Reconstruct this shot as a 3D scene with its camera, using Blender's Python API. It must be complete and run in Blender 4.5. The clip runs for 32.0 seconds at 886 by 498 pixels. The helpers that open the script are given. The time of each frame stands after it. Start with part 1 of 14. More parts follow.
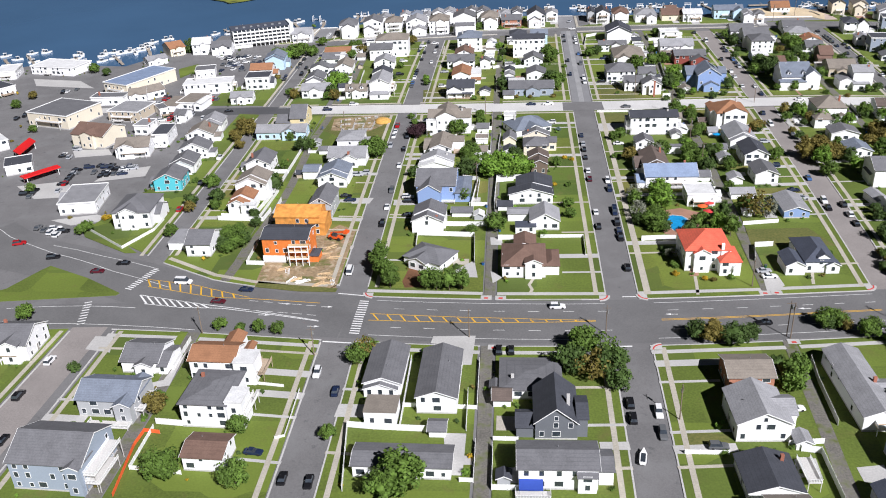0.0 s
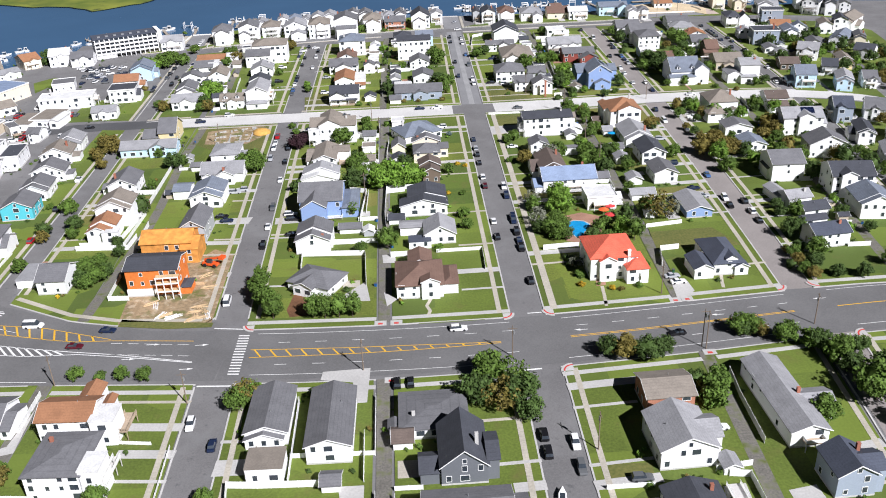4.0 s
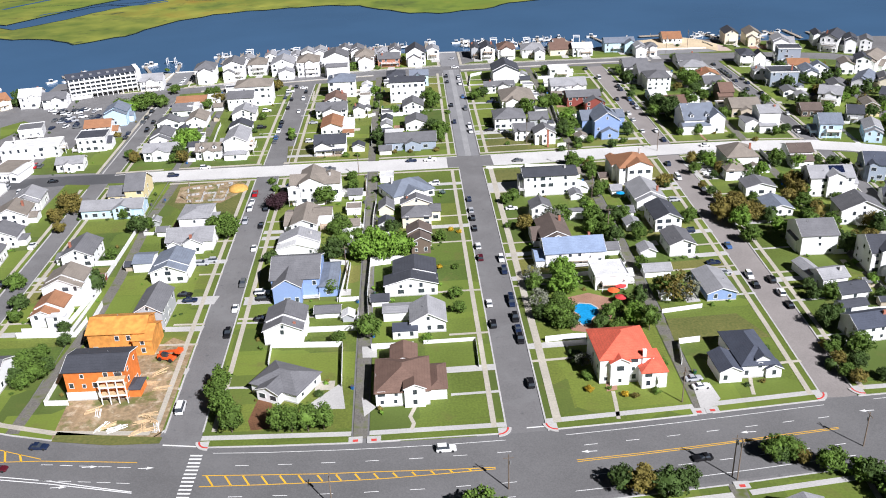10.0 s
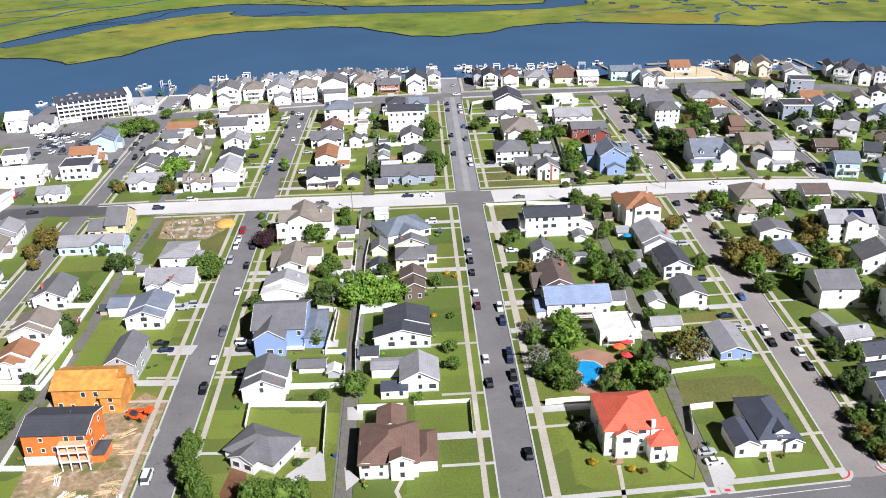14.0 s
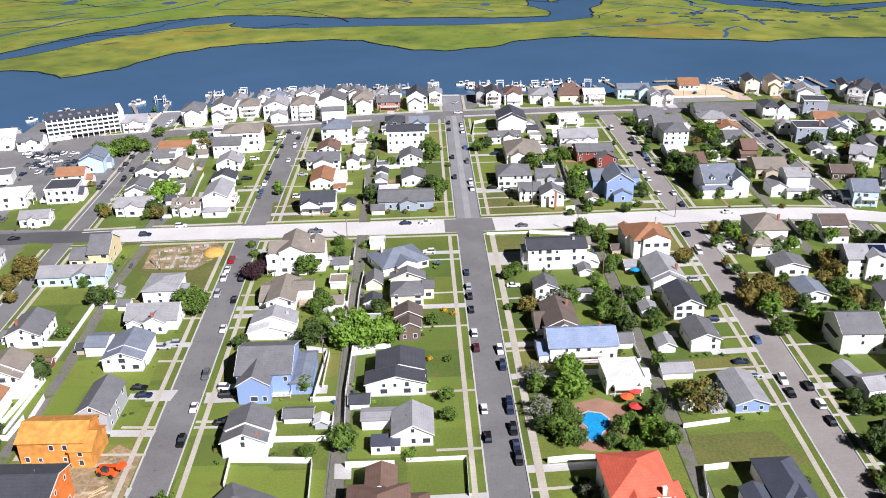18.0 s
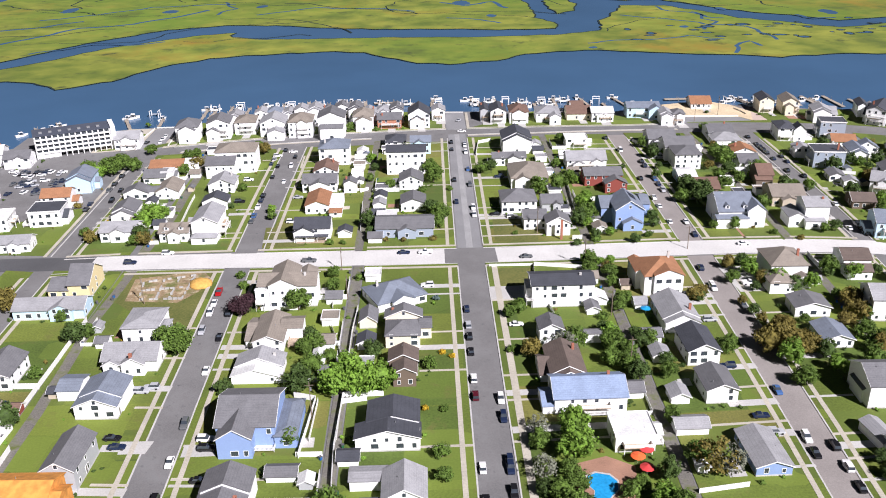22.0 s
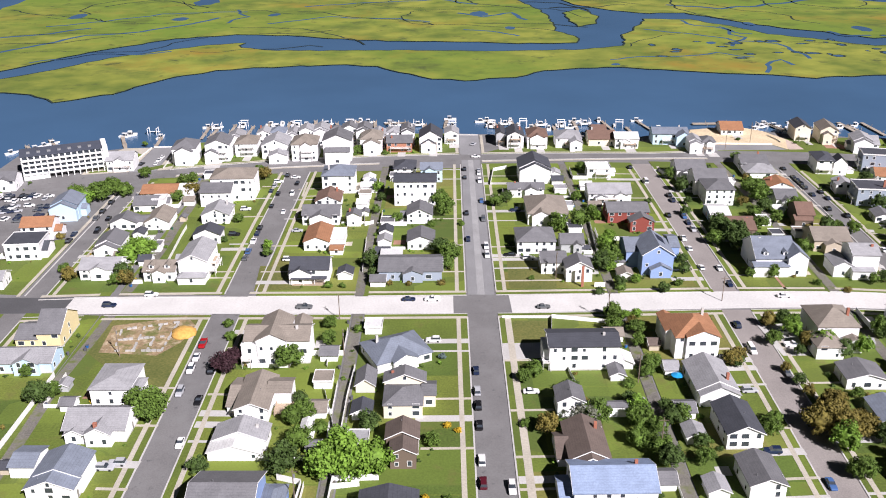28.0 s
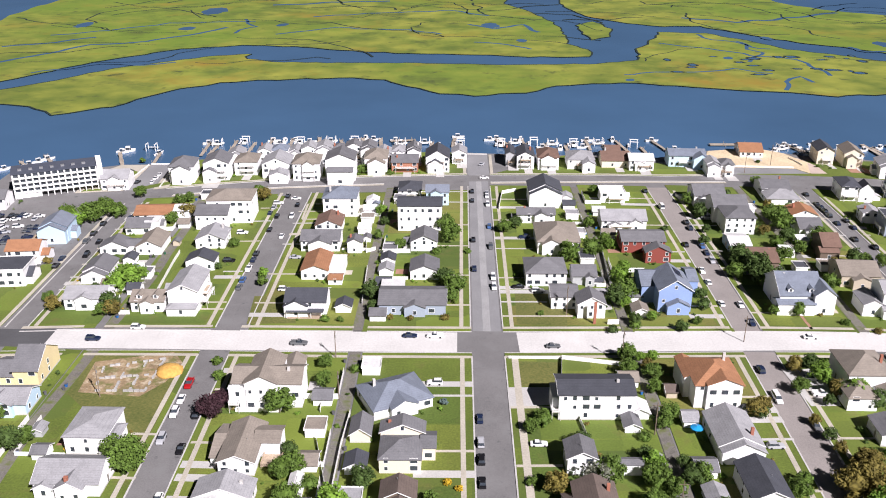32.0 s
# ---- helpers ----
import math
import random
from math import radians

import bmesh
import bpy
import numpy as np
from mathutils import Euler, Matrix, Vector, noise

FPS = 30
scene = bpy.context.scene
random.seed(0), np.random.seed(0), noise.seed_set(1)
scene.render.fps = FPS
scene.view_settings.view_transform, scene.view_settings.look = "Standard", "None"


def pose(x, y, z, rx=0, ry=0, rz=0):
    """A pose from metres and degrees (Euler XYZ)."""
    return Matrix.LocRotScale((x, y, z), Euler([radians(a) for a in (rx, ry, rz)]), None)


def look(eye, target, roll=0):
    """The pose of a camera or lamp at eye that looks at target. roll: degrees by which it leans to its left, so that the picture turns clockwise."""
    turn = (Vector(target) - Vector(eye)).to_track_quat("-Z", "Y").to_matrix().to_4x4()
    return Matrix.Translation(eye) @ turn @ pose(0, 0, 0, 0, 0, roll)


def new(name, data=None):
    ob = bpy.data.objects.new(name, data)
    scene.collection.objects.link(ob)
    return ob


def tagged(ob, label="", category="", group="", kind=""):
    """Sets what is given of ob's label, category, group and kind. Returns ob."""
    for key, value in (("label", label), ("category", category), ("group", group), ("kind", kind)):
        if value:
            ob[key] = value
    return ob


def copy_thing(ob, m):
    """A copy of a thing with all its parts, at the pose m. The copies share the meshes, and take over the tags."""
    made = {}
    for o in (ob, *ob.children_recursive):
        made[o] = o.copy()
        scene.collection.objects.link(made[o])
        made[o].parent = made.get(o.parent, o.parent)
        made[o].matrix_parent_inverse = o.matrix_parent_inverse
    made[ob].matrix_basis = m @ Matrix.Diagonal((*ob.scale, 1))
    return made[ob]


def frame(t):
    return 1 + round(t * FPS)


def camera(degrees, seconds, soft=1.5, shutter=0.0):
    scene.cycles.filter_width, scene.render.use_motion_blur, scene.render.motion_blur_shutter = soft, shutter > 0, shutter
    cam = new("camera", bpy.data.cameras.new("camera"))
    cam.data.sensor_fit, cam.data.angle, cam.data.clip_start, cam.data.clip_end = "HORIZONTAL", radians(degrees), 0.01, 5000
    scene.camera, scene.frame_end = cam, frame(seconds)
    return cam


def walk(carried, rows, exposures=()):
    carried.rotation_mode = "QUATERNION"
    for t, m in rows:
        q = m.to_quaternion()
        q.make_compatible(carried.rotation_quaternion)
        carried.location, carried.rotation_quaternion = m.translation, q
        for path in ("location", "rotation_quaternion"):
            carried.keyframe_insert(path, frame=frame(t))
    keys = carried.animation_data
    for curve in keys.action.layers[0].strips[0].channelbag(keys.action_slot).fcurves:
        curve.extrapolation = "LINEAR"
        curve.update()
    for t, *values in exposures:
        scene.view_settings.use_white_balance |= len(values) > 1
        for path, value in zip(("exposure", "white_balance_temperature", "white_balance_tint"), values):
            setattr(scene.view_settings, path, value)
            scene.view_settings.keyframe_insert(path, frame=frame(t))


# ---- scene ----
cam = camera(54.00, 32.0, soft=1.0)
PATH = [   # seconds, place, heading, tilt, lean
    (0.0, -32.05, -410.88, 135.96, 5.676, -26.770, -2.687),
    (0.5, -31.95, -407.86, 133.71, 1.748, -26.788, -2.744),
    (1.0, -31.89, -404.75, 131.61, -0.108, -26.745, -2.786),
    (1.5, -31.69, -401.87, 130.04, -1.034, -26.665, -2.768),
    (2.0, -31.65, -399.33, 129.13, -1.428, -26.641, -2.741),
    (2.5, -31.40, -396.67, 128.77, -1.617, -26.717, -2.638),
    (3.0, -31.06, -393.67, 128.71, -1.719, -26.745, -2.503),
    (3.5, -30.90, -390.55, 128.72, -1.774, -26.759, -2.472),
    (5.5, -30.44, -376.41, 129.54, -2.010, -26.656, -2.066),
    (6.0, -29.65, -372.96, 129.93, -1.968, -26.597, -2.040),
    (6.5, -29.13, -369.74, 130.17, -1.942, -26.546, -2.056),
    (7.0, -28.67, -366.57, 130.37, -1.920, -26.400, -2.160),
    (7.5, -28.20, -363.59, 130.64, -1.955, -26.309, -2.195),
    (8.0, -27.51, -360.33, 131.14, -1.939, -26.239, -2.250),
    (8.5, -26.59, -356.88, 131.80, -1.843, -26.176, -2.286),
    (9.0, -25.84, -353.67, 132.32, -1.760, -26.060, -2.374),
    (9.5, -25.06, -350.61, 132.57, -1.691, -25.958, -2.365),
    (10.0, -24.49, -347.44, 132.59, -1.682, -25.694, -2.345),
    (10.5, -24.19, -344.50, 132.51, -1.700, -25.462, -2.229),
    (11.0, -23.81, -341.60, 132.50, -1.698, -25.234, -2.075),
    (11.5, -23.25, -338.81, 132.56, -1.687, -25.057, -1.973),
    (12.0, -22.59, -336.19, 132.77, -1.611, -24.911, -1.888),
    (12.5, -22.18, -333.79, 133.01, -1.613, -24.794, -1.790),
    (13.0, -21.84, -331.61, 133.24, -1.599, -24.715, -1.766),
    (13.5, -21.38, -329.27, 133.55, -1.556, -24.642, -1.659),
    (14.0, -21.08, -327.08, 133.94, -1.510, -24.658, -1.638),
    (14.5, -20.57, -324.80, 134.38, -1.420, -24.608, -1.563),
    (16.5, -19.09, -315.53, 135.16, -1.296, -24.388, -1.461),
    (17.0, -18.73, -313.26, 135.50, -1.258, -24.363, -1.441),
    (17.5, -18.49, -310.91, 135.78, -1.251, -24.270, -1.403),
    (18.0, -18.29, -308.71, 136.02, -1.233, -24.232, -1.376),
    (18.5, -17.90, -306.30, 136.30, -1.202, -24.167, -1.303),
    (19.0, -17.54, -303.95, 136.45, -1.138, -24.131, -1.247),
    (19.5, -17.26, -301.33, 136.63, -1.119, -24.062, -1.262),
    (20.0, -16.91, -298.65, 136.85, -1.049, -24.029, -1.171),
    (20.5, -16.58, -296.10, 137.07, -1.015, -24.012, -1.147),
    (21.0, -16.23, -293.56, 137.29, -0.950, -23.976, -1.117),
    (21.5, -15.86, -291.24, 137.50, -0.902, -23.924, -1.105),
    (22.0, -15.53, -288.67, 137.79, -0.851, -23.857, -1.040),
    (22.5, -15.27, -285.98, 138.04, -0.799, -23.816, -0.990),
    (23.0, -14.94, -283.07, 138.34, -0.719, -23.722, -0.969),
    (23.5, -14.69, -280.23, 138.50, -0.664, -23.756, -0.954),
    (24.0, -14.50, -277.43, 138.51, -0.569, -23.752, -0.887),
    (24.5, -14.24, -274.65, 138.60, -0.490, -23.755, -0.806),
    (25.0, -14.15, -271.79, 138.75, -0.390, -23.750, -0.736),
    (25.5, -14.07, -268.98, 138.97, -0.289, -23.760, -0.675),
    (27.5, -13.15, -257.42, 139.43, 0.120, -23.587, -0.512),
    (28.0, -12.89, -254.76, 139.46, 0.212, -23.592, -0.438),
    (28.5, -12.73, -252.05, 139.48, 0.293, -23.488, -0.425),
    (29.0, -12.56, -249.33, 139.52, 0.367, -23.433, -0.381),
    (29.5, -12.40, -246.80, 139.58, 0.502, -23.358, -0.312),
    (30.0, -12.26, -244.35, 139.72, 0.565, -23.330, -0.262),
    (30.5, -11.93, -241.91, 139.91, 0.668, -23.273, -0.181),
    (31.0, -11.55, -239.44, 140.10, 0.765, -23.215, -0.192),
    (31.5, -11.24, -237.12, 140.24, 0.835, -23.196, -0.152),
    (32.0, -11.01, -234.77, 140.43, 0.920, -23.126, -0.068),
]
walk(cam, [(t, Matrix.Translation((x, y, z)) @ pose(0, 0, 0, 90 + tilt, 0, yaw) @ pose(0, 0, 0, 0, 0, lean)) for t, x, y, z, yaw, tilt, lean in PATH], [(0, 0.42, 6100, 15), (3, 0.5, 6080, 15), (9, 0.64, 6080, 15), (20, 0.66, 6180, 19), (32, 0.69, 6350, 21)])

# ---------- world, sun ----------
SUN_AZ, SUN_EL = radians(144), radians(40)   # azimuth clockwise from the street's far end (+Y)
world = bpy.data.worlds.new("sky")
scene.world = world
world.use_nodes = True
wn = world.node_tree
sky = wn.nodes.new("ShaderNodeTexSky")
sky.sky_type, sky.sun_disc = "NISHITA", False
sky.sun_elevation, sky.sun_rotation = SUN_EL, SUN_AZ
sky.air_density, sky.dust_density = 1.0, 0.6
wn.links.new(sky.outputs[0], wn.nodes["Background"].inputs[0])
wn.nodes["Background"].inputs[1].default_value = 0.0054
lamp = bpy.data.lights.new("sun", "SUN")
lamp.energy, lamp.angle, lamp.color = 5.0, radians(0.55), (1.0, 0.98, 0.955)
sun_dir = Vector((math.sin(SUN_AZ) * math.cos(SUN_EL), math.cos(SUN_AZ) * math.cos(SUN_EL), math.sin(SUN_EL)))
new("sun", lamp).matrix_world = look(sun_dir * 400, (0, 0, 0))


# ---------- materials ----------
def mat(name, base, rough=0.8, scale=4.0, amount=0.25, bump=0.0, coarse=0.15, vary=0.0, metallic=0.0, spec=0.4, tint=None):
    """A surface of one base colour, mottled at a fine and a coarse scale, with relief."""
    m = bpy.data.materials.new(name)
    m.use_nodes = True
    nt = m.node_tree
    N, L = nt.nodes, nt.links
    b = N["Principled BSDF"]
    b.inputs["Roughness"].default_value, b.inputs["Metallic"].default_value = rough, metallic
    b.inputs["Specular IOR Level"].default_value = spec
    geo = N.new("ShaderNodeNewGeometry")
    fine, big = N.new("ShaderNodeTexNoise"), N.new("ShaderNodeTexNoise")
    fine.inputs["Scale"].default_value, fine.inputs["Detail"].default_value = scale, 5
    big.inputs["Scale"].default_value, big.inputs["Detail"].default_value = coarse, 3
    for n in (fine, big):
        L.new(geo.outputs["Position"], n.inputs["Vector"])
    low = tint or tuple(c * (1 - amount) for c in base)
    high = tuple(min(1, c * (1 + amount * 0.6)) for c in base)
    add = N.new("ShaderNodeMath")
    add.operation = "MULTIPLY_ADD"
    L.new(fine.outputs["Fac"], add.inputs[0])
    add.inputs[1].default_value = 0.55
    half = N.new("ShaderNodeMath")
    half.operation = "MULTIPLY"
    half.inputs[1].default_value = 0.45
    L.new(big.outputs["Fac"], half.inputs[0])
    L.new(half.outputs[0], add.inputs[2])
    ramp = N.new("ShaderNodeValToRGB")
    ramp.color_ramp.elements[0].position, ramp.color_ramp.elements[1].position = 0.36, 0.64
    ramp.color_ramp.elements[0].color, ramp.color_ramp.elements[1].color = (*low, 1), (*high, 1)
    L.new(add.outputs[0], ramp.inputs[0])
    out = ramp.outputs[0]
    if vary:
        info, hsv = N.new("ShaderNodeObjectInfo"), N.new("ShaderNodeHueSaturation")
        rng = N.new("ShaderNodeMapRange")
        rng.inputs[3].default_value, rng.inputs[4].default_value = 1 - vary, 1 + vary
        L.new(info.outputs["Random"], rng.inputs[0])
        L.new(rng.outputs[0], hsv.inputs["Value"])
        L.new(out, hsv.inputs["Color"])
        out = hsv.outputs[0]
    L.new(out, b.inputs["Base Color"])
    if bump:
        bp = N.new("ShaderNodeBump")
        bp.inputs["Strength"].default_value, bp.inputs["Distance"].default_value = 0.6, bump
        L.new(fine.outputs["Fac"], bp.inputs["Height"])
        L.new(bp.outputs[0], b.inputs["Normal"])
    return m


def lined(name, base, pitch, axis=2, depth=0.012, dark=0.85, **kw):
    """The same with courses: lap siding, shingle rows or joints every pitch metres along an axis."""
    m = mat(name, base, **kw)
    nt = m.node_tree
    N, L = nt.nodes, nt.links
    b = N["Principled BSDF"]
    tc = N.new("ShaderNodeTexCoord")
    sep = N.new("ShaderNodeSeparateXYZ")
    L.new(tc.outputs["Object"], sep.inputs[0])
    frac = N.new("ShaderNodeMath")
    frac.operation = "MODULO"
    frac.inputs[1].default_value = pitch
    shift = N.new("ShaderNodeMath")
    shift.inputs[1].default_value = 500 * pitch
    L.new(sep.outputs[axis], shift.inputs[0])
    L.new(shift.outputs[0], frac.inputs[0])
    line = N.new("ShaderNodeMapRange")
    line.inputs[1].default_value, line.inputs[2].default_value = 0.0, min(pitch * 0.22, 0.13)
    line.inputs[3].default_value, line.inputs[4].default_value = dark, 1.0
    L.new(frac.outputs[0], line.inputs[0])
    mul = N.new("ShaderNodeMix")
    mul.data_type, mul.blend_type = "RGBA", "MULTIPLY"
    mul.inputs[0].default_value = 1
    L.new(b.inputs["Base Color"].links[0].from_socket, mul.inputs[6])
    L.new(line.outputs[0], mul.inputs[7])
    L.new(mul.outputs[2], b.inputs["Base Color"])
    bp = N.new("ShaderNodeBump")
    bp.inputs["Strength"].default_value, bp.inputs["Distance"].default_value = 0.7, depth
    L.new(frac.outputs[0], bp.inputs["Height"])
    L.new(bp.outputs[0], b.inputs["Normal"])
    return m


ASPHALT = mat("asphalt", (0.172, 0.168, 0.167), 0.9, 3.0, 0.22, 0.01, 0.06)
ASPHALT_MAIN = mat("main road asphalt", (0.15, 0.148, 0.147), 0.9, 3.0, 0.22, 0.01, 0.06)
KERB = mat("kerb concrete", (0.5, 0.49, 0.47), 0.85, 2.0, 0.2)
ASPHALT_NEW = mat("new asphalt", (0.085, 0.086, 0.09), 0.9, 3.0, 0.2, 0.01, 0.08)
CONC_OLD = mat("old pale road strip", (0.31, 0.31, 0.31), 0.9, 2.0, 0.2, 0.01, 0.1)
ASPHALT_PALE = mat("pale worn asphalt", (0.23, 0.23, 0.235), 0.9, 2.0, 0.16, 0.01, 0.07)
ASPHALT_WARM = mat("worn asphalt", (0.27, 0.245, 0.23), 0.9, 3.0, 0.2, 0.01, 0.07)
ALLEY = mat("alley gravel", (0.17, 0.16, 0.14), 0.95, 2.0, 0.35, 0.02, 0.25)
CONCRETE = mat("concrete", (0.47, 0.46, 0.44), 0.85, 2.0, 0.16, 0.006, 0.1)
CONC_ROAD = lined("concrete road", (0.58, 0.57, 0.55), 4.6, 0, 0.006, 0.86, rough=0.85, scale=1.5, amount=0.12, coarse=0.08)
WALK = lined("pavement concrete", (0.45, 0.415, 0.345), 1.5, 1, 0.01, 0.86, rough=0.9, scale=2.0, amount=0.2, coarse=0.12)
GRASSES = [mat("lawn grass", c, 0.95, 1.6, 0.4, 0.05, 0.05, tint=tuple(k * 0.68 for k in c)) for c in ((0.106, 0.146, 0.021), (0.138, 0.172, 0.026), (0.08, 0.124, 0.019), (0.158, 0.156, 0.036))]
GRASS = GRASSES[0]
DRY = mat("dry grass", (0.13, 0.125, 0.035), 0.95, 1.2, 0.45, 0.04, 0.06, tint=(0.075, 0.095, 0.02))
SOIL = mat("bare sandy soil", (0.31, 0.225, 0.13), 0.95, 0.9, 0.4, 0.06, 0.12)
BRICKPAVE_PALE = mat("pinkish paving", (0.5, 0.4, 0.34), 0.9, 3.0, 0.2, 0.02)
SAND = mat("sand", (0.62, 0.5, 0.33), 0.95, 0.8, 0.2, 0.04, 0.1)
MULCH = mat("mulch", (0.16, 0.075, 0.035), 0.95, 3.0, 0.4, 0.04)
BRICKPAVE = mat("brick paving", (0.34, 0.19, 0.13), 0.9, 4.0, 0.3, 0.02)
WHITE_LINE = mat("white road paint", (0.75, 0.75, 0.73), 0.8, 6.0, 0.2)
YELLOW_LINE = mat("yellow road paint", (0.75, 0.42, 0.03), 0.8, 6.0, 0.2)
RED_PAD = mat("red kerb ramp pad", (0.55, 0.06, 0.05), 0.8, 4.0, 0.2)
VINYL = mat("white vinyl", (0.82, 0.82, 0.8), 0.45, 3.0, 0.06, spec=0.5)
TRIMW = mat("white trim", (0.84, 0.84, 0.82), 0.5, 3.0, 0.05)
GLASS = mat("window glass", (0.045, 0.055, 0.068), 0.06, 1.0, 0.3, spec=0.9)
CHIM = mat("chimney brick", (0.36, 0.14, 0.09), 0.9, 6.0, 0.3, 0.02)
DECK_PALE = lined("pale deck boards", (0.6, 0.58, 0.55), 0.15, 0, 0.01, 0.8, rough=0.8, scale=3.0, amount=0.15)
DECK = lined("deck boards", (0.42, 0.33, 0.24), 0.15, 0, 0.01, 0.7, rough=0.85, scale=3.0, amount=0.3)
TIMBER = mat("dock timber", (0.36, 0.31, 0.25), 0.9, 3.0, 0.35, 0.02)
METAL = mat("galvanised metal", (0.5, 0.51, 0.52), 0.4, 3.0, 0.15, metallic=0.7)
POLEWOOD = mat("utility pole wood", (0.2, 0.155, 0.115), 0.9, 5.0, 0.3, 0.01)
BLACK = mat("black rubber", (0.02, 0.02, 0.021), 0.7, 8.0, 0.2)
PANEL = lined("solar panel", (0.012, 0.018, 0.05), 1.0, 0, 0.002, 0.5, rough=0.15, scale=1.0, amount=0.2, spec=0.8)
POOLW = mat("pool water", (0.02, 0.3, 0.62), 0.08, 1.2, 0.25, 0.01, spec=0.6)
OSB = mat("orange sheathing board", (0.64, 0.28, 0.06), 0.8, 0.7, 0.28, 0.0, 0.45)
WRAP = mat("orange house wrap", (0.72, 0.2, 0.04), 0.7, 1.0, 0.2)
BARK = mat("bark", (0.13, 0.1, 0.075), 0.95, 6.0, 0.35, 0.02)

ROOFS = {}
for key, c in dict(grey=(0.15, 0.15, 0.158), dark=(0.06, 0.064, 0.077), navy=(0.07, 0.08, 0.108), brown=(0.17, 0.105, 0.08),
                   tan=(0.235, 0.205, 0.172), lgrey=(0.3, 0.3, 0.31), white=(0.66, 0.66, 0.65), blue=(0.22, 0.28, 0.4),
                   orange=(0.32, 0.155, 0.08), red=(0.68, 0.13, 0.075), dbrown=(0.13, 0.1, 0.085), bgrey=(0.175, 0.2, 0.245)).items():
    ROOFS[key] = lined(key + " shingle roof", c, 0.3 if key != "red" else 0.35, 2, 0.015, 0.8, rough=0.9, scale=2.5, amount=0.2, coarse=0.35, vary=0.08)
WALLS = {}
for key, c in dict(white=(0.86, 0.86, 0.86), cream=(0.74, 0.67, 0.53), yellow=(0.74, 0.62, 0.36), blue=(0.25, 0.35, 0.58), lblue=(0.5, 0.66, 0.78),
                   grey=(0.42, 0.43, 0.44), dgrey=(0.15, 0.16, 0.175), tan=(0.5, 0.43, 0.33), brown=(0.16, 0.12, 0.09), red=(0.25, 0.06, 0.045),
                   bgrey=(0.32, 0.37, 0.44), teal=(0.1, 0.5, 0.58), sage=(0.34, 0.37, 0.3)).items():
    WALLS[key] = lined(key + " siding", c, 0.18, 2, 0.012, 0.88, rough=0.75, scale=3.0, amount=0.06, coarse=0.2, vary=0.03)
WALLS["brick"] = lined("brick wall", (0.42, 0.19, 0.12), 0.09, 2, 0.008, 0.75, rough=0.9, scale=5.0, amount=0.3)
WALLS["osb"], WALLS["wrap"] = OSB, WRAP
ROOFS["osb"] = OSB


# ---------- mesh helpers ----------
def link(name, bm, material, parent=None, label="", smooth=False):
    me = bpy.data.meshes.new(name)
    bm.to_mesh(me)
    bm.free()
    for m in (material if isinstance(material, (list, tuple)) else [material]):
        me.materials.append(m)
    if smooth:
        me.polygons.foreach_set("use_smooth", [True] * len(me.polygons))
    ob = new(name, me)
    if parent is not None:
        ob.parent = parent
    if label:
        ob["label"] = label
    return ob


def part(name, bm, material, parent, label=""):
    return link(name, bm, material, parent, label)


def shared(name, me, parent, m):
    """A part on a mesh that others use too."""
    ob = new(name, me)
    ob.parent = parent
    ob.matrix_local = m
    return ob


def box(bm, x0, x1, y0, y1, z0, z1, mi=0):
    v = [bm.verts.new(p) for p in ((x0, y0, z0), (x1, y0, z0), (x1, y1, z0), (x0, y1, z0), (x0, y0, z1), (x1, y0, z1), (x1, y1, z1), (x0, y1, z1))]
    for f in ((3, 2, 1, 0), (4, 5, 6, 7), (0, 1, 5, 4), (1, 2, 6, 5), (2, 3, 7, 6), (3, 0, 4, 7)):
        bm.faces.new([v[i] for i in f]).material_index = mi
    return v


def cyl(bm, x, y, z0, z1, r0, r1, n=8, mi=0, lean=(0, 0)):
    a = [bm.verts.new((x + r0 * math.cos(6.2832 * i / n), y + r0 * math.sin(6.2832 * i / n), z0)) for i in range(n)]
    b = [bm.verts.new((x + lean[0] + r1 * math.cos(6.2832 * i / n), y + lean[1] + r1 * math.sin(6.2832 * i / n), z1)) for i in range(n)]
    for i in range(n):
        bm.faces.new((a[i], a[(i + 1) % n], b[(i + 1) % n], b[i])).material_index = mi
    bm.faces.new(b).material_index = mi


def beam(bm, p, q, r, mi=0):
    """A square bar from p to q."""
    p, q = Vector(p), Vector(q)
    d = (q - p).normalized()
    s = d.cross(Vector((0, 0, 1)))
    s = (s if s.length > 0.05 else Vector((1, 0, 0))).normalized() * r
    u = s.cross(d).normalized() * r
    v = [bm.verts.new(c + k) for c in (p, q) for k in (s + u, -s + u, -s - u, s - u)]
    for f in ((0, 1, 2, 3), (7, 6, 5, 4), (0, 4, 5, 1), (1, 5, 6, 2), (2, 6, 7, 3), (3, 7, 4, 0)):
        bm.faces.new([v[i] for i in f]).material_index = mi


def slab(bm, quad, t, mi=0):
    """A plate of thickness t under the polygon quad."""
    top = [bm.verts.new(p) for p in quad]
    low = [bm.verts.new((p[0], p[1], p[2] - t)) for p in quad]
    n = len(quad)
    bm.faces.new(top).material_index = mi
    bm.faces.new(low[::-1]).material_index = mi
    for i in range(n):
        bm.faces.new((top[i], low[i], low[(i + 1) % n], top[(i + 1) % n])).material_index = mi


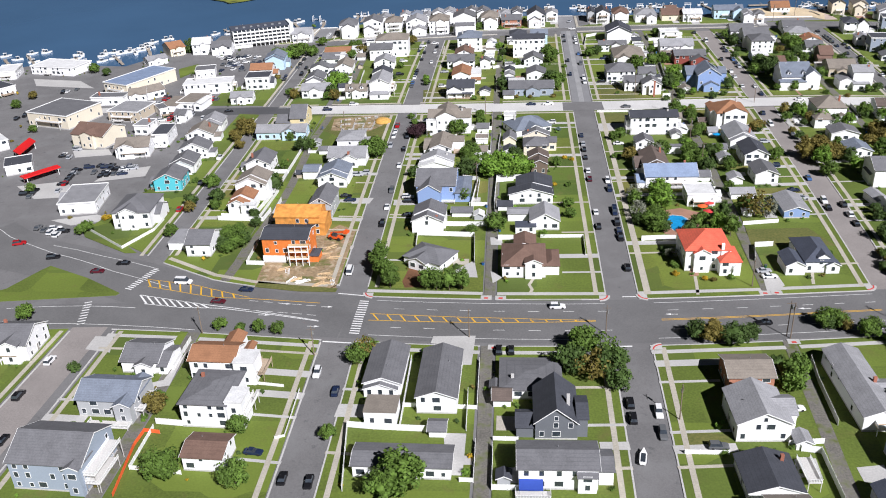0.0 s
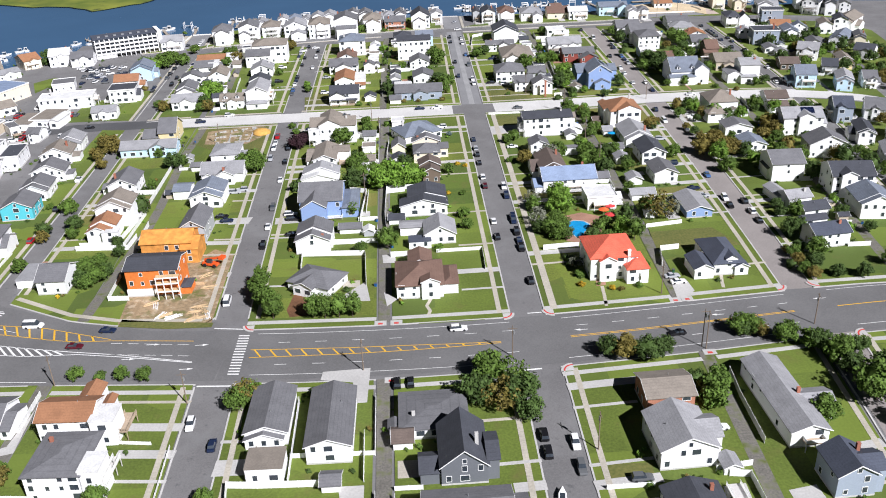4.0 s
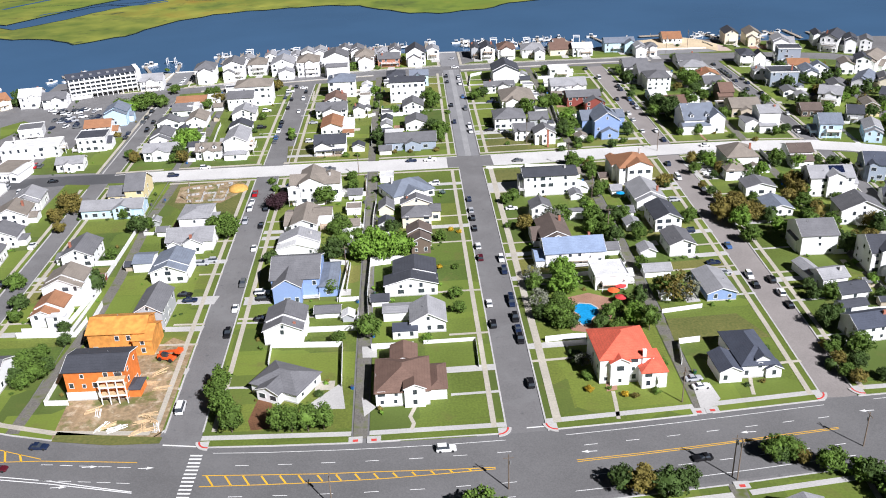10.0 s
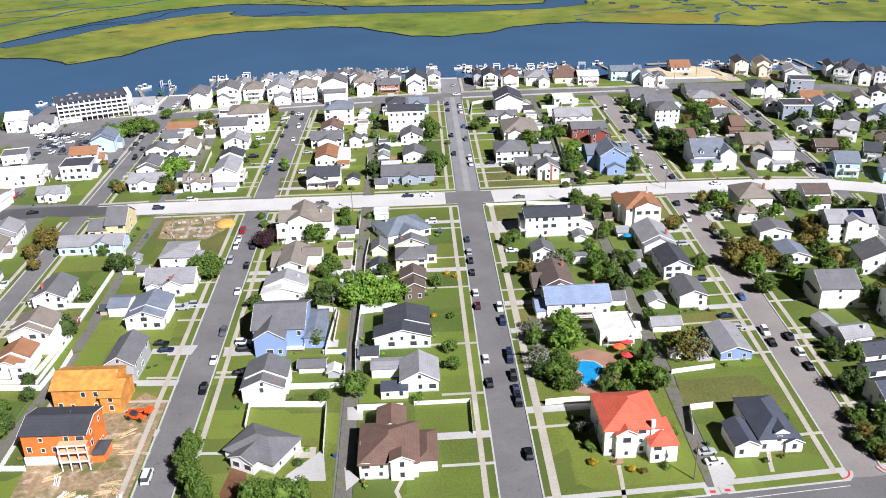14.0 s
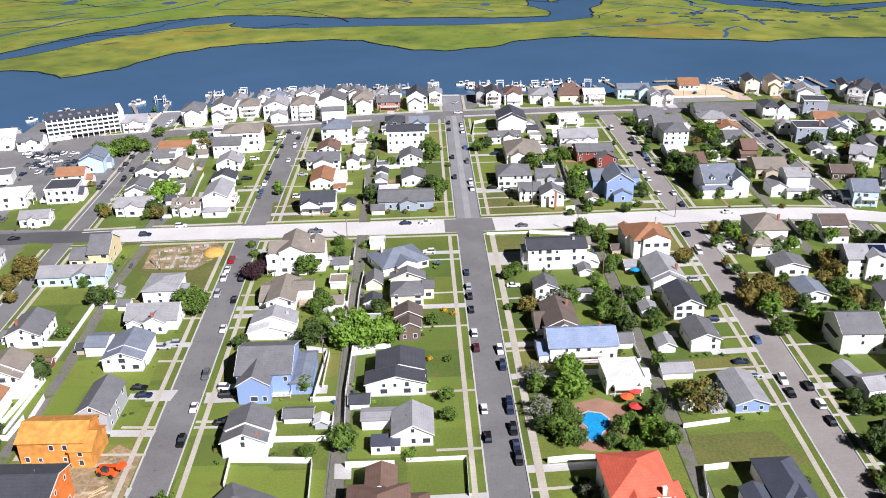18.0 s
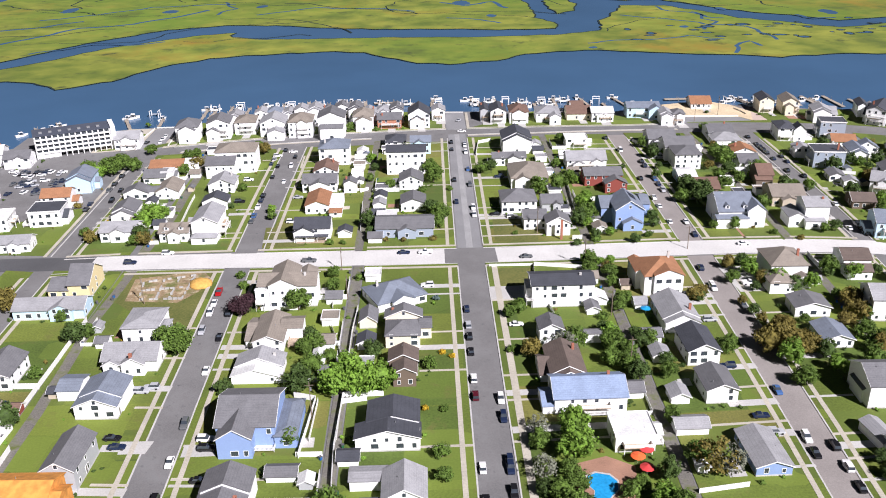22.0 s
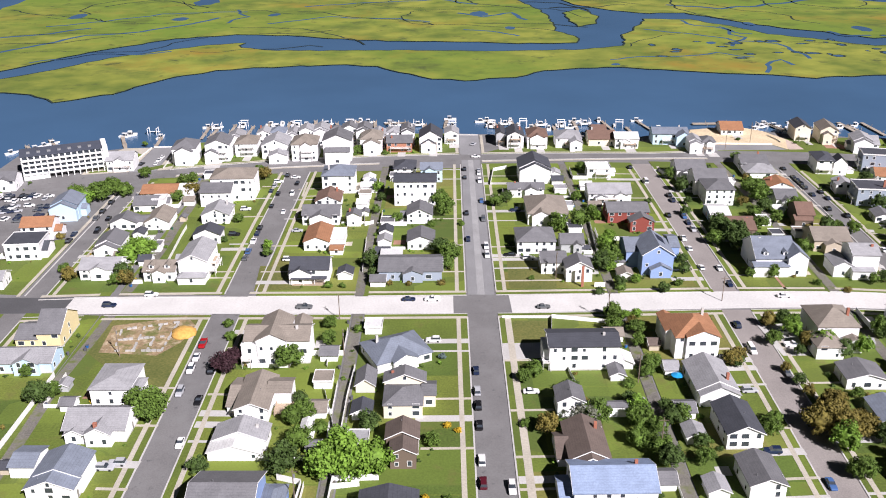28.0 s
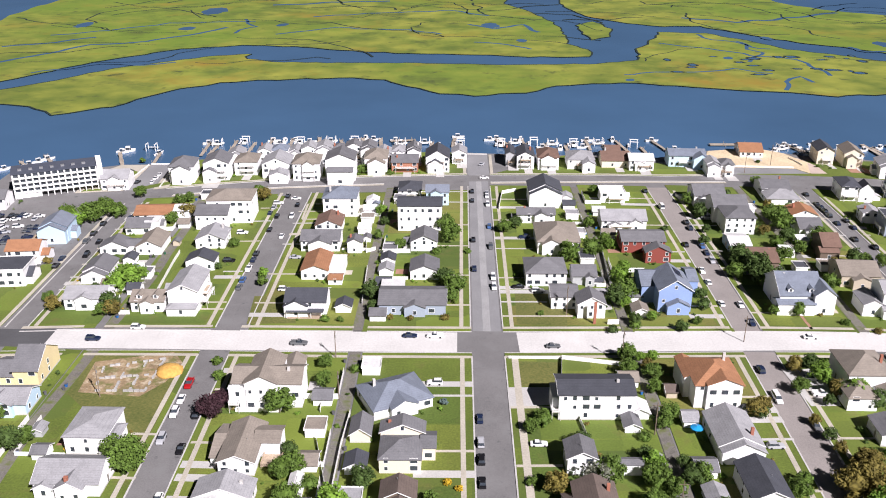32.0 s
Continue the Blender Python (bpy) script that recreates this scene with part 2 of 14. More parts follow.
def strip(name, line, width, z, material, label="", category="", kind="structure", depth=0.0):
    """A flat band along a line of points; depth gives it sides."""
    bm = bmesh.new()
    pts = [Vector((*p, 0)) for p in line]
    rows = []
    for i, p in enumerate(pts):
        d = (pts[min(i + 1, len(pts) - 1)] - pts[max(i - 1, 0)]).normalized()
        s = Vector((-d.y, d.x, 0)) * width / 2
        rows.append((bm.verts.new((p.x + s.x, p.y + s.y, z)), bm.verts.new((p.x - s.x, p.y - s.y, z))))
    for a, b in zip(rows, rows[1:]):
        bm.faces.new((a[0], a[1], b[1], b[0]))
    if depth:
        ext = bmesh.ops.extrude_face_region(bm, geom=bm.faces[:])
        for v in ext["geom"]:
            if isinstance(v, bmesh.types.BMVert):
                v.co.z -= depth
        bmesh.ops.recalc_face_normals(bm, faces=bm.faces[:])
    for f in bm.faces:
        f.normal_update()
        if not depth and f.normal.z < 0:
            f.normal_flip()
    ob = link(name, bm, material)
    return tagged(ob, label, category, kind=kind)


def patch(name, outline, z, material, label="", category="", depth=0.0, kind="structure"):
    """A flat piece of ground with an outline; depth gives it sides."""
    bm = bmesh.new()
    top = [bm.verts.new((x, y, z)) for x, y in outline]
    f = bm.faces.new(top)
    f.normal_update()
    if f.normal.z < 0:
        f.normal_flip()
        top = top[::-1]
    if depth:
        low = [bm.verts.new((v.co.x, v.co.y, z - depth)) for v in top]
        for i in range(len(top)):
            j = (i + 1) % len(top)
            bm.faces.new((top[j], top[i], low[i], low[j]))
    bmesh.ops.triangulate(bm, faces=[f])
    return tagged(link(name, bm, material), label, category, kind=kind)


# ---------- houses ----------
def window_mesh(w, h):
    """One window: a moulded white frame with its pane set back."""
    bm = bmesh.new()
    t = 0.1
    o = [bm.verts.new(p) for p in ((-w / 2 - t, 0, -t), (w / 2 + t, 0, -t), (w / 2 + t, 0, h + t), (-w / 2 - t, 0, h + t))]
    f = [bm.verts.new((v.co.x, -0.07, v.co.z)) for v in o]
    g = [bm.verts.new(p) for p in ((-w / 2, -0.07, 0), (w / 2, -0.07, 0), (w / 2, -0.07, h), (-w / 2, -0.07, h))]
    k = [bm.verts.new((v.co.x, -0.025, v.co.z)) for v in g]
    for i in range(4):
        j = (i + 1) % 4
        for q in ((o[i], o[j], f[j], f[i]), (f[i], f[j], g[j], g[i]), (g[i], g[j], k[j], k[i])):
            bm.faces.new(q)
    bm.faces.new(k).material_index = 1
    me = bpy.data.meshes.new("window")
    bm.to_mesh(me)
    bm.free()
    me.materials.append(TRIMW)
    me.materials.append(GLASS)
    return me


WIN = {k: window_mesh(*s) for k, s in dict(s=(0.85, 1.1), m=(1.05, 1.45), l=(1.9, 1.45)).items()}
bm = bmesh.new()
box(bm, -0.48, 0.48, -0.05, 0.02, 0, 2.05, 0)
box(bm, -0.6, -0.48, -0.07, 0.0, 0, 2.15, 1)
box(bm, 0.48, 0.6, -0.07, 0.0, 0, 2.15, 1)
box(bm, -0.48, 0.48, -0.07, 0.0, 2.05, 2.17, 1)
DOOR = bpy.data.meshes.new("door")
bm.to_mesh(DOOR)
bm.free()
DOOR.materials.append(mat("painted door", (0.3, 0.28, 0.26), 0.5, 2.0, 0.15, vary=0.4))
DOOR.materials.append(TRIMW)


def roof_shape(bm, kind, x0, x1, y0, y1, z, pitch, over=0.45, mi=0):
    """A roof over a rectangle. gy: ridge along y, gx: ridge along x, h: hipped, f: flat, sy/sx: single slope."""
    X0, X1, Y0, Y1 = x0 - over, x1 + over, y0 - over, y1 + over
    t = 0.2
    drop = over * pitch
    if kind == "gy":
        xm, zr = (x0 + x1) / 2, z + (x1 - x0) / 2 * pitch
        slab(bm, [(X0, Y0, z - drop), (xm, Y0, zr), (xm, Y1, zr), (X0, Y1, z - drop)][::-1], t, mi)
        slab(bm, [(xm, Y0, zr), (X1, Y0, z - drop), (X1, Y1, z - drop), (xm, Y1, zr)][::-1], t, mi)
    elif kind == "gx":
        ym, zr = (y0 + y1) / 2, z + (y1 - y0) / 2 * pitch
        slab(bm, [(X0, Y0, z - drop), (X1, Y0, z - drop), (X1, ym, zr), (X0, ym, zr)], t, mi)
        slab(bm, [(X0, ym, zr), (X1, ym, zr), (X1, Y1, z - drop), (X0, Y1, z - drop)], t, mi)
    elif kind == "h":
        w, d = X1 - X0, Y1 - Y0
        zr = z - drop + min(w, d) / 2 * pitch
        if d >= w:
            a, b = ((X0 + X1) / 2, Y0 + w / 2, zr), ((X0 + X1) / 2, Y1 - w / 2, zr)
        else:
            a, b = (X0 + d / 2, (Y0 + Y1) / 2, zr), (X1 - d / 2, (Y0 + Y1) / 2, zr)
        c = [(X0, Y0, z - drop), (X1, Y0, z - drop), (X1, Y1, z - drop), (X0, Y1, z - drop)]
        if d >= w:
            fs = [(c[0], c[1], a), (c[1], c[2], b, a), (c[2], c[3], b), (c[3], c[0], a, b)]
        else:
            fs = [(c[0], c[1], b, a), (c[1], c[2], b), (c[2], c[3], a, b), (c[3], c[0], a)]
        for f in fs:
            slab(bm, list(f), t, mi)
    elif kind == "f":
        slab(bm, [(X0 + 0.2, Y0 + 0.2, z + 0.2), (X1 - 0.2, Y0 + 0.2, z + 0.2), (X1 - 0.2, Y1 - 0.2, z + 0.2), (X0 + 0.2, Y1 - 0.2, z + 0.2)], 0.3, mi)
    elif kind == "sy":
        slab(bm, [(X0, Y0, z), (X1, Y0, z), (X1, Y1, z + (y1 - y0) * pitch), (X0, Y1, z + (y1 - y0) * pitch)], t, mi)


def wall_shape(bm, kind, x0, x1, y0, y1, z0, z, pitch):
    box(bm, x0, x1, y0, y1, z0, z)
    e = 0.0
    if kind == "gy":
        xm, zr = (x0 + x1) / 2, z + (x1 - x0) / 2 * pitch - 0.12
        for y in (y0 + 0.004, y1 - 0.2):
            tri = [(x0, z - e), (x1, z - e), (xm, zr)]
            a = [bm.verts.new((px, y, pz)) for px, pz in tri]
            b = [bm.verts.new((px, y + 0.19, pz)) for px, pz in tri]
            bm.faces.new(a)
            bm.faces.new(b[::-1])
    elif kind == "gx":
        ym, zr = (y0 + y1) / 2, z + (y1 - y0) / 2 * pitch - 0.12
        for x in (x0 + 0.004, x1 - 0.2):
            tri = [(y0, z - e), (y1, z - e), (ym, zr)]
            a = [bm.verts.new((x, py, pz)) for py, pz in tri]
            b = [bm.verts.new((x + 0.19, py, pz)) for py, pz in tri]
            bm.faces.new(a)
            bm.faces.new(b[::-1])


SPOTS = []


PLOTS = []


def raised_deck(ob, x0, x1, y0, y1, z, rail):
    """A boarded deck on posts with a white slatted railing round it."""
    bm = bmesh.new()
    box(bm, x0, x1, y0, y1, z - 0.14, z)
    for px in (x0 + 0.15, x1 - 0.15):
        for py in (y0 + 0.15, y1 - 0.15):
            box(bm, px - 0.07, px + 0.07, py - 0.07, py + 0.07, -0.1, z - 0.14)
    deck = part("deck", bm, DECK_PALE if rail is VINYL else DECK, ob)
    bm = bmesh.new()
    for a, b, c, e in ((x0, x1, y0, y0 + 0.06), (x0, x0 + 0.06, y0 + 0.07, y1), (x1 - 0.06, x1, y0 + 0.07, y1)):
        box(bm, a, b, c, e, z + 0.9, z + 1.0)
        box(bm, a, b, c, e, z + 0.1, z + 0.17)
        n = max(2, int(max(b - a, e - c) / 0.32))
        for i in range(n):
            px, py = a + (b - a) * (i + 0.5) / n, c + (e - c) * (i + 0.5) / n
            box(bm, px - 0.045, px + 0.045, py - 0.045, py + 0.045, z + 0.17, z + 0.9)
    part("railing", bm, rail, deck)



def house(x, y, w, d, h, roof="gy", top="grey", wall="white", turn=0.0, pitch=0.55, wings=(), chimney=None, solar=None, label="", porch="", win=1, dormers=0, name="house", street=0, band=None, chim=None, decks=(), fitted=False):
    """A house whose plan is w by d with its middle at x, y; wings: (x0, x1, y0, y1, height, roof kind, and where they
    differ pitch, roof, wall) in plan from the middle. Last argument: volumes placed and sized to fit the camera's view.
    """
    rnd = random.Random(int(x * 7 + y * 131))
    SPOTS.append((x, y, max(w, d) / 2))
    if win:
        PLOTS.append((x, y, w, d, turn))
        if y > 195:   # a pale drive between the shore road and each waterfront house
            strip("driveway", [(x + 1.4, y - d / 2 - 7.5), (x + 1.4, y - d / 2 - 0.4)], rnd.choice((2.8, 4.2, 5.4)), 0.06, CONCRETE, "pale concrete driveway before a waterfront house", "driveway", depth=0.1)
    rise = 1.0 if fitted or win == 0 or y > 20 else 1.1   # the other near houses are raised a tenth to fit the camera's view
    h *= rise
    ob = new(name)
    ob.matrix_world = pose(x, y, 0, 0, 0, turn)
    storeys = 1 if h < 4.3 else 2 if h < 7 else 3
    roofname = {"gy": "gabled", "gx": "gabled", "h": "hipped", "f": "flat", "sy": "sloping"}[roof]
    colour = {"osb": "orange sheathed", "wrap": "orange wrapped", "lblue": "light blue", "dgrey": "dark grey", "bgrey": "blue-grey"}.get(wall, wall)
    rcol = {"lgrey": "light grey", "dark": "charcoal", "dbrown": "dark brown", "bgrey": "blue-grey", "osb": "bare board"}.get(top, top)
    tagged(ob, label or f"{['one', 'two', 'three'][storeys - 1]}-storey {colour} house with a {rcol} {roofname} roof", "house", "houses of the town")
    wings = list(wings)
    if name == "house" and not fitted and not wings and win and wall not in ("osb", "wrap"):
        pick = rnd.random()
        if roof == "gy" and pick < 0.62:       # a lower gabled front before the main gable
            wings.append((-w / 2 + 0.15, w / 2 - 0.15, -d / 2 - rnd.uniform(2.0, 3.5), -d / 2 + 0.3, h - rnd.uniform(0.5, 0.9), "gy"))
        elif roof == "gx" and pick < 0.85:    # a cross gable
            c, k = rnd.uniform(-0.22, 0.22) * w, w * rnd.uniform(0.16, 0.24)
            wings.append((c - k, c + k, -d / 2 - rnd.uniform(0.6, 1.8), 0.0, h, "gy"))
        elif roof == "h" and pick < 0.9:
            c, k = rnd.uniform(-0.2, 0.2) * w, w * rnd.uniform(0.18, 0.26)
            wings.append((c - k, c + k, -d / 2 - rnd.uniform(1.0, 2.2), 0.0, h - 0.1, "gy"))
        if storeys > 1 and rnd.random() < 0.5:  # a lower room behind or beside
            sx = rnd.choice((-1, 1))
            a = sorted((sx * (w / 2 - 0.3), sx * (w / 2 + rnd.uniform(1.8, 3.0))))
            wings.append((a[0], a[1], -d * rnd.uniform(0.1, 0.35), d * rnd.uniform(0.2, 0.4), h * 0.52, "gx"))
    if win and y < 25:
        bm = bmesh.new()
        box(bm, -w / 2 - 0.05, w / 2 + 0.05, -d / 2 - 0.05, d / 2 + 0.05, -0.25, 0.42)
        part("foundation", bm, KERB, ob)
    bm = bmesh.new()
    wall_shape(bm, roof, -w / 2, w / 2, -d / 2, d / 2, -0.2, h, pitch)
    part("wall", bm, WALLS[wall], ob)
    bm = bmesh.new()
    roof_shape(bm, roof, -w / 2, w / 2, -d / 2, d / 2, h, pitch)
    part("roof", bm, ROOFS[top], ob)
    wings = [(*q[:4], q[4] * rise, *q[5:], *(pitch, top, wall)[len(q) - 6:]) for q in wings]
    for (a, b, c, e, hh, kind, slope, cover, side) in wings:
        bm = bmesh.new()
        wall_shape(bm, kind, a, b, c, e, -0.2, hh, slope)
        part("wall", bm, WALLS[side], ob)
        bm = bmesh.new()
        roof_shape(bm, kind, a, b, c, e, hh, slope, 0.35)
        part("roof", bm, ROOFS[cover], ob)
    # white rake boards under the gable ends, a parapet round a flat roof
    if roof in ("gx", "gy") and wall != "osb":
        half, off, o = (w / 2, d / 2, 0.47) if roof == "gy" else (d / 2, w / 2, 0.47)
        zr, ze = h + half * pitch, h - o * pitch
        for sgn in () if y > 60 else ((-1, 1) if roof == "gx" and y < -40 else (1 if roof == "gx" and x < 0 else -1,)):
            bm = bmesh.new()
            pts = [(-half - o, ze + 0.02), (0, zr + 0.02), (half + o, ze + 0.02), (half + o, ze - 0.22), (0, zr - 0.24), (-half - o, ze - 0.22)]
            ring = []
            for c in (sgn * (off + o + 0.01), sgn * (off + o + 0.07)):
                ring.append([bm.verts.new((u, c, z) if roof == "gy" else (c, u, z)) for u, z in pts])
            for i in range(6):
                bm.faces.new((ring[0][i], ring[0][(i + 1) % 6], ring[1][(i + 1) % 6], ring[1][i]))
            for r in ring:
                bm.faces.new((r[0], r[1], r[4], r[5]))
                bm.faces.new((r[1], r[2], r[3], r[4]))
            part("rake_board", bm, TRIMW, ob)
    elif roof == "f":
        bm = bmesh.new()
        o, q = 0.3, 0.18
        outer = [(-w / 2 - o, -d / 2 - o), (w / 2 + o, -d / 2 - o), (w / 2 + o, d / 2 + o), (-w / 2 - o, d / 2 + o)]
        inner = [(-w / 2 - q, -d / 2 - q), (w / 2 + q, -d / 2 - q), (w / 2 + q, d / 2 + q), (-w / 2 - q, d / 2 + q)]
        vs = [[bm.verts.new((px, py, z)) for px, py in ring] for ring, z in ((outer, h - 0.1), (outer, h + 0.5), (inner, h + 0.5), (inner, h + 0.1))]
        for a, b in zip(vs, vs[1:]):
            for i in range(4):
                bm.faces.new((a[i], a[(i + 1) % 4], b[(i + 1) % 4], b[i]))
        part("parapet", bm, TRIMW, ob)
    # windows, thinly spread over the walls; the door faces the street
    if win:
        far = y > 25
        for s in range(storeys):
            z = 0.95 + s * (h - 0.2) / storeys
            for face, length, off in ((0, w, d / 2), (1, d, w / 2), (3, d, w / 2)):
                n = max(1, int(length / (3.0 if face == 0 else 4.2)))
                for i in range(n):
                    rate = (0.4 if y > 165 else 0.36) if face == 0 else 0.68 if far else 0.45
                    if rnd.random() < (0.12 if wall in ("osb", "wrap") else rate) or (y > 165 and face):
                        continue
                    u = -length / 2 + length * (i + 0.5) / n + rnd.uniform(-0.25, 0.25)
                    key = rnd.choice("smml" if face == 0 else "smm")
                    if face == 0 and any(a - 0.6 < u < b + 0.6 and c < -d / 2 - 0.1 for a, b, c, e, hh, kind, *_ in wings):
                        continue
                    if face and any((a < -w / 2 - 0.2 if face == 3 else b > w / 2 + 0.2) for a, b, c, e, hh, kind, *_ in wings):
                        continue
                    m = pose(0, 0, 0, 0, 0, 90 * face) @ pose(u, -off, z)
                    shared("window", WIN[key], ob, m)
        for a, b, c, e, hh, kind, slope, *_ in wings:
            if c > -d / 2 + 0.5 or b - a < 2.0 or any(p - 0.3 < a and b < q + 0.3 and r < c - 0.1 for p, q, r, *_ in wings):
                continue
            for s in range(1 if hh < 4.3 or far else 2):
                n = 1 if far else max(1, int((b - a) / 2.9))
                for i in range(n):
                    if n > 1 and rnd.random() < 0.3:
                        continue
                    shared("window", WIN[rnd.choice("smml")], ob, pose(a + (b - a) * (i + 0.5) / n, c, 0.95 + s * hh / 2))
            if kind == "gy" and y < -40:   # white boards along the wing's gable
                half, mid, o = (b - a) / 2, (a + b) / 2, 0.37
                zr, ze = hh + half * slope, hh - o * slope
                bm = bmesh.new()
                pts = [(mid - half - o, ze + 0.02), (mid, zr + 0.02), (mid + half + o, ze + 0.02), (mid + half + o, ze - 0.22), (mid, zr - 0.24), (mid - half - o, ze - 0.22)]
                ring = [[bm.verts.new((u, v, z)) for u, z in pts] for v in (c - 0.36, c - 0.42)]
                for i in range(6):
                    bm.faces.new((ring[0][i], ring[0][(i + 1) % 6], ring[1][(i + 1) % 6], ring[1][i]))
                for r in ring:
                    bm.faces.new((r[0], r[1], r[4], r[5]))
                    bm.faces.new((r[1], r[2], r[3], r[4]))
                part("rake_board", bm, TRIMW, ob)
        if roof == "gy" and w * pitch / 2 > 2.2 and rnd.random() < 0.6:
            shared("window", WIN["s"], ob, pose(0, -d / 2, h + 0.35))
        if street:
            m = pose(0, 0, 0, 0, 0, 90 * street) @ pose(rnd.uniform(-1, 1), -w / 2, 0)
            shared("door", DOOR, ob, m @ pose(0, 0, 0.35))
        if street and not fitted and not wings and not porch and rnd.random() < 0.65 and name == "house":
            # a lower room or porch on the street side
            pw, pd = rnd.uniform(2.2, 3.6), d * rnd.uniform(0.45, 0.8)
            x0 = w / 2 - 0.3 if street == 1 else -w / 2 - pw + 0.3
            y0 = rnd.uniform(-d / 2 + 0.2, d / 2 - pd - 0.2)
            hh = min(h - 0.3, rnd.uniform(2.5, 3.0))
            bm, bm2 = bmesh.new(), bmesh.new()
            box(bm, x0, x0 + pw, y0, y0 + pd, -0.2, hh)
            roof_shape(bm2, rnd.choice(("h", "gx", "h")), x0, x0 + pw, y0, y0 + pd, hh, 0.35, 0.3)
            part("porch_room", bm, WALLS[wall], ob)
            part("porch_roof", bm2, ROOFS[top], ob)
    if band:
        bm = bmesh.new()
        box(bm, band[0], band[1], -d / 2 - 0.04, -d / 2 + 0.01, band[2], band[3])
        part("wall_band", bm, TRIMW, ob)
    if chimney:
        cx, cy, top_z = chimney
        bm = bmesh.new()
        box(bm, cx - 0.45, cx + 0.45, cy - 0.35, cy + 0.35, 0, top_z)
        box(bm, cx - 0.52, cx + 0.52, cy - 0.42, cy + 0.42, top_z, top_z + 0.15)
        part("chimney", bm, chim or CHIM, ob)
    elif win and rnd.random() < 0.25:
        cx, cy = rnd.choice((-1, 1)) * w * 0.3, rnd.uniform(-0.3, 0.3) * d
        bm = bmesh.new()
        box(bm, cx - 0.4, cx + 0.4, cy - 0.32, cy + 0.32, h - 0.5, h + min(w, d) / 2 * pitch + 0.5)
        part("chimney", bm, rnd.choice((CHIM, KERB, CHIM)), ob)
    elif win and y < 25:
        bm = bmesh.new()
        vx, vy = rnd.uniform(-0.3, 0.3) * w, rnd.uniform(-0.3, 0.3) * d
        zr = h + (w / 2 - abs(vx) if roof == "gy" else d / 2 - abs(vy) if roof == "gx" else 0.0) * pitch
        cyl(bm, vx, vy, zr - 0.4, zr + 0.5, 0.09, 0.09, 6)
        part("vent_pipe", bm, METAL, ob)
    if solar:
        sx, sy, sw, sd = solar
        bm = bmesh.new()
        if roof == "gy":
            side = 1 if sx > 0 else -1
            for k in range(3):
                a = abs(sx) - sw / 2 + k * sw / 3
                z0, z1 = h + (w / 2 - a) * pitch + 0.1, h + (w / 2 - a - sw / 3 + 0.06) * pitch + 0.1
                q = [(side * a, sy - sd / 2, z0), (side * (a + sw / 3 - 0.06), sy - sd / 2, z1), (side * (a + sw / 3 - 0.06), sy + sd / 2, z1), (side * a, sy + sd / 2, z0)]
                slab(bm, q if side > 0 else q[::-1], 0.05)
        else:
            for k in range(2):
                a = sy - sd / 2 + k * sd / 2
                z0, z1 = h + (d / 2 + a) * pitch + 0.12, h + (d / 2 + a + sd / 2 - 0.08) * pitch + 0.12
                if roof == "f":
                    z0, z1 = h + 0.5, h + 0.6
                slab(bm, [(sx - sw / 2, a, z0), (sx + sw / 2, a, z0), (sx + sw / 2, a + sd / 2 - 0.08, z1), (sx - sw / 2, a + sd / 2 - 0.08, z1)], 0.05)
        part("solar_panel", bm, PANEL, ob)
    auto, decks = decks is not None and not fitted, list(decks or ())
    if auto and win and name == "house" and not decks and y < 110 and not porch and wall not in ("osb", "wrap") and rnd.random() < 0.6:
        k, q = rnd.uniform(2.4, 4.2), rnd.uniform(2.2, 3.4)   # a raised deck at the back or the south end
        if street and rnd.random() < 0.55:
            s = -1 if street == 1 else 1
            c = rnd.uniform(-0.2, 0.2) * d
            decks.append((*sorted((s * (w / 2 + 0.02), s * (w / 2 + q))), c - k, c + k, rnd.choice((0.5, 0.8, 1.0))))
        elif not wings:
            c = rnd.uniform(-0.15, 0.15) * w
            decks.append((c - k * 0.8, c + k * 0.8, -d / 2 - q, -d / 2 - 0.02, rnd.choice((0.5, 0.8, 1.0))))
    if y > 160 and win and storeys > 1:   # the waterfront houses have stacked balconies
        c, k = rnd.uniform(-0.12, 0.12) * w, w * rnd.uniform(0.22, 0.38)
        for z in (2.6, 5.2)[:storeys - 1 if rnd.random() < 0.5 else 1]:
            decks.append((c - k, c + k, -d / 2 - 1.9, -d / 2 - 0.02, z))
    for x0, x1, y0, y1, z in decks:
        raised_deck(ob, x0, x1, y0, y1, z, VINYL if rnd.random() < 0.75 else DECK)
    if auto and storeys > 1 and win and rnd.random() < 0.4 and wall not in ("osb", "wrap"):
        # a railed deck at the first floor
        face = street if street and rnd.random() < 0.5 else 0
        length, off = (w, d / 2) if face == 0 else (d, w / 2)
        m = pose(0, 0, 0, 0, 0, 90 * face) @ pose(rnd.uniform(-0.15, 0.15) * length, -off, h / 2)
        k = length * rnd.uniform(0.2, 0.36)
        bm = bmesh.new()
        box(bm, -k, k, -1.9, 0.0, -0.15, 0.05)
        deck = part("deck", bm, DECK, ob)
        deck.matrix_local = m
        for q in ((-k, k, -1.9, -1.82), (-k, -k + 0.08, -1.8, 0), (k - 0.08, k, -1.8, 0)):
            bm = bmesh.new()
            box(bm, q[0], q[1], q[2], q[3], 0.15, 1.05)
            part("railing", bm, VINYL, deck)
        for q in (-k + 0.1, k - 0.1):
            bm = bmesh.new()
            box(bm, q - 0.09, q + 0.09, -1.85, -1.67, -h / 2, -0.15)
            part("post", bm, TRIMW, deck)
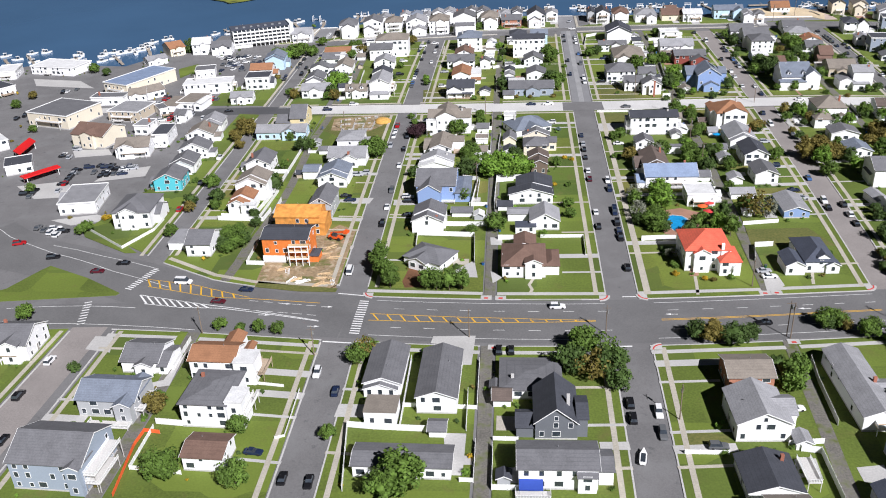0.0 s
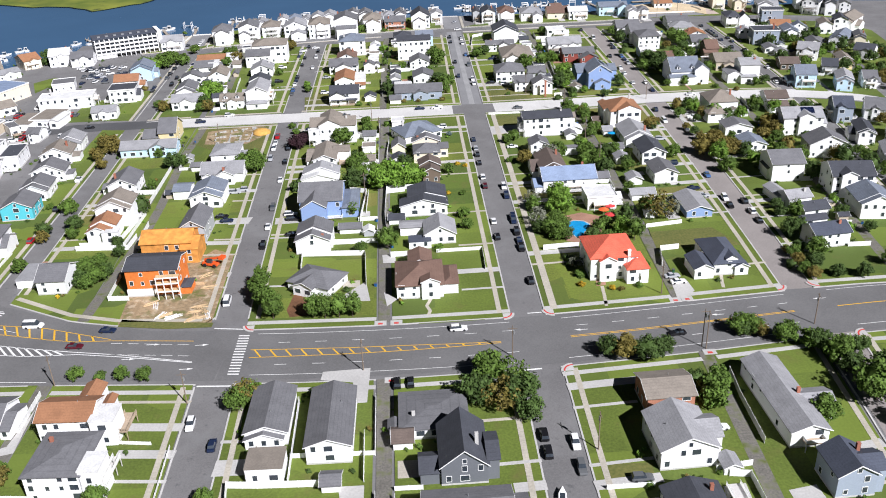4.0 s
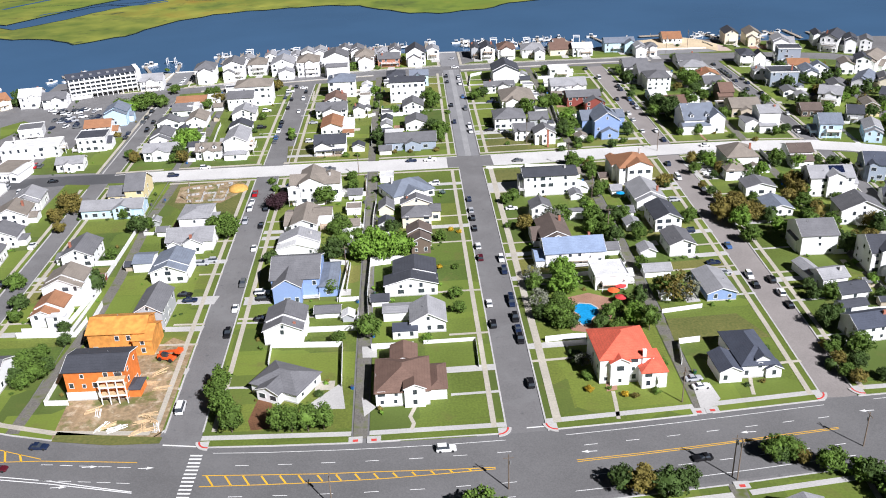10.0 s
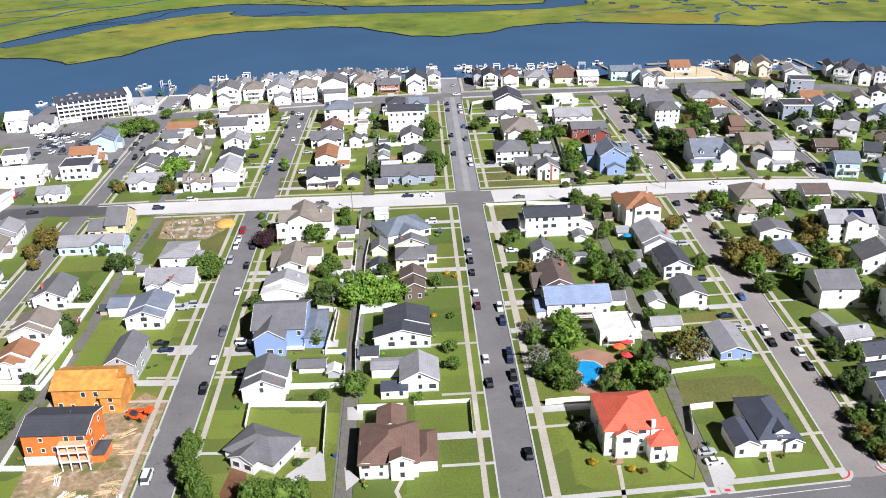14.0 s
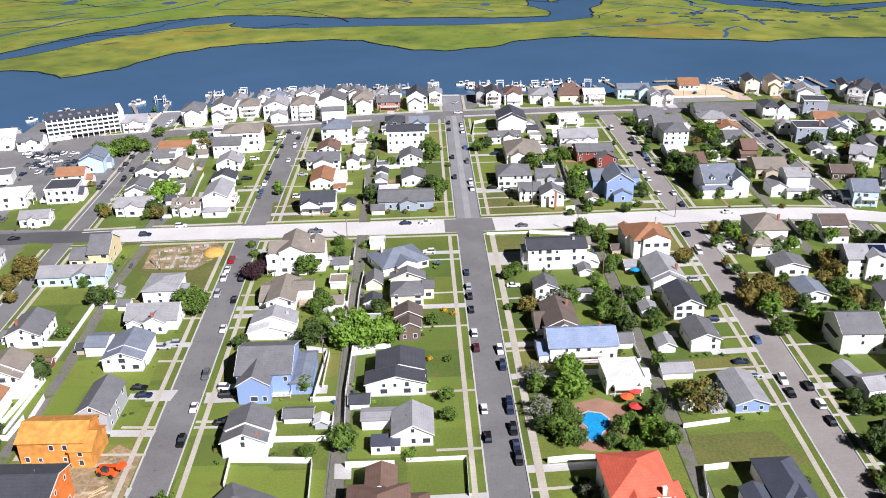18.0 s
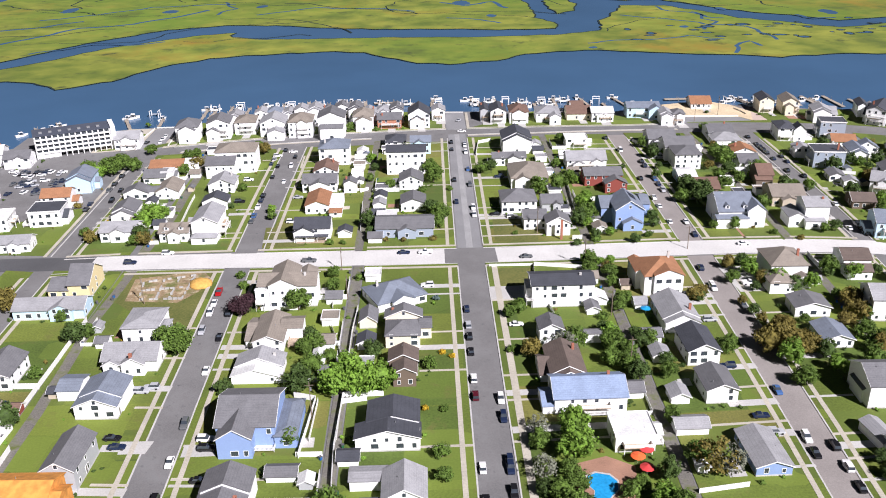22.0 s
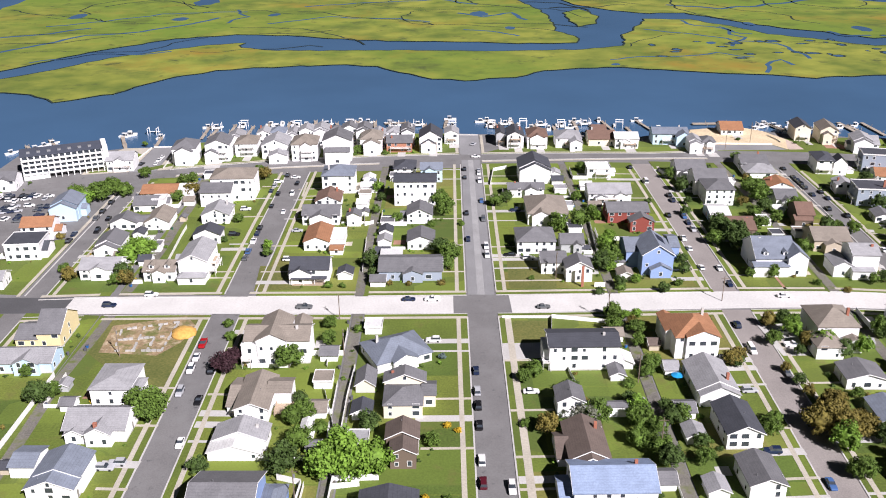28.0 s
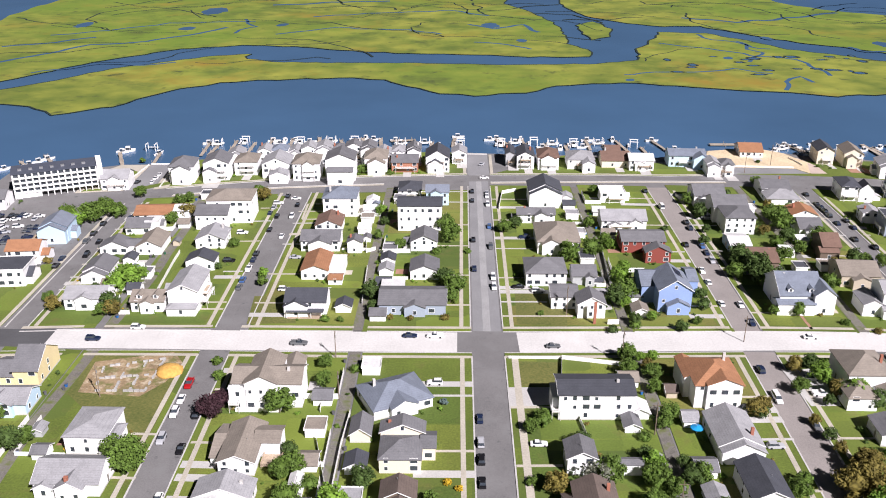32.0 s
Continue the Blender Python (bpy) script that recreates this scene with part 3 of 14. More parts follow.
    for k in range(dormers):
        dx = -w / 2 + w * (k + 0.5) / dormers
        bm, bm2 = bmesh.new(), bmesh.new()
        yy = -d / 2 + 1.0
        box(bm, dx - 0.9, dx + 0.9, yy, 0.0, h, h + 1.9)
        roof_shape(bm2, "gy", dx - 0.9, dx + 0.9, yy, 0.2, h + 1.9, 0.7, 0.25)
        dm = part("dormer", bm, WALLS[wall], ob)
        part("roof", bm2, ROOFS[top], dm)
        shared("window", WIN["s"], dm, pose(dx, yy, h + 0.7))
    if porch:
        pw, pd = (w * 0.9, 2.2) if porch == "s" else (2.2, d * 0.7)
        px, py = (0, -d / 2 - 1.1) if porch == "s" else ((w / 2 + 1.1, 0) if porch == "e" else (-w / 2 - 1.1, 0))
        pr = new("porch")
        pr.parent, pr.location = ob, (px, py, 0)
        bm = bmesh.new()
        box(bm, -pw / 2, pw / 2, -pd / 2, pd / 2, -0.1, 0.4)
        part("deck", bm, DECK, pr)
        bm = bmesh.new()
        slab(bm, [(-pw / 2 - 0.2, -pd / 2 - 0.2, 2.75), (pw / 2 + 0.2, -pd / 2 - 0.2, 2.75), (pw / 2 + 0.2, pd / 2, 3.0), (-pw / 2 - 0.2, pd / 2, 3.0)], 0.15)
        part("roof", bm, ROOFS[top], pr)
        for k in range(4):
            bm = bmesh.new()
            if porch == "s":
                cx, cy = -pw / 2 + 0.1 + k * (pw - 0.2) / 3, -pd / 2 + 0.1
            else:
                cx, cy = (pw / 2 - 0.1) * (1 if porch == "e" else -1), -pd / 2 + 0.1 + k * (pd - 0.2) / 3
            box(bm, cx - 0.08, cx + 0.08, cy - 0.08, cy + 0.08, 0.4, 2.7)
            part("post", bm, TRIMW, pr)
    return ob


# ---------- strips of paving ----------
def kerb(line, z):
    strip("kerb", line, 0.42, z, KERB, "pale concrete kerb at the road edge", "kerb", depth=0.2)


def pavement(line, width, z, material):
    strip("pavement", line, width, z, material, "concrete pavement slabs between lawn and verge", "pavement", depth=0.12)


def path(line, z, material):
    strip("path", line, 1.0, z, material, "narrow concrete path from a house to the street", "path", depth=0.06)


def driveway(line, z):
    strip("driveway", line, 2.9, z, CONCRETE, "pale concrete driveway beside a house", "driveway", depth=0.06)


def white_line(line, width):
    strip("road_line", line, width, -0.1, WHITE_LINE, "white painted road line", "road marking")


def yellow_line(line, width):
    strip("road_line", line, width, -0.1, YELLOW_LINE, "yellow painted road line", "road marking")


def lot(outline, tone):
    patch("lawn", outline, 0.006, GRASSES[tone], "mown lawn of one house lot", "lawn", depth=0.05)


def paving(name, outline, z, material, label, category="paving"):
    patch(name, outline, z, material, label, category, depth=0.1)

# ---------- water and marsh ----------
WATER = mat("bay water", (0.057, 0.124, 0.225), 0.25, 0.012, 0.12, 0.0, 0.0025, spec=0.3)
MARSH = mat("salt marsh grass", (0.205, 0.213, 0.03), 0.95, 0.035, 0.5, 0.4, 0.006, tint=(0.078, 0.12, 0.014))


def two_tone(m, other, scale, low, high):
    """Mixes patches of another colour into a surface."""
    N, L = m.node_tree.nodes, m.node_tree.links
    b = N["Principled BSDF"]
    geo, n, r, mix = N.new("ShaderNodeNewGeometry"), N.new("ShaderNodeTexNoise"), N.new("ShaderNodeMapRange"), N.new("ShaderNodeMix")
    n.inputs["Scale"].default_value, n.inputs["Detail"].default_value, n.inputs["Roughness"].default_value = scale, 8, 0.65
    L.new(geo.outputs["Position"], n.inputs["Vector"])
    r.inputs[1].default_value, r.inputs[2].default_value = low, high
    L.new(n.outputs["Fac"], r.inputs[0])
    mix.data_type = "RGBA"
    L.new(r.outputs[0], mix.inputs[0])
    L.new(b.inputs["Base Color"].links[0].from_socket, mix.inputs[6])
    mix.inputs[7].default_value = (*other, 1)
    L.new(mix.outputs[2], b.inputs["Base Color"])


two_tone(MARSH, (0.24, 0.165, 0.02), 0.0075, 0.52, 0.68)
two_tone(MARSH, (0.12, 0.19, 0.018), 0.004, 0.46, 0.6)
two_tone(MARSH, (0.075, 0.1, 0.018), 0.016, 0.53, 0.7)
two_tone(MARSH, (0.045, 0.06, 0.018), 0.045, 0.58, 0.72)
def lots(m, other, share):
    """Some house lots, told apart by straight bounds, are grown in another green."""
    N, L = m.node_tree.nodes, m.node_tree.links
    b = N["Principled BSDF"]
    geo, scale, cell, split, r, mix = (N.new(k) for k in ("ShaderNodeNewGeometry", "ShaderNodeMapping", "ShaderNodeTexVoronoi", "ShaderNodeSeparateColor", "ShaderNodeMapRange", "ShaderNodeMix"))
    scale.inputs["Scale"].default_value = (1 / 19, 1 / 13, 0)
    cell.distance = "CHEBYCHEV"
    cell.inputs["Scale"].default_value, cell.inputs["Randomness"].default_value = 1.0, 0.45
    L.new(geo.outputs["Position"], scale.inputs["Vector"])
    L.new(scale.outputs[0], cell.inputs["Vector"])
    L.new(cell.outputs["Color"], split.inputs[0])
    L.new(split.outputs[sum(ord(k) for k in m.name) % 3 if share < 0.3 else 0], r.inputs[0])
    r.inputs[1].default_value, r.inputs[2].default_value, r.inputs[4].default_value = 1 - share, 1.0, 0.7
    mix.data_type = "RGBA"
    L.new(r.outputs[0], mix.inputs[0])
    L.new(b.inputs["Base Color"].links[0].from_socket, mix.inputs[6])
    mix.inputs[7].default_value = (*other, 1)
    L.new(mix.outputs[2], b.inputs["Base Color"])


for g in GRASSES:
    lots(g, (0.165, 0.222, 0.03), 0.62)
    lots(g, (0.07, 0.105, 0.02), 0.28)
    two_tone(g, (0.13, 0.12, 0.035), 0.11, 0.56, 0.78)
two_tone(ASPHALT, (0.19, 0.19, 0.188), 0.12, 0.5, 0.75)
two_tone(ASPHALT, (0.09, 0.09, 0.092), 0.35, 0.6, 0.72)
two_tone(ALLEY, (0.1, 0.12, 0.03), 0.25, 0.5, 0.66)
two_tone(SOIL, (0.5, 0.42, 0.3), 0.35, 0.52, 0.66)
two_tone(SOIL, (0.13, 0.14, 0.04), 0.16, 0.5, 0.62)


def ragged(outline, amp, step):
    """The outline with an uneven natural edge."""
    out = []
    for i, a in enumerate(outline):
        a, b = Vector(a), Vector(outline[(i + 1) % len(outline)])
        n = max(1, min(14, int((b - a).length / step)))
        for k in range(n):
            p = a.lerp(b, k / n)
            q = Vector((p.x, p.y, 0)) / 14
            out.append((p.x + amp * noise.noise(q) + amp * 0.5 * noise.noise(q * 2.7), p.y + amp * noise.noise(q + Vector((9, 3, 1))) + amp * 0.5 * noise.noise(q * 2.7 + Vector((4, 4, 4)))))
    return out


MUD = mat("dark creek mud", (0.03, 0.045, 0.04), 0.4, 0.3, 0.3)


def creek(line, width, material=WATER):
    """A narrow tidal creek that winds through the marsh."""
    pts = []
    for a, b in zip(line, line[1:]):
        a, b = Vector(a), Vector(b)
        n = max(2, int((b - a).length / 9))
        for k in range(n):
            p = a.lerp(b, k / n)
            q = Vector((p.x, p.y, 0)) / 26
            pts.append((p.x + 9 * noise.noise(q), p.y + 9 * noise.noise(q + Vector((5, 1, 7)))))
    strip("creek", pts, width, -0.59, material, "narrow dark tidal creek in the marsh", "creek")


def pond(x, y, a, b):
    patch("marsh_pond", ragged([(x + a * math.cos(k * 0.7854), y + b * math.sin(k * 0.7854)) for k in range(8)], 3.0, 4), -0.585, WATER, "small blue pond in the marsh", "pond")


def marshes():
    for name, outline in (("marsh", MARSH_NEAR + MARSH_NEAR_BACK), ("marsh", MARSH_FAR + [(200, 1500), (400, 3500), (-1500, 3500), (-1400, 900)]),
                          ("marsh", MARSH_EAST + [(400, 3500), (1800, 3500), (1800, 900)]), ("marsh", MARSH_ISLE)):
        edge = ragged(outline, 4.0, 9)
        patch(name, edge, -0.6, MARSH, "flat green and yellow salt marsh in the bay", "marsh", depth=0.8)
        strip("marsh_bank", edge + edge[:1], 1.7, -0.594, MUD, "dark muddy bank along the marsh edge", "bank")
    for outline in ([(-900, 900), (-508, 889), (-515, 811), (-505, 718), (-560, 650), (-950, 820)], [(382, 895), (385, 853), (423, 795), (464, 760), (560, 700), (760, 780), (540, 900)]):
        patch("tidal_river", ragged(outline, 6.0, 16), -0.59, WATER, "blue tidal river beyond the marsh", "river")


def marsh_creeks(seed=12):
    """Thin dark creeks that wander over the far marsh."""
    rnd = random.Random(seed)
    for _ in range(90):
        x, y = rnd.uniform(-480, 620), rnd.uniform(480, 1150)
        line, a = [], rnd.choice((0.0, 3.14)) + rnd.uniform(-0.5, 0.5)
        for _ in range(rnd.randint(4, 9)):
            line.append((x, y))
            a += rnd.uniform(-0.7, 0.7)
            x, y = x + 26 * math.cos(a), y + 30 * math.sin(a)
        creek(line, rnd.uniform(0.9, 2.2) * (1 + (y - 480) / 600), MUD)
    for _ in range(34):   # dark pools in the near marsh, east of the river mouth
        x = rnd.uniform(150, 400)
        y = 455 + 0.16 * (x - 150) + rnd.uniform(-30, 55)
        a, b = rnd.uniform(1.5, 6), rnd.uniform(1.5, 5)
        for size, z, m in ((1.5, -0.588, MUD), (0.9, -0.583, WATER)):
            patch("marsh_pool", ragged([(x + size * a * math.cos(k * 1.0472), y + size * b * math.sin(k * 1.0472)) for k in range(6)], 2.0, 3), z, m, "small dark pool in the marsh grass", "pool")

# ---------- trees ----------
LEAVES = {}
for key, c in dict(green=(0.092, 0.155, 0.024), bright=(0.14, 0.25, 0.03), olive=(0.165, 0.135, 0.03), dark=(0.062, 0.105, 0.023), purple=(0.05, 0.022, 0.028),
                   yellow=(0.5, 0.33, 0.02), grey=(0.17, 0.18, 0.13), blue=(0.14, 0.2, 0.19)).items():
    LEAVES[key] = mat(key + " leaves", c, 0.75, 1.3, 0.5, 0.0, 0.3, vary=0.12, spec=0.25)


def crown_mesh(seed, kind):
    """A crown of unit radius: many clumps of small leaves round an uneven core added to block light."""
    rnd = random.Random(seed)
    verts, faces = [], []
    clumps = []
    for i in range({"bush": 22, "tuft": 8}.get(kind, 34)):
        u, a = rnd.uniform(-0.75, 1), rnd.uniform(0, 6.283)
        r = math.sqrt(max(0, 1 - u * u)) * rnd.uniform(0.6, 0.95)
        zs = {"round": 0.8, "tall": 1.25, "bush": 0.7, "tuft": 0.7, "loose": 0.8}[kind]
        clumps.append((Vector((r * math.cos(a), r * math.sin(a), u * zs * rnd.uniform(0.7, 0.95))), rnd.uniform(0.2, 0.38)))
    for c, s in clumps:
        for _ in range({"loose": 22, "tuft": 16}.get(kind, 52)):
            d = Vector((rnd.gauss(0, 1), rnd.gauss(0, 1), rnd.gauss(0, 1))).normalized()
            p = c + d * s * rnd.uniform(0.55, 1.05)
            n = (d + Vector((rnd.uniform(-1, 1), rnd.uniform(-1, 1), rnd.uniform(-0.3, 1))) * 0.8).normalized()
            e = n.orthogonal().normalized()
            f = n.cross(e)
            q = rnd.uniform(0.1, 0.17) if kind == "tuft" else rnd.uniform(0.038, 0.082)
            k = len(verts)
            verts += [p + e * q, p + f * q * 1.3, p - e * q, p - f * q * 1.3]
            faces.append((k, k + 1, k + 2, k + 3))
    if kind != "loose":
        # hidden solid core, added so that no light passes through the leaves
        bm = bmesh.new()
        bmesh.ops.create_icosphere(bm, subdivisions=1 if kind == "tuft" else 2, radius=0.66)
        for v in bm.verts:
            v.co *= 1 + 0.22 * noise.noise(v.co * 3 + Vector((seed, 0, 0)))
            v.co.z *= {"round": 0.8, "tall": 1.25, "bush": 0.7, "tuft": 0.7}[kind]
        k = len(verts)
        verts += [v.co.copy() for v in bm.verts]
        faces += [tuple(k + v.index for v in f.verts) for f in bm.faces]
        bm.free()
    me = bpy.data.meshes.new("crown")
    me.from_pydata([tuple(v) for v in verts], [], faces)
    return me


CROWNS = {kind: [crown_mesh(11 * i + ord(kind[0]), kind) for i in range(3)] for kind in ("round", "tall", "bush", "tuft", "loose")}
TINTED = {}


def trunk_mesh(h, r):
    bm = bmesh.new()
    cyl(bm, 0, 0, -0.1, h, r, r * 0.6, 7)
    for i in range(5):
        a = i * 1.3
        beam(bm, (0, 0, h * 0.75), (math.cos(a) * h * 0.35, math.sin(a) * h * 0.35, h * 1.25), r * 0.28)
    me = bpy.data.meshes.new("trunk")
    bm.to_mesh(me)
    bm.free()
    me.materials.append(BARK)
    return me


TRUNK = trunk_mesh(1.0, 0.09)


def tree(x, y, r, colour="green", kind="round", n=[0]):
    n[0] += 1
    i = (n[0] * 7) % 3
    if (kind, i, colour) not in TINTED:
        me = CROWNS[kind][i].copy()
        me.materials.append(LEAVES[colour])
        TINTED[kind, i, colour] = me
    zs = {"round": 0.8, "tall": 1.25, "bush": 0.7, "tuft": 0.7, "loose": 0.8}[kind]
    words = {"green": "green", "bright": "bright green", "olive": "olive and brown", "dark": "dark green", "purple": "dark purple", "yellow": "yellow", "grey": "grey-green", "blue": "blue-green"}[colour]
    small = kind == "bush"
    zc = r * zs * (0.75 if small else 1.25)
    ob = new("shrub", TINTED[kind, i, colour]) if small else new("tree")
    ob.matrix_world = pose(x, y, zc if small else 0, 0, 0, n[0] * 137) @ Matrix.Scale(r if small else 1, 4)
    tagged(ob, f"{words} leafy {'shrub' if small else 'tree'} " + ("beside a lawn" if small else "with an uneven crown in a yard"), "shrub" if small else "tree", "trees and shrubs of the yards")
    if small:
        return ob
    shared("crown", TINTED[kind, i, colour], ob, Matrix.Translation((0, 0, zc)) @ Matrix.Diagonal((r, r, r, 1)))
    shared("trunk", TRUNK, ob, Matrix.Diagonal((r * 0.55, r * 0.55, zc * 0.85, 1)))
    return ob


# ---------- cars ----------
PAINT = {}
for key, c in dict(white=(0.75, 0.75, 0.74), black=(0.012, 0.012, 0.014), navy=(0.015, 0.025, 0.06), silver=(0.42, 0.43, 0.45), grey=(0.12, 0.125, 0.13), red=(0.35, 0.012, 0.015), blue=(0.06, 0.13, 0.3), maroon=(0.09, 0.012, 0.02)).items():
    PAINT[key] = mat(key + " car paint", c, 0.25, 2.0, 0.05, spec=0.6)


def loft(bm, rings):
    vs = [[bm.verts.new(p) for p in ring] for ring in rings]
    n = len(rings[0])
    for a, b in zip(vs, vs[1:]):
        for i in range(n):
            bm.faces.new((a[i], a[(i + 1) % n], b[(i + 1) % n], b[i]))
    bm.faces.new(vs[0][::-1])
    bm.faces.new(vs[-1])


def car_meshes(kind):
    L, Wd = {"sedan": (4.7, 1.8), "suv": (4.8, 1.92), "pickup": (5.6, 1.98), "van": (5.8, 2.05)}[kind]
    hood, cab = {"sedan": (0.95, 1.45), "suv": (1.05, 1.75), "pickup": (1.1, 1.8), "van": (1.2, 2.3)}[kind]
    bm = bmesh.new()
    w2 = Wd / 2
    rows = []
    for x, s, z0, z1 in ((-L / 2, 0.86, 0.4, hood * 0.86), (-L / 2 + 0.25, 0.97, 0.26, hood * 0.97), (-L * 0.1, 1, 0.24, hood), (L * 0.28, 1, 0.24, hood * 0.98), (L / 2 - 0.25, 0.96, 0.27, hood * 0.84), (L / 2, 0.84, 0.38, hood * 0.66)):
        rows.append([(x, -w2 * s, z0), (x, w2 * s, z0), (x, w2 * s, z0 + (z1 - z0) * 0.65), (x, w2 * s * 0.93, z1), (x, -w2 * s * 0.93, z1), (x, -w2 * s, z0 + (z1 - z0) * 0.65)])
    loft(bm, rows)
    c0, c1 = {"sedan": (-L * 0.36, L * 0.16), "suv": (-L * 0.47, L * 0.17), "pickup": (-L * 0.12, L * 0.2), "van": (-L * 0.48, L * 0.3)}[kind]
    t0, t1 = c0 + (0.55 if kind == "sedan" else 0.22), c1 - 0.7
    # roof panel
    slab(bm, [(t0, -w2 * 0.74, cab), (t1, -w2 * 0.74, cab), (t1, w2 * 0.74, cab), (t0, w2 * 0.74, cab)], 0.07)
    if kind == "pickup":
        box(bm, -L / 2 + 0.1, c0 - 0.1, -w2 * 0.95, -w2 * 0.82, hood - 0.05, hood + 0.22)
        box(bm, -L / 2 + 0.1, c0 - 0.1, w2 * 0.82, w2 * 0.95, hood - 0.05, hood + 0.22)
    body = bpy.data.meshes.new("body")
    bm.to_mesh(body)
    bm.free()
    bm = bmesh.new()
    loft(bm, [[(c0, -w2 * 0.9, hood - 0.06), (c1, -w2 * 0.9, hood - 0.06), (c1, w2 * 0.9, hood - 0.06), (c0, w2 * 0.9, hood - 0.06)],
              [(t0, -w2 * 0.74, cab - 0.05), (t1, -w2 * 0.74, cab - 0.05), (t1, w2 * 0.74, cab - 0.05), (t0, w2 * 0.74, cab - 0.05)]])
    glass = bpy.data.meshes.new("glass")
    bm.to_mesh(glass)
    bm.free()
    glass.materials.append(GLASS)
    bm = bmesh.new()
    cyl(bm, 0, 0, -0.12, 0.12, 0.34, 0.34, 12)
    bm.transform(Matrix.Rotation(radians(90), 4, "X"))
    wheel = bpy.data.meshes.new("wheel")
    bm.to_mesh(wheel)
    bm.free()
    wheel.materials.append(BLACK)
    return body, glass, wheel, L, Wd


CARS = {k: car_meshes(k) for k in ("sedan", "suv", "pickup", "van")}
CAR_TEMPLATES = {}


def car(x, y, heading, colour="white", kind="sedan", z=-0.13):
    far = y > -120
    if (kind, colour, far) not in CAR_TEMPLATES:
        body, glass, wheel, L, Wd = CARS[kind]
        me = body.copy()
        me.materials.append(PAINT[colour])
        if far:   # wheels and glass stay in the body's mesh
            me.materials.append(BLACK)
            me.materials.append(GLASS)
            bm = bmesh.new()
            bm.from_mesh(me)
            n = len(bm.faces)
            bm.from_mesh(glass)
            bm.faces.ensure_lookup_table()
            for f in bm.faces[n:]:
                f.material_index = 2
            for sx in (-1, 1):
                for sy in (-1, 1):
                    a, b = sx * L * 0.31, sy * (Wd / 2 - 0.1)
                    box(bm, a - 0.3, a + 0.3, b - 0.12, b + 0.12, 0.02, 0.62, 1)
            bm.to_mesh(me)
            bm.free()
        ob = new({"sedan": "car", "suv": "car", "pickup": "pickup_truck", "van": "van"}[kind])
        tagged(ob, f"{colour} {dict(sedan='saloon car', suv='sport utility car', pickup='pickup truck', van='delivery van')[kind]} standing on the asphalt", "car", "cars of the town")
        shared("body", me, ob, Matrix())
        if not far:
            shared("glass", glass, ob, Matrix())
        for sx in () if far else (-1, 1):
            for sy in (-1, 1):
                shared("wheel", wheel, ob, pose(sx * L * 0.31, sy * (Wd / 2 - 0.1), 0.34))
        CAR_TEMPLATES[kind, colour, far] = ob
        ob.matrix_world = pose(x, y, z, 0, 0, heading)
        return ob
    return copy_thing(CAR_TEMPLATES[kind, colour, far], pose(x, y, z, 0, 0, heading))


# ---------- fences, poles, docks, boats ----------
def panel_mesh(length, h):
    bm = bmesh.new()
    box(bm, 0, length, -0.03, 0.03, 0.06, h)
    me = bpy.data.meshes.new("panel")
    bm.to_mesh(me)
    bm.free()
    me.materials.append(VINYL)
    return me


bm = bmesh.new()
box(bm, -0.07, 0.07, -0.07, 0.07, -0.1, 1.0)
POST = bpy.data.meshes.new("post")
bm.to_mesh(POST)
bm.free()
POST.materials.append(VINYL)


def fence(points, h=1.75, words="white vinyl panel fence round a yard"):
    ob = new("fence")
    ob.location = (*points[0], 0)
    tagged(ob, words, "fence", "white fences of the yards")
    cache = {}
    for a, b in zip(points, points[1:]):
        d = Vector(b) - Vector(a)
        n = max(1, round(d.length / 3.2)) if a[1] < -60 else 1
        step = d.length / n
        ang = math.degrees(math.atan2(d.y, d.x))
        key = round(step, 2)
        if key not in cache:
            cache[key] = panel_mesh(step, h)
        for i in range(n):
            p = Vector(a) + d * i / n - Vector(points[0])
            shared("panel", cache[key], ob, pose(p.x, p.y, 0, 0, 0, ang))
            if p.y + points[0][1] < -150:
                shared("post", POST, ob, pose(p.x, p.y, 0) @ Matrix.Diagonal((1, 1, h + 0.1, 1)))
    return ob


def utility_pole(x, y, h=10.5, turn=0, arm=True):
    ob = new("utility_pole")
    ob.matrix_world = pose(x, y, 0, 0, 0, turn)
    tagged(ob, "tall brown wooden utility pole at the kerb", "pole", "utility poles")
    bm = bmesh.new()
    cyl(bm, 0, 0, -0.2, h, 0.17, 0.11, 8)
    part("pole", bm, POLEWOOD, ob)
    if arm:
        bm = bmesh.new()
        box(bm, -1.2, 1.2, -0.19, -0.09, h - 0.9, h - 0.77)
        part("crossarm", bm, POLEWOOD, ob)
        bm = bmesh.new()
        cyl(bm, 0.35, 0, h - 2.6, h - 1.6, 0.24, 0.24, 10)
        part("transformer", bm, METAL, ob)
    return ob


def dock(x0, y0, x1, y1, width=1.8):
    ob = new("dock")
    ob.location = (x0, y0, 0)
    tagged(ob, "weathered timber boat dock on piles over the water", "dock", "docks on the bay")
    d = Vector((x1 - x0, y1 - y0))
    s = Vector((-d.y, d.x)).normalized() * width / 2
    bm = bmesh.new()
    slab(bm, [(s.x, s.y, -0.1), (-s.x, -s.y, -0.1), (d.x - s.x, d.y - s.y, -0.1), (d.x + s.x, d.y + s.y, -0.1)], 0.25)
    part("deck", bm, TIMBER, ob)
    for k in range(max(2, int(d.length / 10))):
        for q in (-1, 1):
            p = d * (k + 0.7) / max(2, int(d.length / 10)) + s * q * 1.08
            bm = bmesh.new()
            cyl(bm, p.x, p.y, -2.0, 1.3, 0.15, 0.14, 6)
            part("post", bm, TIMBER, ob)
    return ob


HULL = mat("white boat hull", (0.82, 0.82, 0.8), 0.3, 1.0, 0.05)


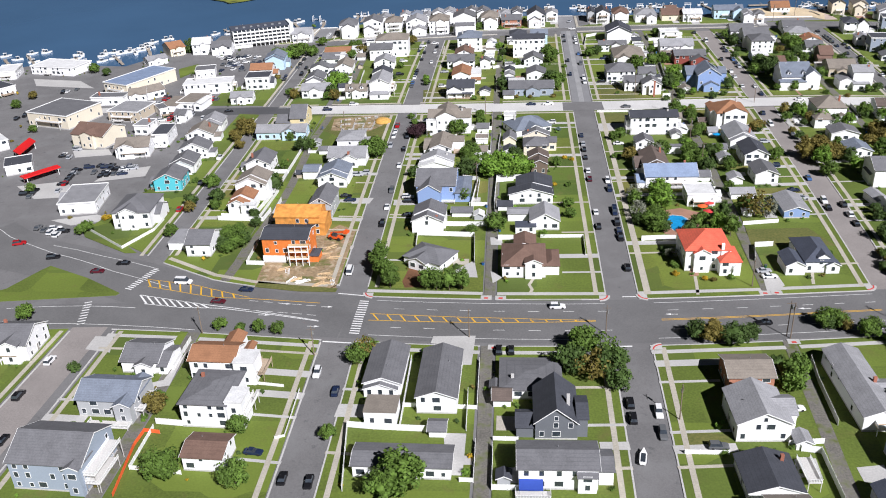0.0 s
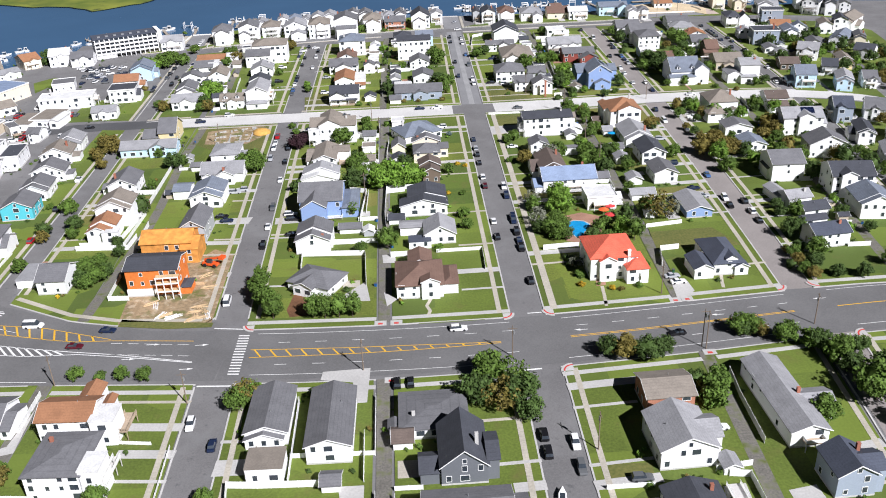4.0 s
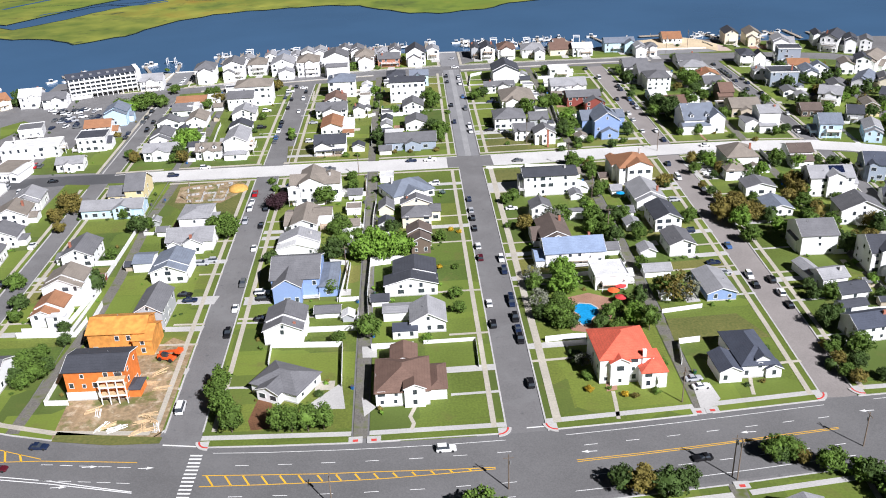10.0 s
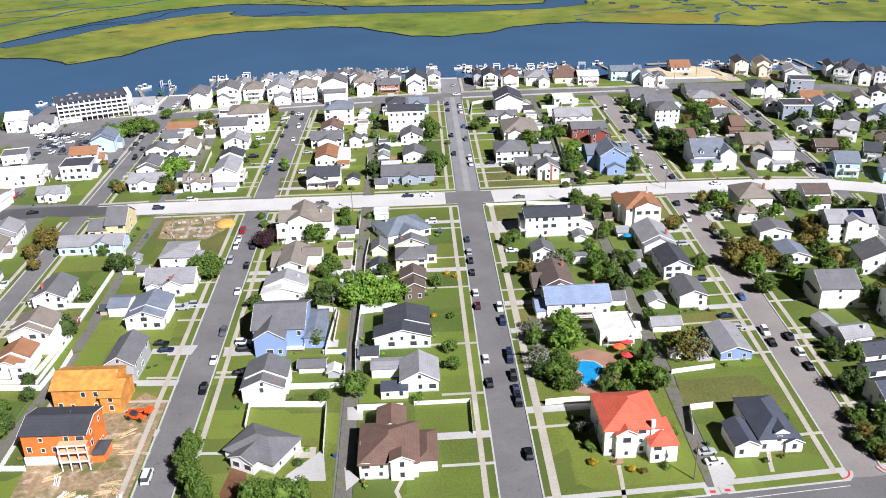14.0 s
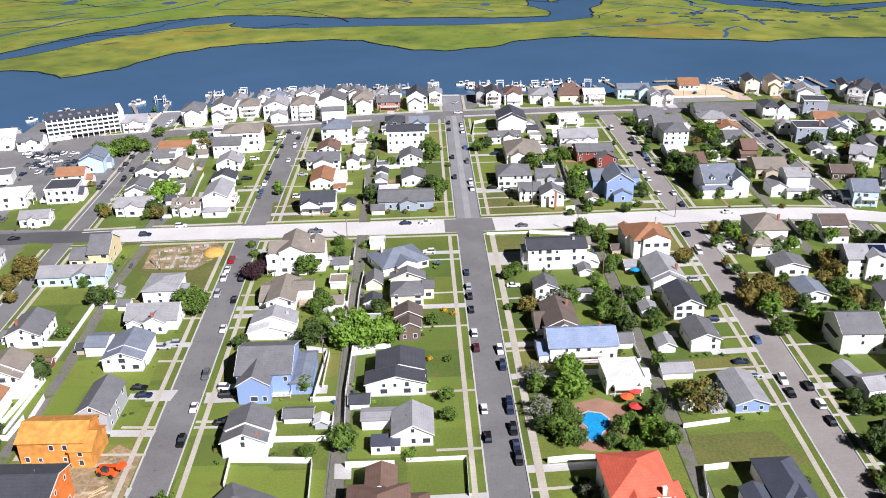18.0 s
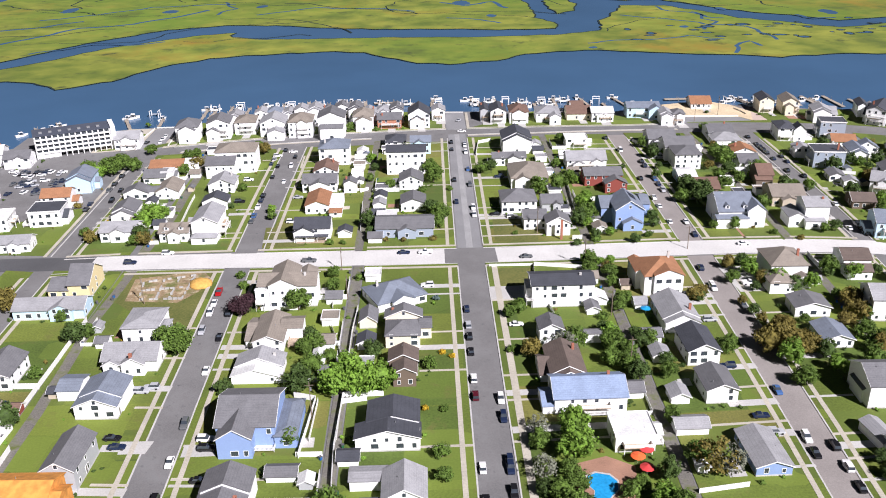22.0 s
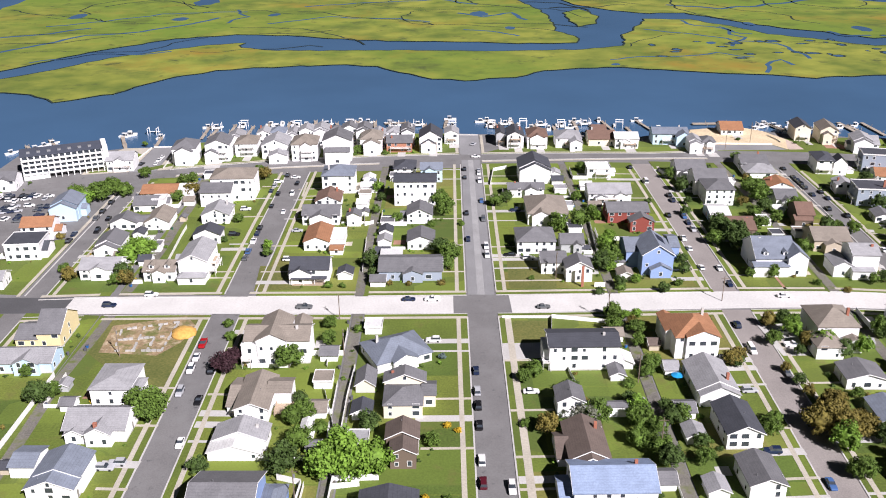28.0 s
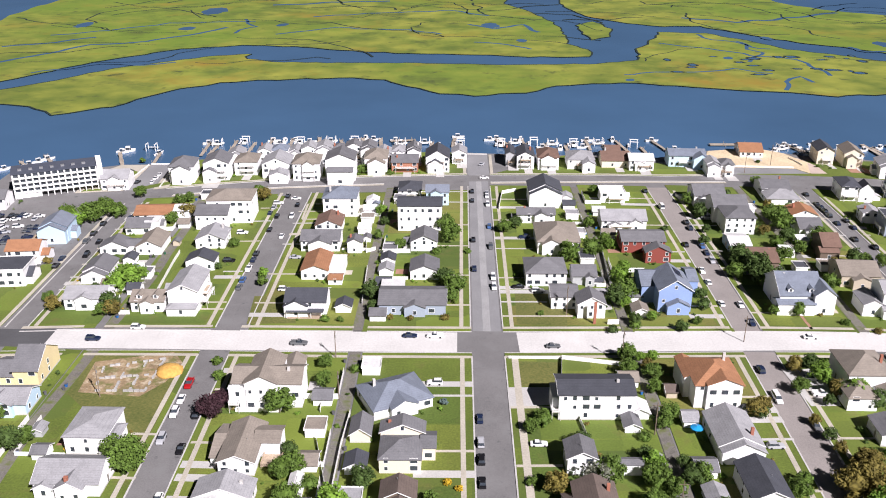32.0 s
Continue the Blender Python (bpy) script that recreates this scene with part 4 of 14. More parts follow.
def boat_template():
    ob = new("boat")
    tagged(ob, "white motor boat moored at a dock", "boat", "boats on the bay")
    bm = bmesh.new()
    loft(bm, [[(-3.5, -1.1, -0.2), (-3.5, 1.1, -0.2), (-3.5, 1.25, 0.7), (-3.5, -1.25, 0.7)], [(1.0, -1.1, -0.2), (1.0, 1.1, -0.2), (1.0, 1.3, 0.8), (1.0, -1.3, 0.8)], [(3.6, -0.05, 0.1), (3.6, 0.05, 0.1), (3.9, 0.08, 1.05), (3.9, -0.08, 1.05)]])
    part("hull", bm, HULL, ob)
    bm = bmesh.new()
    loft(bm, [[(-1.2, -0.8, 0.7), (1.4, -0.7, 0.7), (1.4, 0.7, 0.7), (-1.2, 0.8, 0.7)], [(-1.0, -0.7, 1.5), (0.6, -0.6, 1.5), (0.6, 0.6, 1.5), (-1.0, 0.7, 1.5)]])
    part("cabin", bm, GLASS, ob)
    bm = bmesh.new()
    box(bm, -1.5, 0.9, -0.85, 0.85, 2.2, 2.3)
    for px in (-1.3, 0.7):
        for py in (-0.75, 0.75):
            beam(bm, (px, py, 0.7), (px, py, 2.2), 0.04)
    part("canopy", bm, HULL, ob)
    return ob


BOAT = []


def boat(x, y, turn, s=1.0):
    if not BOAT:
        BOAT.append(boat_template())
        BOAT[0].matrix_world = pose(x, y, -0.95, 0, 0, turn)
        return BOAT[0]
    return copy_thing(BOAT[0], pose(x, y, -0.95, 0, 0, turn))


def boat_lift(x, y, turn, boat_on=True):
    """A white boat lift: four piles with two beams over the water."""
    ob = new("boat_lift")
    ob.matrix_world = pose(x, y, 0, 0, 0, turn)
    tagged(ob, "white boat lift on four piles beside a dock", "boat lift", "boat lifts on the bay")
    for a in (-2.6, 2.6):
        for b in (-2.0, 2.0):
            bm = bmesh.new()
            cyl(bm, a, b, -2.0, 2.9, 0.2, 0.18, 6)
            part("post", bm, HULL, ob)
        bm = bmesh.new()
        box(bm, a - 0.18, a + 0.18, -2.4, 2.4, 2.5, 2.9)
        part("beam", bm, HULL, ob)
    bm = bmesh.new()
    box(bm, -3.2, 3.2, 2.3, 3.3, -0.1, 0.05)
    part("deck", bm, VINYL, ob)
    if boat_on:
        copy_thing(BOAT[0], pose(x, y, -0.2, 0, 0, turn))


BIN = {c: mat(c + " bin plastic", rgb, 0.5, 2.0, 0.1) for c, rgb in (("blue", (0.02, 0.12, 0.35)), ("green", (0.02, 0.1, 0.05)), ("grey", (0.1, 0.1, 0.11)))}


def wheelie_bin(x, y, colour):
    ob = new("wheelie_bin")
    ob.matrix_world = pose(x, y, 0.01, 0, 0, (x * 31) % 360)
    tagged(ob, f"{colour} plastic wheelie bin beside the alley", "bin", "bins along the alleys")
    bm = bmesh.new()
    loft(bm, [[(-0.28, -0.3, 0), (0.28, -0.3, 0), (0.28, 0.3, 0), (-0.28, 0.3, 0)], [(-0.36, -0.4, 1.05), (0.36, -0.4, 1.05), (0.36, 0.4, 1.05), (-0.36, 0.4, 1.05)]])
    part("body", bm, BIN[colour], ob)
    bm = bmesh.new()
    box(bm, -0.4, 0.4, -0.46, 0.44, 1.05, 1.13)
    part("lid", bm, BIN["grey"], ob)


def grove(areas):
    """Back-yard trees of the farther lots, too many to tell apart: one joined object."""
    rnd = random.Random(77)
    verts, faces, mats = [], [], []
    shades = ["green", "dark", "olive", "bright"]
    k = 0
    for x0, x1, y0, y1, n in areas:
        for _ in range(n):
            x, y, r = rnd.uniform(x0, x1), rnd.uniform(y0, y1), rnd.uniform(1.6, 3.6)
            if any(abs(x - a) < c + r * 0.5 and abs(y - b) < c + r * 0.5 for a, b, c in SPOTS):
                continue
            me = CROWNS[rnd.choice(("round", "tall", "round"))][rnd.randrange(3)]
            co = np.empty(len(me.vertices) * 3)
            me.vertices.foreach_get("co", co)
            co = co.reshape(-1, 3) * r + (x, y, r * 1.2)
            verts.append(co)
            shade = rnd.choice((0, 1, 1, 0, 2, 3))
            for f in me.polygons:
                faces.append([k + v for v in f.vertices])
                mats.append(shade)
            k += len(co)
    me = bpy.data.meshes.new("back_yard_trees")
    me.from_pydata(np.concatenate(verts).tolist(), [], faces)
    for c in shades:
        me.materials.append(LEAVES[c])
    me.polygons.foreach_set("material_index", mats)
    tagged(new("back_yard_trees", me), "green and olive trees crowding the back yards", "trees", kind="stuff")


def plantings(seed=4):
    """Low shrubs round the houses' feet, too many to tell apart: one joined object."""
    rnd = random.Random(seed)
    verts, faces, mats = [], [], []
    shades = ["green", "dark", "olive", "bright", "yellow"]
    k = 0
    for x, y, w, d, turn in PLOTS:
        if y > 150:
            continue
        for _ in range(rnd.randint(3, 7)):
            r = rnd.uniform(0.4, 1.0)
            if rnd.random() < 0.5:
                q = (rnd.choice((-1, 1)) * (w / 2 + r + rnd.uniform(0.2, 3.5)), rnd.uniform(-0.6, 0.6) * d)
            else:
                q = (rnd.uniform(-0.6, 0.6) * w, rnd.choice((-1, -1, 1)) * (d / 2 + r + rnd.uniform(0.2, 3.0)))
            p = pose(x, y, 0, 0, 0, turn) @ Vector((*q, 0))
            me = CROWNS["tuft"][rnd.randrange(3)]
            co = np.empty(len(me.vertices) * 3)
            me.vertices.foreach_get("co", co)
            verts.append(co.reshape(-1, 3) * (r, r, r * rnd.uniform(0.8, 1.3)) + (p.x, p.y, r * 0.5))
            shade = rnd.choice((0, 0, 1, 1, 2, 3, 3, 4 if rnd.random() < 0.3 else 0))
            for f in me.polygons:
                faces.append([k + v for v in f.vertices])
                mats.append(shade)
            k += len(me.vertices)
    me = bpy.data.meshes.new("low_shrubs")
    me.from_pydata(np.concatenate(verts).tolist(), [], faces)
    for s in shades:
        me.materials.append(LEAVES[s])
    me.polygons.foreach_set("material_index", mats)
    tagged(new("low_shrubs", me), "low green garden shrubs round the houses", "shrub", kind="stuff")

# ---------- single things ----------
AWNING_BLUE = mat("blue awning cloth", (0.03, 0.07, 0.35), 0.8, 2.0, 0.1)
ORANGE_CLOTH = mat("orange cloth", (0.8, 0.13, 0.03), 0.8, 2.0, 0.1)
RED_CLOTH = mat("red cloth", (0.6, 0.05, 0.05), 0.8, 2.0, 0.1)
PLANK = mat("fresh lumber", (0.62, 0.45, 0.26), 0.85, 2.0, 0.25)


def arrow(x, y, turn):
    bm = bmesh.new()
    pts = [(-1.9, -0.12), (0.2, -0.12), (0.2, -0.5), (1.9, 0), (0.2, 0.5), (0.2, 0.12), (-1.9, 0.12)]
    bm.faces.new([bm.verts.new((a, b, 0)) for a, b in pts])
    ob = link("road_arrow", bm, WHITE_LINE)
    ob.matrix_world = pose(x, y, -0.096, 0, 0, turn)
    tagged(ob, "white painted lane arrow", "road marking", kind="structure")


def ramp(x, y, sx=0, sy=0):
    """A pale kerb ramp with a red pad; sx, sy: at a street corner it is rounded towards that side, with a curved red band."""
    ob = new("kerb_ramp")
    ob.location = (x - 1.2 * sx, y - 1.2 * sy, 0)
    tagged(ob, "pale rounded concrete kerb ramp with a red warning band" if sx else "pale concrete kerb ramp with a red pad", "kerb ramp", kind="structure")
    bm, red = bmesh.new(), bmesh.new()
    if sx:
        arc = [(sx * math.cos(k * math.pi / 16), sy * math.sin(k * math.pi / 16)) for k in range(9)]
        slab(bm, [(0, 0, 0.065)] + [(3.4 * a, 3.4 * b, 0.065) for a, b in (arc if sx * sy > 0 else arc[::-1])], 0.16)
        for (a, b), (c, e) in zip(arc, arc[1:]):
            q = [(2.3 * a, 2.3 * b, 0.08), (2.75 * a, 2.75 * b, 0.08), (2.75 * c, 2.75 * e, 0.08), (2.3 * c, 2.3 * e, 0.08)]
            slab(red, q if sx * sy > 0 else q[::-1], 0.05)
    else:
        box(bm, -1.7, 1.7, -1.1, 1.3, -0.1, 0.065)
        box(red, -0.65, 0.65, -0.7, 0.2, 0.0, 0.08)
    part("apron", bm, CONCRETE, ob)
    part("pad", red, RED_PAD, ob)


def pool(outline):
    cx, cy = sum(p[0] for p in outline) / len(outline), sum(p[1] for p in outline) / len(outline)
    ob = new("swimming_pool")
    ob.location = (cx, cy, 0)
    tagged(ob, "bright blue free-form swimming pool with a pale rim", "pool")
    bm = bmesh.new()
    top = [bm.verts.new((px - cx, py - cy, 0.1)) for px, py in outline]
    rim = [bm.verts.new(((px - cx) * 1.1, (py - cy) * 1.1, 0.1)) for px, py in outline]
    low = [bm.verts.new(((px - cx) * 1.1, (py - cy) * 1.1, -0.05)) for px, py in outline]
    for i in range(len(top)):
        j = (i + 1) % len(top)
        bm.faces.new((rim[i], rim[j], top[j], top[i]))
        bm.faces.new((low[i], low[j], rim[j], rim[i]))
    part("rim", bm, CONCRETE, ob)
    bm = bmesh.new()
    bmesh.ops.triangulate(bm, faces=[bm.faces.new([bm.verts.new((px - cx, py - cy, 0.07)) for px, py in outline])])
    part("water", bm, POOLW, ob)


def parasol(x, y, cloth):
    ob = new("parasol")
    ob.location = (x, y, 0)
    tagged(ob, "open garden parasol on a patio", "parasol", "garden parasols")
    bm = bmesh.new()
    cyl(bm, 0, 0, 0, 2.6, 0.04, 0.04, 6)
    part("pole", bm, METAL, ob)
    bm = bmesh.new()
    cyl(bm, 0, 0, 2.2, 2.85, 1.9, 0.05, 10)
    part("canopy", bm, cloth, ob)


def awning(x0, x1, y0, y1, z, cloth, words):
    """A sloping cloth awning on two slim posts before a wall."""
    ob = new("awning")
    ob.location = ((x0 + x1) / 2, y1, 0)
    tagged(ob, words, "awning")
    w, d = (x1 - x0) / 2, y0 - y1
    bm = bmesh.new()
    slab(bm, [(-w, d, z - 0.6), (w, d, z - 0.6), (w, 0, z), (-w, 0, z)], 0.06)
    part("cloth", bm, cloth, ob)
    bm = bmesh.new()
    box(bm, -w, w, d - 0.03, d, z - 0.95, z - 0.62)
    part("valance", bm, cloth, ob)
    for q in (-w + 0.1, w - 0.1):
        bm = bmesh.new()
        cyl(bm, q, d + 0.1, 0, z - 0.62, 0.04, 0.04, 6)
        part("post", bm, METAL, ob)


def barrier(points, h=1.2):
    """A bright orange plastic mesh barrier on thin stakes."""
    ob = new("barrier")
    ob.location = (*points[0], 0)
    tagged(ob, "bright orange plastic barrier fence beside an alley", "barrier")
    for a, b in zip(points, points[1:]):
        p, q = Vector(a) - Vector(points[0]), Vector(b) - Vector(points[0])
        n = max(1, round((q - p).length / 3))
        for k in range(n):
            u, v = p + (q - p) * k / n, p + (q - p) * (k + 1) / n
            s = Vector((-(v - u).y, (v - u).x)).normalized() * 0.03
            bm = bmesh.new()
            slab(bm, [(u.x - s.x, u.y - s.y, h), (v.x - s.x, v.y - s.y, h), (v.x + s.x, v.y + s.y, h), (u.x + s.x, u.y + s.y, h)], h - 0.05)
            part("sheet", bm, ORANGE_CLOTH, ob)
            bm = bmesh.new()
            cyl(bm, u.x, u.y, 0, h + 0.15, 0.03, 0.03, 6)
            part("stake", bm, METAL, ob)


def boat_trailer(x, y, turn):
    ob = new("boat_trailer")
    ob.matrix_world = pose(x, y, -0.13, 0, 0, turn)
    tagged(ob, "small white boat on a grey trailer parked in the street", "boat trailer")
    bm = bmesh.new()
    for q in (-0.6, 0.6):
        beam(bm, (-2.4, q, 0.5), (1.6, q, 0.5), 0.05)
        beam(bm, (1.6, q, 0.5), (3.4, 0, 0.5), 0.05)
    beam(bm, (-0.9, -0.95, 0.4), (-0.9, 0.95, 0.4), 0.05)
    beam(bm, (3.3, 0, 0.0), (3.3, 0, 0.6), 0.04)
    part("frame", bm, METAL, ob)
    for q in (-0.95, 0.95):
        bm = bmesh.new()
        bmesh.ops.create_cone(bm, cap_ends=True, segments=14, radius1=0.32, radius2=0.32, depth=0.2, matrix=Matrix.Translation((-0.9, q, 0.32)) @ Matrix.Rotation(math.pi / 2, 4, "X"))
        part("wheel", bm, BIN["grey"], ob)
    bm = bmesh.new()
    loft(bm, [[(-2.5, -0.6, 0.6), (-2.5, 0.6, 0.6), (-2.5, 0.8, 1.2), (-2.5, -0.8, 1.2)], [(0.8, -0.6, 0.6), (0.8, 0.6, 0.6), (0.8, 0.85, 1.25), (0.8, -0.85, 1.25)], [(2.5, -0.04, 0.8), (2.5, 0.04, 0.8), (2.8, 0.06, 1.4), (2.8, -0.06, 1.4)]])
    part("hull", bm, HULL, ob)
    bm = bmesh.new()
    box(bm, -2.1, 0.9, -0.55, 0.55, 1.2, 1.27)
    part("cover", bm, GLASS, ob)


def hotel(x, y, length, turn):
    ob = new("hotel")
    ob.matrix_world = pose(x, y, 0, 0, 0, turn)
    tagged(ob, "white waterfront hotel with balcony rows and a dark flat roof", "hotel")
    d, h = 15.0, 11.6
    bm = bmesh.new()
    box(bm, 0, length, 0.9, d, 2.3, h)
    box(bm, 0, length * 0.3, 0.4, d, -0.2, 2.296)
    box(bm, length * 0.3 + 0.01, length, 6.0, d, -0.2, 2.296)
    part("wall", bm, WALLS["white"], ob)
    bm = bmesh.new()
    box(bm, -0.3, length, 0.4, d + 0.4, h, h + 0.35)
    part("roof", bm, ROOFS["navy"], ob)
    bm = bmesh.new()
    box(bm, length + 0.01, length + 2.4, -0.4, d + 0.2, -0.2, h + 1.1)
    part("wall", bm, WALLS["white"], ob)
    n = 13
    for s in range(4):
        bm = bmesh.new()
        box(bm, 0, length - 0.5, -0.35, 0.9, 2.3 + s * 2.35, 2.5 + s * 2.35)
        part("balcony_floor", bm, TRIMW, ob)
        for k in range(n):
            a = (length - 1.0) * k / n + 0.5
            bm = bmesh.new()
            box(bm, a + 0.35, a + (length - 1) / n - 0.35, 0.82, 0.9, 2.6 + s * 2.35, 4.4 + s * 2.35)
            part("balcony_door", bm, GLASS, ob)
            bm = bmesh.new()
            box(bm, a, a + (length - 1) / n - 0.5, -0.33, -0.26, 2.5 + s * 2.35, 3.3 + s * 2.35)
            part("balustrade", bm, VINYL, ob)
    for k in range(n + 1):
        a = (length - 1.0) * k / n + 0.2
        bm = bmesh.new()
        box(bm, a, a + 0.4, -0.38, 0.85, -0.1, h - 0.1)
        part("pier", bm, TRIMW, ob)
    for k in range(7):
        bm = bmesh.new()
        box(bm, 3 + k * length / 8, 4.6 + k * length / 8, 5, 6.4, h + 0.3, h + 1.2)
        part("roof_unit", bm, METAL, ob)


def canopy(points, z):
    """A flat red canopy on slim posts."""
    cx, cy = sum(p[0] for p in points) / 4, sum(p[1] for p in points) / 4
    ob = new("canopy")
    ob.location = (cx, cy, 0)
    tagged(ob, "flat bright red canopy on slim posts", "canopy")
    bm = bmesh.new()
    slab(bm, [(x - cx, y - cy, z) for x, y in points], 0.5)
    bmesh.ops.recalc_face_normals(bm, faces=bm.faces[:])
    part("roof", bm, mat("red canopy paint", (0.7, 0.02, 0.02), 0.5, 2.0, 0.1), ob)
    for x, y in points:
        bm = bmesh.new()
        px, py = (x - cx) * 0.85, (y - cy) * 0.85
        box(bm, px - 0.12, px + 0.12, py - 0.12, py + 0.12, -0.15, z - 0.5)
        part("post", bm, TRIMW, ob)


def lift(x, y, turn):
    ob = new("telescopic_lift")
    ob.matrix_world = pose(x, y, 0.05, 0, 0, turn)
    tagged(ob, "orange-red telescopic building lift with a raised boom on the site", "lift")
    paint = mat("orange red machine paint", (0.75, 0.11, 0.02), 0.4, 2.0, 0.1)
    bm = bmesh.new()
    box(bm, -2.6, 2.6, -1.0, 1.0, 0.6, 1.5)
    part("chassis", bm, paint, ob)
    bm = bmesh.new()
    box(bm, -0.9, 0.8, -1.0, -0.1, 1.5, 2.7)
    part("cab", bm, GLASS, ob)
    bm = bmesh.new()
    beam(bm, (-2.4, 0.4, 1.9), (3.6, 0.4, 3.4), 0.3)
    part("boom", bm, paint, ob)
    bm = bmesh.new()
    box(bm, 3.4, 5.0, -0.7, 1.5, 3.0, 3.9)
    part("basket", bm, paint, ob)
    for sx in (-1.7, 1.7):
        for sy in (-1.1, 1.1):
            shared("wheel", CARS["van"][2], ob, pose(sx, sy, 0.6) @ Matrix.Diagonal((1.8, 1.6, 1.8, 1)))


def mound(x, y, r, h):
    bm = bmesh.new()
    bmesh.ops.create_uvsphere(bm, u_segments=20, v_segments=10, radius=1)
    for v in bm.verts:
        k = 1 + 0.15 * noise.noise(v.co * 2.5)
        v.co = Vector((v.co.x * r * k, v.co.y * r * k, max(-0.1, v.co.z * h * k)))
    ob = link("sand_mound", bm, mat("orange sand", (0.62, 0.36, 0.09), 0.95, 1.0, 0.25, 0.05), smooth=True)
    ob.location = (x, y, 0)
    tagged(ob, "heap of orange builders' sand", "sand heap")


def foundation(outline):
    rnd = random.Random(31)
    ob = new("foundation")
    ob.location = (*outline[0], 0)
    tagged(ob, "unfinished grey block foundation walls on bare soil", "foundation")
    block = mat("grey concrete block", (0.42, 0.41, 0.39), 0.9, 2.0, 0.25, 0.02)
    a, b, c, d = (Vector(p) - Vector(outline[0]) for p in outline)
    for p, q in ((a, b), (b, c), (c, d), (d, a), ((a + b) / 2, (c + d) / 2), (a.lerp(d, 0.4), b.lerp(c, 0.4)), (a.lerp(d, 0.7), b.lerp(c, 0.7))):
        n = max(2, int((q - p).length / 1.6))
        for i in range(n):
            if rnd.random() < 0.3:
                continue
            bm = bmesh.new()
            s, e = p.lerp(q, i / n), p.lerp(q, (i + 0.85) / n)
            beam(bm, (s.x, s.y, 0.3), (e.x, e.y, 0.3), rnd.uniform(0.22, 0.38))
            part("block_wall", bm, block, ob)


def lumber(x, y, turn, material):
    ob = new("lumber_pile")
    ob.matrix_world = pose(x, y, 0.05, 0, 0, turn)
    tagged(ob, "loose pile of building boards on the soil", "lumber pile", "piles of boards")
    rnd = random.Random(int(x * 10 + y * 7))
    for k in range(5):
        bm = bmesh.new()
        o = rnd.uniform(-0.7, 0.7)
        beam(bm, (-2 + o, -0.9 + 0.28 * k, 0.06 + 0.08 * (k % 3)), (2 + o, -0.9 + 0.28 * k + rnd.uniform(-0.6, 0.6), 0.06 + 0.08 * (k % 3)), 0.07)
        part("board", bm, material, ob)


def balcony_frame(x, y, length, turn):
    ob = new("balcony_frame")
    ob.matrix_world = pose(x, y, 0, 0, 0, turn)
    tagged(ob, "white unfinished balcony framing in front of the orange house", "balcony")
    for k in range(4):
        bm = bmesh.new()
        box(bm, k * length / 3 - 0.12, k * length / 3 + 0.12, -0.1, 0.12, 0, 7.4)
        part("post", bm, TRIMW, ob)
    for z in (2.6, 5.2, 7.2):
        bm = bmesh.new()
        box(bm, -0.15, length + 0.15, -0.14, 1.9, z, z + 0.25)
        part("deck", bm, PLANK, ob)
        bm = bmesh.new()
        box(bm, -0.2, length + 0.2, -0.2, -0.14, z - 0.1, z + 0.35)
        part("beam", bm, TRIMW, ob)


# ---------- the place ----------
WEST_SHORE = [(-260.5, 159.9), (-270.3, 132.0), (-280.3, 113.6), (-308.2, 117.8), (-344.3, 120.6), (-362.0, 111.1), (-520, 40)]
SHORE = [(-242.1, 172.1), (-242.3, 192.6), (-211.1, 196.2), (-188.8, 206.5), (-163.2, 208.1), (-153.2, 215.7), (-87.9, 231.0), (-44.2, 232.0), (-13.1, 231.9), (5.4, 229.4), (47.9, 226.8), (70.0, 226.0), (93.9, 220.0), (101.0, 224.0), (123.0, 224.5), (128.0, 236.0), (158.0, 241.0), (170.0, 232.0), (180.0, 227.0), (206.0, 222.0), (223.2, 214.2)]
patch("ground", [(-900, -700), (900, -700), (900, 120), (330, 206), (266, 221), *SHORE[::-1], *WEST_SHORE, (-900, -120)], -0.16, ASPHALT, "flat asphalt ground of the shore town", "ground", depth=2.5)
bm = bmesh.new()
for x0, y0, x1, y1 in ((-2500, -400, 2500, 4800),):
    bm.faces.new([bm.verts.new(p) for p in ((x0, y0, -1.1), (x1, y0, -1.1), (x1, y1, -1.1), (x0, y1, -1.1))])
tagged(link("water", bm, WATER), "blue rippled bay water", "water", kind="structure")
MARSH_NEAR = [(-620.0, 500.0), (-327.3, 342.0), (-299.4, 337.8), (-272.5, 314.2), (-241.5, 335.9), (-227.8, 365.6), (-208.0, 395.9), (-186.4, 409.4), (-163.2, 418.8), (-100.9, 429.7), (-65.9, 422.1), (-47.9, 402.7), (-30.8, 384.3), (1.0, 369.1), (36.9, 380.4), (63.3, 401.4), (89.3, 410.2), (123.8, 414.7), (150.6, 401.7), (184.8, 391.5), (227.7, 381.7), (255.0, 371.0), (303.0, 380.0), (360.0, 372.0), (640.0, 400.0)]
MARSH_NEAR_BACK = [(640.0, 600.0), (353.5, 490.4), (321.4, 523.0), (285.2, 552.7), (265.6, 590.6), (235.1, 638.2), (189.0, 646.6), (178.9, 613.1), (151.3, 555.7), (141.0, 502.3), (105.0, 485.8), (30.5, 480.6), (-61.9, 488.3), (-108.3, 487.7), (-164.7, 490.2), (-190.3, 503.7), (-191.4, 525.4), (-218.9, 517.4), (-251.1, 494.4), (-287.6, 461.6), (-316.4, 416.5), (-346.2, 379.8), (-620.0, 620.0)]
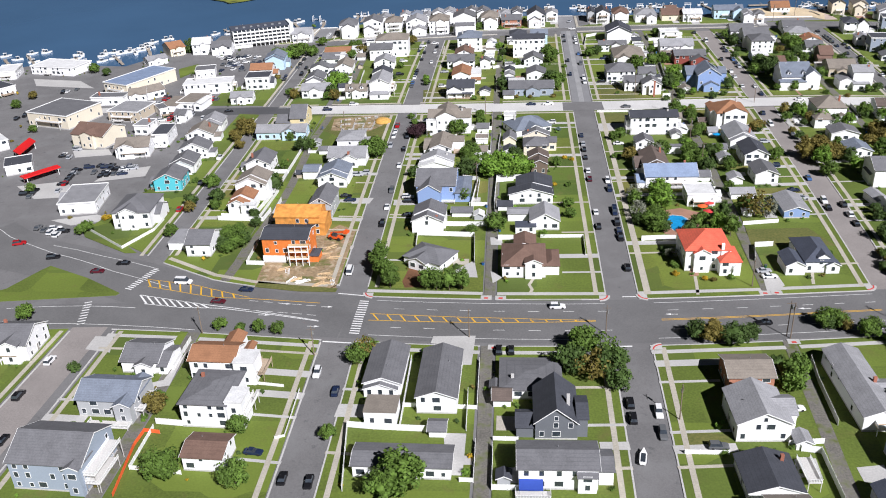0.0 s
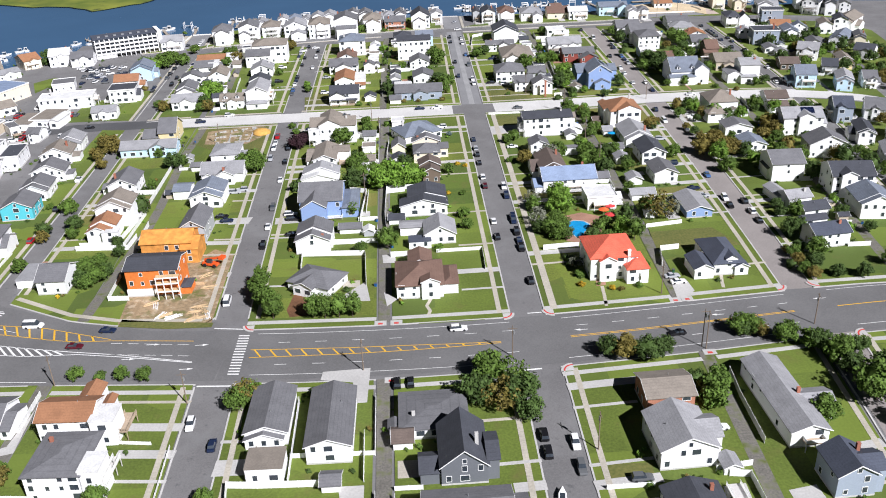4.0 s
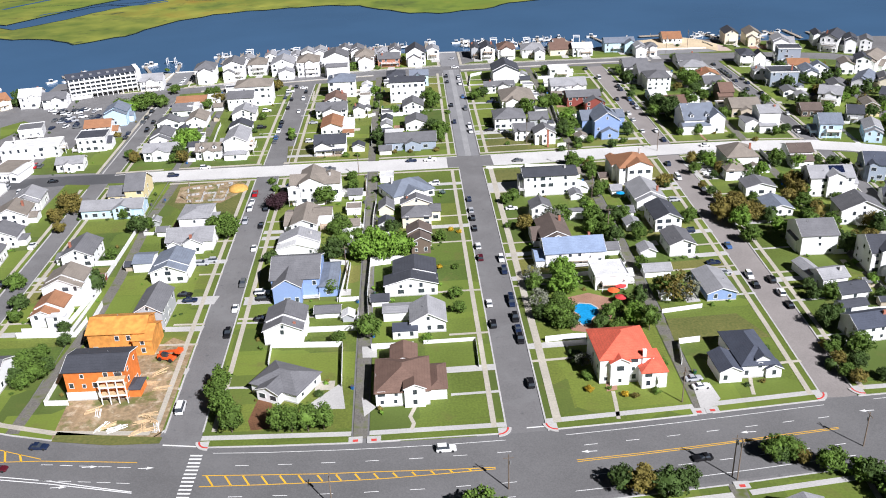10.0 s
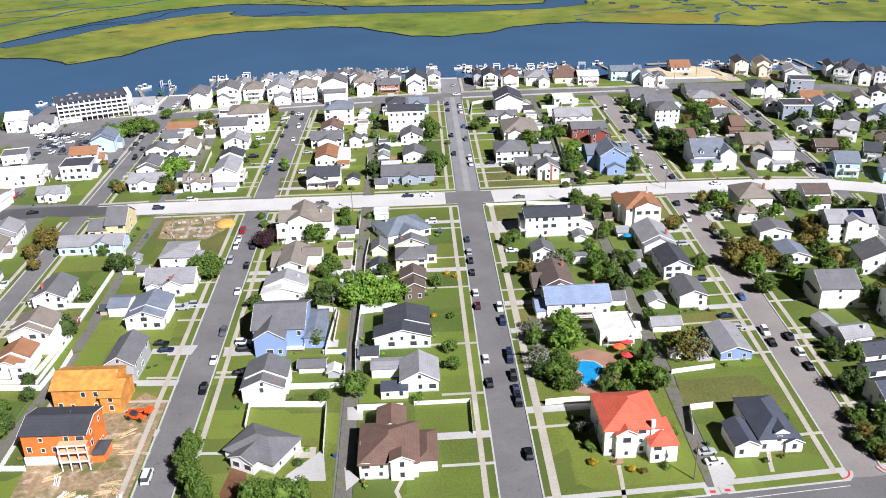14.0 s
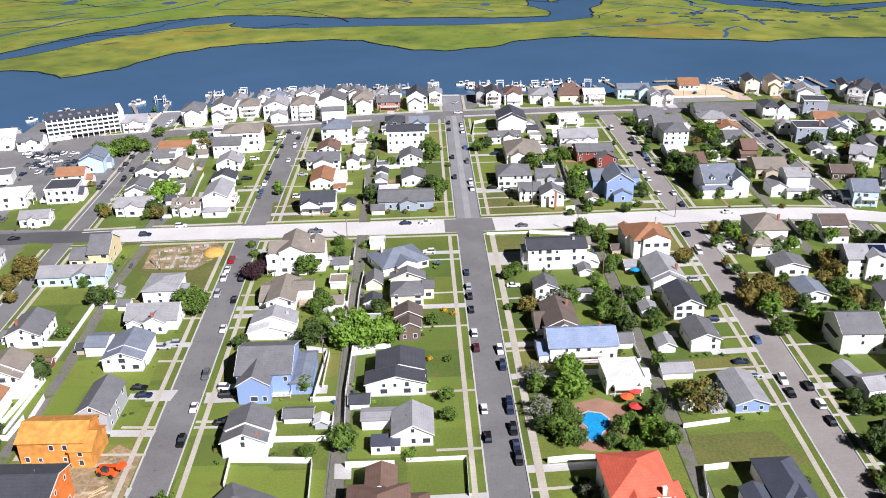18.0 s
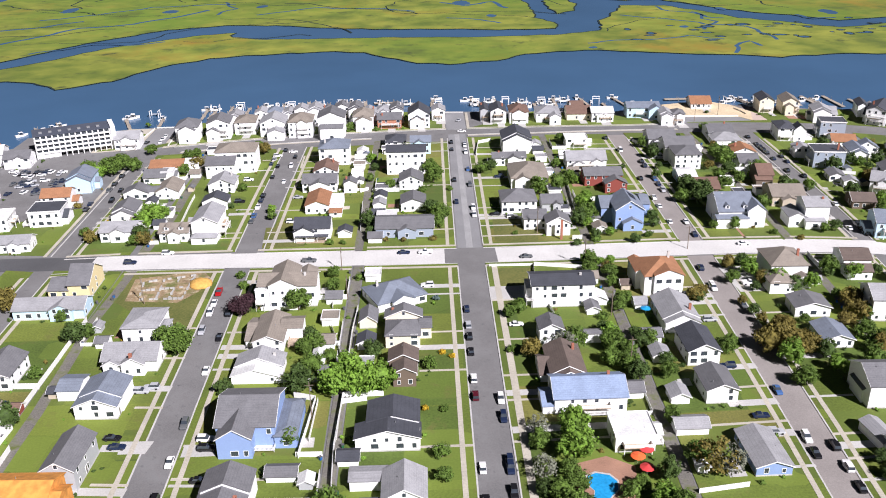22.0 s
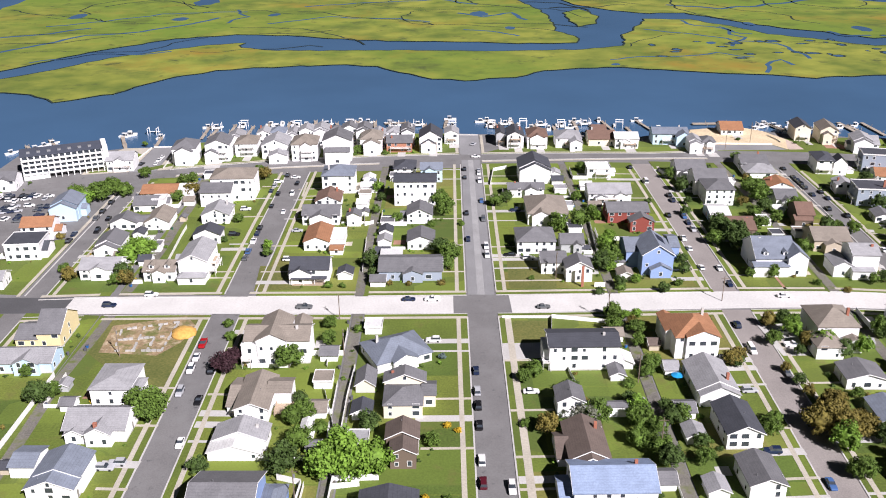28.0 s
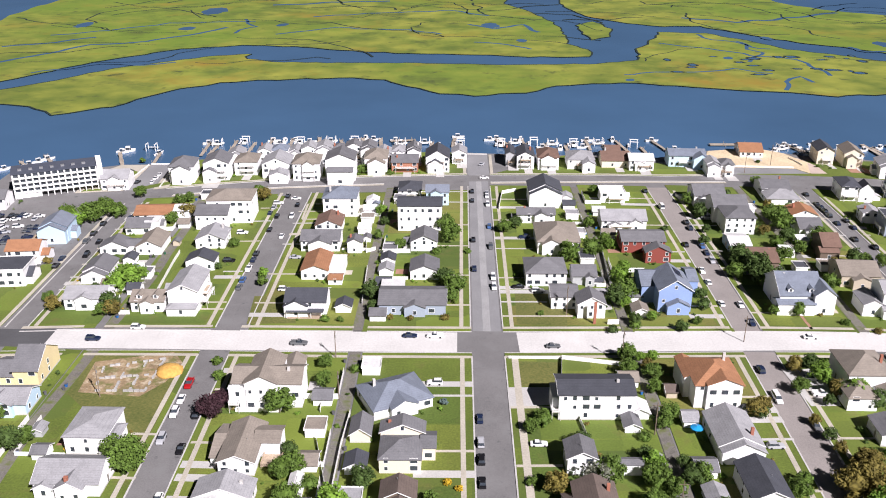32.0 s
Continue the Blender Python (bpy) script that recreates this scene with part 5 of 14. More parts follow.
MARSH_FAR = [(-358.9, 404.8), (-343.4, 434.9), (-325.0, 471.2), (-302.3, 501.8), (-258.5, 551.5), (-206.5, 569.6), (-158.7, 562.9), (-115.4, 544.3), (-54.8, 528.8), (-1.1, 526.1), (51.7, 514.9), (104.9, 516.2), (106.9, 537.5), (92.9, 578.1), (94.4, 635.6), (91.0, 708.9), (73.1, 784.4), (44.8, 862.0)]
MARSH_EAST = [(370.6, 526.4), (337.6, 563.2), (303.5, 589.0), (277.0, 626.5), (240.7, 681.5), (193.8, 683.0), (162.8, 706.9), (132.6, 748.9), (116.1, 820.7), (114.4, 866.6)]
MARSH_ISLE = [(112.5, 689.0), (134.1, 715.5), (146.3, 662.1), (136.5, 621.0), (117.4, 602.0), (113.8, 635.1)]
marshes()
marsh_creeks()
patch("lawn", [(-155.2, -152.7), (-133.8, -164.9), (-130.4, -166.0), (-130.5, -140.9), (-130.7, -115.8), (-130.9, -90.7), (-131.2, -65.6), (-131.4, -40.6), (-131.6, -15.6), (-131.8, 9.3), (-145.1, 10.5), (-157.9, 11.4), (-157.4, -11.9), (-156.9, -35.2), (-156.4, -58.7), (-156.0, -82.1), (-155.6, -105.6), (-155.4, -129.2)], 0.0, GRASS, "green mown lawns of a town block between streets", "lawn", depth=0.3)
patch("lawn", [(-129.9, -166.1), (-118.8, -169.3), (-94.0, -171.8), (-90.4, -167.6), (-90.9, -142.3), (-91.5, -117.0), (-92.0, -91.6), (-92.4, -66.3), (-92.8, -41.0), (-93.2, -15.7), (-93.5, 9.5), (-112.9, 9.5), (-131.3, 9.3), (-131.2, -15.6), (-130.9, -40.6), (-130.7, -65.7), (-130.4, -90.8), (-130.2, -115.9), (-130.0, -141.0)], 0.0, GRASS, "green mown lawns of a town block between streets", "lawn", depth=0.3)
patch("lawn", [(-80.6, -175.6), (-62.4, -176.6), (-43.7, -177.3), (-44.1, -150.8), (-44.4, -124.2), (-44.7, -97.5), (-45.0, -70.8), (-45.2, -44.1), (-45.4, -17.5), (-45.5, 9.1), (-64.8, 9.2), (-83.7, 9.4), (-83.4, -16.9), (-83.0, -43.3), (-82.6, -69.8), (-82.2, -96.2), (-81.7, -122.7), (-81.2, -149.2)], 0.0, GRASS, "green mown lawns of a town block between streets", "lawn", depth=0.3)
patch("lawn", [(-39.2, -177.4), (-22.5, -177.5), (-5.7, -177.1), (-5.7, -150.7), (-5.7, -124.1), (-5.7, -97.5), (-5.7, -70.8), (-5.7, -44.1), (-5.7, -17.4), (-5.7, 9.2), (-23.3, 9.1), (-40.8, 9.1), (-40.7, -17.5), (-40.5, -44.2), (-40.3, -70.9), (-40.1, -97.6), (-39.8, -124.2), (-39.5, -150.9)], 0.0, GRASS, "green mown lawns of a town block between streets", "lawn", depth=0.3)
patch("lawn", [(4.3, -176.7), (23.3, -175.6), (41.8, -174.2), (42.5, -148.1), (43.2, -121.9), (43.7, -95.5), (44.1, -69.1), (44.4, -42.7), (44.7, -16.3), (44.9, 10.1), (25.0, 9.7), (4.8, 9.4), (4.8, -17.3), (4.7, -43.9), (4.7, -70.6), (4.6, -97.2), (4.5, -123.8), (4.4, -150.4)], 0.0, GRASS, "green mown lawns of a town block between streets", "lawn", depth=0.3)
patch("lawn", [(45.8, -173.9), (60.9, -172.5), (75.3, -171.2), (76.8, -145.5), (78.1, -119.5), (79.1, -93.5), (80.0, -67.4), (80.7, -41.2), (81.3, -15.1), (81.7, 11.0), (65.7, 10.6), (49.2, 10.2), (48.9, -16.1), (48.7, -42.5), (48.3, -68.9), (47.8, -95.3), (47.3, -121.6), (46.6, -147.8)], 0.0, GRASS, "green mown lawns of a town block between streets", "lawn", depth=0.3)
patch("lawn", [(84.2, -170.5), (98.0, -169.7), (110.4, -169.8), (113.3, -144.3), (115.7, -118.5), (117.8, -92.7), (119.6, -66.7), (121.1, -40.8), (122.2, -15.0), (123.2, 10.8), (108.0, 11.2), (91.9, 11.1), (91.4, -14.9), (90.7, -40.9), (89.8, -66.9), (88.8, -93.0), (87.5, -119.0), (86.0, -144.8)], 0.0, GRASS, "green mown lawns of a town block between streets", "lawn", depth=0.3)
patch("lawn", [(113.3, -170.0), (123.1, -171.6), (131.1, -174.8), (135.5, -148.9), (139.4, -122.8), (142.8, -96.6), (145.7, -70.4), (148.2, -44.3), (150.3, -18.2), (152.0, 7.6), (140.0, 9.5), (126.8, 10.6), (125.8, -15.2), (124.6, -41.0), (123.0, -66.9), (121.2, -92.8), (118.9, -118.7), (116.3, -144.5)], 0.0, GRASS, "green mown lawns of a town block between streets", "lawn", depth=0.3)
patch("lawn", [(134.6, -177.3), (141.2, -188.4), (219.6, -175.5), (244.8, -175.5), (244.8, -149.4), (244.8, -123.4), (244.8, -97.4), (244.8, -71.4), (244.8, -45.4), (244.8, -19.4), (193.8, -19.7), (186.2, -7.4), (172.8, 0.3), (157.9, 6.2), (155.9, -19.7), (153.6, -45.9), (150.8, -72.2), (147.5, -98.6), (143.8, -124.9), (139.5, -151.2)], 0.0, GRASS, "green mown lawns of a town block between streets", "lawn", depth=0.3)
patch("lawn", [(-195.5, -125.6), (-179.8, -135.1), (-163.7, -146.3), (-163.7, -120.0), (-163.9, -93.8), (-164.2, -67.5), (-164.6, -41.4), (-165.0, -15.3), (-165.5, 10.7), (-176.5, 12.6), (-176.5, -13.0), (-176.6, -38.7), (-176.8, -64.5), (-182.4, -78.1), (-188.0, -91.9), (-191.6, -108.7)], 0.0, GRASS, "lawn and yards of a block beside the curved road", "lawn", depth=0.3)
patch("lawn", [(-156.4, 24.3), (-133.6, 24.5), (-134.0, 50.1), (-134.3, 75.7), (-134.5, 101.2), (-134.7, 126.6), (-134.7, 151.9), (-158.2, 148.7), (-158.0, 124.1), (-157.7, 99.4), (-157.3, 74.5), (-156.9, 49.5)], 0.0, GRASS, "green lawns of the block between the concrete street and the shore road", "lawn", depth=0.3)
patch("lawn", [(-130.6, 25.6), (-112.1, 25.4), (-92.6, 25.0), (-92.8, 51.8), (-92.9, 78.5), (-92.9, 105.1), (-92.7, 131.7), (-92.5, 158.2), (-112.5, 156.6), (-131.6, 154.7), (-131.6, 129.1), (-131.5, 103.4), (-131.3, 77.6), (-131.0, 51.6)], 0.0, GRASS, "green lawns of the block between the concrete street and the shore road", "lawn", depth=0.3)
patch("lawn", [(-81.0, 23.3), (-63.5, 23.2), (-45.5, 23.2), (-45.5, 46.7), (-45.5, 70.2), (-45.4, 93.7), (-45.3, 117.2), (-45.1, 140.6), (-44.8, 164.0), (-62.9, 163.3), (-80.7, 162.4), (-80.9, 139.3), (-81.1, 116.2), (-81.2, 93.0), (-81.2, 69.8), (-81.1, 46.6)], 0.0, GRASS, "green lawns of the block between the concrete street and the shore road", "lawn", depth=0.3)
patch("lawn", [(-42.6, 23.2), (-24.3, 23.2), (-5.9, 23.3), (-5.8, 47.3), (-5.7, 71.4), (-5.6, 95.4), (-5.5, 119.4), (-5.4, 143.3), (-5.2, 167.3), (-23.6, 167.1), (-41.8, 166.7), (-42.1, 142.8), (-42.3, 119.0), (-42.4, 95.0), (-42.5, 71.1), (-42.6, 47.2)], 0.0, GRASS, "green lawns of the block between the concrete street and the shore road", "lawn", depth=0.3)
patch("lawn", [(5.1, 23.4), (25.2, 23.7), (45.0, 24.1), (45.1, 49.1), (45.2, 74.2), (45.2, 99.2), (45.2, 124.2), (45.2, 149.1), (45.1, 174.1), (25.5, 174.6), (5.7, 174.8), (5.6, 149.6), (5.5, 124.4), (5.4, 99.2), (5.3, 73.9), (5.2, 48.7)], 0.0, GRASS, "green lawns of the block between the concrete street and the shore road", "lawn", depth=0.3)
patch("lawn", [(48.7, 24.2), (66.1, 24.5), (83.0, 24.8), (83.2, 49.8), (83.3, 74.9), (83.3, 99.9), (83.2, 124.8), (83.0, 149.7), (82.7, 174.6), (66.0, 175.6), (48.7, 176.3), (48.8, 151.0), (48.9, 125.7), (48.9, 100.3), (48.9, 75.0), (48.8, 49.6)], 0.0, GRASS, "green lawns of the block between the concrete street and the shore road", "lawn", depth=0.3)
patch("lawn", [(92.6, 24.8), (109.0, 24.8), (124.5, 24.3), (125.1, 49.4), (125.4, 74.5), (125.6, 99.4), (125.6, 124.2), (125.4, 148.8), (125.1, 173.4), (109.0, 175.1), (92.4, 176.5), (92.7, 151.4), (92.9, 126.2), (93.0, 100.9), (93.0, 75.6), (92.9, 50.3)], 0.0, GRASS, "green lawns of the block between the concrete street and the shore road", "lawn", depth=0.3)
patch("lawn", [(128.2, 24.1), (139.7, 23.2), (150.4, 21.7), (151.5, 47.1), (152.3, 72.4), (152.9, 97.4), (153.3, 122.3), (153.4, 146.9), (153.4, 171.3), (141.4, 173.3), (129.0, 175.0), (129.3, 150.2), (129.4, 125.2), (129.4, 100.1), (129.2, 74.9), (128.8, 49.6)], 0.0, GRASS, "green lawns of the block between the concrete street and the shore road", "lawn", depth=0.3)
patch("lawn", [(158.8, 19.9), (172.7, 14.9), (174.9, 41.2), (176.7, 67.2), (178.1, 92.8), (179.3, 118.1), (180.2, 143.0), (180.9, 167.6), (163.2, 171.6), (163.1, 146.9), (162.7, 122.0), (162.2, 96.9), (161.3, 71.5), (160.2, 45.8)], 0.0, GRASS, "green lawns of the block between the concrete street and the shore road", "lawn", depth=0.3)
patch("lawn", [(174.9, 13.8), (185.9, 7.5), (193.8, 0.1), (198.1, 28.0), (201.9, 55.7), (205.1, 83.3), (204.8, 106.2), (207.4, 134.8), (209.2, 160.8), (197.1, 164.6), (183.9, 168.8), (183.1, 143.9), (182.1, 118.6), (180.8, 93.0), (179.2, 66.9), (177.2, 40.6)], 0.0, GRASS, "green lawns of the block between the concrete street and the shore road", "lawn", depth=0.3)
patch("lawn", [(-165.9, 25.6), (-166.4, 51.6), (-167.0, 77.5), (-174.5, 76.4), (-176.0, 65.6), (-187.5, 63.7), (-198.6, 61.3), (-198.2, 44.5), (-197.8, 27.6), (-182.2, 27.1)], 0.0, GRASS, "lawn strip beside a car park", "lawn", depth=0.3)
patch("lawn", [(-153.5, 168.3), (-126.3, 175.8), (-97.2, 182.6), (-52.1, 188.1), (-5.5, 191.8), (-13.1, 230.8), (-44.2, 230.9), (-87.9, 229.9), (-121.7, 222.8), (-153.2, 214.7), (-153.4, 191.7)], 0.0, GRASS, "lawns of the waterfront lots", "lawn", depth=0.3)
patch("lawn", [(6.3, 191.8), (37.4, 192.2), (67.6, 191.7), (96.3, 190.4), (129.6, 192.9), (93.9, 213.7), (71.3, 219.9), (47.9, 225.7), (27.4, 209.1)], 0.0, GRASS, "lawns of the waterfront lots", "lawn", depth=0.3)
patch("sand_lot", [(121.9, 204.5), (124.5, 223.0), (129.2, 235.0), (149.3, 240.0), (160.0, 239.0), (169.5, 231.5), (176.8, 214.4), (171.5, 195.6), (166.5, 203.8), (131.9, 206.0)], 0.05, SAND, "pale sandy lot beside the bay", "sand", depth=0.3)
patch("car_park", [(125.1, 194.5), (131.6, 205.8), (166.3, 203.6), (170.9, 195.2)], 0.02, ASPHALT_PALE, "grey asphalt car park beside the sandy lot", "car park", depth=0.2)
patch("sand_lot", [(170.0, 224.5), (174.5, 222.0), (179.5, 208.3), (180.0, 195.6), (172.0, 195.4)], 0.03, BRICKPAVE_PALE, "pinkish paved lot beside the bay", "paving", depth=0.3)
fence([(131.5, 206.6), (166.0, 204.6)], 0.8, "low white wall along the sandy lot")
fence([(169.0, 222.0), (171.0, 215.0), (172.0, 208.5)], 0.8, "low white wall down to the water")
patch("lawn", [(-154.6, -453.8), (-130.9, -455.9), (-130.9, -429.8), (-130.9, -403.7), (-130.9, -377.6), (-130.9, -351.5), (-130.9, -325.4), (-130.9, -299.3), (-130.9, -273.2), (-130.8, -248.0), (-130.8, -222.7), (-131.0, -197.0), (-153.2, -195.7), (-153.5, -221.1), (-154.0, -246.2), (-154.6, -271.2), (-154.6, -297.3), (-154.6, -323.4), (-154.6, -349.5), (-154.6, -375.6), (-154.6, -401.7), (-154.6, -427.7)], 0.0, GRASS, "green lawns of the block south of the main road", "lawn", depth=0.3)
patch("lawn", [(-126.7, -456.3), (-108.0, -458.4), (-89.1, -460.4), (-89.1, -434.3), (-89.1, -408.2), (-89.1, -382.1), (-89.1, -356.0), (-89.1, -330.0), (-89.1, -303.9), (-89.1, -277.8), (-89.4, -252.4), (-89.8, -226.7), (-90.3, -200.6), (-108.9, -199.0), (-126.9, -197.3), (-126.7, -223.0), (-126.6, -248.5), (-126.7, -273.7), (-126.7, -299.8), (-126.7, -325.8), (-126.7, -351.9), (-126.7, -378.0), (-126.7, -404.1), (-126.7, -430.2)], 0.0, GRASS, "green lawns of the block south of the main road", "lawn", depth=0.3)
patch("lawn", [(-77.9, -461.4), (-60.6, -462.6), (-43.3, -463.1), (-43.3, -437.0), (-43.3, -410.9), (-43.3, -384.9), (-43.3, -358.8), (-43.3, -332.7), (-43.3, -306.6), (-43.3, -280.5), (-43.4, -255.1), (-43.6, -229.4), (-44.0, -203.2), (-61.7, -202.6), (-79.1, -201.5), (-78.6, -227.6), (-78.1, -253.3), (-77.9, -278.8), (-77.9, -304.9), (-77.9, -331.0), (-77.9, -357.1), (-77.9, -383.1), (-77.9, -409.2), (-77.9, -435.3)], 0.0, GRASS, "green lawns of the block south of the main road", "lawn", depth=0.3)
patch("lawn", [(-38.4, -463.2), (-22.7, -462.9), (-7.1, -462.2), (-7.1, -436.1), (-7.1, -410.0), (-7.1, -383.9), (-7.1, -357.8), (-7.1, -331.7), (-7.1, -305.6), (-7.1, -279.5), (-6.8, -254.4), (-6.6, -228.9), (-6.4, -203.0), (-22.7, -203.4), (-38.9, -203.3), (-38.7, -229.5), (-38.5, -255.2), (-38.4, -280.5), (-38.4, -306.6), (-38.4, -332.7), (-38.4, -358.8), (-38.4, -384.9), (-38.4, -411.0), (-38.4, -437.1)], 0.0, GRASS, "green lawns of the block south of the main road", "lawn", depth=0.3)
patch("lawn", [(3.7, -461.3), (20.7, -459.5), (37.1, -457.2), (37.1, -431.1), (37.1, -405.0), (37.1, -378.9), (37.1, -352.8), (37.1, -326.7), (37.1, -300.6), (37.1, -274.6), (38.3, -250.0), (39.6, -225.1), (40.6, -199.6), (23.0, -201.2), (5.0, -202.4), (4.6, -228.3), (4.2, -253.7), (3.7, -278.7), (3.7, -304.7), (3.7, -330.8), (3.7, -356.9), (3.7, -383.0), (3.7, -409.1), (3.7, -435.2)], 0.0, GRASS, "green lawns of the block south of the main road", "lawn", depth=0.3)
patch("lawn", [(40.4, -456.7), (54.1, -454.5), (66.8, -452.4), (66.8, -426.3), (66.8, -400.2), (66.8, -374.1), (66.8, -348.1), (66.8, -322.0), (66.8, -295.9), (66.8, -269.8), (69.1, -245.7), (71.5, -221.2), (73.5, -196.2), (59.3, -197.7), (44.3, -199.3), (43.1, -224.7), (41.8, -249.5), (40.4, -274.0), (40.4, -300.1), (40.4, -326.2), (40.4, -352.3), (40.4, -378.4), (40.4, -404.5), (40.4, -430.6)], 0.0, GRASS, "green lawns of the block south of the main road", "lawn", depth=0.3)
patch("lawn", [(77.0, -450.9), (87.0, -450.0), (95.5, -450.0), (95.5, -423.9), (95.5, -397.8), (95.5, -371.7), (95.5, -345.6), (95.5, -319.5), (95.5, -293.5), (95.5, -267.4), (99.6, -243.6), (104.0, -219.5), (107.8, -194.7), (97.2, -194.5), (85.2, -195.2), (82.7, -220.1), (79.7, -244.3), (77.0, -268.3), (77.0, -294.4), (77.0, -320.5), (77.0, -346.6), (77.0, -372.7), (77.0, -398.8), (77.0, -424.9)], 0.0, GRASS, "green lawns of the block south of the main road", "lawn", depth=0.3)
patch("lawn", [(97.5, -450.3), (104.4, -452.7), (108.6, -457.8), (108.6, -431.7), (108.6, -405.6), (108.6, -379.5), (108.6, -353.4), (108.6, -327.4), (108.6, -301.3), (108.6, -275.2), (114.8, -251.1), (121.6, -226.5), (127.6, -201.3), (120.2, -197.0), (110.5, -194.9), (106.5, -219.7), (101.8, -243.8), (97.5, -267.6), (97.5, -293.7), (97.5, -319.8), (97.5, -345.9), (97.5, -372.0), (97.5, -398.1), (97.5, -424.2)], 0.0, GRASS, "green lawns of the block south of the main road", "lawn", depth=0.3)
patch("lawn", [(-236.5, -462.0), (-214.3, -457.8), (-192.4, -454.3), (-171.8, -453.3), (-171.8, -427.2), (-171.8, -401.1), (-171.8, -375.1), (-171.8, -349.0), (-171.8, -322.9), (-171.8, -296.8), (-171.8, -270.7), (-170.6, -245.8), (-169.6, -220.9), (-168.9, -195.7), (-187.3, -197.1), (-206.3, -200.8), (-236.5, -201.1), (-236.5, -227.2), (-236.5, -253.3), (-236.5, -279.4), (-236.5, -305.4), (-236.5, -331.5), (-236.5, -357.6), (-236.5, -383.7), (-236.5, -409.8), (-236.5, -435.9)], 0.0, GRASS, "lawn of a corner block", "lawn", depth=0.3)
patch("grass_island", [(-197.0, -158.4), (-195.0, -154.9), (-177.4, -163.8), (-162.1, -173.8), (-162.7, -175.3), (-210.4, -180.6), (-213.0, -176.7), (-202.4, -171.3)], 0.0, GRASS, "green grass island between the forking roads", "grass", depth=0.3)
patch("grass_edge", [(-233.6, 83.2), (-241.9, 104.0), (-233.5, 114.5), (-225.7, 107.0)], 0.0, GRASS, "green lawn by the shore road", "grass", depth=0.3)
strip("road", [(-0.7, -176.4), (-0.6, -155.9), (-0.6, -135.4), (-0.5, -114.8), (-0.5, -94.1), (-0.5, -73.4), (-0.5, -52.7), (-0.5, -32.0), (-0.4, -11.4), (-0.4, 9.3)], 9.5, -0.135, ASPHALT, "grey asphalt avenue running to the bay", "road")
strip("road", [(-0.4, 23.9), (-0.3, 44.3), (-0.3, 64.7), (-0.2, 85.0), (-0.1, 105.3), (-0.0, 125.7), (0.1, 146.0), (0.2, 166.3), (0.3, 186.6), (0.5, 206.8), (0.6, 227.1)], 9.5, -0.135, ASPHALT_PALE, "grey asphalt avenue running to the bay", "road")
strip("road_lane", [(-0.4, 23.9), (-0.3, 44.3), (-0.3, 64.7), (-0.2, 85.0), (-0.1, 105.3), (-0.0, 125.7), (0.1, 146.0), (0.2, 166.3), (0.3, 186.6), (0.5, 206.8), (0.6, 227.1)], 2.6, -0.129, CONC_OLD, "paler worn strip along the avenue", "road")
strip("road", [(-85.5, -174.7), (-85.9, -154.2), (-86.3, -133.8), (-86.7, -113.3), (-87.1, -92.8), (-87.5, -72.3), (-87.8, -51.8), (-88.1, -31.3), (-88.4, -10.9), (-88.6, 9.4)], 9.5, -0.135, ASPHALT, "grey asphalt side street", "road")
strip("road", [(-87.6, 23.9), (-87.8, 44.6), (-87.9, 65.3), (-87.9, 86.0), (-87.9, 106.6), (-87.8, 127.2), (-87.6, 147.7), (-87.4, 168.2)], 10.6, -0.135, ASPHALT, "grey asphalt side street", "road")
strip("road", [(79.6, -170.3), (80.9, -150.4), (82.0, -130.4), (83.0, -110.2), (83.9, -90.0), (84.6, -69.8), (85.3, -49.6), (85.8, -29.3), (86.2, -9.1), (86.6, 11.1)], 10.3, -0.135, ASPHALT_WARM, "worn warm-grey asphalt side street", "road")
strip("road", [(86.7, 25.3), (87.1, 46.5), (87.4, 67.7), (87.6, 88.8), (87.7, 109.8), (87.7, 130.8), (87.7, 151.8), (87.6, 172.7)], 9.9, -0.135, ASPHALT_WARM, "worn warm-grey asphalt side street", "road")
strip("road", [(133.0, -175.5), (137.0, -153.5), (140.5, -131.5), (143.7, -109.3), (146.5, -87.1), (149.0, -65.0), (151.1, -42.9), (153.0, -20.9), (154.6, 1.0), (155.9, 22.7), (157.0, 44.3), (157.9, 65.7), (158.6, 87.0), (159.1, 108.1), (159.4, 129.0), (159.6, 149.8), (159.7, 170.4)], 9.5, -0.135, ASPHALT, "grey asphalt side street", "road")
strip("road", [(211.3, 151.5), (210.7, 127.4), (213.0, 108.8), (212.3, 90.2), (210.6, 69.6), (207.7, 49.8), (205.2, 31.9), (201.7, 12.3), (198.8, -5.0)], 9.5, -0.135, ASPHALT, "grey asphalt side street", "road")
strip("road", [(-159.4, -147.3), (-159.5, -126.9), (-159.6, -106.5), (-159.9, -86.1), (-160.1, -65.7), (-160.5, -45.4), (-160.8, -25.1), (-161.2, -4.9), (-161.6, 15.3), (-162.0, 35.4), (-162.3, 55.4), (-162.7, 75.4), (-162.9, 95.3), (-163.2, 115.1), (-163.4, 134.8), (-163.5, 154.3)], 9.2, -0.135, ASPHALT, "grey asphalt side street", "road")
strip("main_road", [(-84.2, -187.5), (-63.8, -188.8), (-43.0, -189.6), (-21.9, -189.7), (-0.8, -189.1), (20.2, -188.0), (40.6, -186.3), (60.0, -184.4), (78.3, -182.7), (93.8, -181.3), (107.6, -180.8), (119.3, -181.9), (128.6, -185.1), (135.3, -191.2), (139.0, -200.9), (217.3, -185.1), (236.5, -184.8)], 24.2, -0.125, ASPHALT_MAIN, "wide grey asphalt main road with turning lanes", "road")
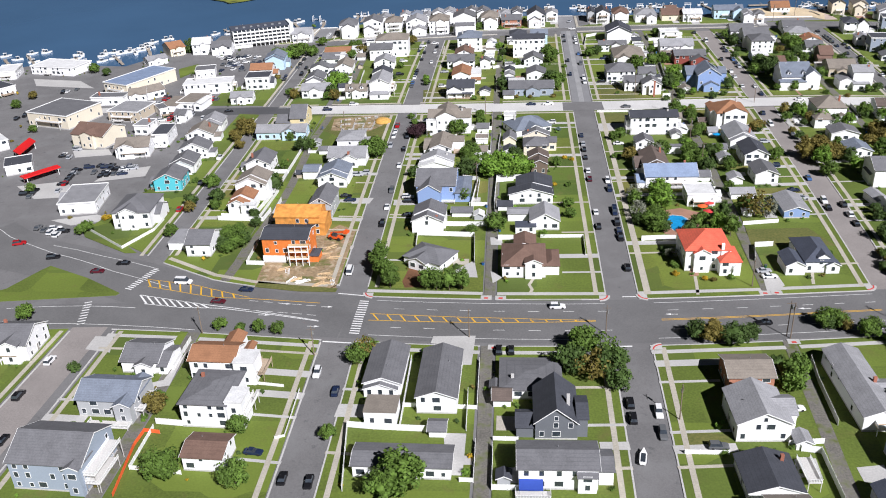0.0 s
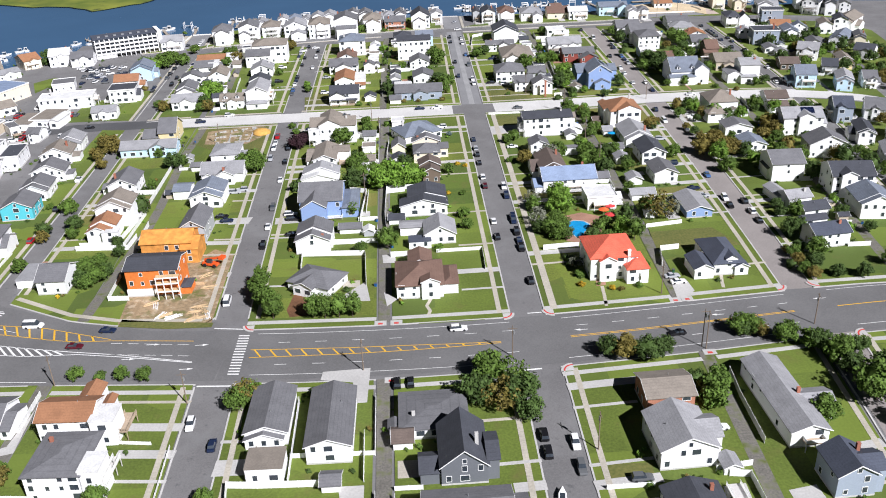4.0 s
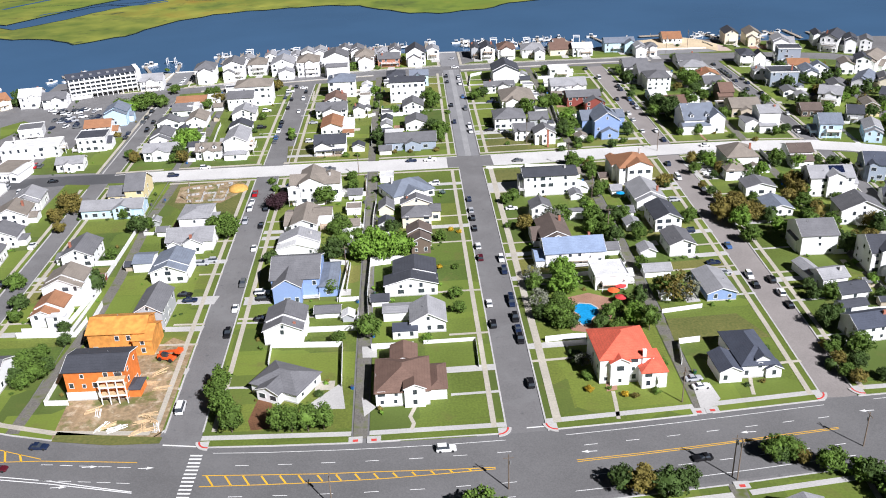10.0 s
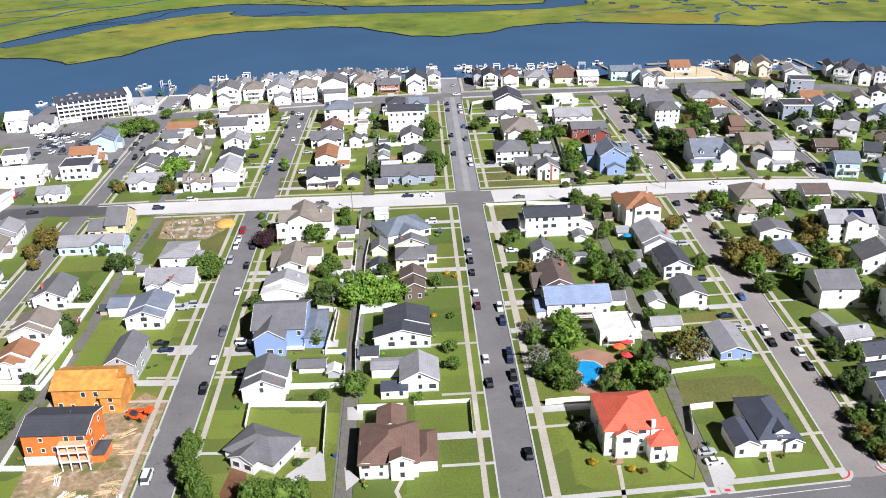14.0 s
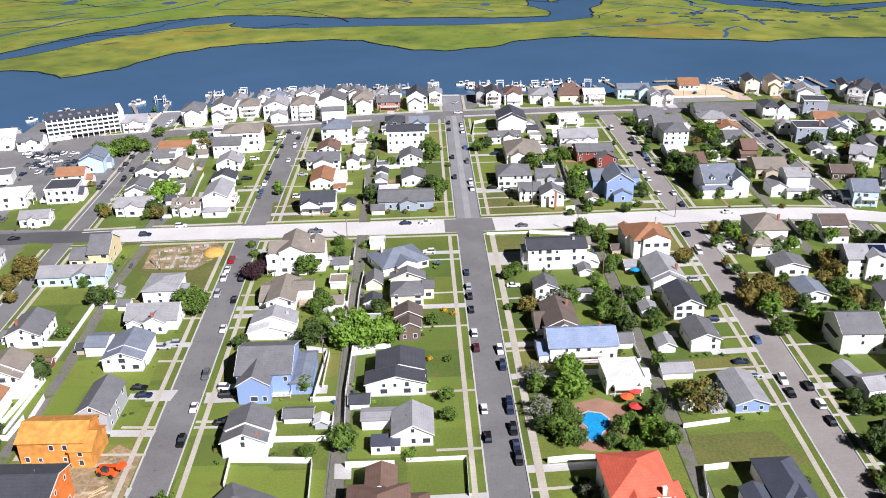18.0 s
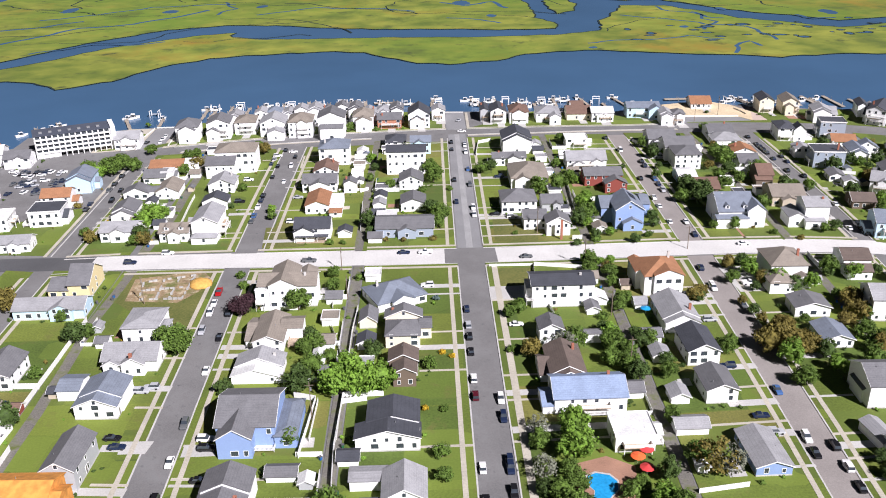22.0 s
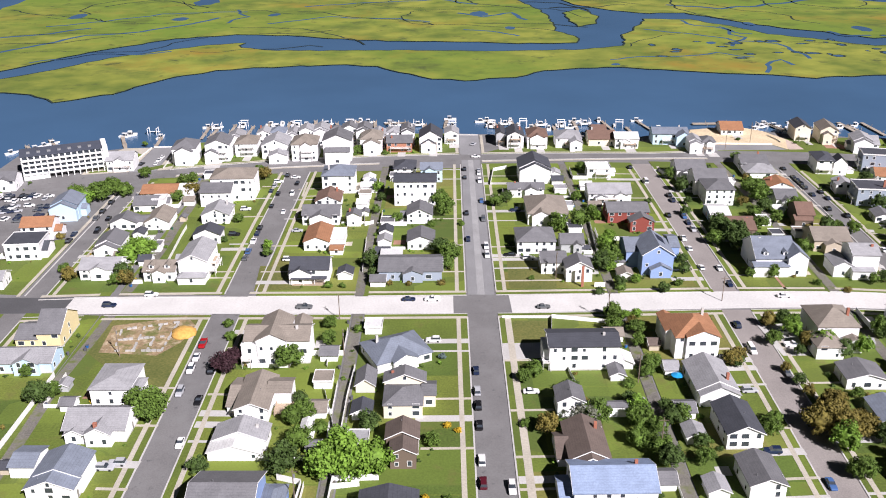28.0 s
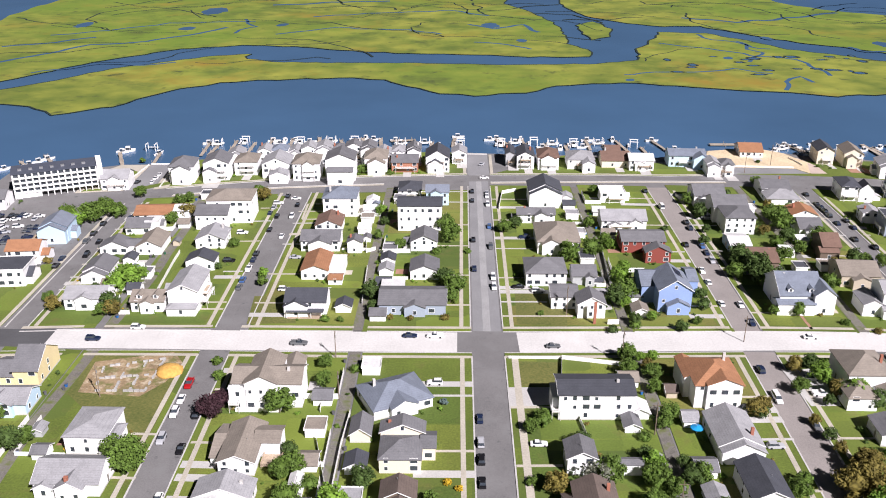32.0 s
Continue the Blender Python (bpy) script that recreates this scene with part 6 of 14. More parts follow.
strip("main_road", [(-84.2, -187.5), (-97.4, -186.2), (-110.4, -184.8), (-125.7, -179.7), (-140.6, -174.8), (-157.5, -166.7), (-174.0, -159.8), (-190.3, -152.2), (-206.4, -146.5), (-223.8, -136.6), (-234.8, -128.1)], 24.2, -0.130, ASPHALT_MAIN, "grey asphalt main road bending away", "road")
strip("main_road", [(-99.9, -190.7), (-113.7, -189.6), (-127.2, -188.6), (-140.5, -187.9), (-158.4, -187.3), (-176.2, -187.9), (-194.2, -190.2), (-212.9, -194.9), (-243.8, -193.0), (-264.0, -193.1)], 14.3, -0.120, ASPHALT_MAIN, "grey asphalt branch of the main road", "road")
strip("concrete_street", [(-146.0, 17.0), (-127.5, 17.3), (-108.0, 17.2), (-87.6, 16.8), (-69.0, 16.6), (-49.8, 16.4), (-30.2, 16.3), (-10.4, 16.3)], 13.2, -0.115, CONC_ROAD, "pale new concrete street", "road")
strip("concrete_street", [(9.6, 16.5), (29.4, 17.0), (48.9, 17.6), (67.8, 18.2), (86.1, 18.7), (105.7, 19.0), (123.9, 18.6), (140.5, 17.5), (155.5, 15.1), (166.9, 11.8), (177.0, 7.0), (187.2, 2.4), (193.5, -6.3)], 13.2, -0.115, CONC_ROAD, "pale new concrete street", "road")
strip("dark_street", [(-146.0, 17.3), (-162.6, 17.4), (-176.9, 17.6), (-190.6, 17.0), (-203.9, 15.6), (-214.8, 12.1)], 12.1, -0.110, ASPHALT_NEW, "dark new asphalt street", "road")
strip("shore_road", [(-230.5, 135.3), (-216.5, 141.1), (-200.9, 147.0), (-184.5, 152.8), (-167.1, 158.5), (-148.6, 163.9), (-131.9, 168.4), (-114.4, 172.7), (-96.2, 176.8), (-73.9, 179.6), (-51.0, 182.1), (-27.8, 184.1), (-4.4, 185.7), (12.9, 186.4), (30.1, 186.8), (47.0, 187.0), (68.6, 187.6), (89.5, 187.7), (109.6, 187.5), (128.8, 186.7), (147.4, 185.7), (165.2, 184.2), (182.4, 182.1), (197.5, 179.0), (211.3, 176.3)], 9.4, -0.110, ASPHALT, "grey asphalt road along the shore", "road")
strip("seam_road", [(-10.3, 16.3), (9.5, 16.5)], 13.9, -0.105, ASPHALT, "dark asphalt patch of the street crossing", "road")
strip("alley", [(-41.5, -175.7), (-41.7, -155.2), (-42.0, -134.7), (-42.2, -114.2), (-42.4, -93.6), (-42.6, -73.0), (-42.8, -52.5), (-42.9, -31.9), (-43.0, -11.4), (-43.1, 9.1)], 3.5, 0.012, ALLEY, "narrow grey gravel alley between back yards", "road")
strip("alley", [(43.7, -172.4), (44.3, -152.3), (44.8, -132.2), (45.3, -111.9), (45.6, -91.6), (46.0, -71.2), (46.3, -50.9), (46.5, -30.5), (46.7, -10.2), (46.9, 10.2)], 3.5, 0.012, ALLEY, "narrow grey gravel alley between back yards", "road")
strip("alley", [(-44.1, 23.7), (-44.1, 44.8), (-44.1, 65.8), (-44.0, 86.7), (-43.9, 107.7), (-43.8, 128.6), (-43.6, 149.5), (-43.3, 170.4)], 3.5, 0.012, ALLEY, "narrow grey gravel alley between back yards", "road")
strip("alley", [(47.0, 24.7), (47.1, 45.9), (47.1, 67.0), (47.2, 88.2), (47.2, 109.3), (47.2, 130.4), (47.1, 151.5), (47.0, 172.6)], 3.5, 0.012, ALLEY, "narrow grey gravel alley between back yards", "road")
strip("alley", [(-40.8, -463.2), (-40.8, -441.4), (-40.8, -419.7), (-40.8, -398.0), (-40.8, -376.3), (-40.8, -354.5), (-40.8, -332.8), (-40.8, -311.1), (-40.8, -289.4), (-40.8, -268.0), (-40.9, -246.8), (-41.1, -225.3), (-41.4, -203.5)], 3.5, 0.012, ALLEY, "narrow grey gravel alley between back yards", "road")
strip("alley", [(38.8, -456.9), (38.8, -435.2), (38.8, -413.5), (38.8, -391.8), (38.8, -370.0), (38.8, -348.3), (38.8, -326.6), (38.8, -304.9), (38.8, -283.1), (39.3, -262.1), (40.5, -241.7), (41.6, -220.9), (42.5, -199.7)], 3.5, 0.012, ALLEY, "narrow grey gravel alley between back yards", "road")
strip("alley", [(112.1, -168.3), (114.3, -148.6), (116.4, -128.8), (118.2, -108.9), (119.8, -88.9), (121.2, -69.0), (122.4, -49.0), (123.4, -29.0), (124.3, -9.2), (125.0, 10.7)], 3.5, 0.012, ALLEY, "narrow grey gravel alley between back yards", "road")
strip("alley", [(126.4, 24.8), (126.9, 45.8), (127.2, 66.7), (127.4, 87.6), (127.5, 108.4), (127.5, 129.0), (127.3, 149.6), (127.1, 170.2)], 3.5, 0.012, ALLEY, "narrow grey gravel alley between back yards", "road")
strip("alley", [(-128.8, -456.1), (-128.8, -434.4), (-128.8, -412.6), (-128.8, -390.9), (-128.8, -369.2), (-128.8, -347.5), (-128.8, -325.7), (-128.8, -304.0), (-128.8, -282.3), (-128.7, -260.9), (-128.7, -240.0), (-128.8, -218.8), (-129.0, -197.4)], 3.5, 0.012, ALLEY, "narrow grey gravel alley between back yards", "road")
strip("alley", [(-129.4, -165.7), (-128.3, -146.9), (-127.2, -128.0), (-126.1, -109.1), (-126.2, -96.5), (-126.3, -83.8), (-127.2, -63.0), (-128.1, -46.6), (-129.1, -30.3), (-128.1, -9.4), (-127.8, 10.4)], 3.5, 0.012, ALLEY, "narrow grey gravel alley between back yards", "road")
strip("road", [(-83.2, -461.0), (-83.2, -440.7), (-83.2, -420.3), (-83.2, -400.0), (-83.2, -379.7), (-83.2, -359.4), (-83.2, -339.1), (-83.2, -318.8), (-83.2, -298.5), (-83.2, -278.2), (-83.4, -258.4), (-83.7, -238.5), (-84.1, -218.3), (-84.5, -198.0)], 9.9, -0.135, ASPHALT, "grey asphalt side street", "road")
strip("road", [(-1.8, -461.8), (-1.8, -441.5), (-1.8, -421.2), (-1.8, -400.8), (-1.8, -380.5), (-1.8, -360.2), (-1.8, -339.9), (-1.8, -319.6), (-1.8, -299.3), (-1.8, -279.0), (-1.5, -259.5), (-1.2, -239.9), (-1.0, -219.9), (-0.8, -199.6)], 9.9, -0.135, ASPHALT, "grey asphalt side street", "road")
strip("road", [(109.1, -459.6), (109.1, -439.3), (109.1, -418.9), (109.1, -398.6), (109.1, -378.3), (109.1, -358.0), (109.1, -337.7), (109.1, -317.4), (109.1, -297.1), (109.1, -276.8), (114.0, -258.0), (119.8, -239.0), (125.0, -219.5), (129.8, -199.7)], 9.9, -0.135, ASPHALT, "grey asphalt side street", "road")
strip("road", [(73.2, -451.5), (73.2, -431.2), (73.2, -410.8), (73.2, -390.5), (73.2, -370.2), (73.2, -349.9), (73.2, -329.6), (73.2, -309.3), (73.2, -289.0), (73.2, -268.7), (75.1, -250.0), (77.3, -231.2), (79.3, -212.1), (81.1, -192.5)], 9.9, -0.135, ASPHALT_WARM, "grey asphalt side street", "road")
strip("road", [(-164.8, -453.4), (-164.8, -433.1), (-164.8, -412.8), (-164.8, -392.5), (-164.8, -372.2), (-164.8, -351.9), (-164.8, -331.6), (-164.8, -311.3), (-164.8, -290.9), (-164.8, -270.6), (-164.1, -251.2), (-163.4, -231.9), (-162.9, -212.3), (-162.5, -192.6)], 11.0, -0.135, ASPHALT_WARM, "pale asphalt side street", "road")
patch("lawn", [(133.4, 194.4), (162.3, 192.7), (189.8, 189.6), (211.7, 185.1), (236.5, 176.8), (252.9, 159.7), (260.8, 185.9), (246.5, 206.8), (224.3, 216.5), (204.8, 217.0), (183.2, 216.6), (159.3, 214.1)], 0.0, GRASS, "lawns of the eastern waterfront", "lawn", depth=0.3)
patch("lawn", [(256.3, -165.0), (280.9, -165.0), (305.4, -165.0), (330.0, -165.0), (330.0, -140.5), (330.0, -116.0), (330.0, -91.5), (330.0, -66.9), (330.0, -42.4), (330.0, -17.9), (330.0, 6.6), (305.4, 6.6), (280.9, 6.6), (256.3, 6.6), (256.3, -17.9), (256.3, -42.4), (256.3, -66.9), (256.3, -91.5), (256.3, -116.0), (256.3, -140.5)], 0.0, GRASS, "lawns of an eastern block", "lawn", depth=0.3)
patch("lawn", [(201.8, -7.7), (280.9, 22.0), (305.4, 22.0), (330.0, 22.0), (330.0, 46.8), (330.0, 71.7), (330.0, 96.5), (330.0, 121.3), (330.0, 146.1), (246.8, 103.3), (251.5, 130.4), (246.9, 144.6), (239.3, 154.6), (229.4, 161.3), (216.1, 166.6), (214.6, 140.1), (216.2, 119.3), (214.7, 95.7), (212.1, 70.0), (209.1, 44.3), (204.6, 16.5)], 0.0, GRASS, "lawns of an eastern block", "lawn", depth=0.3)
house(-62.0, -151.7, 14.4, 11.2, 2.9, "h", "grey", "white", turn=-27.8, pitch=0.42, decks=None, label="low white ranch house with a grey hipped roof", street=3)
house(-65.2, -127.9, 11.1, 4.2, 5.0, "gy", "grey", "white", turn=-0.7, pitch=0.45, street=3, fitted=True, wings=[(-5.3, 6.1, 1.8, 9.6, 6.0, "gy", 0.45, "grey", "white")])
house(-64.5, -93.0, 15.1, 17.6, 6.9, "gx", "grey", "blue", turn=-0.5, pitch=0.42, street=3, fitted=True, wings=[(-6.5, 2.3, -13.4, -2.1, 6.3, "gy", 0.62, "grey", "blue"), (7.4, 13.1, -9.3, 7.6, 4.0, "h", 0.30, "bgrey", "blue")], label="large blue two-storey house with grey gabled roofs", chimney=None, decks=[(1.5, 7.5, -11.0, -8.3, 0.7)])
house(-67.2, -63.4, 13.9, 7.0, 3.6, "gy", "lgrey", "white", turn=-0.4, pitch=0.40, street=3, fitted=True, wings=[(-7.4, 6.2, -7.8, -3.2, 2.8, "gy", 0.30, "white", "white")])
house(-66.7, -45.4, 9.2, 17.2, 4.4, "gy", "tan", "white", turn=-0.3, pitch=0.42, street=3, fitted=True, wings=[(3.1, 9.7, -0.7, 6.7, 4.8, "gx", 0.30, "tan", "white"), (-7.7, -5.2, -4.4, 10.3, 2.6, "gx", 0.30, "tan", "white")], decks=[(5.6, 10.5, -6.0, 0.0, 0.9)])
house(-64.8, -17.7, 19.6, 10.4, 8.3, "gx", "tan", "white", turn=-0.2, pitch=0.45, street=3, fitted=True, wings=[(-6.1, 3.2, -6.5, 9.1, 9.0, "gy", 0.50, "tan", "white"), (1.6, 7.7, 9.0, 16.6, 4.5, "gy", 0.50, "tan", "white"), (-10.7, -5.7, -6.5, 4.5, 7.1, "f", 0.45, "white", "white")], label="large white three-storey house with tan gabled roofs and balconies", decks=[(-10.6, -7.6, -8.5, -5.7, 2.8)])
house(-30.9, -155.6, 13.8, 15.6, 4.7, "h", "brown", "white", turn=0.2, pitch=0.42, street=1, fitted=True, wings=[(6.9, 11.4, -5.9, 5.6, 3.6, "h", 0.40, "brown", "white"), (0.5, 5.8, -8.7, -5.4, 6.0, "gy", 0.45, "brown", "white"), (-3.0, 4.0, 6.0, 14.0, 4.9, "gy", 0.40, "brown", "white")], label="two-storey white house with a brown hipped roof")
house(-23.2, -122.5, 10.2, 10.8, 3.9, "gy", "lgrey", "white", turn=0.3, pitch=0.55, street=1, fitted=True, wings=[(-13.3, -2.3, 2.3, 7.7, 3.2, "gx", 0.20, "lgrey", "white"), (-10.5, -3.2, -8.2, -3.5, 2.6, "f", 0.55, "navy", "white")], label="white cottage with a pale metal gabled roof and a side wing")
house(-27.9, -101.8, 16.6, 6.2, 4.3, "gy", "dark", "white", turn=0.1, pitch=0.28, street=1, fitted=True, wings=[(-5.5, 8.1, 2.8, 12.3, 5.3, "gy", 0.28, "dark", "white")])
house(-24.5, -65.7, 8.3, 6.5, 5.5, "gy", "dbrown", "brown", turn=0.2, pitch=0.50, street=1, fitted=True, wings=[(-2.9, 3.7, -9.1, -3.0, 4.9, "gy", 0.50, "dbrown", "brown")])
house(-24.9, -40.1, 11.6, 4.8, 5.8, "gy", "grey", "cream", turn=0.1, pitch=0.42, street=1, fitted=True, wings=[(-5.5, 5.2, -12.5, -2.1, 4.6, "h", 0.45, "grey", "cream"), (5.1, 8.8, -7.0, 0.1, 4.2, "gx", 0.35, "grey", "cream")])
house(-36.6, -35.5, 5.5, 8.1, 2.8, "gy", "grey", "cream", turn=-0.0, pitch=0.70, street=1, fitted=True)
house(-28.7, -18.9, 17.9, 14.7, 3.2, "h", "bgrey", "white", turn=25.1, label="white house with a blue-grey hipped roof set at an angle", street=1, pitch=0.48)
house(-111.3, -147.2, 15.7, 11.1, 8.4, "gx", "dark", "wrap", turn=-1.5, pitch=0.3, decks=None, band=(-8.2, 0.6, 0.1, 2.7), label="three-storey house under construction in orange house wrap with a dark roof", street=1)
house(-112.6, -124.3, 16.3, 11.1, 6.3, "gx", "osb", "osb", turn=-1.2, pitch=0.42, decks=None, wings=[(5.0, 10.5, -7.2, 3.3, 4.8, "gx")], label="unfinished house frame sheathed in orange boards", street=1)
house(-106.8, -109.7, 8.1, 15.0, 6.3, "gy", "grey", "grey", turn=-1.0, pitch=0.60, street=1, fitted=True)
house(-108.4, -85.1, 11.6, 4.2, 4.5, "gy", "bgrey", "white", turn=-0.7, pitch=0.40, street=1, fitted=True, wings=[(-5.4, 6.2, 1.8, 11.4, 5.3, "gy", 0.40, "bgrey", "white"), (-14.3, -8.0, 7.3, 15.8, 3.6, "gx", 0.30, "bgrey", "white")])
house(-106.6, -57.1, 16.2, 11.1, 3.8, "gx", "lgrey", "white", turn=-0.4, pitch=0.55, wings=[(-1.7, 5.0, -7.9, 0.0, 3.8, "gy"), (-7.7, -2.8, -6.6, 1.1, 2.9, "gy")], chimney=(1.3, -7.0, 6.9), street=1)
house(-108.3, -39.1, 11.1, 13.5, 5.9, "h", "lgrey", "white", turn=-0.2, pitch=0.25, street=1, fitted=True, wings=[(5.0, 8.2, -6.2, 1.2, 4.5, "h", 0.30, "lgrey", "white")])
house(-140.2, -110.6, 7.6, 4.1, 4.3, "gy", "orange", "white", turn=-0.2, pitch=0.48, street=3, fitted=True, wings=[(-3.6, 5.3, 1.7, 9.0, 5.2, "gy", 0.48, "orange", "white"), (1.8, 7.4, -3.7, -1.4, 4.6, "f", 0.48, "white", "white")])
house(-138.5, -98.3, 12.1, 2.8, 7.2, "gy", "tan", "white", turn=0.1, pitch=0.48, street=3, fitted=True, wings=[(-5.5, 6.5, 1.1, 9.2, 8.1, "gy", 0.48, "tan", "white")])
house(-143.6, -64.7, 10.3, 13.8, 4.9, "gy", "grey", "white", turn=0.8, pitch=0.48, street=3, fitted=True, wings=[(-8.3, -5.5, -3.7, 2.1, 2.6, "gx", 0.30, "grey", "white")])
house(-144.5, -23.2, 23.5, 9.7, 3.6, "gx", "lgrey", "lblue", turn=1.3, street=3, pitch=0.48)
house(-139.8, -4.7, 7.5, 15.4, 5.5, "gx", "grey", "yellow", turn=1.0, pitch=0.60, street=3, fitted=True, wings=[(-10.9, -3.7, -7.5, 4.2, 3.3, "gx", 0.40, "grey", "yellow")])
house(-143.9, -141.9, 8.6, 12.3, 4.9, "gx", "grey", "white", turn=-0.8, pitch=0.45, street=3, fitted=True, wings=[(-12.9, -6.0, -1.0, 10.2, 2.7, "f", 0.45, "lgrey", "white")])
house(27.6, -151.0, 14.2, 15.2, 7.8, "h", "red", "white", turn=1.3, pitch=0.50, street=3, fitted=True, wings=[(3.2, 9.7, -11.1, -0.3, 5.2, "h", 0.55, "red", "white"), (-4.5, 0.5, -8.8, -1.0, 7.1, "gy", 0.55, "red", "white")], label="two-storey white house with a red tiled hipped roof", chim=TRIMW, chimney=(4.4, -7.6, 9.6))
house(35.1, -102.8, 10.3, 10.1, 4.4, "f", "white", "white", turn=1.1, label="small white flat-roofed house beside a pool", street=3, pitch=0.48)
house(26.8, -84.3, 19.8, 12.3, 4.8, "gx", "blue", "white", turn=0.9, street=3, pitch=0.48)
house(22.7, -69.3, 10.0, 15.7, 4.4, "gy", "dbrown", "white", turn=0.8, street=3, pitch=0.48)
house(21.3, -48.8, 7.4, 7.6, 5.4, "gy", "grey", "white", turn=0.8, pitch=0.50, street=3, fitted=True, wings=[(3.7, 15.6, -4.0, -1.3, 3.6, "gx", 0.35, "grey", "white")])
house(28.5, -22.6, 21.1, 10.7, 8.5, "gx", "dark", "white", turn=0.6, pitch=0.30, street=3, fitted=True, wings=[(-12.1, -8.8, -3.3, 4.0, 6.2, "f", 0.30, "white", "white")], label="long white two-storey house with a dark low roof", decks=[(-12.5, -9.8, -6.0, -2.0, 3.0)])
house(62.3, -151.4, 9.3, 16.9, 4.3, "h", "navy", "white", turn=1.1, pitch=0.55, street=1, fitted=True, wings=[(-10.9, -5.0, -10.0, -0.6, 3.6, "gy", 0.50, "navy", "white"), (-0.7, 2.9, -7.9, -4.3, 5.5, "gy", 0.60, "navy", "white"), (1.8, 5.9, -9.1, -5.3, 3.1, "gy", 0.50, "navy", "white")], label="white house with navy gabled roofs and dormers")
house(66.6, -111.2, 8.9, 15.2, 3.0, "gy", "lgrey", "blue", turn=0.9, pitch=0.36, street=1, fitted=True)
house(63.8, -81.5, 8.7, 11.7, 4.5, "gy", "grey", "white", turn=0.9, pitch=0.42, street=1, fitted=True)
house(64.6, -60.2, 9.5, 14.4, 4.6, "gy", "dark", "white", turn=0.8, street=1, pitch=0.48)
house(63.8, -37.2, 11.5, 15.6, 3.8, "gy", "lgrey", "white", turn=0.7, street=1, pitch=0.48)
house(64.2, -13.8, 13.5, 15.2, 7.9, "h", "orange", "white", turn=0.6, pitch=0.50, street=1, fitted=True, wings=[(-3.6, 6.3, -8.6, -2.9, 8.4, "gy", 0.40, "orange", "white"), (-8.5, -4.6, -1.9, 9.8, 7.0, "gy", 0.50, "orange", "white")])
house(108.6, -85.1, 11.9, 13.4, 7.3, "gx", "grey", "white", turn=-1.6, pitch=0.48, street=3, fitted=True, wings=[(-6.6, -2.7, -3.9, 3.6, 4.5, "gy", 0.50, "grey", "white")])
house(110.7, -6.9, 12.9, 14.5, 7.2, "h", "tan", "white", turn=-1.0, pitch=0.55, street=3, fitted=True, wings=[(-9.4, -1.0, -15.6, -6.1, 4.5, "h", 0.60, "tan", "white"), (1.3, 6.3, -11.7, -8.5, 3.9, "gy", 0.50, "tan", "white")])
house(135.0, -37.9, 16.3, 12.1, 7.3, "gx", "lgrey", "white", turn=-5.1, solar=(2.2, -2.2, 5.5, 3.3), street=1, pitch=0.48)
house(-67.8, -218.2, 9.7, 17.4, 3.9, "gy", "grey", "white", turn=-1.2, pitch=0.36, street=3, fitted=True, wings=[(-4.7, 4.0, -10.0, -8.4, 2.8, "gy", 0.36, "grey", "white"), (-2.5, 5.6, -21.7, -14.8, 4.2, "f", 0.36, "tan", "white")], decks=[])
house(-53.0, -223.8, 10.1, 21.6, 5.2, "gy", "grey", "white", turn=-0.6, pitch=0.36, street=3, fitted=True)
house(-23.6, -236.7, 10.0, 14.5, 5.3, "gy", "dark", "dgrey", turn=0.5, pitch=0.80, street=1, fitted=True, wings=[(5.1, 7.5, -6.2, 2.7, 5.6, "gx", 0.30, "dark", "dgrey"), (-9.5, -5.0, -6.6, 0.1, 3.3, "gx", 0.50, "dark", "dgrey")])
house(-29.4, -221.1, 15.6, 14.1, 3.1, "h", "grey", "white", turn=0.3, pitch=0.14, street=1, fitted=True, wings=[(-10.5, -7.8, -4.9, -1.7, 2.1, "gy", 0.50, "grey", "white")])
house(-23.8, -256.6, 17.5, 9.3, 6.1, "gx", "grey", "white", turn=0.7, pitch=0.30, street=1, fitted=True, wings=[(9.1, 12.3, -3.0, 4.3, 4.1, "gx", 0.30, "grey", "white"), (4.3, 8.4, -5.8, -2.7, 4.7, "gx", 0.35, "grey", "white")], decks=[(-9.5, -1.7, -8.6, -6.0, 0.8)])
house(-59.1, -254.9, 22.6, 7.6, 3.7, "gx", "grey", "white", turn=-0.9, pitch=0.25, street=3, fitted=True)
house(26.2, -219.2, 11.3, 10.2, 5.0, "gx", "tan", "brick", turn=1.8, pitch=0.35, street=3, fitted=True)
house(24.6, -236.6, 12.5, 13.8, 5.0, "gy", "lgrey", "white", turn=2.0, wings=[(2.2, 8.4, -3.3, 4.4, 4.8, "gx")], decks=[(6.2, 9.4, -6.6, -3.5, 0.6)], street=3, pitch=0.48)
house(52.6, -224.8, 8.6, 28.5, 4.2, "gy", "lgrey", "white", turn=1.7, street=1, pitch=0.40, wings=[(2.0, 10.2, -5.5, 1.5, 3.6, "gx")])
house(-114.7, -217.1, 12.6, 9.2, 6.7, "gx", "orange", "white", turn=-2.3, pitch=0.42, street=1, fitted=True, wings=[(6.5, 12.1, -5.9, 0.5, 7.0, "f", 0.42, "white", "white"), (-1.5, 3.2, 8.4, 14.4, 3.6, "gy", 0.50, "orange", "white"), (7.5, 9.6, 0.4, 4.8, 6.7, "gy", 0.50, "orange", "white")], decks=[(8.0, 12.4, -5.0, -0.5, 2.8), (11.4, 14.2, -4.5, 3.0, 2.6)])
house(-110.3, -234.4, 12.2, 14.4, 7.3, "h", "grey", "white", turn=-2.6, pitch=0.18, street=1, fitted=True, wings=[(5.8, 10.1, -7.2, -0.8, 8.0, "f", 0.18, "white", "white")], decks=[(7.4, 10.4, -6.3, 4.0, 2.7), (7.4, 10.4, -6.3, 1.0, 5.3)])
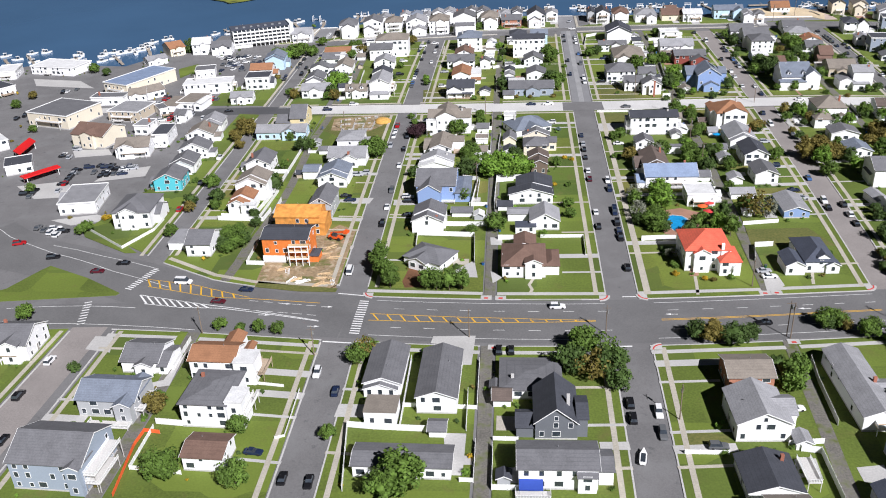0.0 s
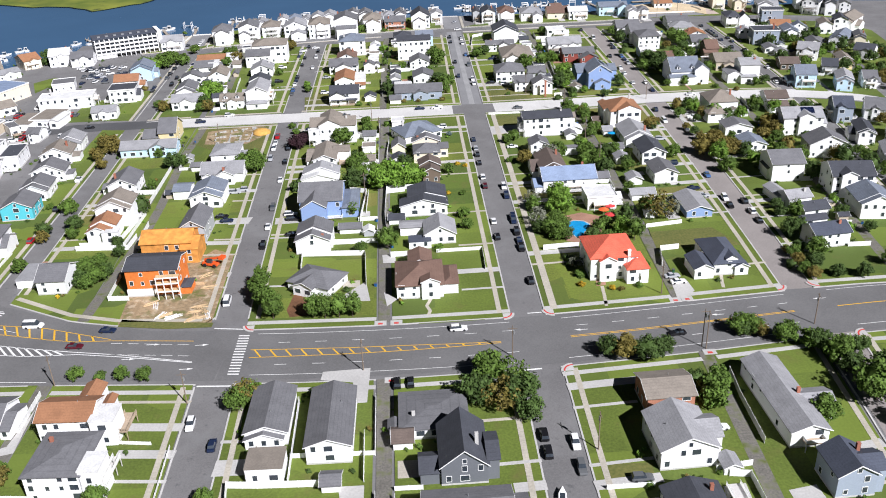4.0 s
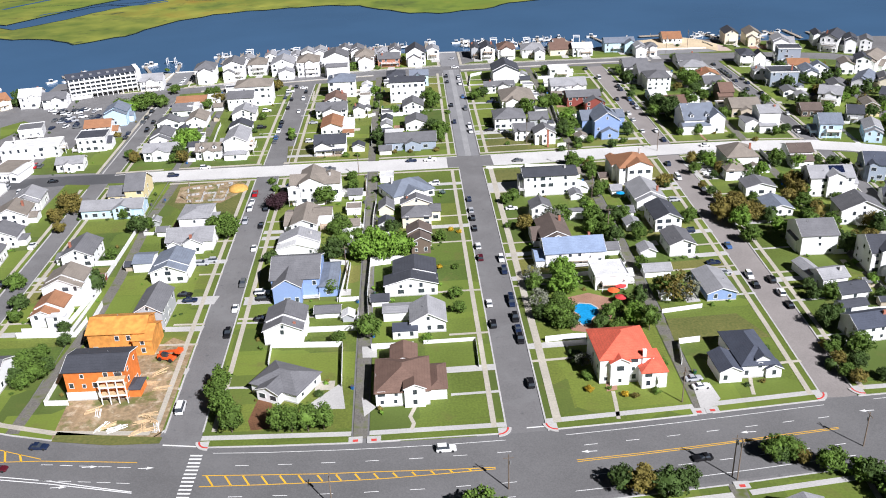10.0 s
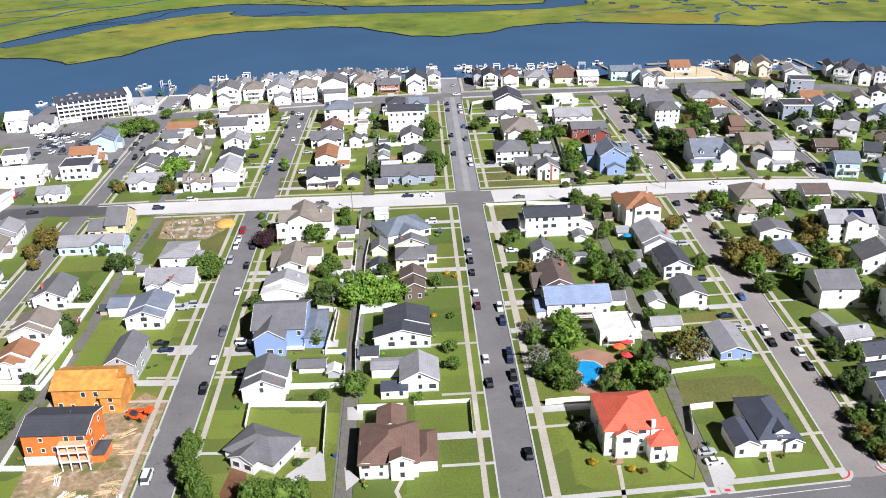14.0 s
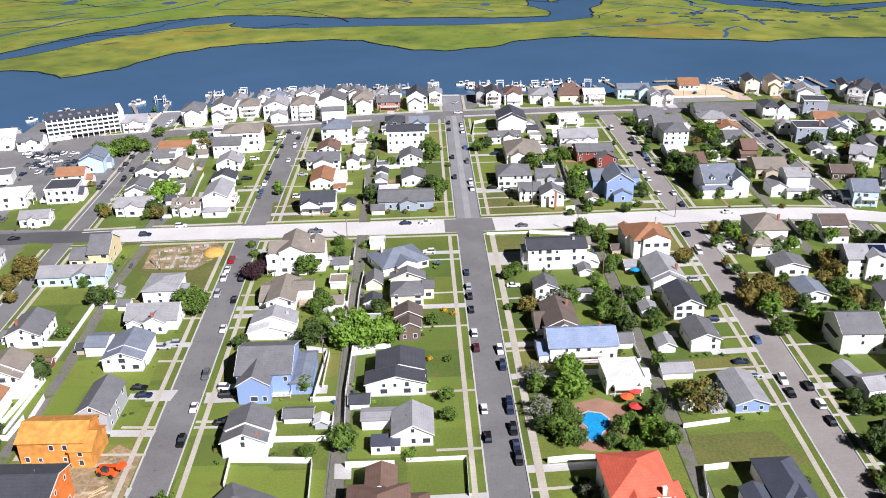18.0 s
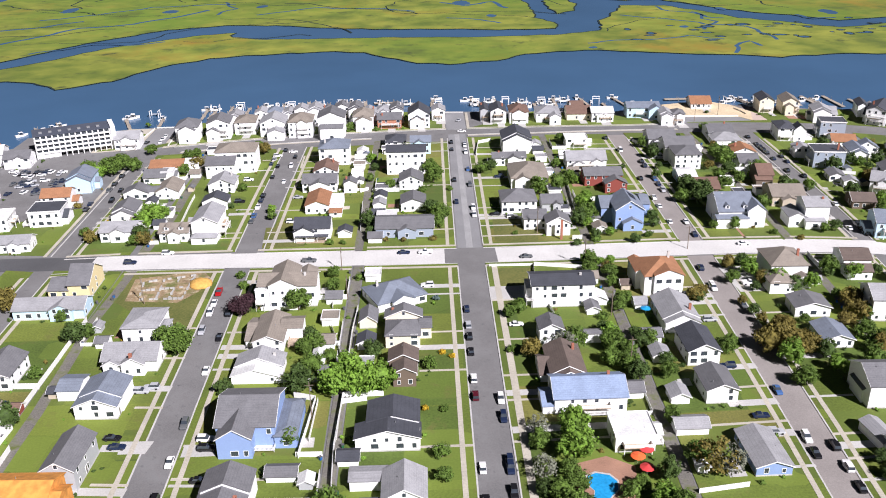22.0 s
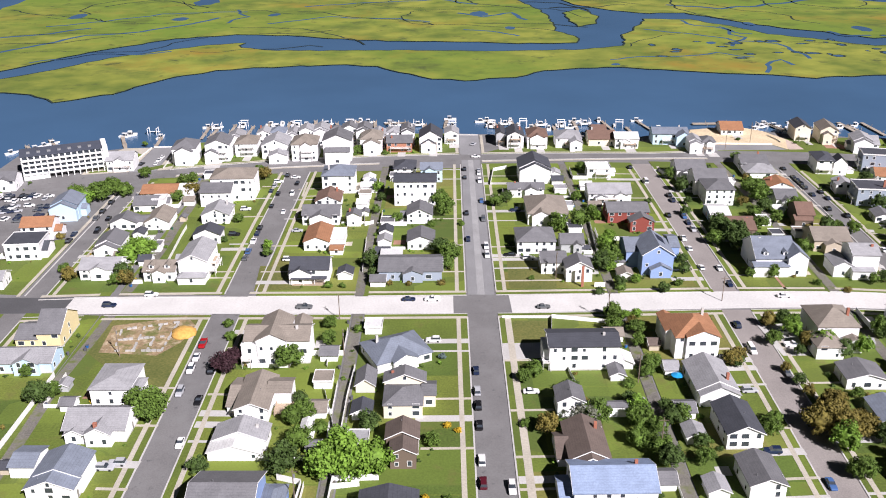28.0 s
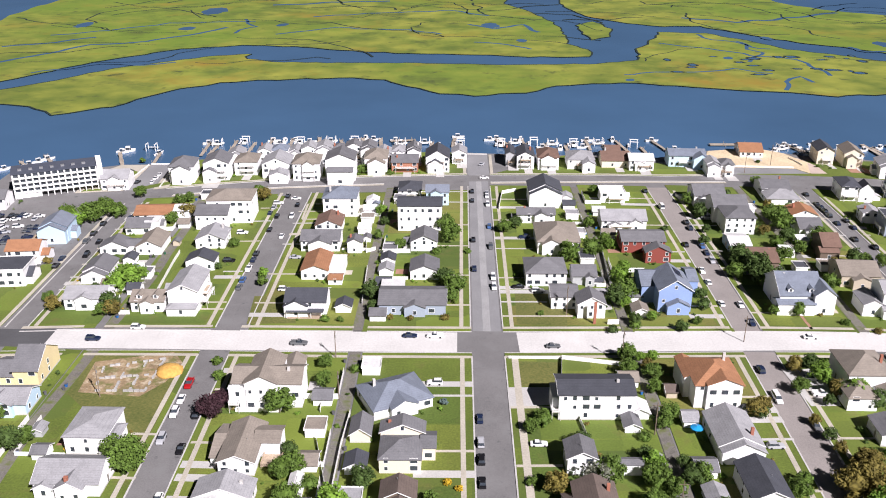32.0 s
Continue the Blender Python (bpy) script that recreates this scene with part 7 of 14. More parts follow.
house(-105.8, -253.4, 9.7, 8.6, 4.3, "gx", "brown", "white", turn=-2.8, pitch=0.30, street=1, fitted=True)
house(-139.3, -257.9, 18.0, 14.7, 7.3, "gx", "grey", "bgrey", turn=-3.0, wings=[(5.5, 8.9, -8.6, -2.2, 7.2, "gy")], decks=[(9.0, 12.5, -7.2, 2.2, 2.6), (9.0, 11.9, -7.2, 5.5, 5.0)], street=3, pitch=0.48)
house(-137.5, -232.7, 15.7, 10.7, 5.0, "gx", "bgrey", "grey", turn=-2.5, wings=[(3.3, 7.7, -7.7, 5.5, 5.0, "gy")], decks=[(-3.3, 7.7, -10.5, -7.7, 0.7), (7.7, 9.9, -5.5, 3.3, 2.5)], street=3, pitch=0.48)
house(-136.7, -212.6, 10.6, 11.5, 3.9, "gx", "grey", "white", turn=-1.9, pitch=0.40, street=3, fitted=True, wings=[(-0.8, 4.1, -7.4, -5.0, 3.6, "gy", 0.45, "grey", "white"), (5.3, 7.7, -6.1, 4.3, 2.8, "gx", 0.30, "grey", "white")])
house(-178.4, 171.7, 13.0, 12.2, 6.0, "gx", "lgrey", "white", turn=5.7, pitch=0.48)
house(-148.5, 183.7, 12.0, 15.0, 8.9, "h", "grey", "white", turn=4.3, pitch=0.50, street=0, fitted=True, wings=[(-4.3, 4.8, -10.2, -8.1, 7.7, "gy", 0.50, "grey", "white")], decks=[(-4.5, 4.5, -9.0, -7.0, 3.0), (-4.5, 4.5, -9.0, -7.0, 6.0)])
house(-132.2, 188.3, 12.5, 15.0, 9.3, "gy", "grey", "white", turn=3.7, pitch=0.42, street=0, fitted=True, wings=[(-6.1, 0.5, -10.9, -7.7, 5.7, "gy", 0.50, "grey", "white")])
house(-119.0, 196.6, 11.5, 15.0, 7.3, "h", "tan", "white", turn=3.1, pitch=0.40, street=0, fitted=True)
house(-102.6, 192.0, 14.0, 15.0, 7.8, "gy", "lgrey", "white", turn=2.6, pitch=0.45, street=0, fitted=True, wings=[(-2.3, 6.8, -15.8, -5.5, 4.5, "gy", 0.40, "lgrey", "white")])
house(-86.6, 188.4, 13.3, 15.0, 9.3, "h", "tan", "white", turn=1.9, pitch=0.50, street=0, fitted=True, wings=[(-1.9, 3.8, -8.4, -0.4, 8.7, "gy", 0.60, "tan", "white")])
house(-69.4, 188.4, 14.7, 14.7, 11.1, "gy", "grey", "white", turn=1.4, pitch=0.42, street=0, fitted=True, wings=[(-5.8, 6.7, -13.7, -5.3, 6.8, "gx", 0.30, "grey", "white")])
house(-52.7, 202.5, 11.5, 15.0, 7.7, "h", "tan", "white", turn=1.0, pitch=0.50, street=0, fitted=True, wings=[(-3.9, 4.9, -12.3, -8.5, 6.4, "gy", 0.50, "tan", "white")])
house(-37.7, 202.5, 13.6, 15.0, 5.5, "gx", "grey", "brick", turn=0.6, pitch=0.30, street=0, fitted=True)
house(-20.7, 202.6, 12.1, 15.0, 8.3, "gy", "dark", "white", turn=0.3, pitch=0.60, street=0, fitted=True, wings=[(-5.1, 2.8, -9.4, 3.0, 5.2, "gy", 0.60, "dark", "white")])
house(25.2, 208.5, 8.9, 15.0, 7.4, "gy", "dark", "white", turn=-0.7, pitch=0.50, street=0, fitted=True)
house(37.1, 207.6, 10.7, 15.0, 7.1, "h", "brown", "white", turn=-0.9, pitch=0.50, street=0, fitted=True, wings=[(-3.9, 3.8, -8.5, -0.5, 6.5, "gy", 0.50, "brown", "white")])
house(54.2, 208.6, 13.7, 15.0, 5.6, "h", "lgrey", "white", turn=-1.3, pitch=0.40, street=0, fitted=True, wings=[(0.3, 6.8, -13.2, -3.4, 4.9, "gy", 0.50, "lgrey", "white")])
house(72.9, 211.6, 14.4, 15.0, 4.1, "gx", "brown", "cream", turn=-1.7, pitch=0.40, street=0, fitted=True, wings=[(-3.5, 4.5, 6.8, 20.0, 3.8, "gx", 0.40, "brown", "cream")])
house(85.5, 205.9, 12.5, 13.5, 5.6, "gx", "white", "white", turn=-2.0, pitch=0.30, street=0, fitted=True, wings=[(-3.4, 1.9, -7.8, -2.0, 4.3, "gy", 0.50, "white", "white")])
house(110.7, 212.1, 18.9, 12.0, 6.2, "gx", "bgrey", "lblue", turn=-2.7, pitch=0.36, street=0, fitted=True, wings=[(2.5, 10.8, -10.6, -4.5, 5.9, "gy", 0.60, "bgrey", "lblue")])
house(150.4, 231.3, 12.1, 15.0, 3.2, "gx", "orange", "white", turn=-4.7, pitch=0.40, street=0, fitted=True)
house(185.6, 218.8, 8.4, 15.0, 7.5, "gy", "dark", "cream", turn=-6.5, pitch=0.55, street=0, fitted=True)
house(198.3, 213.8, 9.5, 15.0, 7.5, "gy", "tan", "cream", turn=-8.2, pitch=0.55, street=0, fitted=True, wings=[(-3.7, 1.0, -10.7, -2.8, 5.9, "gy", 0.60, "tan", "cream")])
house(209.4, 195.4, 9.9, 11.8, 6.7, "gy", "lgrey", "white", turn=-11.0, pitch=0.48)
house(17.5, 213.4, 4.7, 14.5, 7.0, "gy", "dark", "grey", turn=-0.6, pitch=0.48)
house(-180.1, 106.3, 11.6, 12.5, 6.7, "gy", "bgrey", "lblue", turn=5.5, street=1, pitch=0.48)
house(-182.3, 82.0, 12.4, 10.5, 6.0, "gx", "orange", "white", turn=5.6, street=1, pitch=0.48)
house(-179.0, 62.2, 13.2, 12.6, 6.7, "f", "dark", "white", turn=5.2, street=1, pitch=0.48)
house(-145.1, 131.4, 18.6, 13.6, 3.0, "gx", "orange", "white", turn=3.4, pitch=0.30, street=3, fitted=True, wings=[(8.0, 14.6, -6.0, 3.0, 4.3, "gx", 0.30, "white", "white")])
house(-117.1, 121.8, 13.7, 15.0, 6.9, "gx", "grey", "white", turn=2.1, pitch=0.30, street=1, fitted=True)
house(-110.9, 129.4, 19.5, 15.0, 11.0, "h", "tan", "white", turn=2.0, pitch=0.35, street=1, fitted=True)
house(-112.2, 99.3, 11.8, 12.0, 4.3, "gy", "lgrey", "white", turn=1.5, pitch=0.45, street=1, fitted=True)
house(-147.4, 113.8, 10.3, 11.1, 3.4, "gx", "grey", "white", turn=3.5, pitch=0.45, street=3, fitted=True, wings=[(2.5, 8.2, -3.2, 3.7, 4.8, "f", 0.48, "white", "white")])
house(-149.6, 90.6, 11.1, 8.1, 3.5, "gy", "grey", "white", turn=3.1, pitch=0.45, street=3, fitted=True, wings=[(3.6, 12.0, -2.7, 4.8, 3.5, "gx", 0.30, "grey", "white")])
house(-135.6, 93.9, 10.0, 14.5, 3.8, "gy", "tan", "white", turn=2.4, pitch=0.50, street=3, fitted=True)
house(-147.5, 68.0, 10.0, 11.7, 4.0, "gy", "grey", "white", turn=2.7, street=3, pitch=0.48)
house(-142.1, 43.2, 14.4, 10.7, 4.5, "gx", "lgrey", "white", turn=2.1, street=3, pitch=0.48)
house(-110.4, 75.5, 10.9, 7.9, 4.1, "gy", "dark", "white", turn=1.1, pitch=0.45, street=1, fitted=True)
house(-106.7, 45.8, 10.4, 17.6, 8.0, "gy", "lgrey", "white", turn=0.7, wings=[(-7.7, -3.3, -5.5, 4.4, 4.8, "gx"), (-5.0, 5.0, -12.7, -8.2, 3.1, "h")], decks=[(5.3, 7.7, -6.6, 4.4, 2.6)], street=1, pitch=0.48)
house(-119.2, 41.2, 11.6, 9.8, 4.3, "gx", "tan", "white", turn=1.1, dormers=2, street=1, pitch=0.48)
house(-63.3, 138.2, 14.9, 15.0, 9.0, "h", "bgrey", "white", turn=0.7, pitch=0.42, street=3, fitted=True)
house(-65.5, 115.1, 11.0, 12.9, 4.5, "gy", "brown", "white", turn=0.6, pitch=0.45, street=3, fitted=True)
house(-66.4, 97.1, 15.7, 12.1, 4.8, "gx", "grey", "white", turn=0.5, pitch=0.42, street=3, fitted=True, wings=[(-4.5, 4.8, -8.4, -3.1, 4.3, "gy", 0.40, "grey", "white")])
house(-52.1, 92.2, 5.8, 5.8, 5.0, "gy", "grey", "white", turn=0.3, pitch=0.50, street=3, fitted=True)
house(-64.6, 72.0, 10.1, 16.5, 4.1, "gy", "orange", "white", turn=0.3, pitch=0.40, street=3, fitted=True, wings=[(4.7, 10.8, -5.6, 6.6, 3.8, "f", 0.48, "white", "white"), (5.8, 10.9, -12.8, -7.6, 2.4, "gx", 0.30, "orange", "white")])
house(-63.1, 39.4, 14.1, 11.1, 5.8, "gx", "dark", "white", turn=0.1, pitch=0.48, street=3, fitted=True, wings=[(-7.3, 0.8, -6.8, -3.7, 4.6, "gy", 0.50, "dark", "white")], porch="s")
house(-33.1, 161.4, 10.6, 13.7, 4.3, "h", "dark", "white", turn=0.3, pitch=0.40, street=1, fitted=True)
house(-26.6, 119.9, 18.8, 11.8, 11.6, "gx", "dark", "white", turn=0.1, pitch=0.25, street=1, fitted=True, decks=[(8.5, 11.5, -6.0, 0.0, 2.8), (8.5, 11.5, -6.0, 0.0, 5.6)])
house(-19.7, 150.4, 10.4, 9.0, 6.7, "gx", "bgrey", "lblue", turn=0.1, street=1, pitch=0.48)
house(-24.1, 97.3, 10.7, 11.2, 4.5, "gy", "grey", "white", turn=0.1, chimney=(0.0, -5.0, 5.7), street=1, pitch=0.48)
house(-22.9, 69.5, 10.6, 11.0, 4.0, "gy", "grey", "white", turn=0.1, pitch=0.40, street=1, fitted=True)
house(-26.1, 42.6, 23.2, 14.6, 4.2, "gx", "grey", "bgrey", turn=0.1, pitch=0.30, street=1, fitted=True, wings=[(-2.7, 4.5, -9.0, -5.6, 3.8, "gy", 0.40, "grey", "bgrey"), (-12.0, -3.6, 7.8, 13.8, 3.7, "f", 0.48, "white", "bgrey")])
house(30.2, 152.3, 15.0, 14.5, 7.8, "gy", "dark", "white", turn=-0.4, decks=[(5.7, 8.8, -5.5, 3.3, 2.7)], street=3, pitch=0.48)
house(24.3, 127.5, 16.5, 7.8, 4.3, "gx", "grey", "white", turn=-0.2, street=3, pitch=0.48)
house(30.7, 100.4, 17.2, 21.3, 5.5, "h", "tan", "white", turn=-0.1, pitch=0.45, street=3, fitted=True, wings=[(-6.9, 1.0, -12.4, -8.1, 5.0, "gy", 0.50, "tan", "white")])
house(22.7, 66.4, 15.0, 14.5, 5.6, "h", "grey", "white", turn=0.1, pitch=0.45, street=3, fitted=True)
house(37.1, 65.3, 8.8, 10.0, 4.0, "gx", "grey", "grey", turn=0.1, street=3, pitch=0.48)
house(27.4, 45.8, 9.3, 10.5, 5.0, "gx", "grey", "white", turn=0.2, pitch=0.40, street=3, fitted=True)
house(35.9, 37.7, 9.5, 8.3, 5.7, "gy", "grey", "white", turn=0.3, pitch=0.55, street=3, fitted=True, chimney=(0.6, -8.0, 8.0))
house(62.4, 155.3, 11.4, 9.9, 4.7, "f", "white", "white", turn=-0.9, street=1, pitch=0.48)
house(61.4, 120.9, 19.2, 12.2, 5.1, "gx", "lgrey", "white", turn=-0.5, wings=[(-6.6, -1.1, -7.7, 0.0, 3.6, "gy"), (2.2, 7.7, -7.2, 3.3, 4.4, "gy")], street=1, pitch=0.48)
house(65.1, 97.4, 17.4, 12.6, 5.3, "gx", "grey", "red", turn=-0.2, pitch=0.30, street=1, fitted=True)
house(68.9, 83.4, 9.9, 5.3, 4.9, "gy", "grey", "red", turn=-0.1, pitch=0.50, street=1, fitted=True)
house(65.7, 46.6, 11.6, 15.3, 8.5, "gy", "bgrey", "blue", turn=0.1, pitch=0.65, street=1, fitted=True, wings=[(-10.3, -4.1, -0.4, 13.7, 6.8, "gx", 0.40, "bgrey", "blue"), (-3.0, 4.6, -10.3, -7.8, 3.6, "gy", 0.50, "bgrey", "blue"), (8.3, 11.7, 6.8, 19.2, 5.3, "gx", 0.30, "bgrey", "blue")], solar=(2.4, 2.0, 3.0, 6.0))
house(106.3, 152.6, 14.1, 15.0, 5.8, "gx", "grey", "white", turn=-1.9, pitch=0.40, street=3, fitted=True, wings=[(-5.4, -0.3, -9.3, -1.6, 4.8, "gy", 0.50, "grey", "white")])
house(110.3, 119.2, 12.6, 15.0, 7.7, "h", "grey", "white", turn=-1.6, pitch=0.35, street=3, fitted=True, wings=[(-8.0, 6.9, 6.3, 21.3, 7.3, "gx", 0.45, "grey", "white")])
house(104.4, 96.9, 8.2, 12.6, 3.9, "gx", "white", "lblue", turn=-1.0, pitch=0.25, street=3, fitted=True)
house(109.4, 83.8, 11.1, 15.0, 2.9, "gx", "brown", "brown", turn=-1.1, pitch=0.40, street=3, fitted=True)
house(141.6, 166.0, 13.2, 15.0, 4.3, "gx", "grey", "white", turn=-3.7, pitch=0.35, street=0, fitted=True)
house(141.7, 155.6, 15.0, 14.3, 3.1, "h", "lgrey", "white", turn=-3.4, pitch=0.35, street=1, fitted=True)
house(143.1, 131.3, 11.1, 10.7, 3.8, "gy", "orange", "white", turn=-3.4, pitch=0.40, street=1, fitted=True)
house(140.0, 116.3, 9.5, 13.0, 3.7, "gx", "grey", "white", turn=-3.1, pitch=0.40, street=1, fitted=True, wings=[(-2.8, 2.5, -9.0, -2.7, 3.4, "gy", 0.50, "grey", "white")])
house(139.2, 92.9, 6.8, 13.4, 5.4, "gx", "brown", "brown", turn=-3.1, pitch=0.50, street=1, fitted=True, wings=[(-4.9, 2.2, -8.9, -2.8, 3.8, "gx", 0.40, "brown", "brown")])
house(139.6, 67.0, 14.0, 15.0, 4.9, "gx", "tan", "tan", turn=-3.2, pitch=0.40, street=1, fitted=True, wings=[(-3.4, 3.3, -10.1, -2.1, 4.1, "gy", 0.40, "tan", "tan")])
house(109.7, 48.0, 14.5, 17.5, 6.7, "gx", "bgrey", "white", turn=-1.0, pitch=0.60, street=3, fitted=True, wings=[(4.0, 11.2, -10.8, 0.7, 7.7, "gy", 0.75, "bgrey", "white"), (-8.5, 4.3, -11.5, -6.4, 4.5, "gx", 0.30, "bgrey", "white")], dormers=2)
house(141.5, 41.5, 9.6, 11.3, 9.3, "gx", "lgrey", "white", turn=-3.1, pitch=0.40, street=1, fitted=True, wings=[(-10.9, -3.9, -5.7, 4.7, 4.7, "gy", 0.50, "lgrey", "white"), (-4.8, 2.8, -8.0, -2.0, 3.7, "gx", 0.25, "lgrey", "white")])
house(109.0, -34.9, 11.5, 9.2, 3.7, "gy", "grey", "white", turn=-2.0, pitch=0.30, street=3, fitted=True)
house(108.8, -53.8, 9.2, 11.2, 3.1, "gy", "bgrey", "white", turn=-1.2, pitch=0.35, street=3, fitted=True)
house(102.5, -112.2, 8.4, 7.4, 4.3, "gx", "lgrey", "white", turn=8.0, pitch=0.45, street=3, fitted=True, wings=[(-5.1, -0.1, 2.1, 12.3, 3.0, "gy", 0.45, "lgrey", "white")])
house(105.5, -119.6, 9.0, 6.9, 2.9, "gx", "dark", "white", turn=8.0, pitch=0.50, street=3, fitted=True, wings=[(-9.4, -1.0, -10.9, -6.8, 3.0, "gx", 0.50, "dark", "white")])
house(100.2, -141.7, 12.0, 8.6, 5.0, "gx", "navy", "white", turn=8.0, pitch=0.50, street=3, fitted=True, wings=[(-5.4, -1.3, 0.0, 4.0, 3.3, "gy", 0.50, "navy", "white")])
house(138.8, -1.2, 9.7, 10.8, 5.1, "gx", "dbrown", "white", turn=-4.3, pitch=0.40, street=1, fitted=True, wings=[(-5.5, 3.0, -12.2, -5.7, 3.5, "gx", 0.50, "dbrown", "white")])
house(125.8, -101.6, 14.5, 13.2, 7.3, "gx", "dark", "white", turn=-5.7, street=1, pitch=0.48)
house(134.4, -65.0, 15.3, 11.0, 5.2, "gy", "grey", "white", turn=-6.2, street=1, pitch=0.48)
house(125.8, -119.0, 11.9, 12.1, 5.2, "gy", "bgrey", "white", turn=-6.9, street=1, pitch=0.48)
house(55.5, -250.6, 8.3, 9.0, 6.0, "gy", "navy", "bgrey", turn=1.8, pitch=0.60, street=1, fitted=True, wings=[(0.8, 6.3, -3.7, 2.5, 6.3, "gx", 0.50, "navy", "bgrey")])
house(22.4, -257.7, 11.7, 12.2, 3.1, "gy", "dark", "white", turn=2.1, pitch=0.32, street=3, fitted=True, decks=[(7.6, 10.6, -3.0, 5.5, 2.6)])
house(22.9, -270.7, 8.6, 5.3, 6.1, "gx", "tan", "white", turn=2.0, pitch=0.40, street=0, fitted=True)
house(52.3, -272.7, 10.8, 6.7, 7.4, "gx", "orange", "white", turn=2.0, pitch=0.40, street=0, fitted=True)
house(45.6, -263.3, 4.9, 4.5, 3.4, "gy", "navy", "grey", turn=2.0, pitch=0.50, street=0, fitted=True, win=0, name="shed", label="small garden shed with a navy gabled roof")
house(-182.6, -9.8, 10.9, 10.6, 4.2, "gy", "lgrey", "white", turn=5.3, street=1, pitch=0.48)
house(-183.0, -25.5, 12.3, 11.7, 4.2, "gy", "tan", "white", turn=5.3, street=1, pitch=0.48)
house(-178.9, -47.2, 13.0, 9.6, 4.2, "gy", "grey", "white", turn=4.5, street=1, pitch=0.48)
house(-177.8, -63.6, 10.4, 9.6, 4.2, "gy", "grey", "white", turn=4.1, street=1, pitch=0.48)
house(-177.1, -83.5, 11.2, 11.8, 4.7, "gy", "grey", "teal", turn=3.7, street=1, pitch=0.48)
house(-177.7, -116.6, 14.1, 17.2, 6.3, "h", "grey", "white", turn=3.2, street=1, pitch=0.48)
house(-206.5, -102.2, 14.3, 19.3, 4.2, "f", "lgrey", "white", turn=8.3, street=1, pitch=0.48)
house(-206.1, 56.0, 26.4, 12.6, 5.4, "f", "white", "white", turn=8.4, street=1, pitch=0.48)
house(-180.5, 33.6, 11.6, 8.5, 4.0, "gx", "lgrey", "white", turn=5.3, street=1, pitch=0.48)
house(-239.8, 146.2, 11.7, 13.2, 6.7, "gx", "white", "white", turn=9.7, pitch=0.48)
house(-225.3, 142.4, 12.6, 11.6, 5.4, "gx", "grey", "white", turn=7.9, street=1, pitch=0.48)
house(-250.0, 65.8, 18.2, 37.4, 6.8, "f", "blue", "cream", turn=-25.0, pitch=0.4)
house(-233.0, 11.5, 17.2, 17.6, 4.7, "f", "lgrey", "tan", turn=-9.3, pitch=0.4)
house(-242.3, 42.5, 9.0, 11.0, 4.2, "gx", "tan", "white", turn=17.6, pitch=0.4)
house(-236.7, 48.2, 10.2, 11.0, 4.2, "gx", "tan", "white", turn=44.9, pitch=0.4)
house(-255.6, 36.1, 18.3, 8.8, 4.2, "f", "grey", "white", turn=0.5, pitch=0.4)
house(-206.0, 29.7, 12.2, 17.1, 3.6, "f", "tan", "white", turn=-7.2, pitch=0.48, street=0, fitted=True, wings=[(-13.5, -4.4, -12.7, 4.3, 3.2, "f", 0.48, "tan", "white"), (4.5, 8.8, -10.5, 2.2, 4.0, "gy", 0.40, "white", "white")])
house(-267.0, 6.6, 26.5, 24.2, 6.3, "f", "grey", "cream", turn=-18.5, pitch=0.4)
house(-233.8, -26.9, 18.0, 16.5, 5.7, "gx", "brown", "cream", turn=-14.7, pitch=0.4)
house(-209.2, -43.0, 15.1, 13.2, 4.7, "gx", "tan", "white", turn=9.0, pitch=0.4)
house(-201.0, -27.4, 7.3, 15.4, 5.2, "f", "dark", "white", turn=4.9, pitch=0.4)
house(-255.2, -62.8, 11.1, 12.1, 3.7, "f", "dark", "white", turn=27.2, pitch=0.4)
house(-281.7, -35.0, 8.2, 11.0, 4.2, "f", "white", "white", turn=45.7, pitch=0.4)
house(-317.4, 104.8, 31.1, 17.6, 4.7, "f", "white", "white", turn=-13.8, pitch=0.4)
house(-346.5, 95.9, 11.8, 17.6, 4.7, "f", "white", "white", turn=14.3, pitch=0.4)
house(-258.8, 143.8, 10.0, 14.3, 5.2, "gx", "orange", "cream", turn=40.8, pitch=0.4)
house(-261.9, 118.7, 12.5, 8.8, 3.7, "gx", "lgrey", "white", turn=43.2, pitch=0.4)
house(-248.1, 81.2, 16.4, 9.9, 3.7, "f", "grey", "white", turn=51.5, pitch=0.4)
house(-333.9, 60.7, 10.2, 19.8, 4.2, "f", "dark", "white", turn=56.6, pitch=0.4)
house(-219.0, 88.8, 11.2, 11.0, 4.2, "f", "grey", "white", turn=13.5, pitch=0.4)
house(-216.1, -13.2, 7.2, 9.9, 4.2, "f", "lgrey", "white", turn=-5.6, pitch=0.4)
house(-218.5, 14.4, 4.3, 9.9, 3.7, "f", "grey", "white", turn=36.5, pitch=0.4)
house(-203.3, 4.4, 5.8, 8.8, 3.8, "gx", "grey", "white", turn=-6.1, pitch=0.4)
canopy([(-265.9, -48.2), (-260.2, -52.8), (-261.8, -34.8), (-267.5, -29.9)], 3.6)
canopy([(-246.4, -78.7), (-242.9, -81.3), (-233.1, -68.1), (-236.0, -65.5)], 3.2)
house(-178.0, -206.9, 11.5, 12.7, 5.2, "gx", "grey", "white", turn=0.9, street=1, pitch=0.48)
house(-53.6, -113.9, 7.4, 4.5, 2.2, "gx", "grey", "white", turn=-0.4, win=0, name="shed", label="small garden shed with a pitched roof", pitch=0.48)
house(-37.7, -108.4, 5.2, 4.5, 2.2, "gx", "dark", "white", turn=-0.1, win=0, name="shed", label="small garden shed with a pitched roof", pitch=0.48)
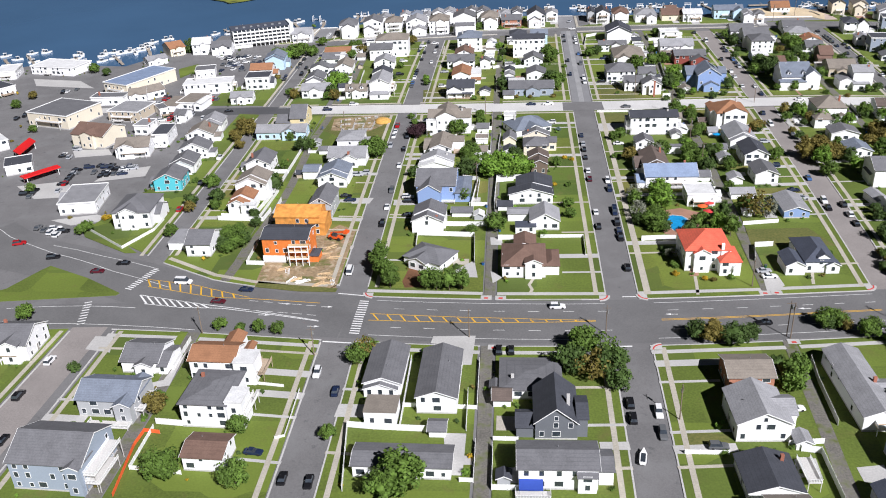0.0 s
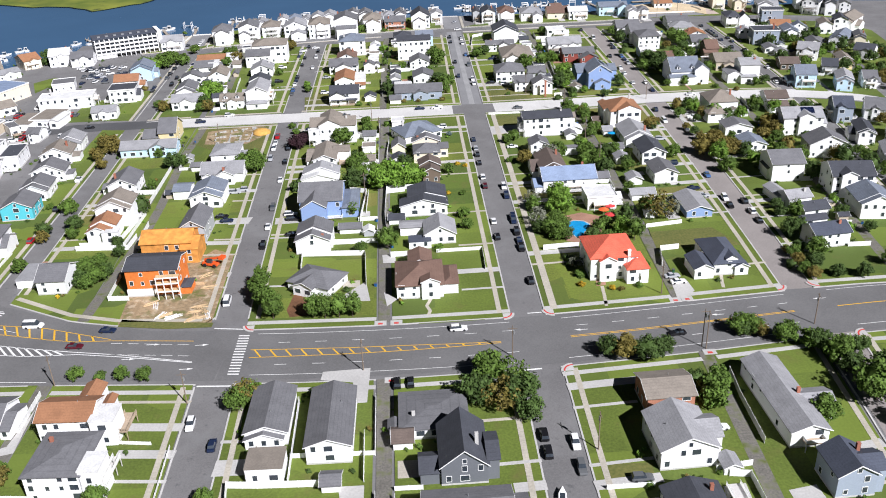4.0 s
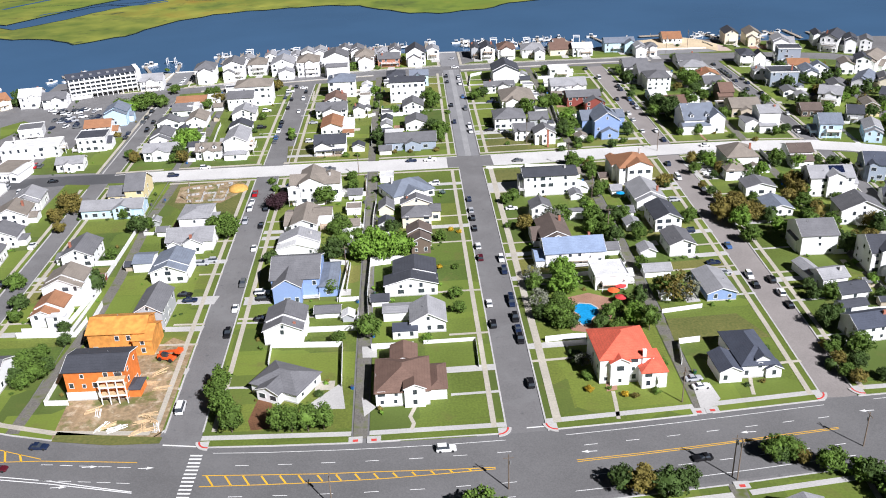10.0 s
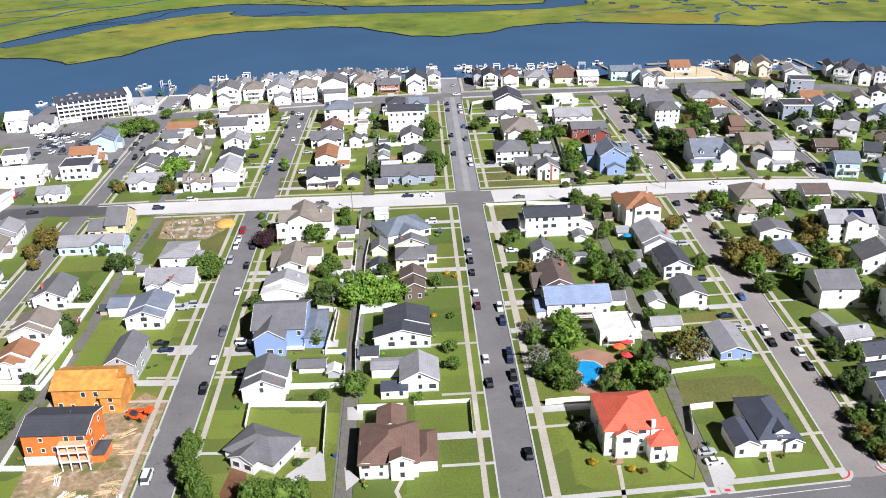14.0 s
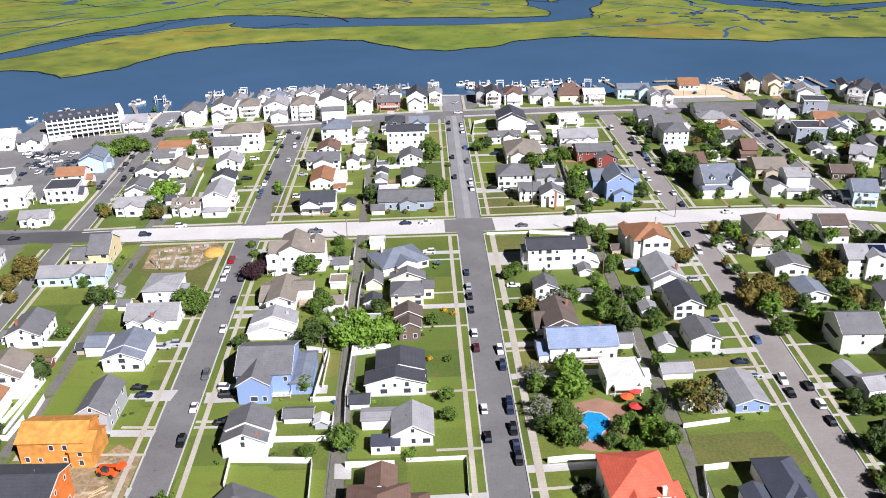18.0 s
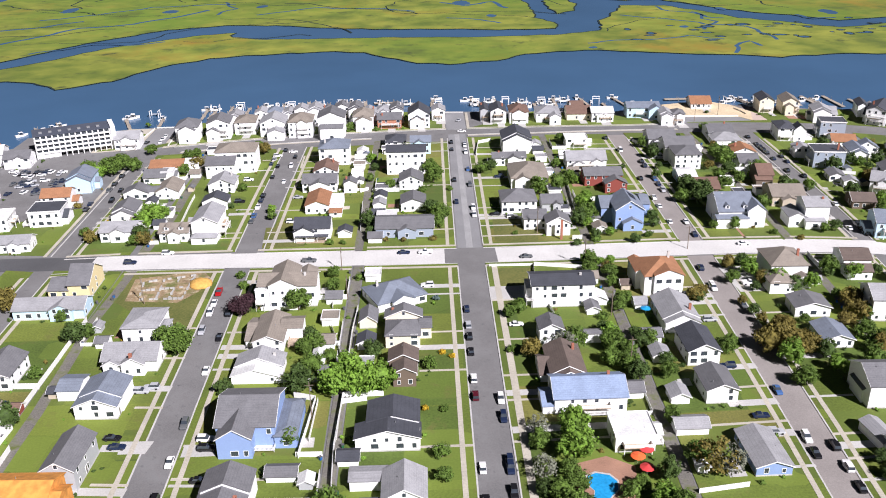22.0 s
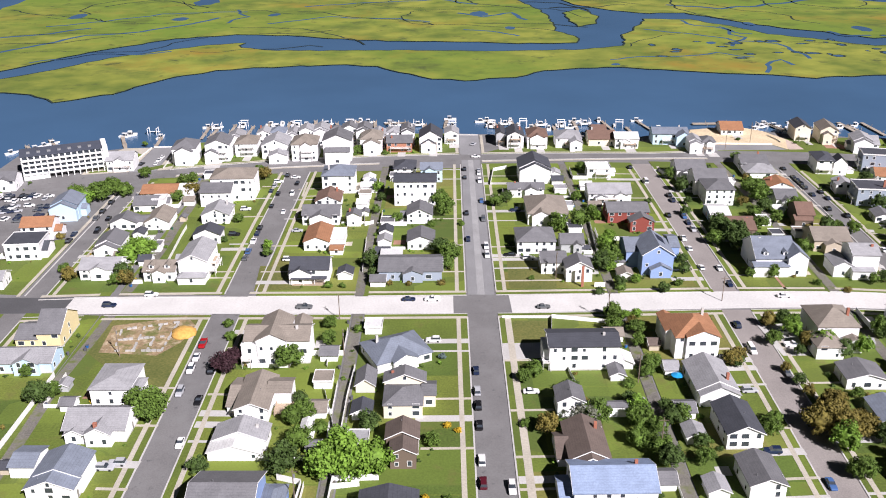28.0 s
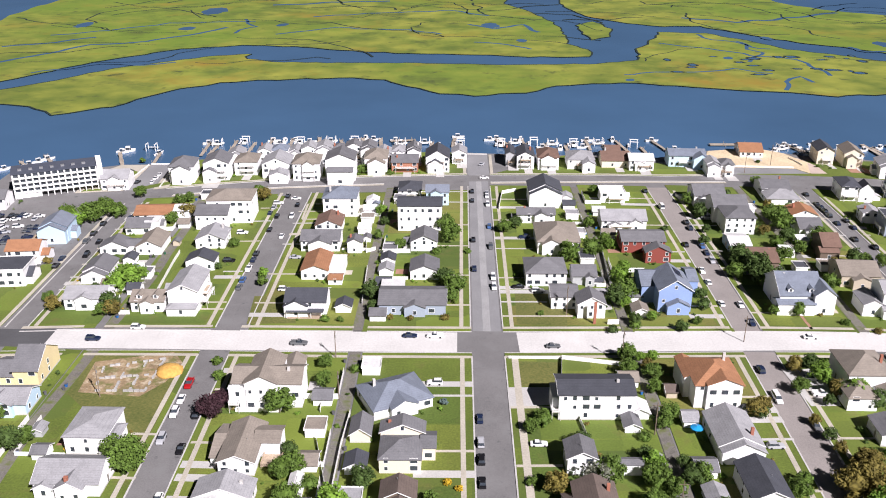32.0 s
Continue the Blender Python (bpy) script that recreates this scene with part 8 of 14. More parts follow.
house(51.7, -98.7, 8.5, 5.6, 2.5, "gx", "lgrey", "white", turn=1.1, win=0, name="shed", label="small garden shed with a pitched roof", pitch=0.48)
house(37.8, -31.3, 4.3, 5.6, 2.2, "gy", "grey", "white", turn=0.7, win=0, name="shed", label="small garden shed with a pitched roof", pitch=0.48)
house(-50.3, -60.3, 3.2, 4.5, 2.1, "gy", "white", "white", turn=-0.2, win=0, name="shed", label="small garden shed with a pitched roof", pitch=0.48)
house(-50.8, -57.9, 2.7, 4.5, 2.1, "gy", "white", "white", turn=-0.2, win=0, name="shed", label="small garden shed with a pitched roof", pitch=0.48)
house(-36.7, -228.7, 4.4, 5.5, 2.4, "gx", "dbrown", "white", turn=-0.0, win=0, name="shed", label="small garden shed with a pitched roof", pitch=0.48)
house(-52.2, -241.8, 3.9, 4.3, 2.3, "gx", "grey", "white", turn=-0.7, win=0, name="shed", label="small garden shed with a pitched roof", pitch=0.48)
house(33.3, -244.2, 3.5, 4.2, 2.3, "gy", "lgrey", "white", turn=2.1, win=0, name="shed", label="small garden shed with a pitched roof", pitch=0.48)
house(52.5, -14.3, 3.3, 4.5, 2.4, "gx", "dbrown", "tan", turn=0.6, win=0, name="shed", label="small garden shed with a pitched roof", pitch=0.48)
house(54.4, -28.6, 4.0, 5.6, 2.4, "gx", "lgrey", "white", turn=0.7, win=0, name="shed", label="small garden shed with a pitched roof", pitch=0.48)
house(-120.0, -46.2, 3.8, 4.4, 2.3, "gx", "grey", "white", turn=-0.0, win=0, name="shed", label="small garden shed with a pitched roof", pitch=0.48)
house(-133.6, -82.4, 5.6, 3.3, 2.1, "gx", "brown", "red", turn=-0.1, win=0, name="shed", label="small garden shed with a pitched roof", pitch=0.48)
house(175.4, 161.6, 8.7, 15.0, 7.1, "h", "dark", "white", turn=-6.6, pitch=0.40, street=3, fitted=True, wings=[(3.5, 9.9, -8.2, -1.2, 6.4, "gy", 0.90, "dark", "white")])
house(200.8, 160.9, 12.7, 11.2, 9.2, "f", "dark", "bgrey", turn=-12.3, pitch=0.48, street=0, fitted=True, decks=[(-8.0, -5.5, -4.5, 3.0, 2.8), (-8.0, -5.5, -4.5, 3.0, 5.6)])
house(178.8, 115.3, 14.6, 12.7, 7.9, "f", "dark", "bgrey", turn=-7.9, pitch=0.48, street=3, fitted=True, decks=[(-9.0, -6.6, -5.0, 3.0, 2.8)])
house(172.0, 129.2, 7.4, 8.5, 5.0, "gy", "lgrey", "white", turn=-6.6, pitch=0.40, street=3, fitted=True)
house(196.3, 122.0, 8.4, 11.8, 6.0, "gy", "bgrey", "white", turn=-8.1, street=3, pitch=0.48)
house(174.2, 93.6, 7.1, 8.7, 3.0, "gy", "grey", "white", turn=-7.9, pitch=0.40, street=3, fitted=True)
house(176.9, 83.6, 6.7, 5.5, 3.2, "gy", "lgrey", "white", turn=-9.4, pitch=0.40, street=3, fitted=True)
house(165.6, 29.0, 9.6, 13.1, 6.9, "gx", "bgrey", "lblue", turn=-10.7, street=3, pitch=0.48)
house(199.2, 58.2, 6.8, 10.9, 5.0, "gy", "tan", "yellow", turn=-11.6, street=3, pitch=0.48)
house(183.0, 22.6, 7.6, 13.5, 5.5, "gy", "lgrey", "lblue", turn=-20.0, street=3, pitch=0.48)
house(188.7, 76.9, 10.8, 12.0, 6.0, "gx", "lgrey", "white", turn=-28.0, street=3, pitch=0.48)
house(222.8, 133.1, 7.5, 11.8, 6.0, "gy", "tan", "white", turn=-14.7, street=3, pitch=0.48)
house(231.6, 132.2, 7.6, 11.7, 8.4, "gy", "dark", "white", turn=-18.0, street=3, pitch=0.48)
house(159.8, -23.8, 7.9, 13.4, 6.3, "gx", "navy", "bgrey", turn=-13.3, street=3, pitch=0.48)
house(201.4, 147.7, 11.8, 12.4, 3.0, "gx", "orange", "white", turn=-12.2, pitch=0.40, street=3, fitted=True)
house(199.2, 94.3, 7.2, 10.9, 5.0, "gy", "grey", "white", turn=-11.4, street=3, pitch=0.48)
house(187.1, 47.3, 7.2, 11.1, 4.8, "gx", "dark", "grey", turn=-20.7, street=3, pitch=0.48)
house(170.6, 59.9, 9.4, 11.1, 3.6, "gx", "dbrown", "brown", turn=-9.3, pitch=0.40, street=3, fitted=True)
house(220.1, 104.1, 9.6, 16.8, 5.0, "gy", "bgrey", "white", turn=-36.8, street=3, pitch=0.48)
house(218.7, 72.7, 9.9, 10.8, 5.0, "gx", "dark", "white", turn=-39.3, street=3, pitch=0.48)
house(203.5, 125.8, 10.2, 6.1, 5.8, "gy", "bgrey", "white", turn=-12.0, pitch=0.60, street=3, fitted=True)
house(195.0, 21.9, 6.3, 11.0, 5.0, "gx", "grey", "white", turn=-14.1, street=3, pitch=0.48)
house(186.9, 129.6, 7.3, 10.5, 4.0, "h", "tan", "white", turn=-10.2, street=3, pitch=0.48)
house(228.4, 100.5, 6.0, 10.7, 6.0, "gy", "grey", "cream", turn=-20.4, street=3, pitch=0.48)
house(240.3, 139.1, 11.8, 19.2, 6.9, "gy", "tan", "white", turn=-42.1, pitch=0.48)
house(157.0, -50.4, 6.6, 13.5, 4.7, "gy", "dark", "white", turn=-15.2, street=3, pitch=0.48)
house(154.7, -77.7, 6.9, 13.6, 5.2, "gy", "lgrey", "white", turn=-18.5, street=3, pitch=0.48)
house(150.4, -104.9, 6.7, 12.5, 4.2, "gx", "grey", "white", turn=-20.9, street=3, pitch=0.48)
house(174.2, -24.9, 7.9, 13.8, 5.2, "gx", "grey", "white", turn=-23.3, street=3, pitch=0.48)
house(171.0, -54.2, 7.2, 14.0, 5.2, "gy", "dark", "white", turn=-27.8, street=3, pitch=0.48)
house(217.3, 203.4, 8.8, 15.0, 2.6, "gx", "lgrey", "white", turn=-12.2, pitch=0.40, street=0, fitted=True)
house(237.2, 204.0, 5.6, 14.5, 6.9, "gy", "dark", "white", turn=-14.7, pitch=0.60, street=0, fitted=True, wings=[(2.3, 7.8, -8.7, 2.9, 5.6, "gy", 0.60, "lgrey", "white")])
house(240.5, 188.6, 10.7, 21.1, 8.6, "gy", "dark", "white", turn=-35.1, pitch=0.48)
house(248.4, 182.1, 6.5, 12.5, 8.6, "gy", "dark", "white", turn=-20.6, pitch=0.48)
house(255.1, 175.4, 6.7, 12.4, 8.6, "gy", "grey", "white", turn=-24.2, pitch=0.48)
house(-126.9, 207.4, 8.1, 9.4, 7.5, "gy", "lgrey", "white", turn=3.8, pitch=0.48)
house(-112.2, 209.0, 7.1, 9.5, 8.6, "gy", "lgrey", "white", turn=3.2, pitch=0.48)
house(-104.7, 210.7, 8.4, 9.6, 8.6, "h", "bgrey", "white", turn=2.9, pitch=0.48)
house(-97.0, 215.3, 7.9, 9.6, 6.3, "gy", "lgrey", "white", turn=2.7, pitch=0.48)
house(-89.4, 213.5, 8.0, 9.7, 8.6, "gy", "lgrey", "white", turn=2.4, pitch=0.48)
house(-81.6, 215.4, 8.8, 9.8, 8.6, "gy", "lgrey", "white", turn=2.1, pitch=0.48)
house(-73.8, 216.2, 8.0, 9.8, 7.5, "h", "grey", "white", turn=1.8, pitch=0.48)
house(-65.8, 217.5, 8.8, 9.9, 8.6, "gy", "grey", "white", turn=1.6, pitch=0.48)
house(-57.9, 216.3, 8.3, 9.9, 8.6, "gy", "grey", "white", turn=1.3, pitch=0.48)
house(-49.9, 214.0, 7.9, 9.9, 6.3, "gy", "lgrey", "white", turn=1.1, pitch=0.48)
house(-41.8, 217.7, 7.5, 10.0, 6.3, "h", "lgrey", "white", turn=0.9, pitch=0.48)
house(-33.7, 218.0, 7.2, 10.0, 7.5, "gy", "grey", "white", turn=0.6, pitch=0.48)
house(-9.4, 214.9, 7.7, 10.1, 6.3, "gy", "lgrey", "white", turn=-0.0, pitch=0.48)
house(120.5, 197.3, 6.6, 9.5, 6.3, "gy", "lgrey", "white", turn=-3.1, pitch=0.48)
house(127.3, 195.5, 6.8, 9.4, 6.3, "h", "grey", "white", turn=-3.4, pitch=0.48)
house(-139.8, 56.1, 4.5, 5.6, 2.5, "gx", "tan", "white", turn=2.2, win=0, name="garage", label="small white garage beside an alley", pitch=0.48)
house(-140.2, 79.7, 4.5, 5.6, 2.5, "gy", "dark", "white", turn=2.5, win=0, name="garage", label="small white garage beside an alley", pitch=0.48)
house(-140.5, 116.6, 4.6, 5.5, 2.5, "gx", "grey", "white", turn=3.0, win=0, name="garage", label="small white garage beside an alley", pitch=0.48)
house(-129.1, 52.7, 4.6, 5.6, 2.5, "gx", "dark", "white", turn=1.6, win=0, name="garage", label="small white garage beside an alley", pitch=0.48)
house(-129.3, 66.0, 4.6, 5.6, 2.5, "f", "grey", "white", turn=1.8, win=0, name="garage", label="small white garage beside an alley", pitch=0.48)
house(-129.7, 118.4, 4.7, 5.6, 2.5, "gx", "tan", "white", turn=2.5, win=0, name="garage", label="small white garage beside an alley", pitch=0.48)
house(-129.6, 155.2, 4.8, 5.5, 2.5, "f", "dark", "white", turn=3.1, win=0, name="garage", label="small white garage beside an alley", pitch=0.48)
house(-50.4, 39.5, 5.4, 5.8, 2.5, "gy", "dark", "white", turn=0.1, win=0, name="garage", label="small white garage beside an alley", pitch=0.48)
house(-50.2, 112.7, 5.4, 5.8, 2.5, "f", "white", "white", turn=0.4, win=0, name="garage", label="small white garage beside an alley", pitch=0.48)
house(-50.1, 125.6, 5.4, 5.8, 2.5, "f", "tan", "white", turn=0.4, win=0, name="garage", label="small white garage beside an alley", pitch=0.48)
house(-50.0, 136.2, 5.4, 5.8, 2.5, "gx", "white", "white", turn=0.5, win=0, name="garage", label="small white garage beside an alley", pitch=0.48)
house(-49.9, 147.8, 5.4, 5.8, 2.5, "gy", "white", "white", turn=0.5, win=0, name="garage", label="small white garage beside an alley", pitch=0.48)
house(-37.8, 33.2, 5.4, 5.8, 2.5, "gx", "grey", "white", turn=0.1, win=0, name="garage", label="small white garage beside an alley", pitch=0.48)
house(-37.7, 58.8, 5.4, 5.8, 2.5, "gx", "dark", "white", turn=0.1, win=0, name="garage", label="small white garage beside an alley", pitch=0.48)
house(-37.7, 70.5, 5.4, 5.8, 2.5, "gy", "lgrey", "white", turn=0.1, win=0, name="garage", label="small white garage beside an alley", pitch=0.48)
house(-37.7, 80.5, 5.4, 5.8, 2.5, "gy", "dark", "white", turn=0.1, win=0, name="garage", label="small white garage beside an alley", pitch=0.48)
house(-37.6, 90.1, 5.4, 5.8, 2.5, "f", "grey", "white", turn=0.2, win=0, name="garage", label="small white garage beside an alley", pitch=0.48)
house(-37.2, 150.4, 5.4, 5.8, 2.5, "f", "grey", "white", turn=0.3, win=0, name="garage", label="small white garage beside an alley", pitch=0.48)
house(40.9, 82.1, 5.4, 5.8, 2.5, "f", "dark", "white", turn=0.0, win=0, name="garage", label="small white garage beside an alley", pitch=0.48)
house(40.9, 108.4, 5.4, 5.8, 2.5, "f", "lgrey", "white", turn=-0.2, win=0, name="garage", label="small white garage beside an alley", pitch=0.48)
house(40.9, 131.0, 5.4, 5.8, 2.5, "f", "lgrey", "white", turn=-0.4, win=0, name="garage", label="small white garage beside an alley", pitch=0.48)
house(40.9, 143.8, 5.3, 5.8, 2.5, "gx", "dark", "white", turn=-0.5, win=0, name="garage", label="small white garage beside an alley", pitch=0.48)
house(40.9, 153.7, 5.3, 5.8, 2.5, "gy", "lgrey", "white", turn=-0.6, win=0, name="garage", label="small white garage beside an alley", pitch=0.48)
house(53.3, 37.2, 5.3, 5.8, 2.5, "gy", "tan", "white", turn=0.3, win=0, name="garage", label="small white garage beside an alley", pitch=0.48)
house(53.3, 49.1, 5.3, 5.8, 2.5, "gx", "grey", "white", turn=0.2, win=0, name="garage", label="small white garage beside an alley", pitch=0.48)
house(53.4, 59.5, 5.3, 5.8, 2.5, "gx", "lgrey", "white", turn=0.1, win=0, name="garage", label="small white garage beside an alley", pitch=0.48)
house(53.4, 108.5, 5.3, 5.8, 2.5, "gx", "tan", "white", turn=-0.3, win=0, name="garage", label="small white garage beside an alley", pitch=0.48)
house(53.4, 135.6, 5.3, 5.8, 2.5, "gx", "white", "white", turn=-0.5, win=0, name="garage", label="small white garage beside an alley", pitch=0.48)
house(122.1, 74.2, 4.5, 5.6, 2.5, "f", "dark", "white", turn=-1.9, win=0, name="garage", label="small white garage beside an alley", pitch=0.48)
house(122.2, 90.1, 4.5, 5.6, 2.5, "f", "white", "white", turn=-1.9, win=0, name="garage", label="small white garage beside an alley", pitch=0.48)
house(122.2, 139.0, 4.6, 5.5, 2.5, "f", "white", "white", turn=-2.3, win=0, name="garage", label="small white garage beside an alley", pitch=0.48)
house(122.1, 149.0, 4.6, 5.5, 2.5, "gy", "tan", "white", turn=-2.4, win=0, name="garage", label="small white garage beside an alley", pitch=0.48)
house(132.4, 76.3, 4.3, 5.6, 2.5, "f", "tan", "white", turn=-2.7, win=0, name="garage", label="small white garage beside an alley", pitch=0.48)
house(132.6, 101.7, 4.3, 5.5, 2.5, "f", "white", "white", turn=-2.7, win=0, name="garage", label="small white garage beside an alley", pitch=0.48)
house(-49.1, -49.5, 5.3, 5.9, 2.5, "gx", "tan", "white", turn=-0.2, win=0, name="garage", label="small white garage beside an alley", pitch=0.48)
house(-49.2, -34.5, 5.3, 5.9, 2.5, "f", "tan", "white", turn=-0.1, win=0, name="garage", label="small white garage beside an alley", pitch=0.48)
house(-49.3, -19.0, 5.3, 5.9, 2.5, "gx", "grey", "white", turn=-0.1, win=0, name="garage", label="small white garage beside an alley", pitch=0.48)
house(-36.4, -64.8, 5.4, 5.9, 2.5, "f", "lgrey", "white", turn=-0.0, win=0, name="garage", label="small white garage beside an alley", pitch=0.48)
house(-36.5, -50.4, 5.4, 5.9, 2.5, "gy", "dark", "white", turn=-0.0, win=0, name="garage", label="small white garage beside an alley", pitch=0.48)
house(-36.8, -2.0, 5.4, 5.9, 2.5, "f", "white", "white", turn=0.0, win=0, name="garage", label="small white garage beside an alley", pitch=0.48)
house(40.3, -81.1, 5.3, 5.8, 2.5, "gx", "grey", "white", turn=1.0, win=0, name="garage", label="small white garage beside an alley", pitch=0.48)
house(40.9, -24.6, 5.3, 5.8, 2.5, "gy", "white", "white", turn=0.7, win=0, name="garage", label="small white garage beside an alley", pitch=0.48)
house(41.0, -8.0, 5.4, 5.8, 2.5, "gx", "tan", "white", turn=0.6, win=0, name="garage", label="small white garage beside an alley", pitch=0.48)
house(52.4, -84.3, 5.1, 5.8, 2.5, "gy", "lgrey", "white", turn=1.0, win=0, name="garage", label="small white garage beside an alley", pitch=0.48)
house(52.8, -62.3, 5.2, 5.8, 2.5, "gy", "lgrey", "white", turn=0.9, win=0, name="garage", label="small white garage beside an alley", pitch=0.48)
house(53.0, -50.7, 5.2, 5.8, 2.5, "gx", "grey", "white", turn=0.8, win=0, name="garage", label="small white garage beside an alley", pitch=0.48)
kerb([(-157.8, 8.2), (-137.2, 9.2)], 0.0300)
pavement([(-157.8, 5.6), (-137.2, 6.6)], 1.49, 0.0500, WALK)
kerb([(-158.1, 21.6), (-137.5, 22.8)], 0.0300)
pavement([(-158.2, 24.2), (-137.5, 25.4)], 1.49, 0.0500, WALK)
kerb([(-155.2, -195.8), (-133.5, -197.0)], 0.0300)
pavement([(-155.2, -199.1), (-133.4, -200.3)], 1.65, 0.0500, CONCRETE)
kerb([(-130.4, 9.3), (-112.4, 9.5), (-93.5, 9.5)], 0.0300)
pavement([(-130.3, 6.7), (-93.5, 6.8)], 1.49, 0.0500, WALK)
kerb([(-130.6, 23.0), (-112.5, 23.3), (-93.7, 23.4)], 0.0300)
pavement([(-130.6, 25.6), (-93.7, 26.1)], 1.49, 0.0500, WALK)
kerb([(-126.4, -197.6), (-108.3, -199.2), (-89.7, -200.9)], 0.0300)
pavement([(-126.4, -200.9), (-89.7, -204.2)], 1.65, 0.0500, CONCRETE)
kerb([(-80.6, -175.5), (-62.4, -176.5), (-43.7, -177.2)], 0.0300)
pavement([(-80.7, -172.0), (-43.8, -173.7)], 1.76, 0.0500, CONCRETE)
kerb([(-83.7, 9.4), (-64.8, 9.2), (-45.5, 9.1)], 0.0300)
pavement([(-83.6, 6.7), (-45.5, 6.4)], 1.49, 0.0500, WALK)
kerb([(-83.8, 23.4), (-64.9, 23.3), (-45.5, 23.3)], 0.0300)
pavement([(-83.8, 26.1), (-45.5, 26.0)], 1.49, 0.0500, WALK)
kerb([(-80.1, -201.6), (-61.9, -202.8), (-43.4, -203.5)], 0.0300)
pavement([(-80.1, -205.0), (-43.4, -206.8)], 1.65, 0.0500, CONCRETE)
kerb([(-39.2, -177.3), (-5.7, -177.0)], 0.0300)
pavement([(-39.3, -173.8), (-5.7, -173.6)], 1.76, 0.0500, CONCRETE)
kerb([(-40.8, 9.1), (-5.7, 9.2)], 0.0300)
pavement([(-40.8, 6.4), (-5.7, 6.5)], 1.49, 0.0500, WALK)
kerb([(-40.8, 23.3), (-5.6, 23.4)], 0.0300)
pavement([(-40.8, 26.0), (-5.6, 26.1)], 1.49, 0.0500, WALK)
kerb([(-38.9, -203.6), (-5.8, -203.2)], 0.0300)
pavement([(-38.9, -206.9), (-5.8, -206.5)], 1.65, 0.0500, CONCRETE)
kerb([(4.3, -176.6), (23.3, -175.5), (41.8, -174.1)], 0.0300)
pavement([(4.3, -173.2), (41.9, -170.7)], 1.76, 0.0500, CONCRETE)
kerb([(4.8, 9.4), (25.0, 9.7), (44.9, 10.1)], 0.0300)
pavement([(4.8, 6.7), (44.9, 7.5)], 1.49, 0.0500, WALK)
kerb([(4.9, 23.5), (25.1, 23.8), (45.0, 24.2)], 0.0300)
pavement([(4.9, 26.2), (45.0, 26.9)], 1.49, 0.0500, WALK)
kerb([(4.1, -202.7), (22.7, -201.4), (40.9, -199.8)], 0.0300)
pavement([(4.0, -206.0), (40.8, -203.1)], 1.65, 0.0500, CONCRETE)
kerb([(45.8, -173.7), (75.3, -171.1)], 0.0300)
pavement([(45.9, -170.3), (75.5, -167.7)], 1.76, 0.0500, CONCRETE)
kerb([(49.2, 10.2), (81.7, 11.0)], 0.0300)
pavement([(49.2, 7.6), (81.7, 8.3)], 1.49, 0.0500, WALK)
kerb([(49.3, 24.3), (81.9, 24.9)], 0.0300)
pavement([(49.3, 26.9), (81.9, 27.5)], 1.49, 0.0500, WALK)
kerb([(44.8, -199.4), (73.5, -196.4)], 0.0300)
pavement([(44.7, -202.7), (73.3, -199.6)], 1.65, 0.0500, CONCRETE)
kerb([(84.2, -170.3), (98.1, -169.6), (110.4, -169.7)], 0.0300)
pavement([(84.5, -167.0), (110.8, -166.4)], 1.76, 0.0500, CONCRETE)
kerb([(91.9, 11.1), (108.0, 11.2), (123.2, 10.8)], 0.0300)
pavement([(91.8, 8.5), (123.1, 8.2)], 1.49, 0.0500, WALK)
kerb([(92.1, 25.0), (108.3, 24.9), (123.6, 24.5)], 0.0300)
pavement([(92.1, 27.6), (123.6, 27.1)], 1.49, 0.0500, WALK)
kerb([(82.2, -195.6), (95.4, -194.8), (107.1, -194.8)], 0.0300)
pavement([(81.9, -198.8), (106.7, -198.0)], 1.65, 0.0500, CONCRETE)
kerb([(113.3, -169.9), (123.1, -171.5), (131.1, -174.7)], 0.0300)
pavement([(113.7, -166.6), (131.7, -171.3)], 1.76, 0.0500, CONCRETE)
kerb([(126.8, 10.6), (140.0, 9.5), (152.0, 7.6)], 0.0300)
pavement([(126.8, 8.0), (151.8, 5.0)], 1.49, 0.0500, WALK)
kerb([(127.3, 24.3), (140.5, 23.2), (152.7, 21.3)], 0.0300)
pavement([(127.3, 26.9), (152.9, 23.9)], 1.49, 0.0500, WALK)
kerb([(109.8, -195.1), (118.9, -196.8), (126.0, -200.2)], 0.0300)
pavement([(109.3, -198.2), (125.3, -203.4)], 1.65, 0.0500, CONCRETE)
kerb([(-155.2, -152.7), (-133.8, -164.7), (-129.7, -166.1), (-118.8, -169.1), (-94.0, -171.8), (-90.5, -167.6)], 0.0300)
pavement([(-154.2, -149.4), (-133.9, -161.6), (-118.9, -166.3), (-94.1, -168.7)], 1.65, 0.0500, WALK)
kerb([(-5.7, -174.3), (-5.7, -144.3), (-5.7, -114.1), (-5.7, -83.9), (-5.7, -53.6), (-5.7, -23.3), (-5.7, 7.0)], 0.0345)
pavement([(-8.6, -174.4), (-8.6, -138.4), (-8.7, -102.1), (-8.7, -65.7), (-8.8, -29.4), (-8.8, 7.0)], 1.38, 0.0545, WALK)
kerb([(4.3, -174.0), (4.5, -144.0), (4.6, -113.9), (4.6, -83.6), (4.7, -53.4), (4.8, -23.1), (4.8, 7.1)], 0.0345)
pavement([(7.2, -173.8), (7.5, -137.9), (7.6, -101.7), (7.8, -65.4), (7.8, -29.1), (7.9, 7.1)], 2.09, 0.0545, WALK)
kerb([(-5.9, 25.6), (-5.8, 55.2), (-5.7, 84.7), (-5.6, 114.3), (-5.4, 143.8), (-5.2, 173.3)], 0.0345)
pavement([(-9.0, 25.5), (-8.9, 62.5), (-8.7, 99.5), (-8.5, 136.4), (-8.3, 173.3)], 1.38, 0.0545, WALK)
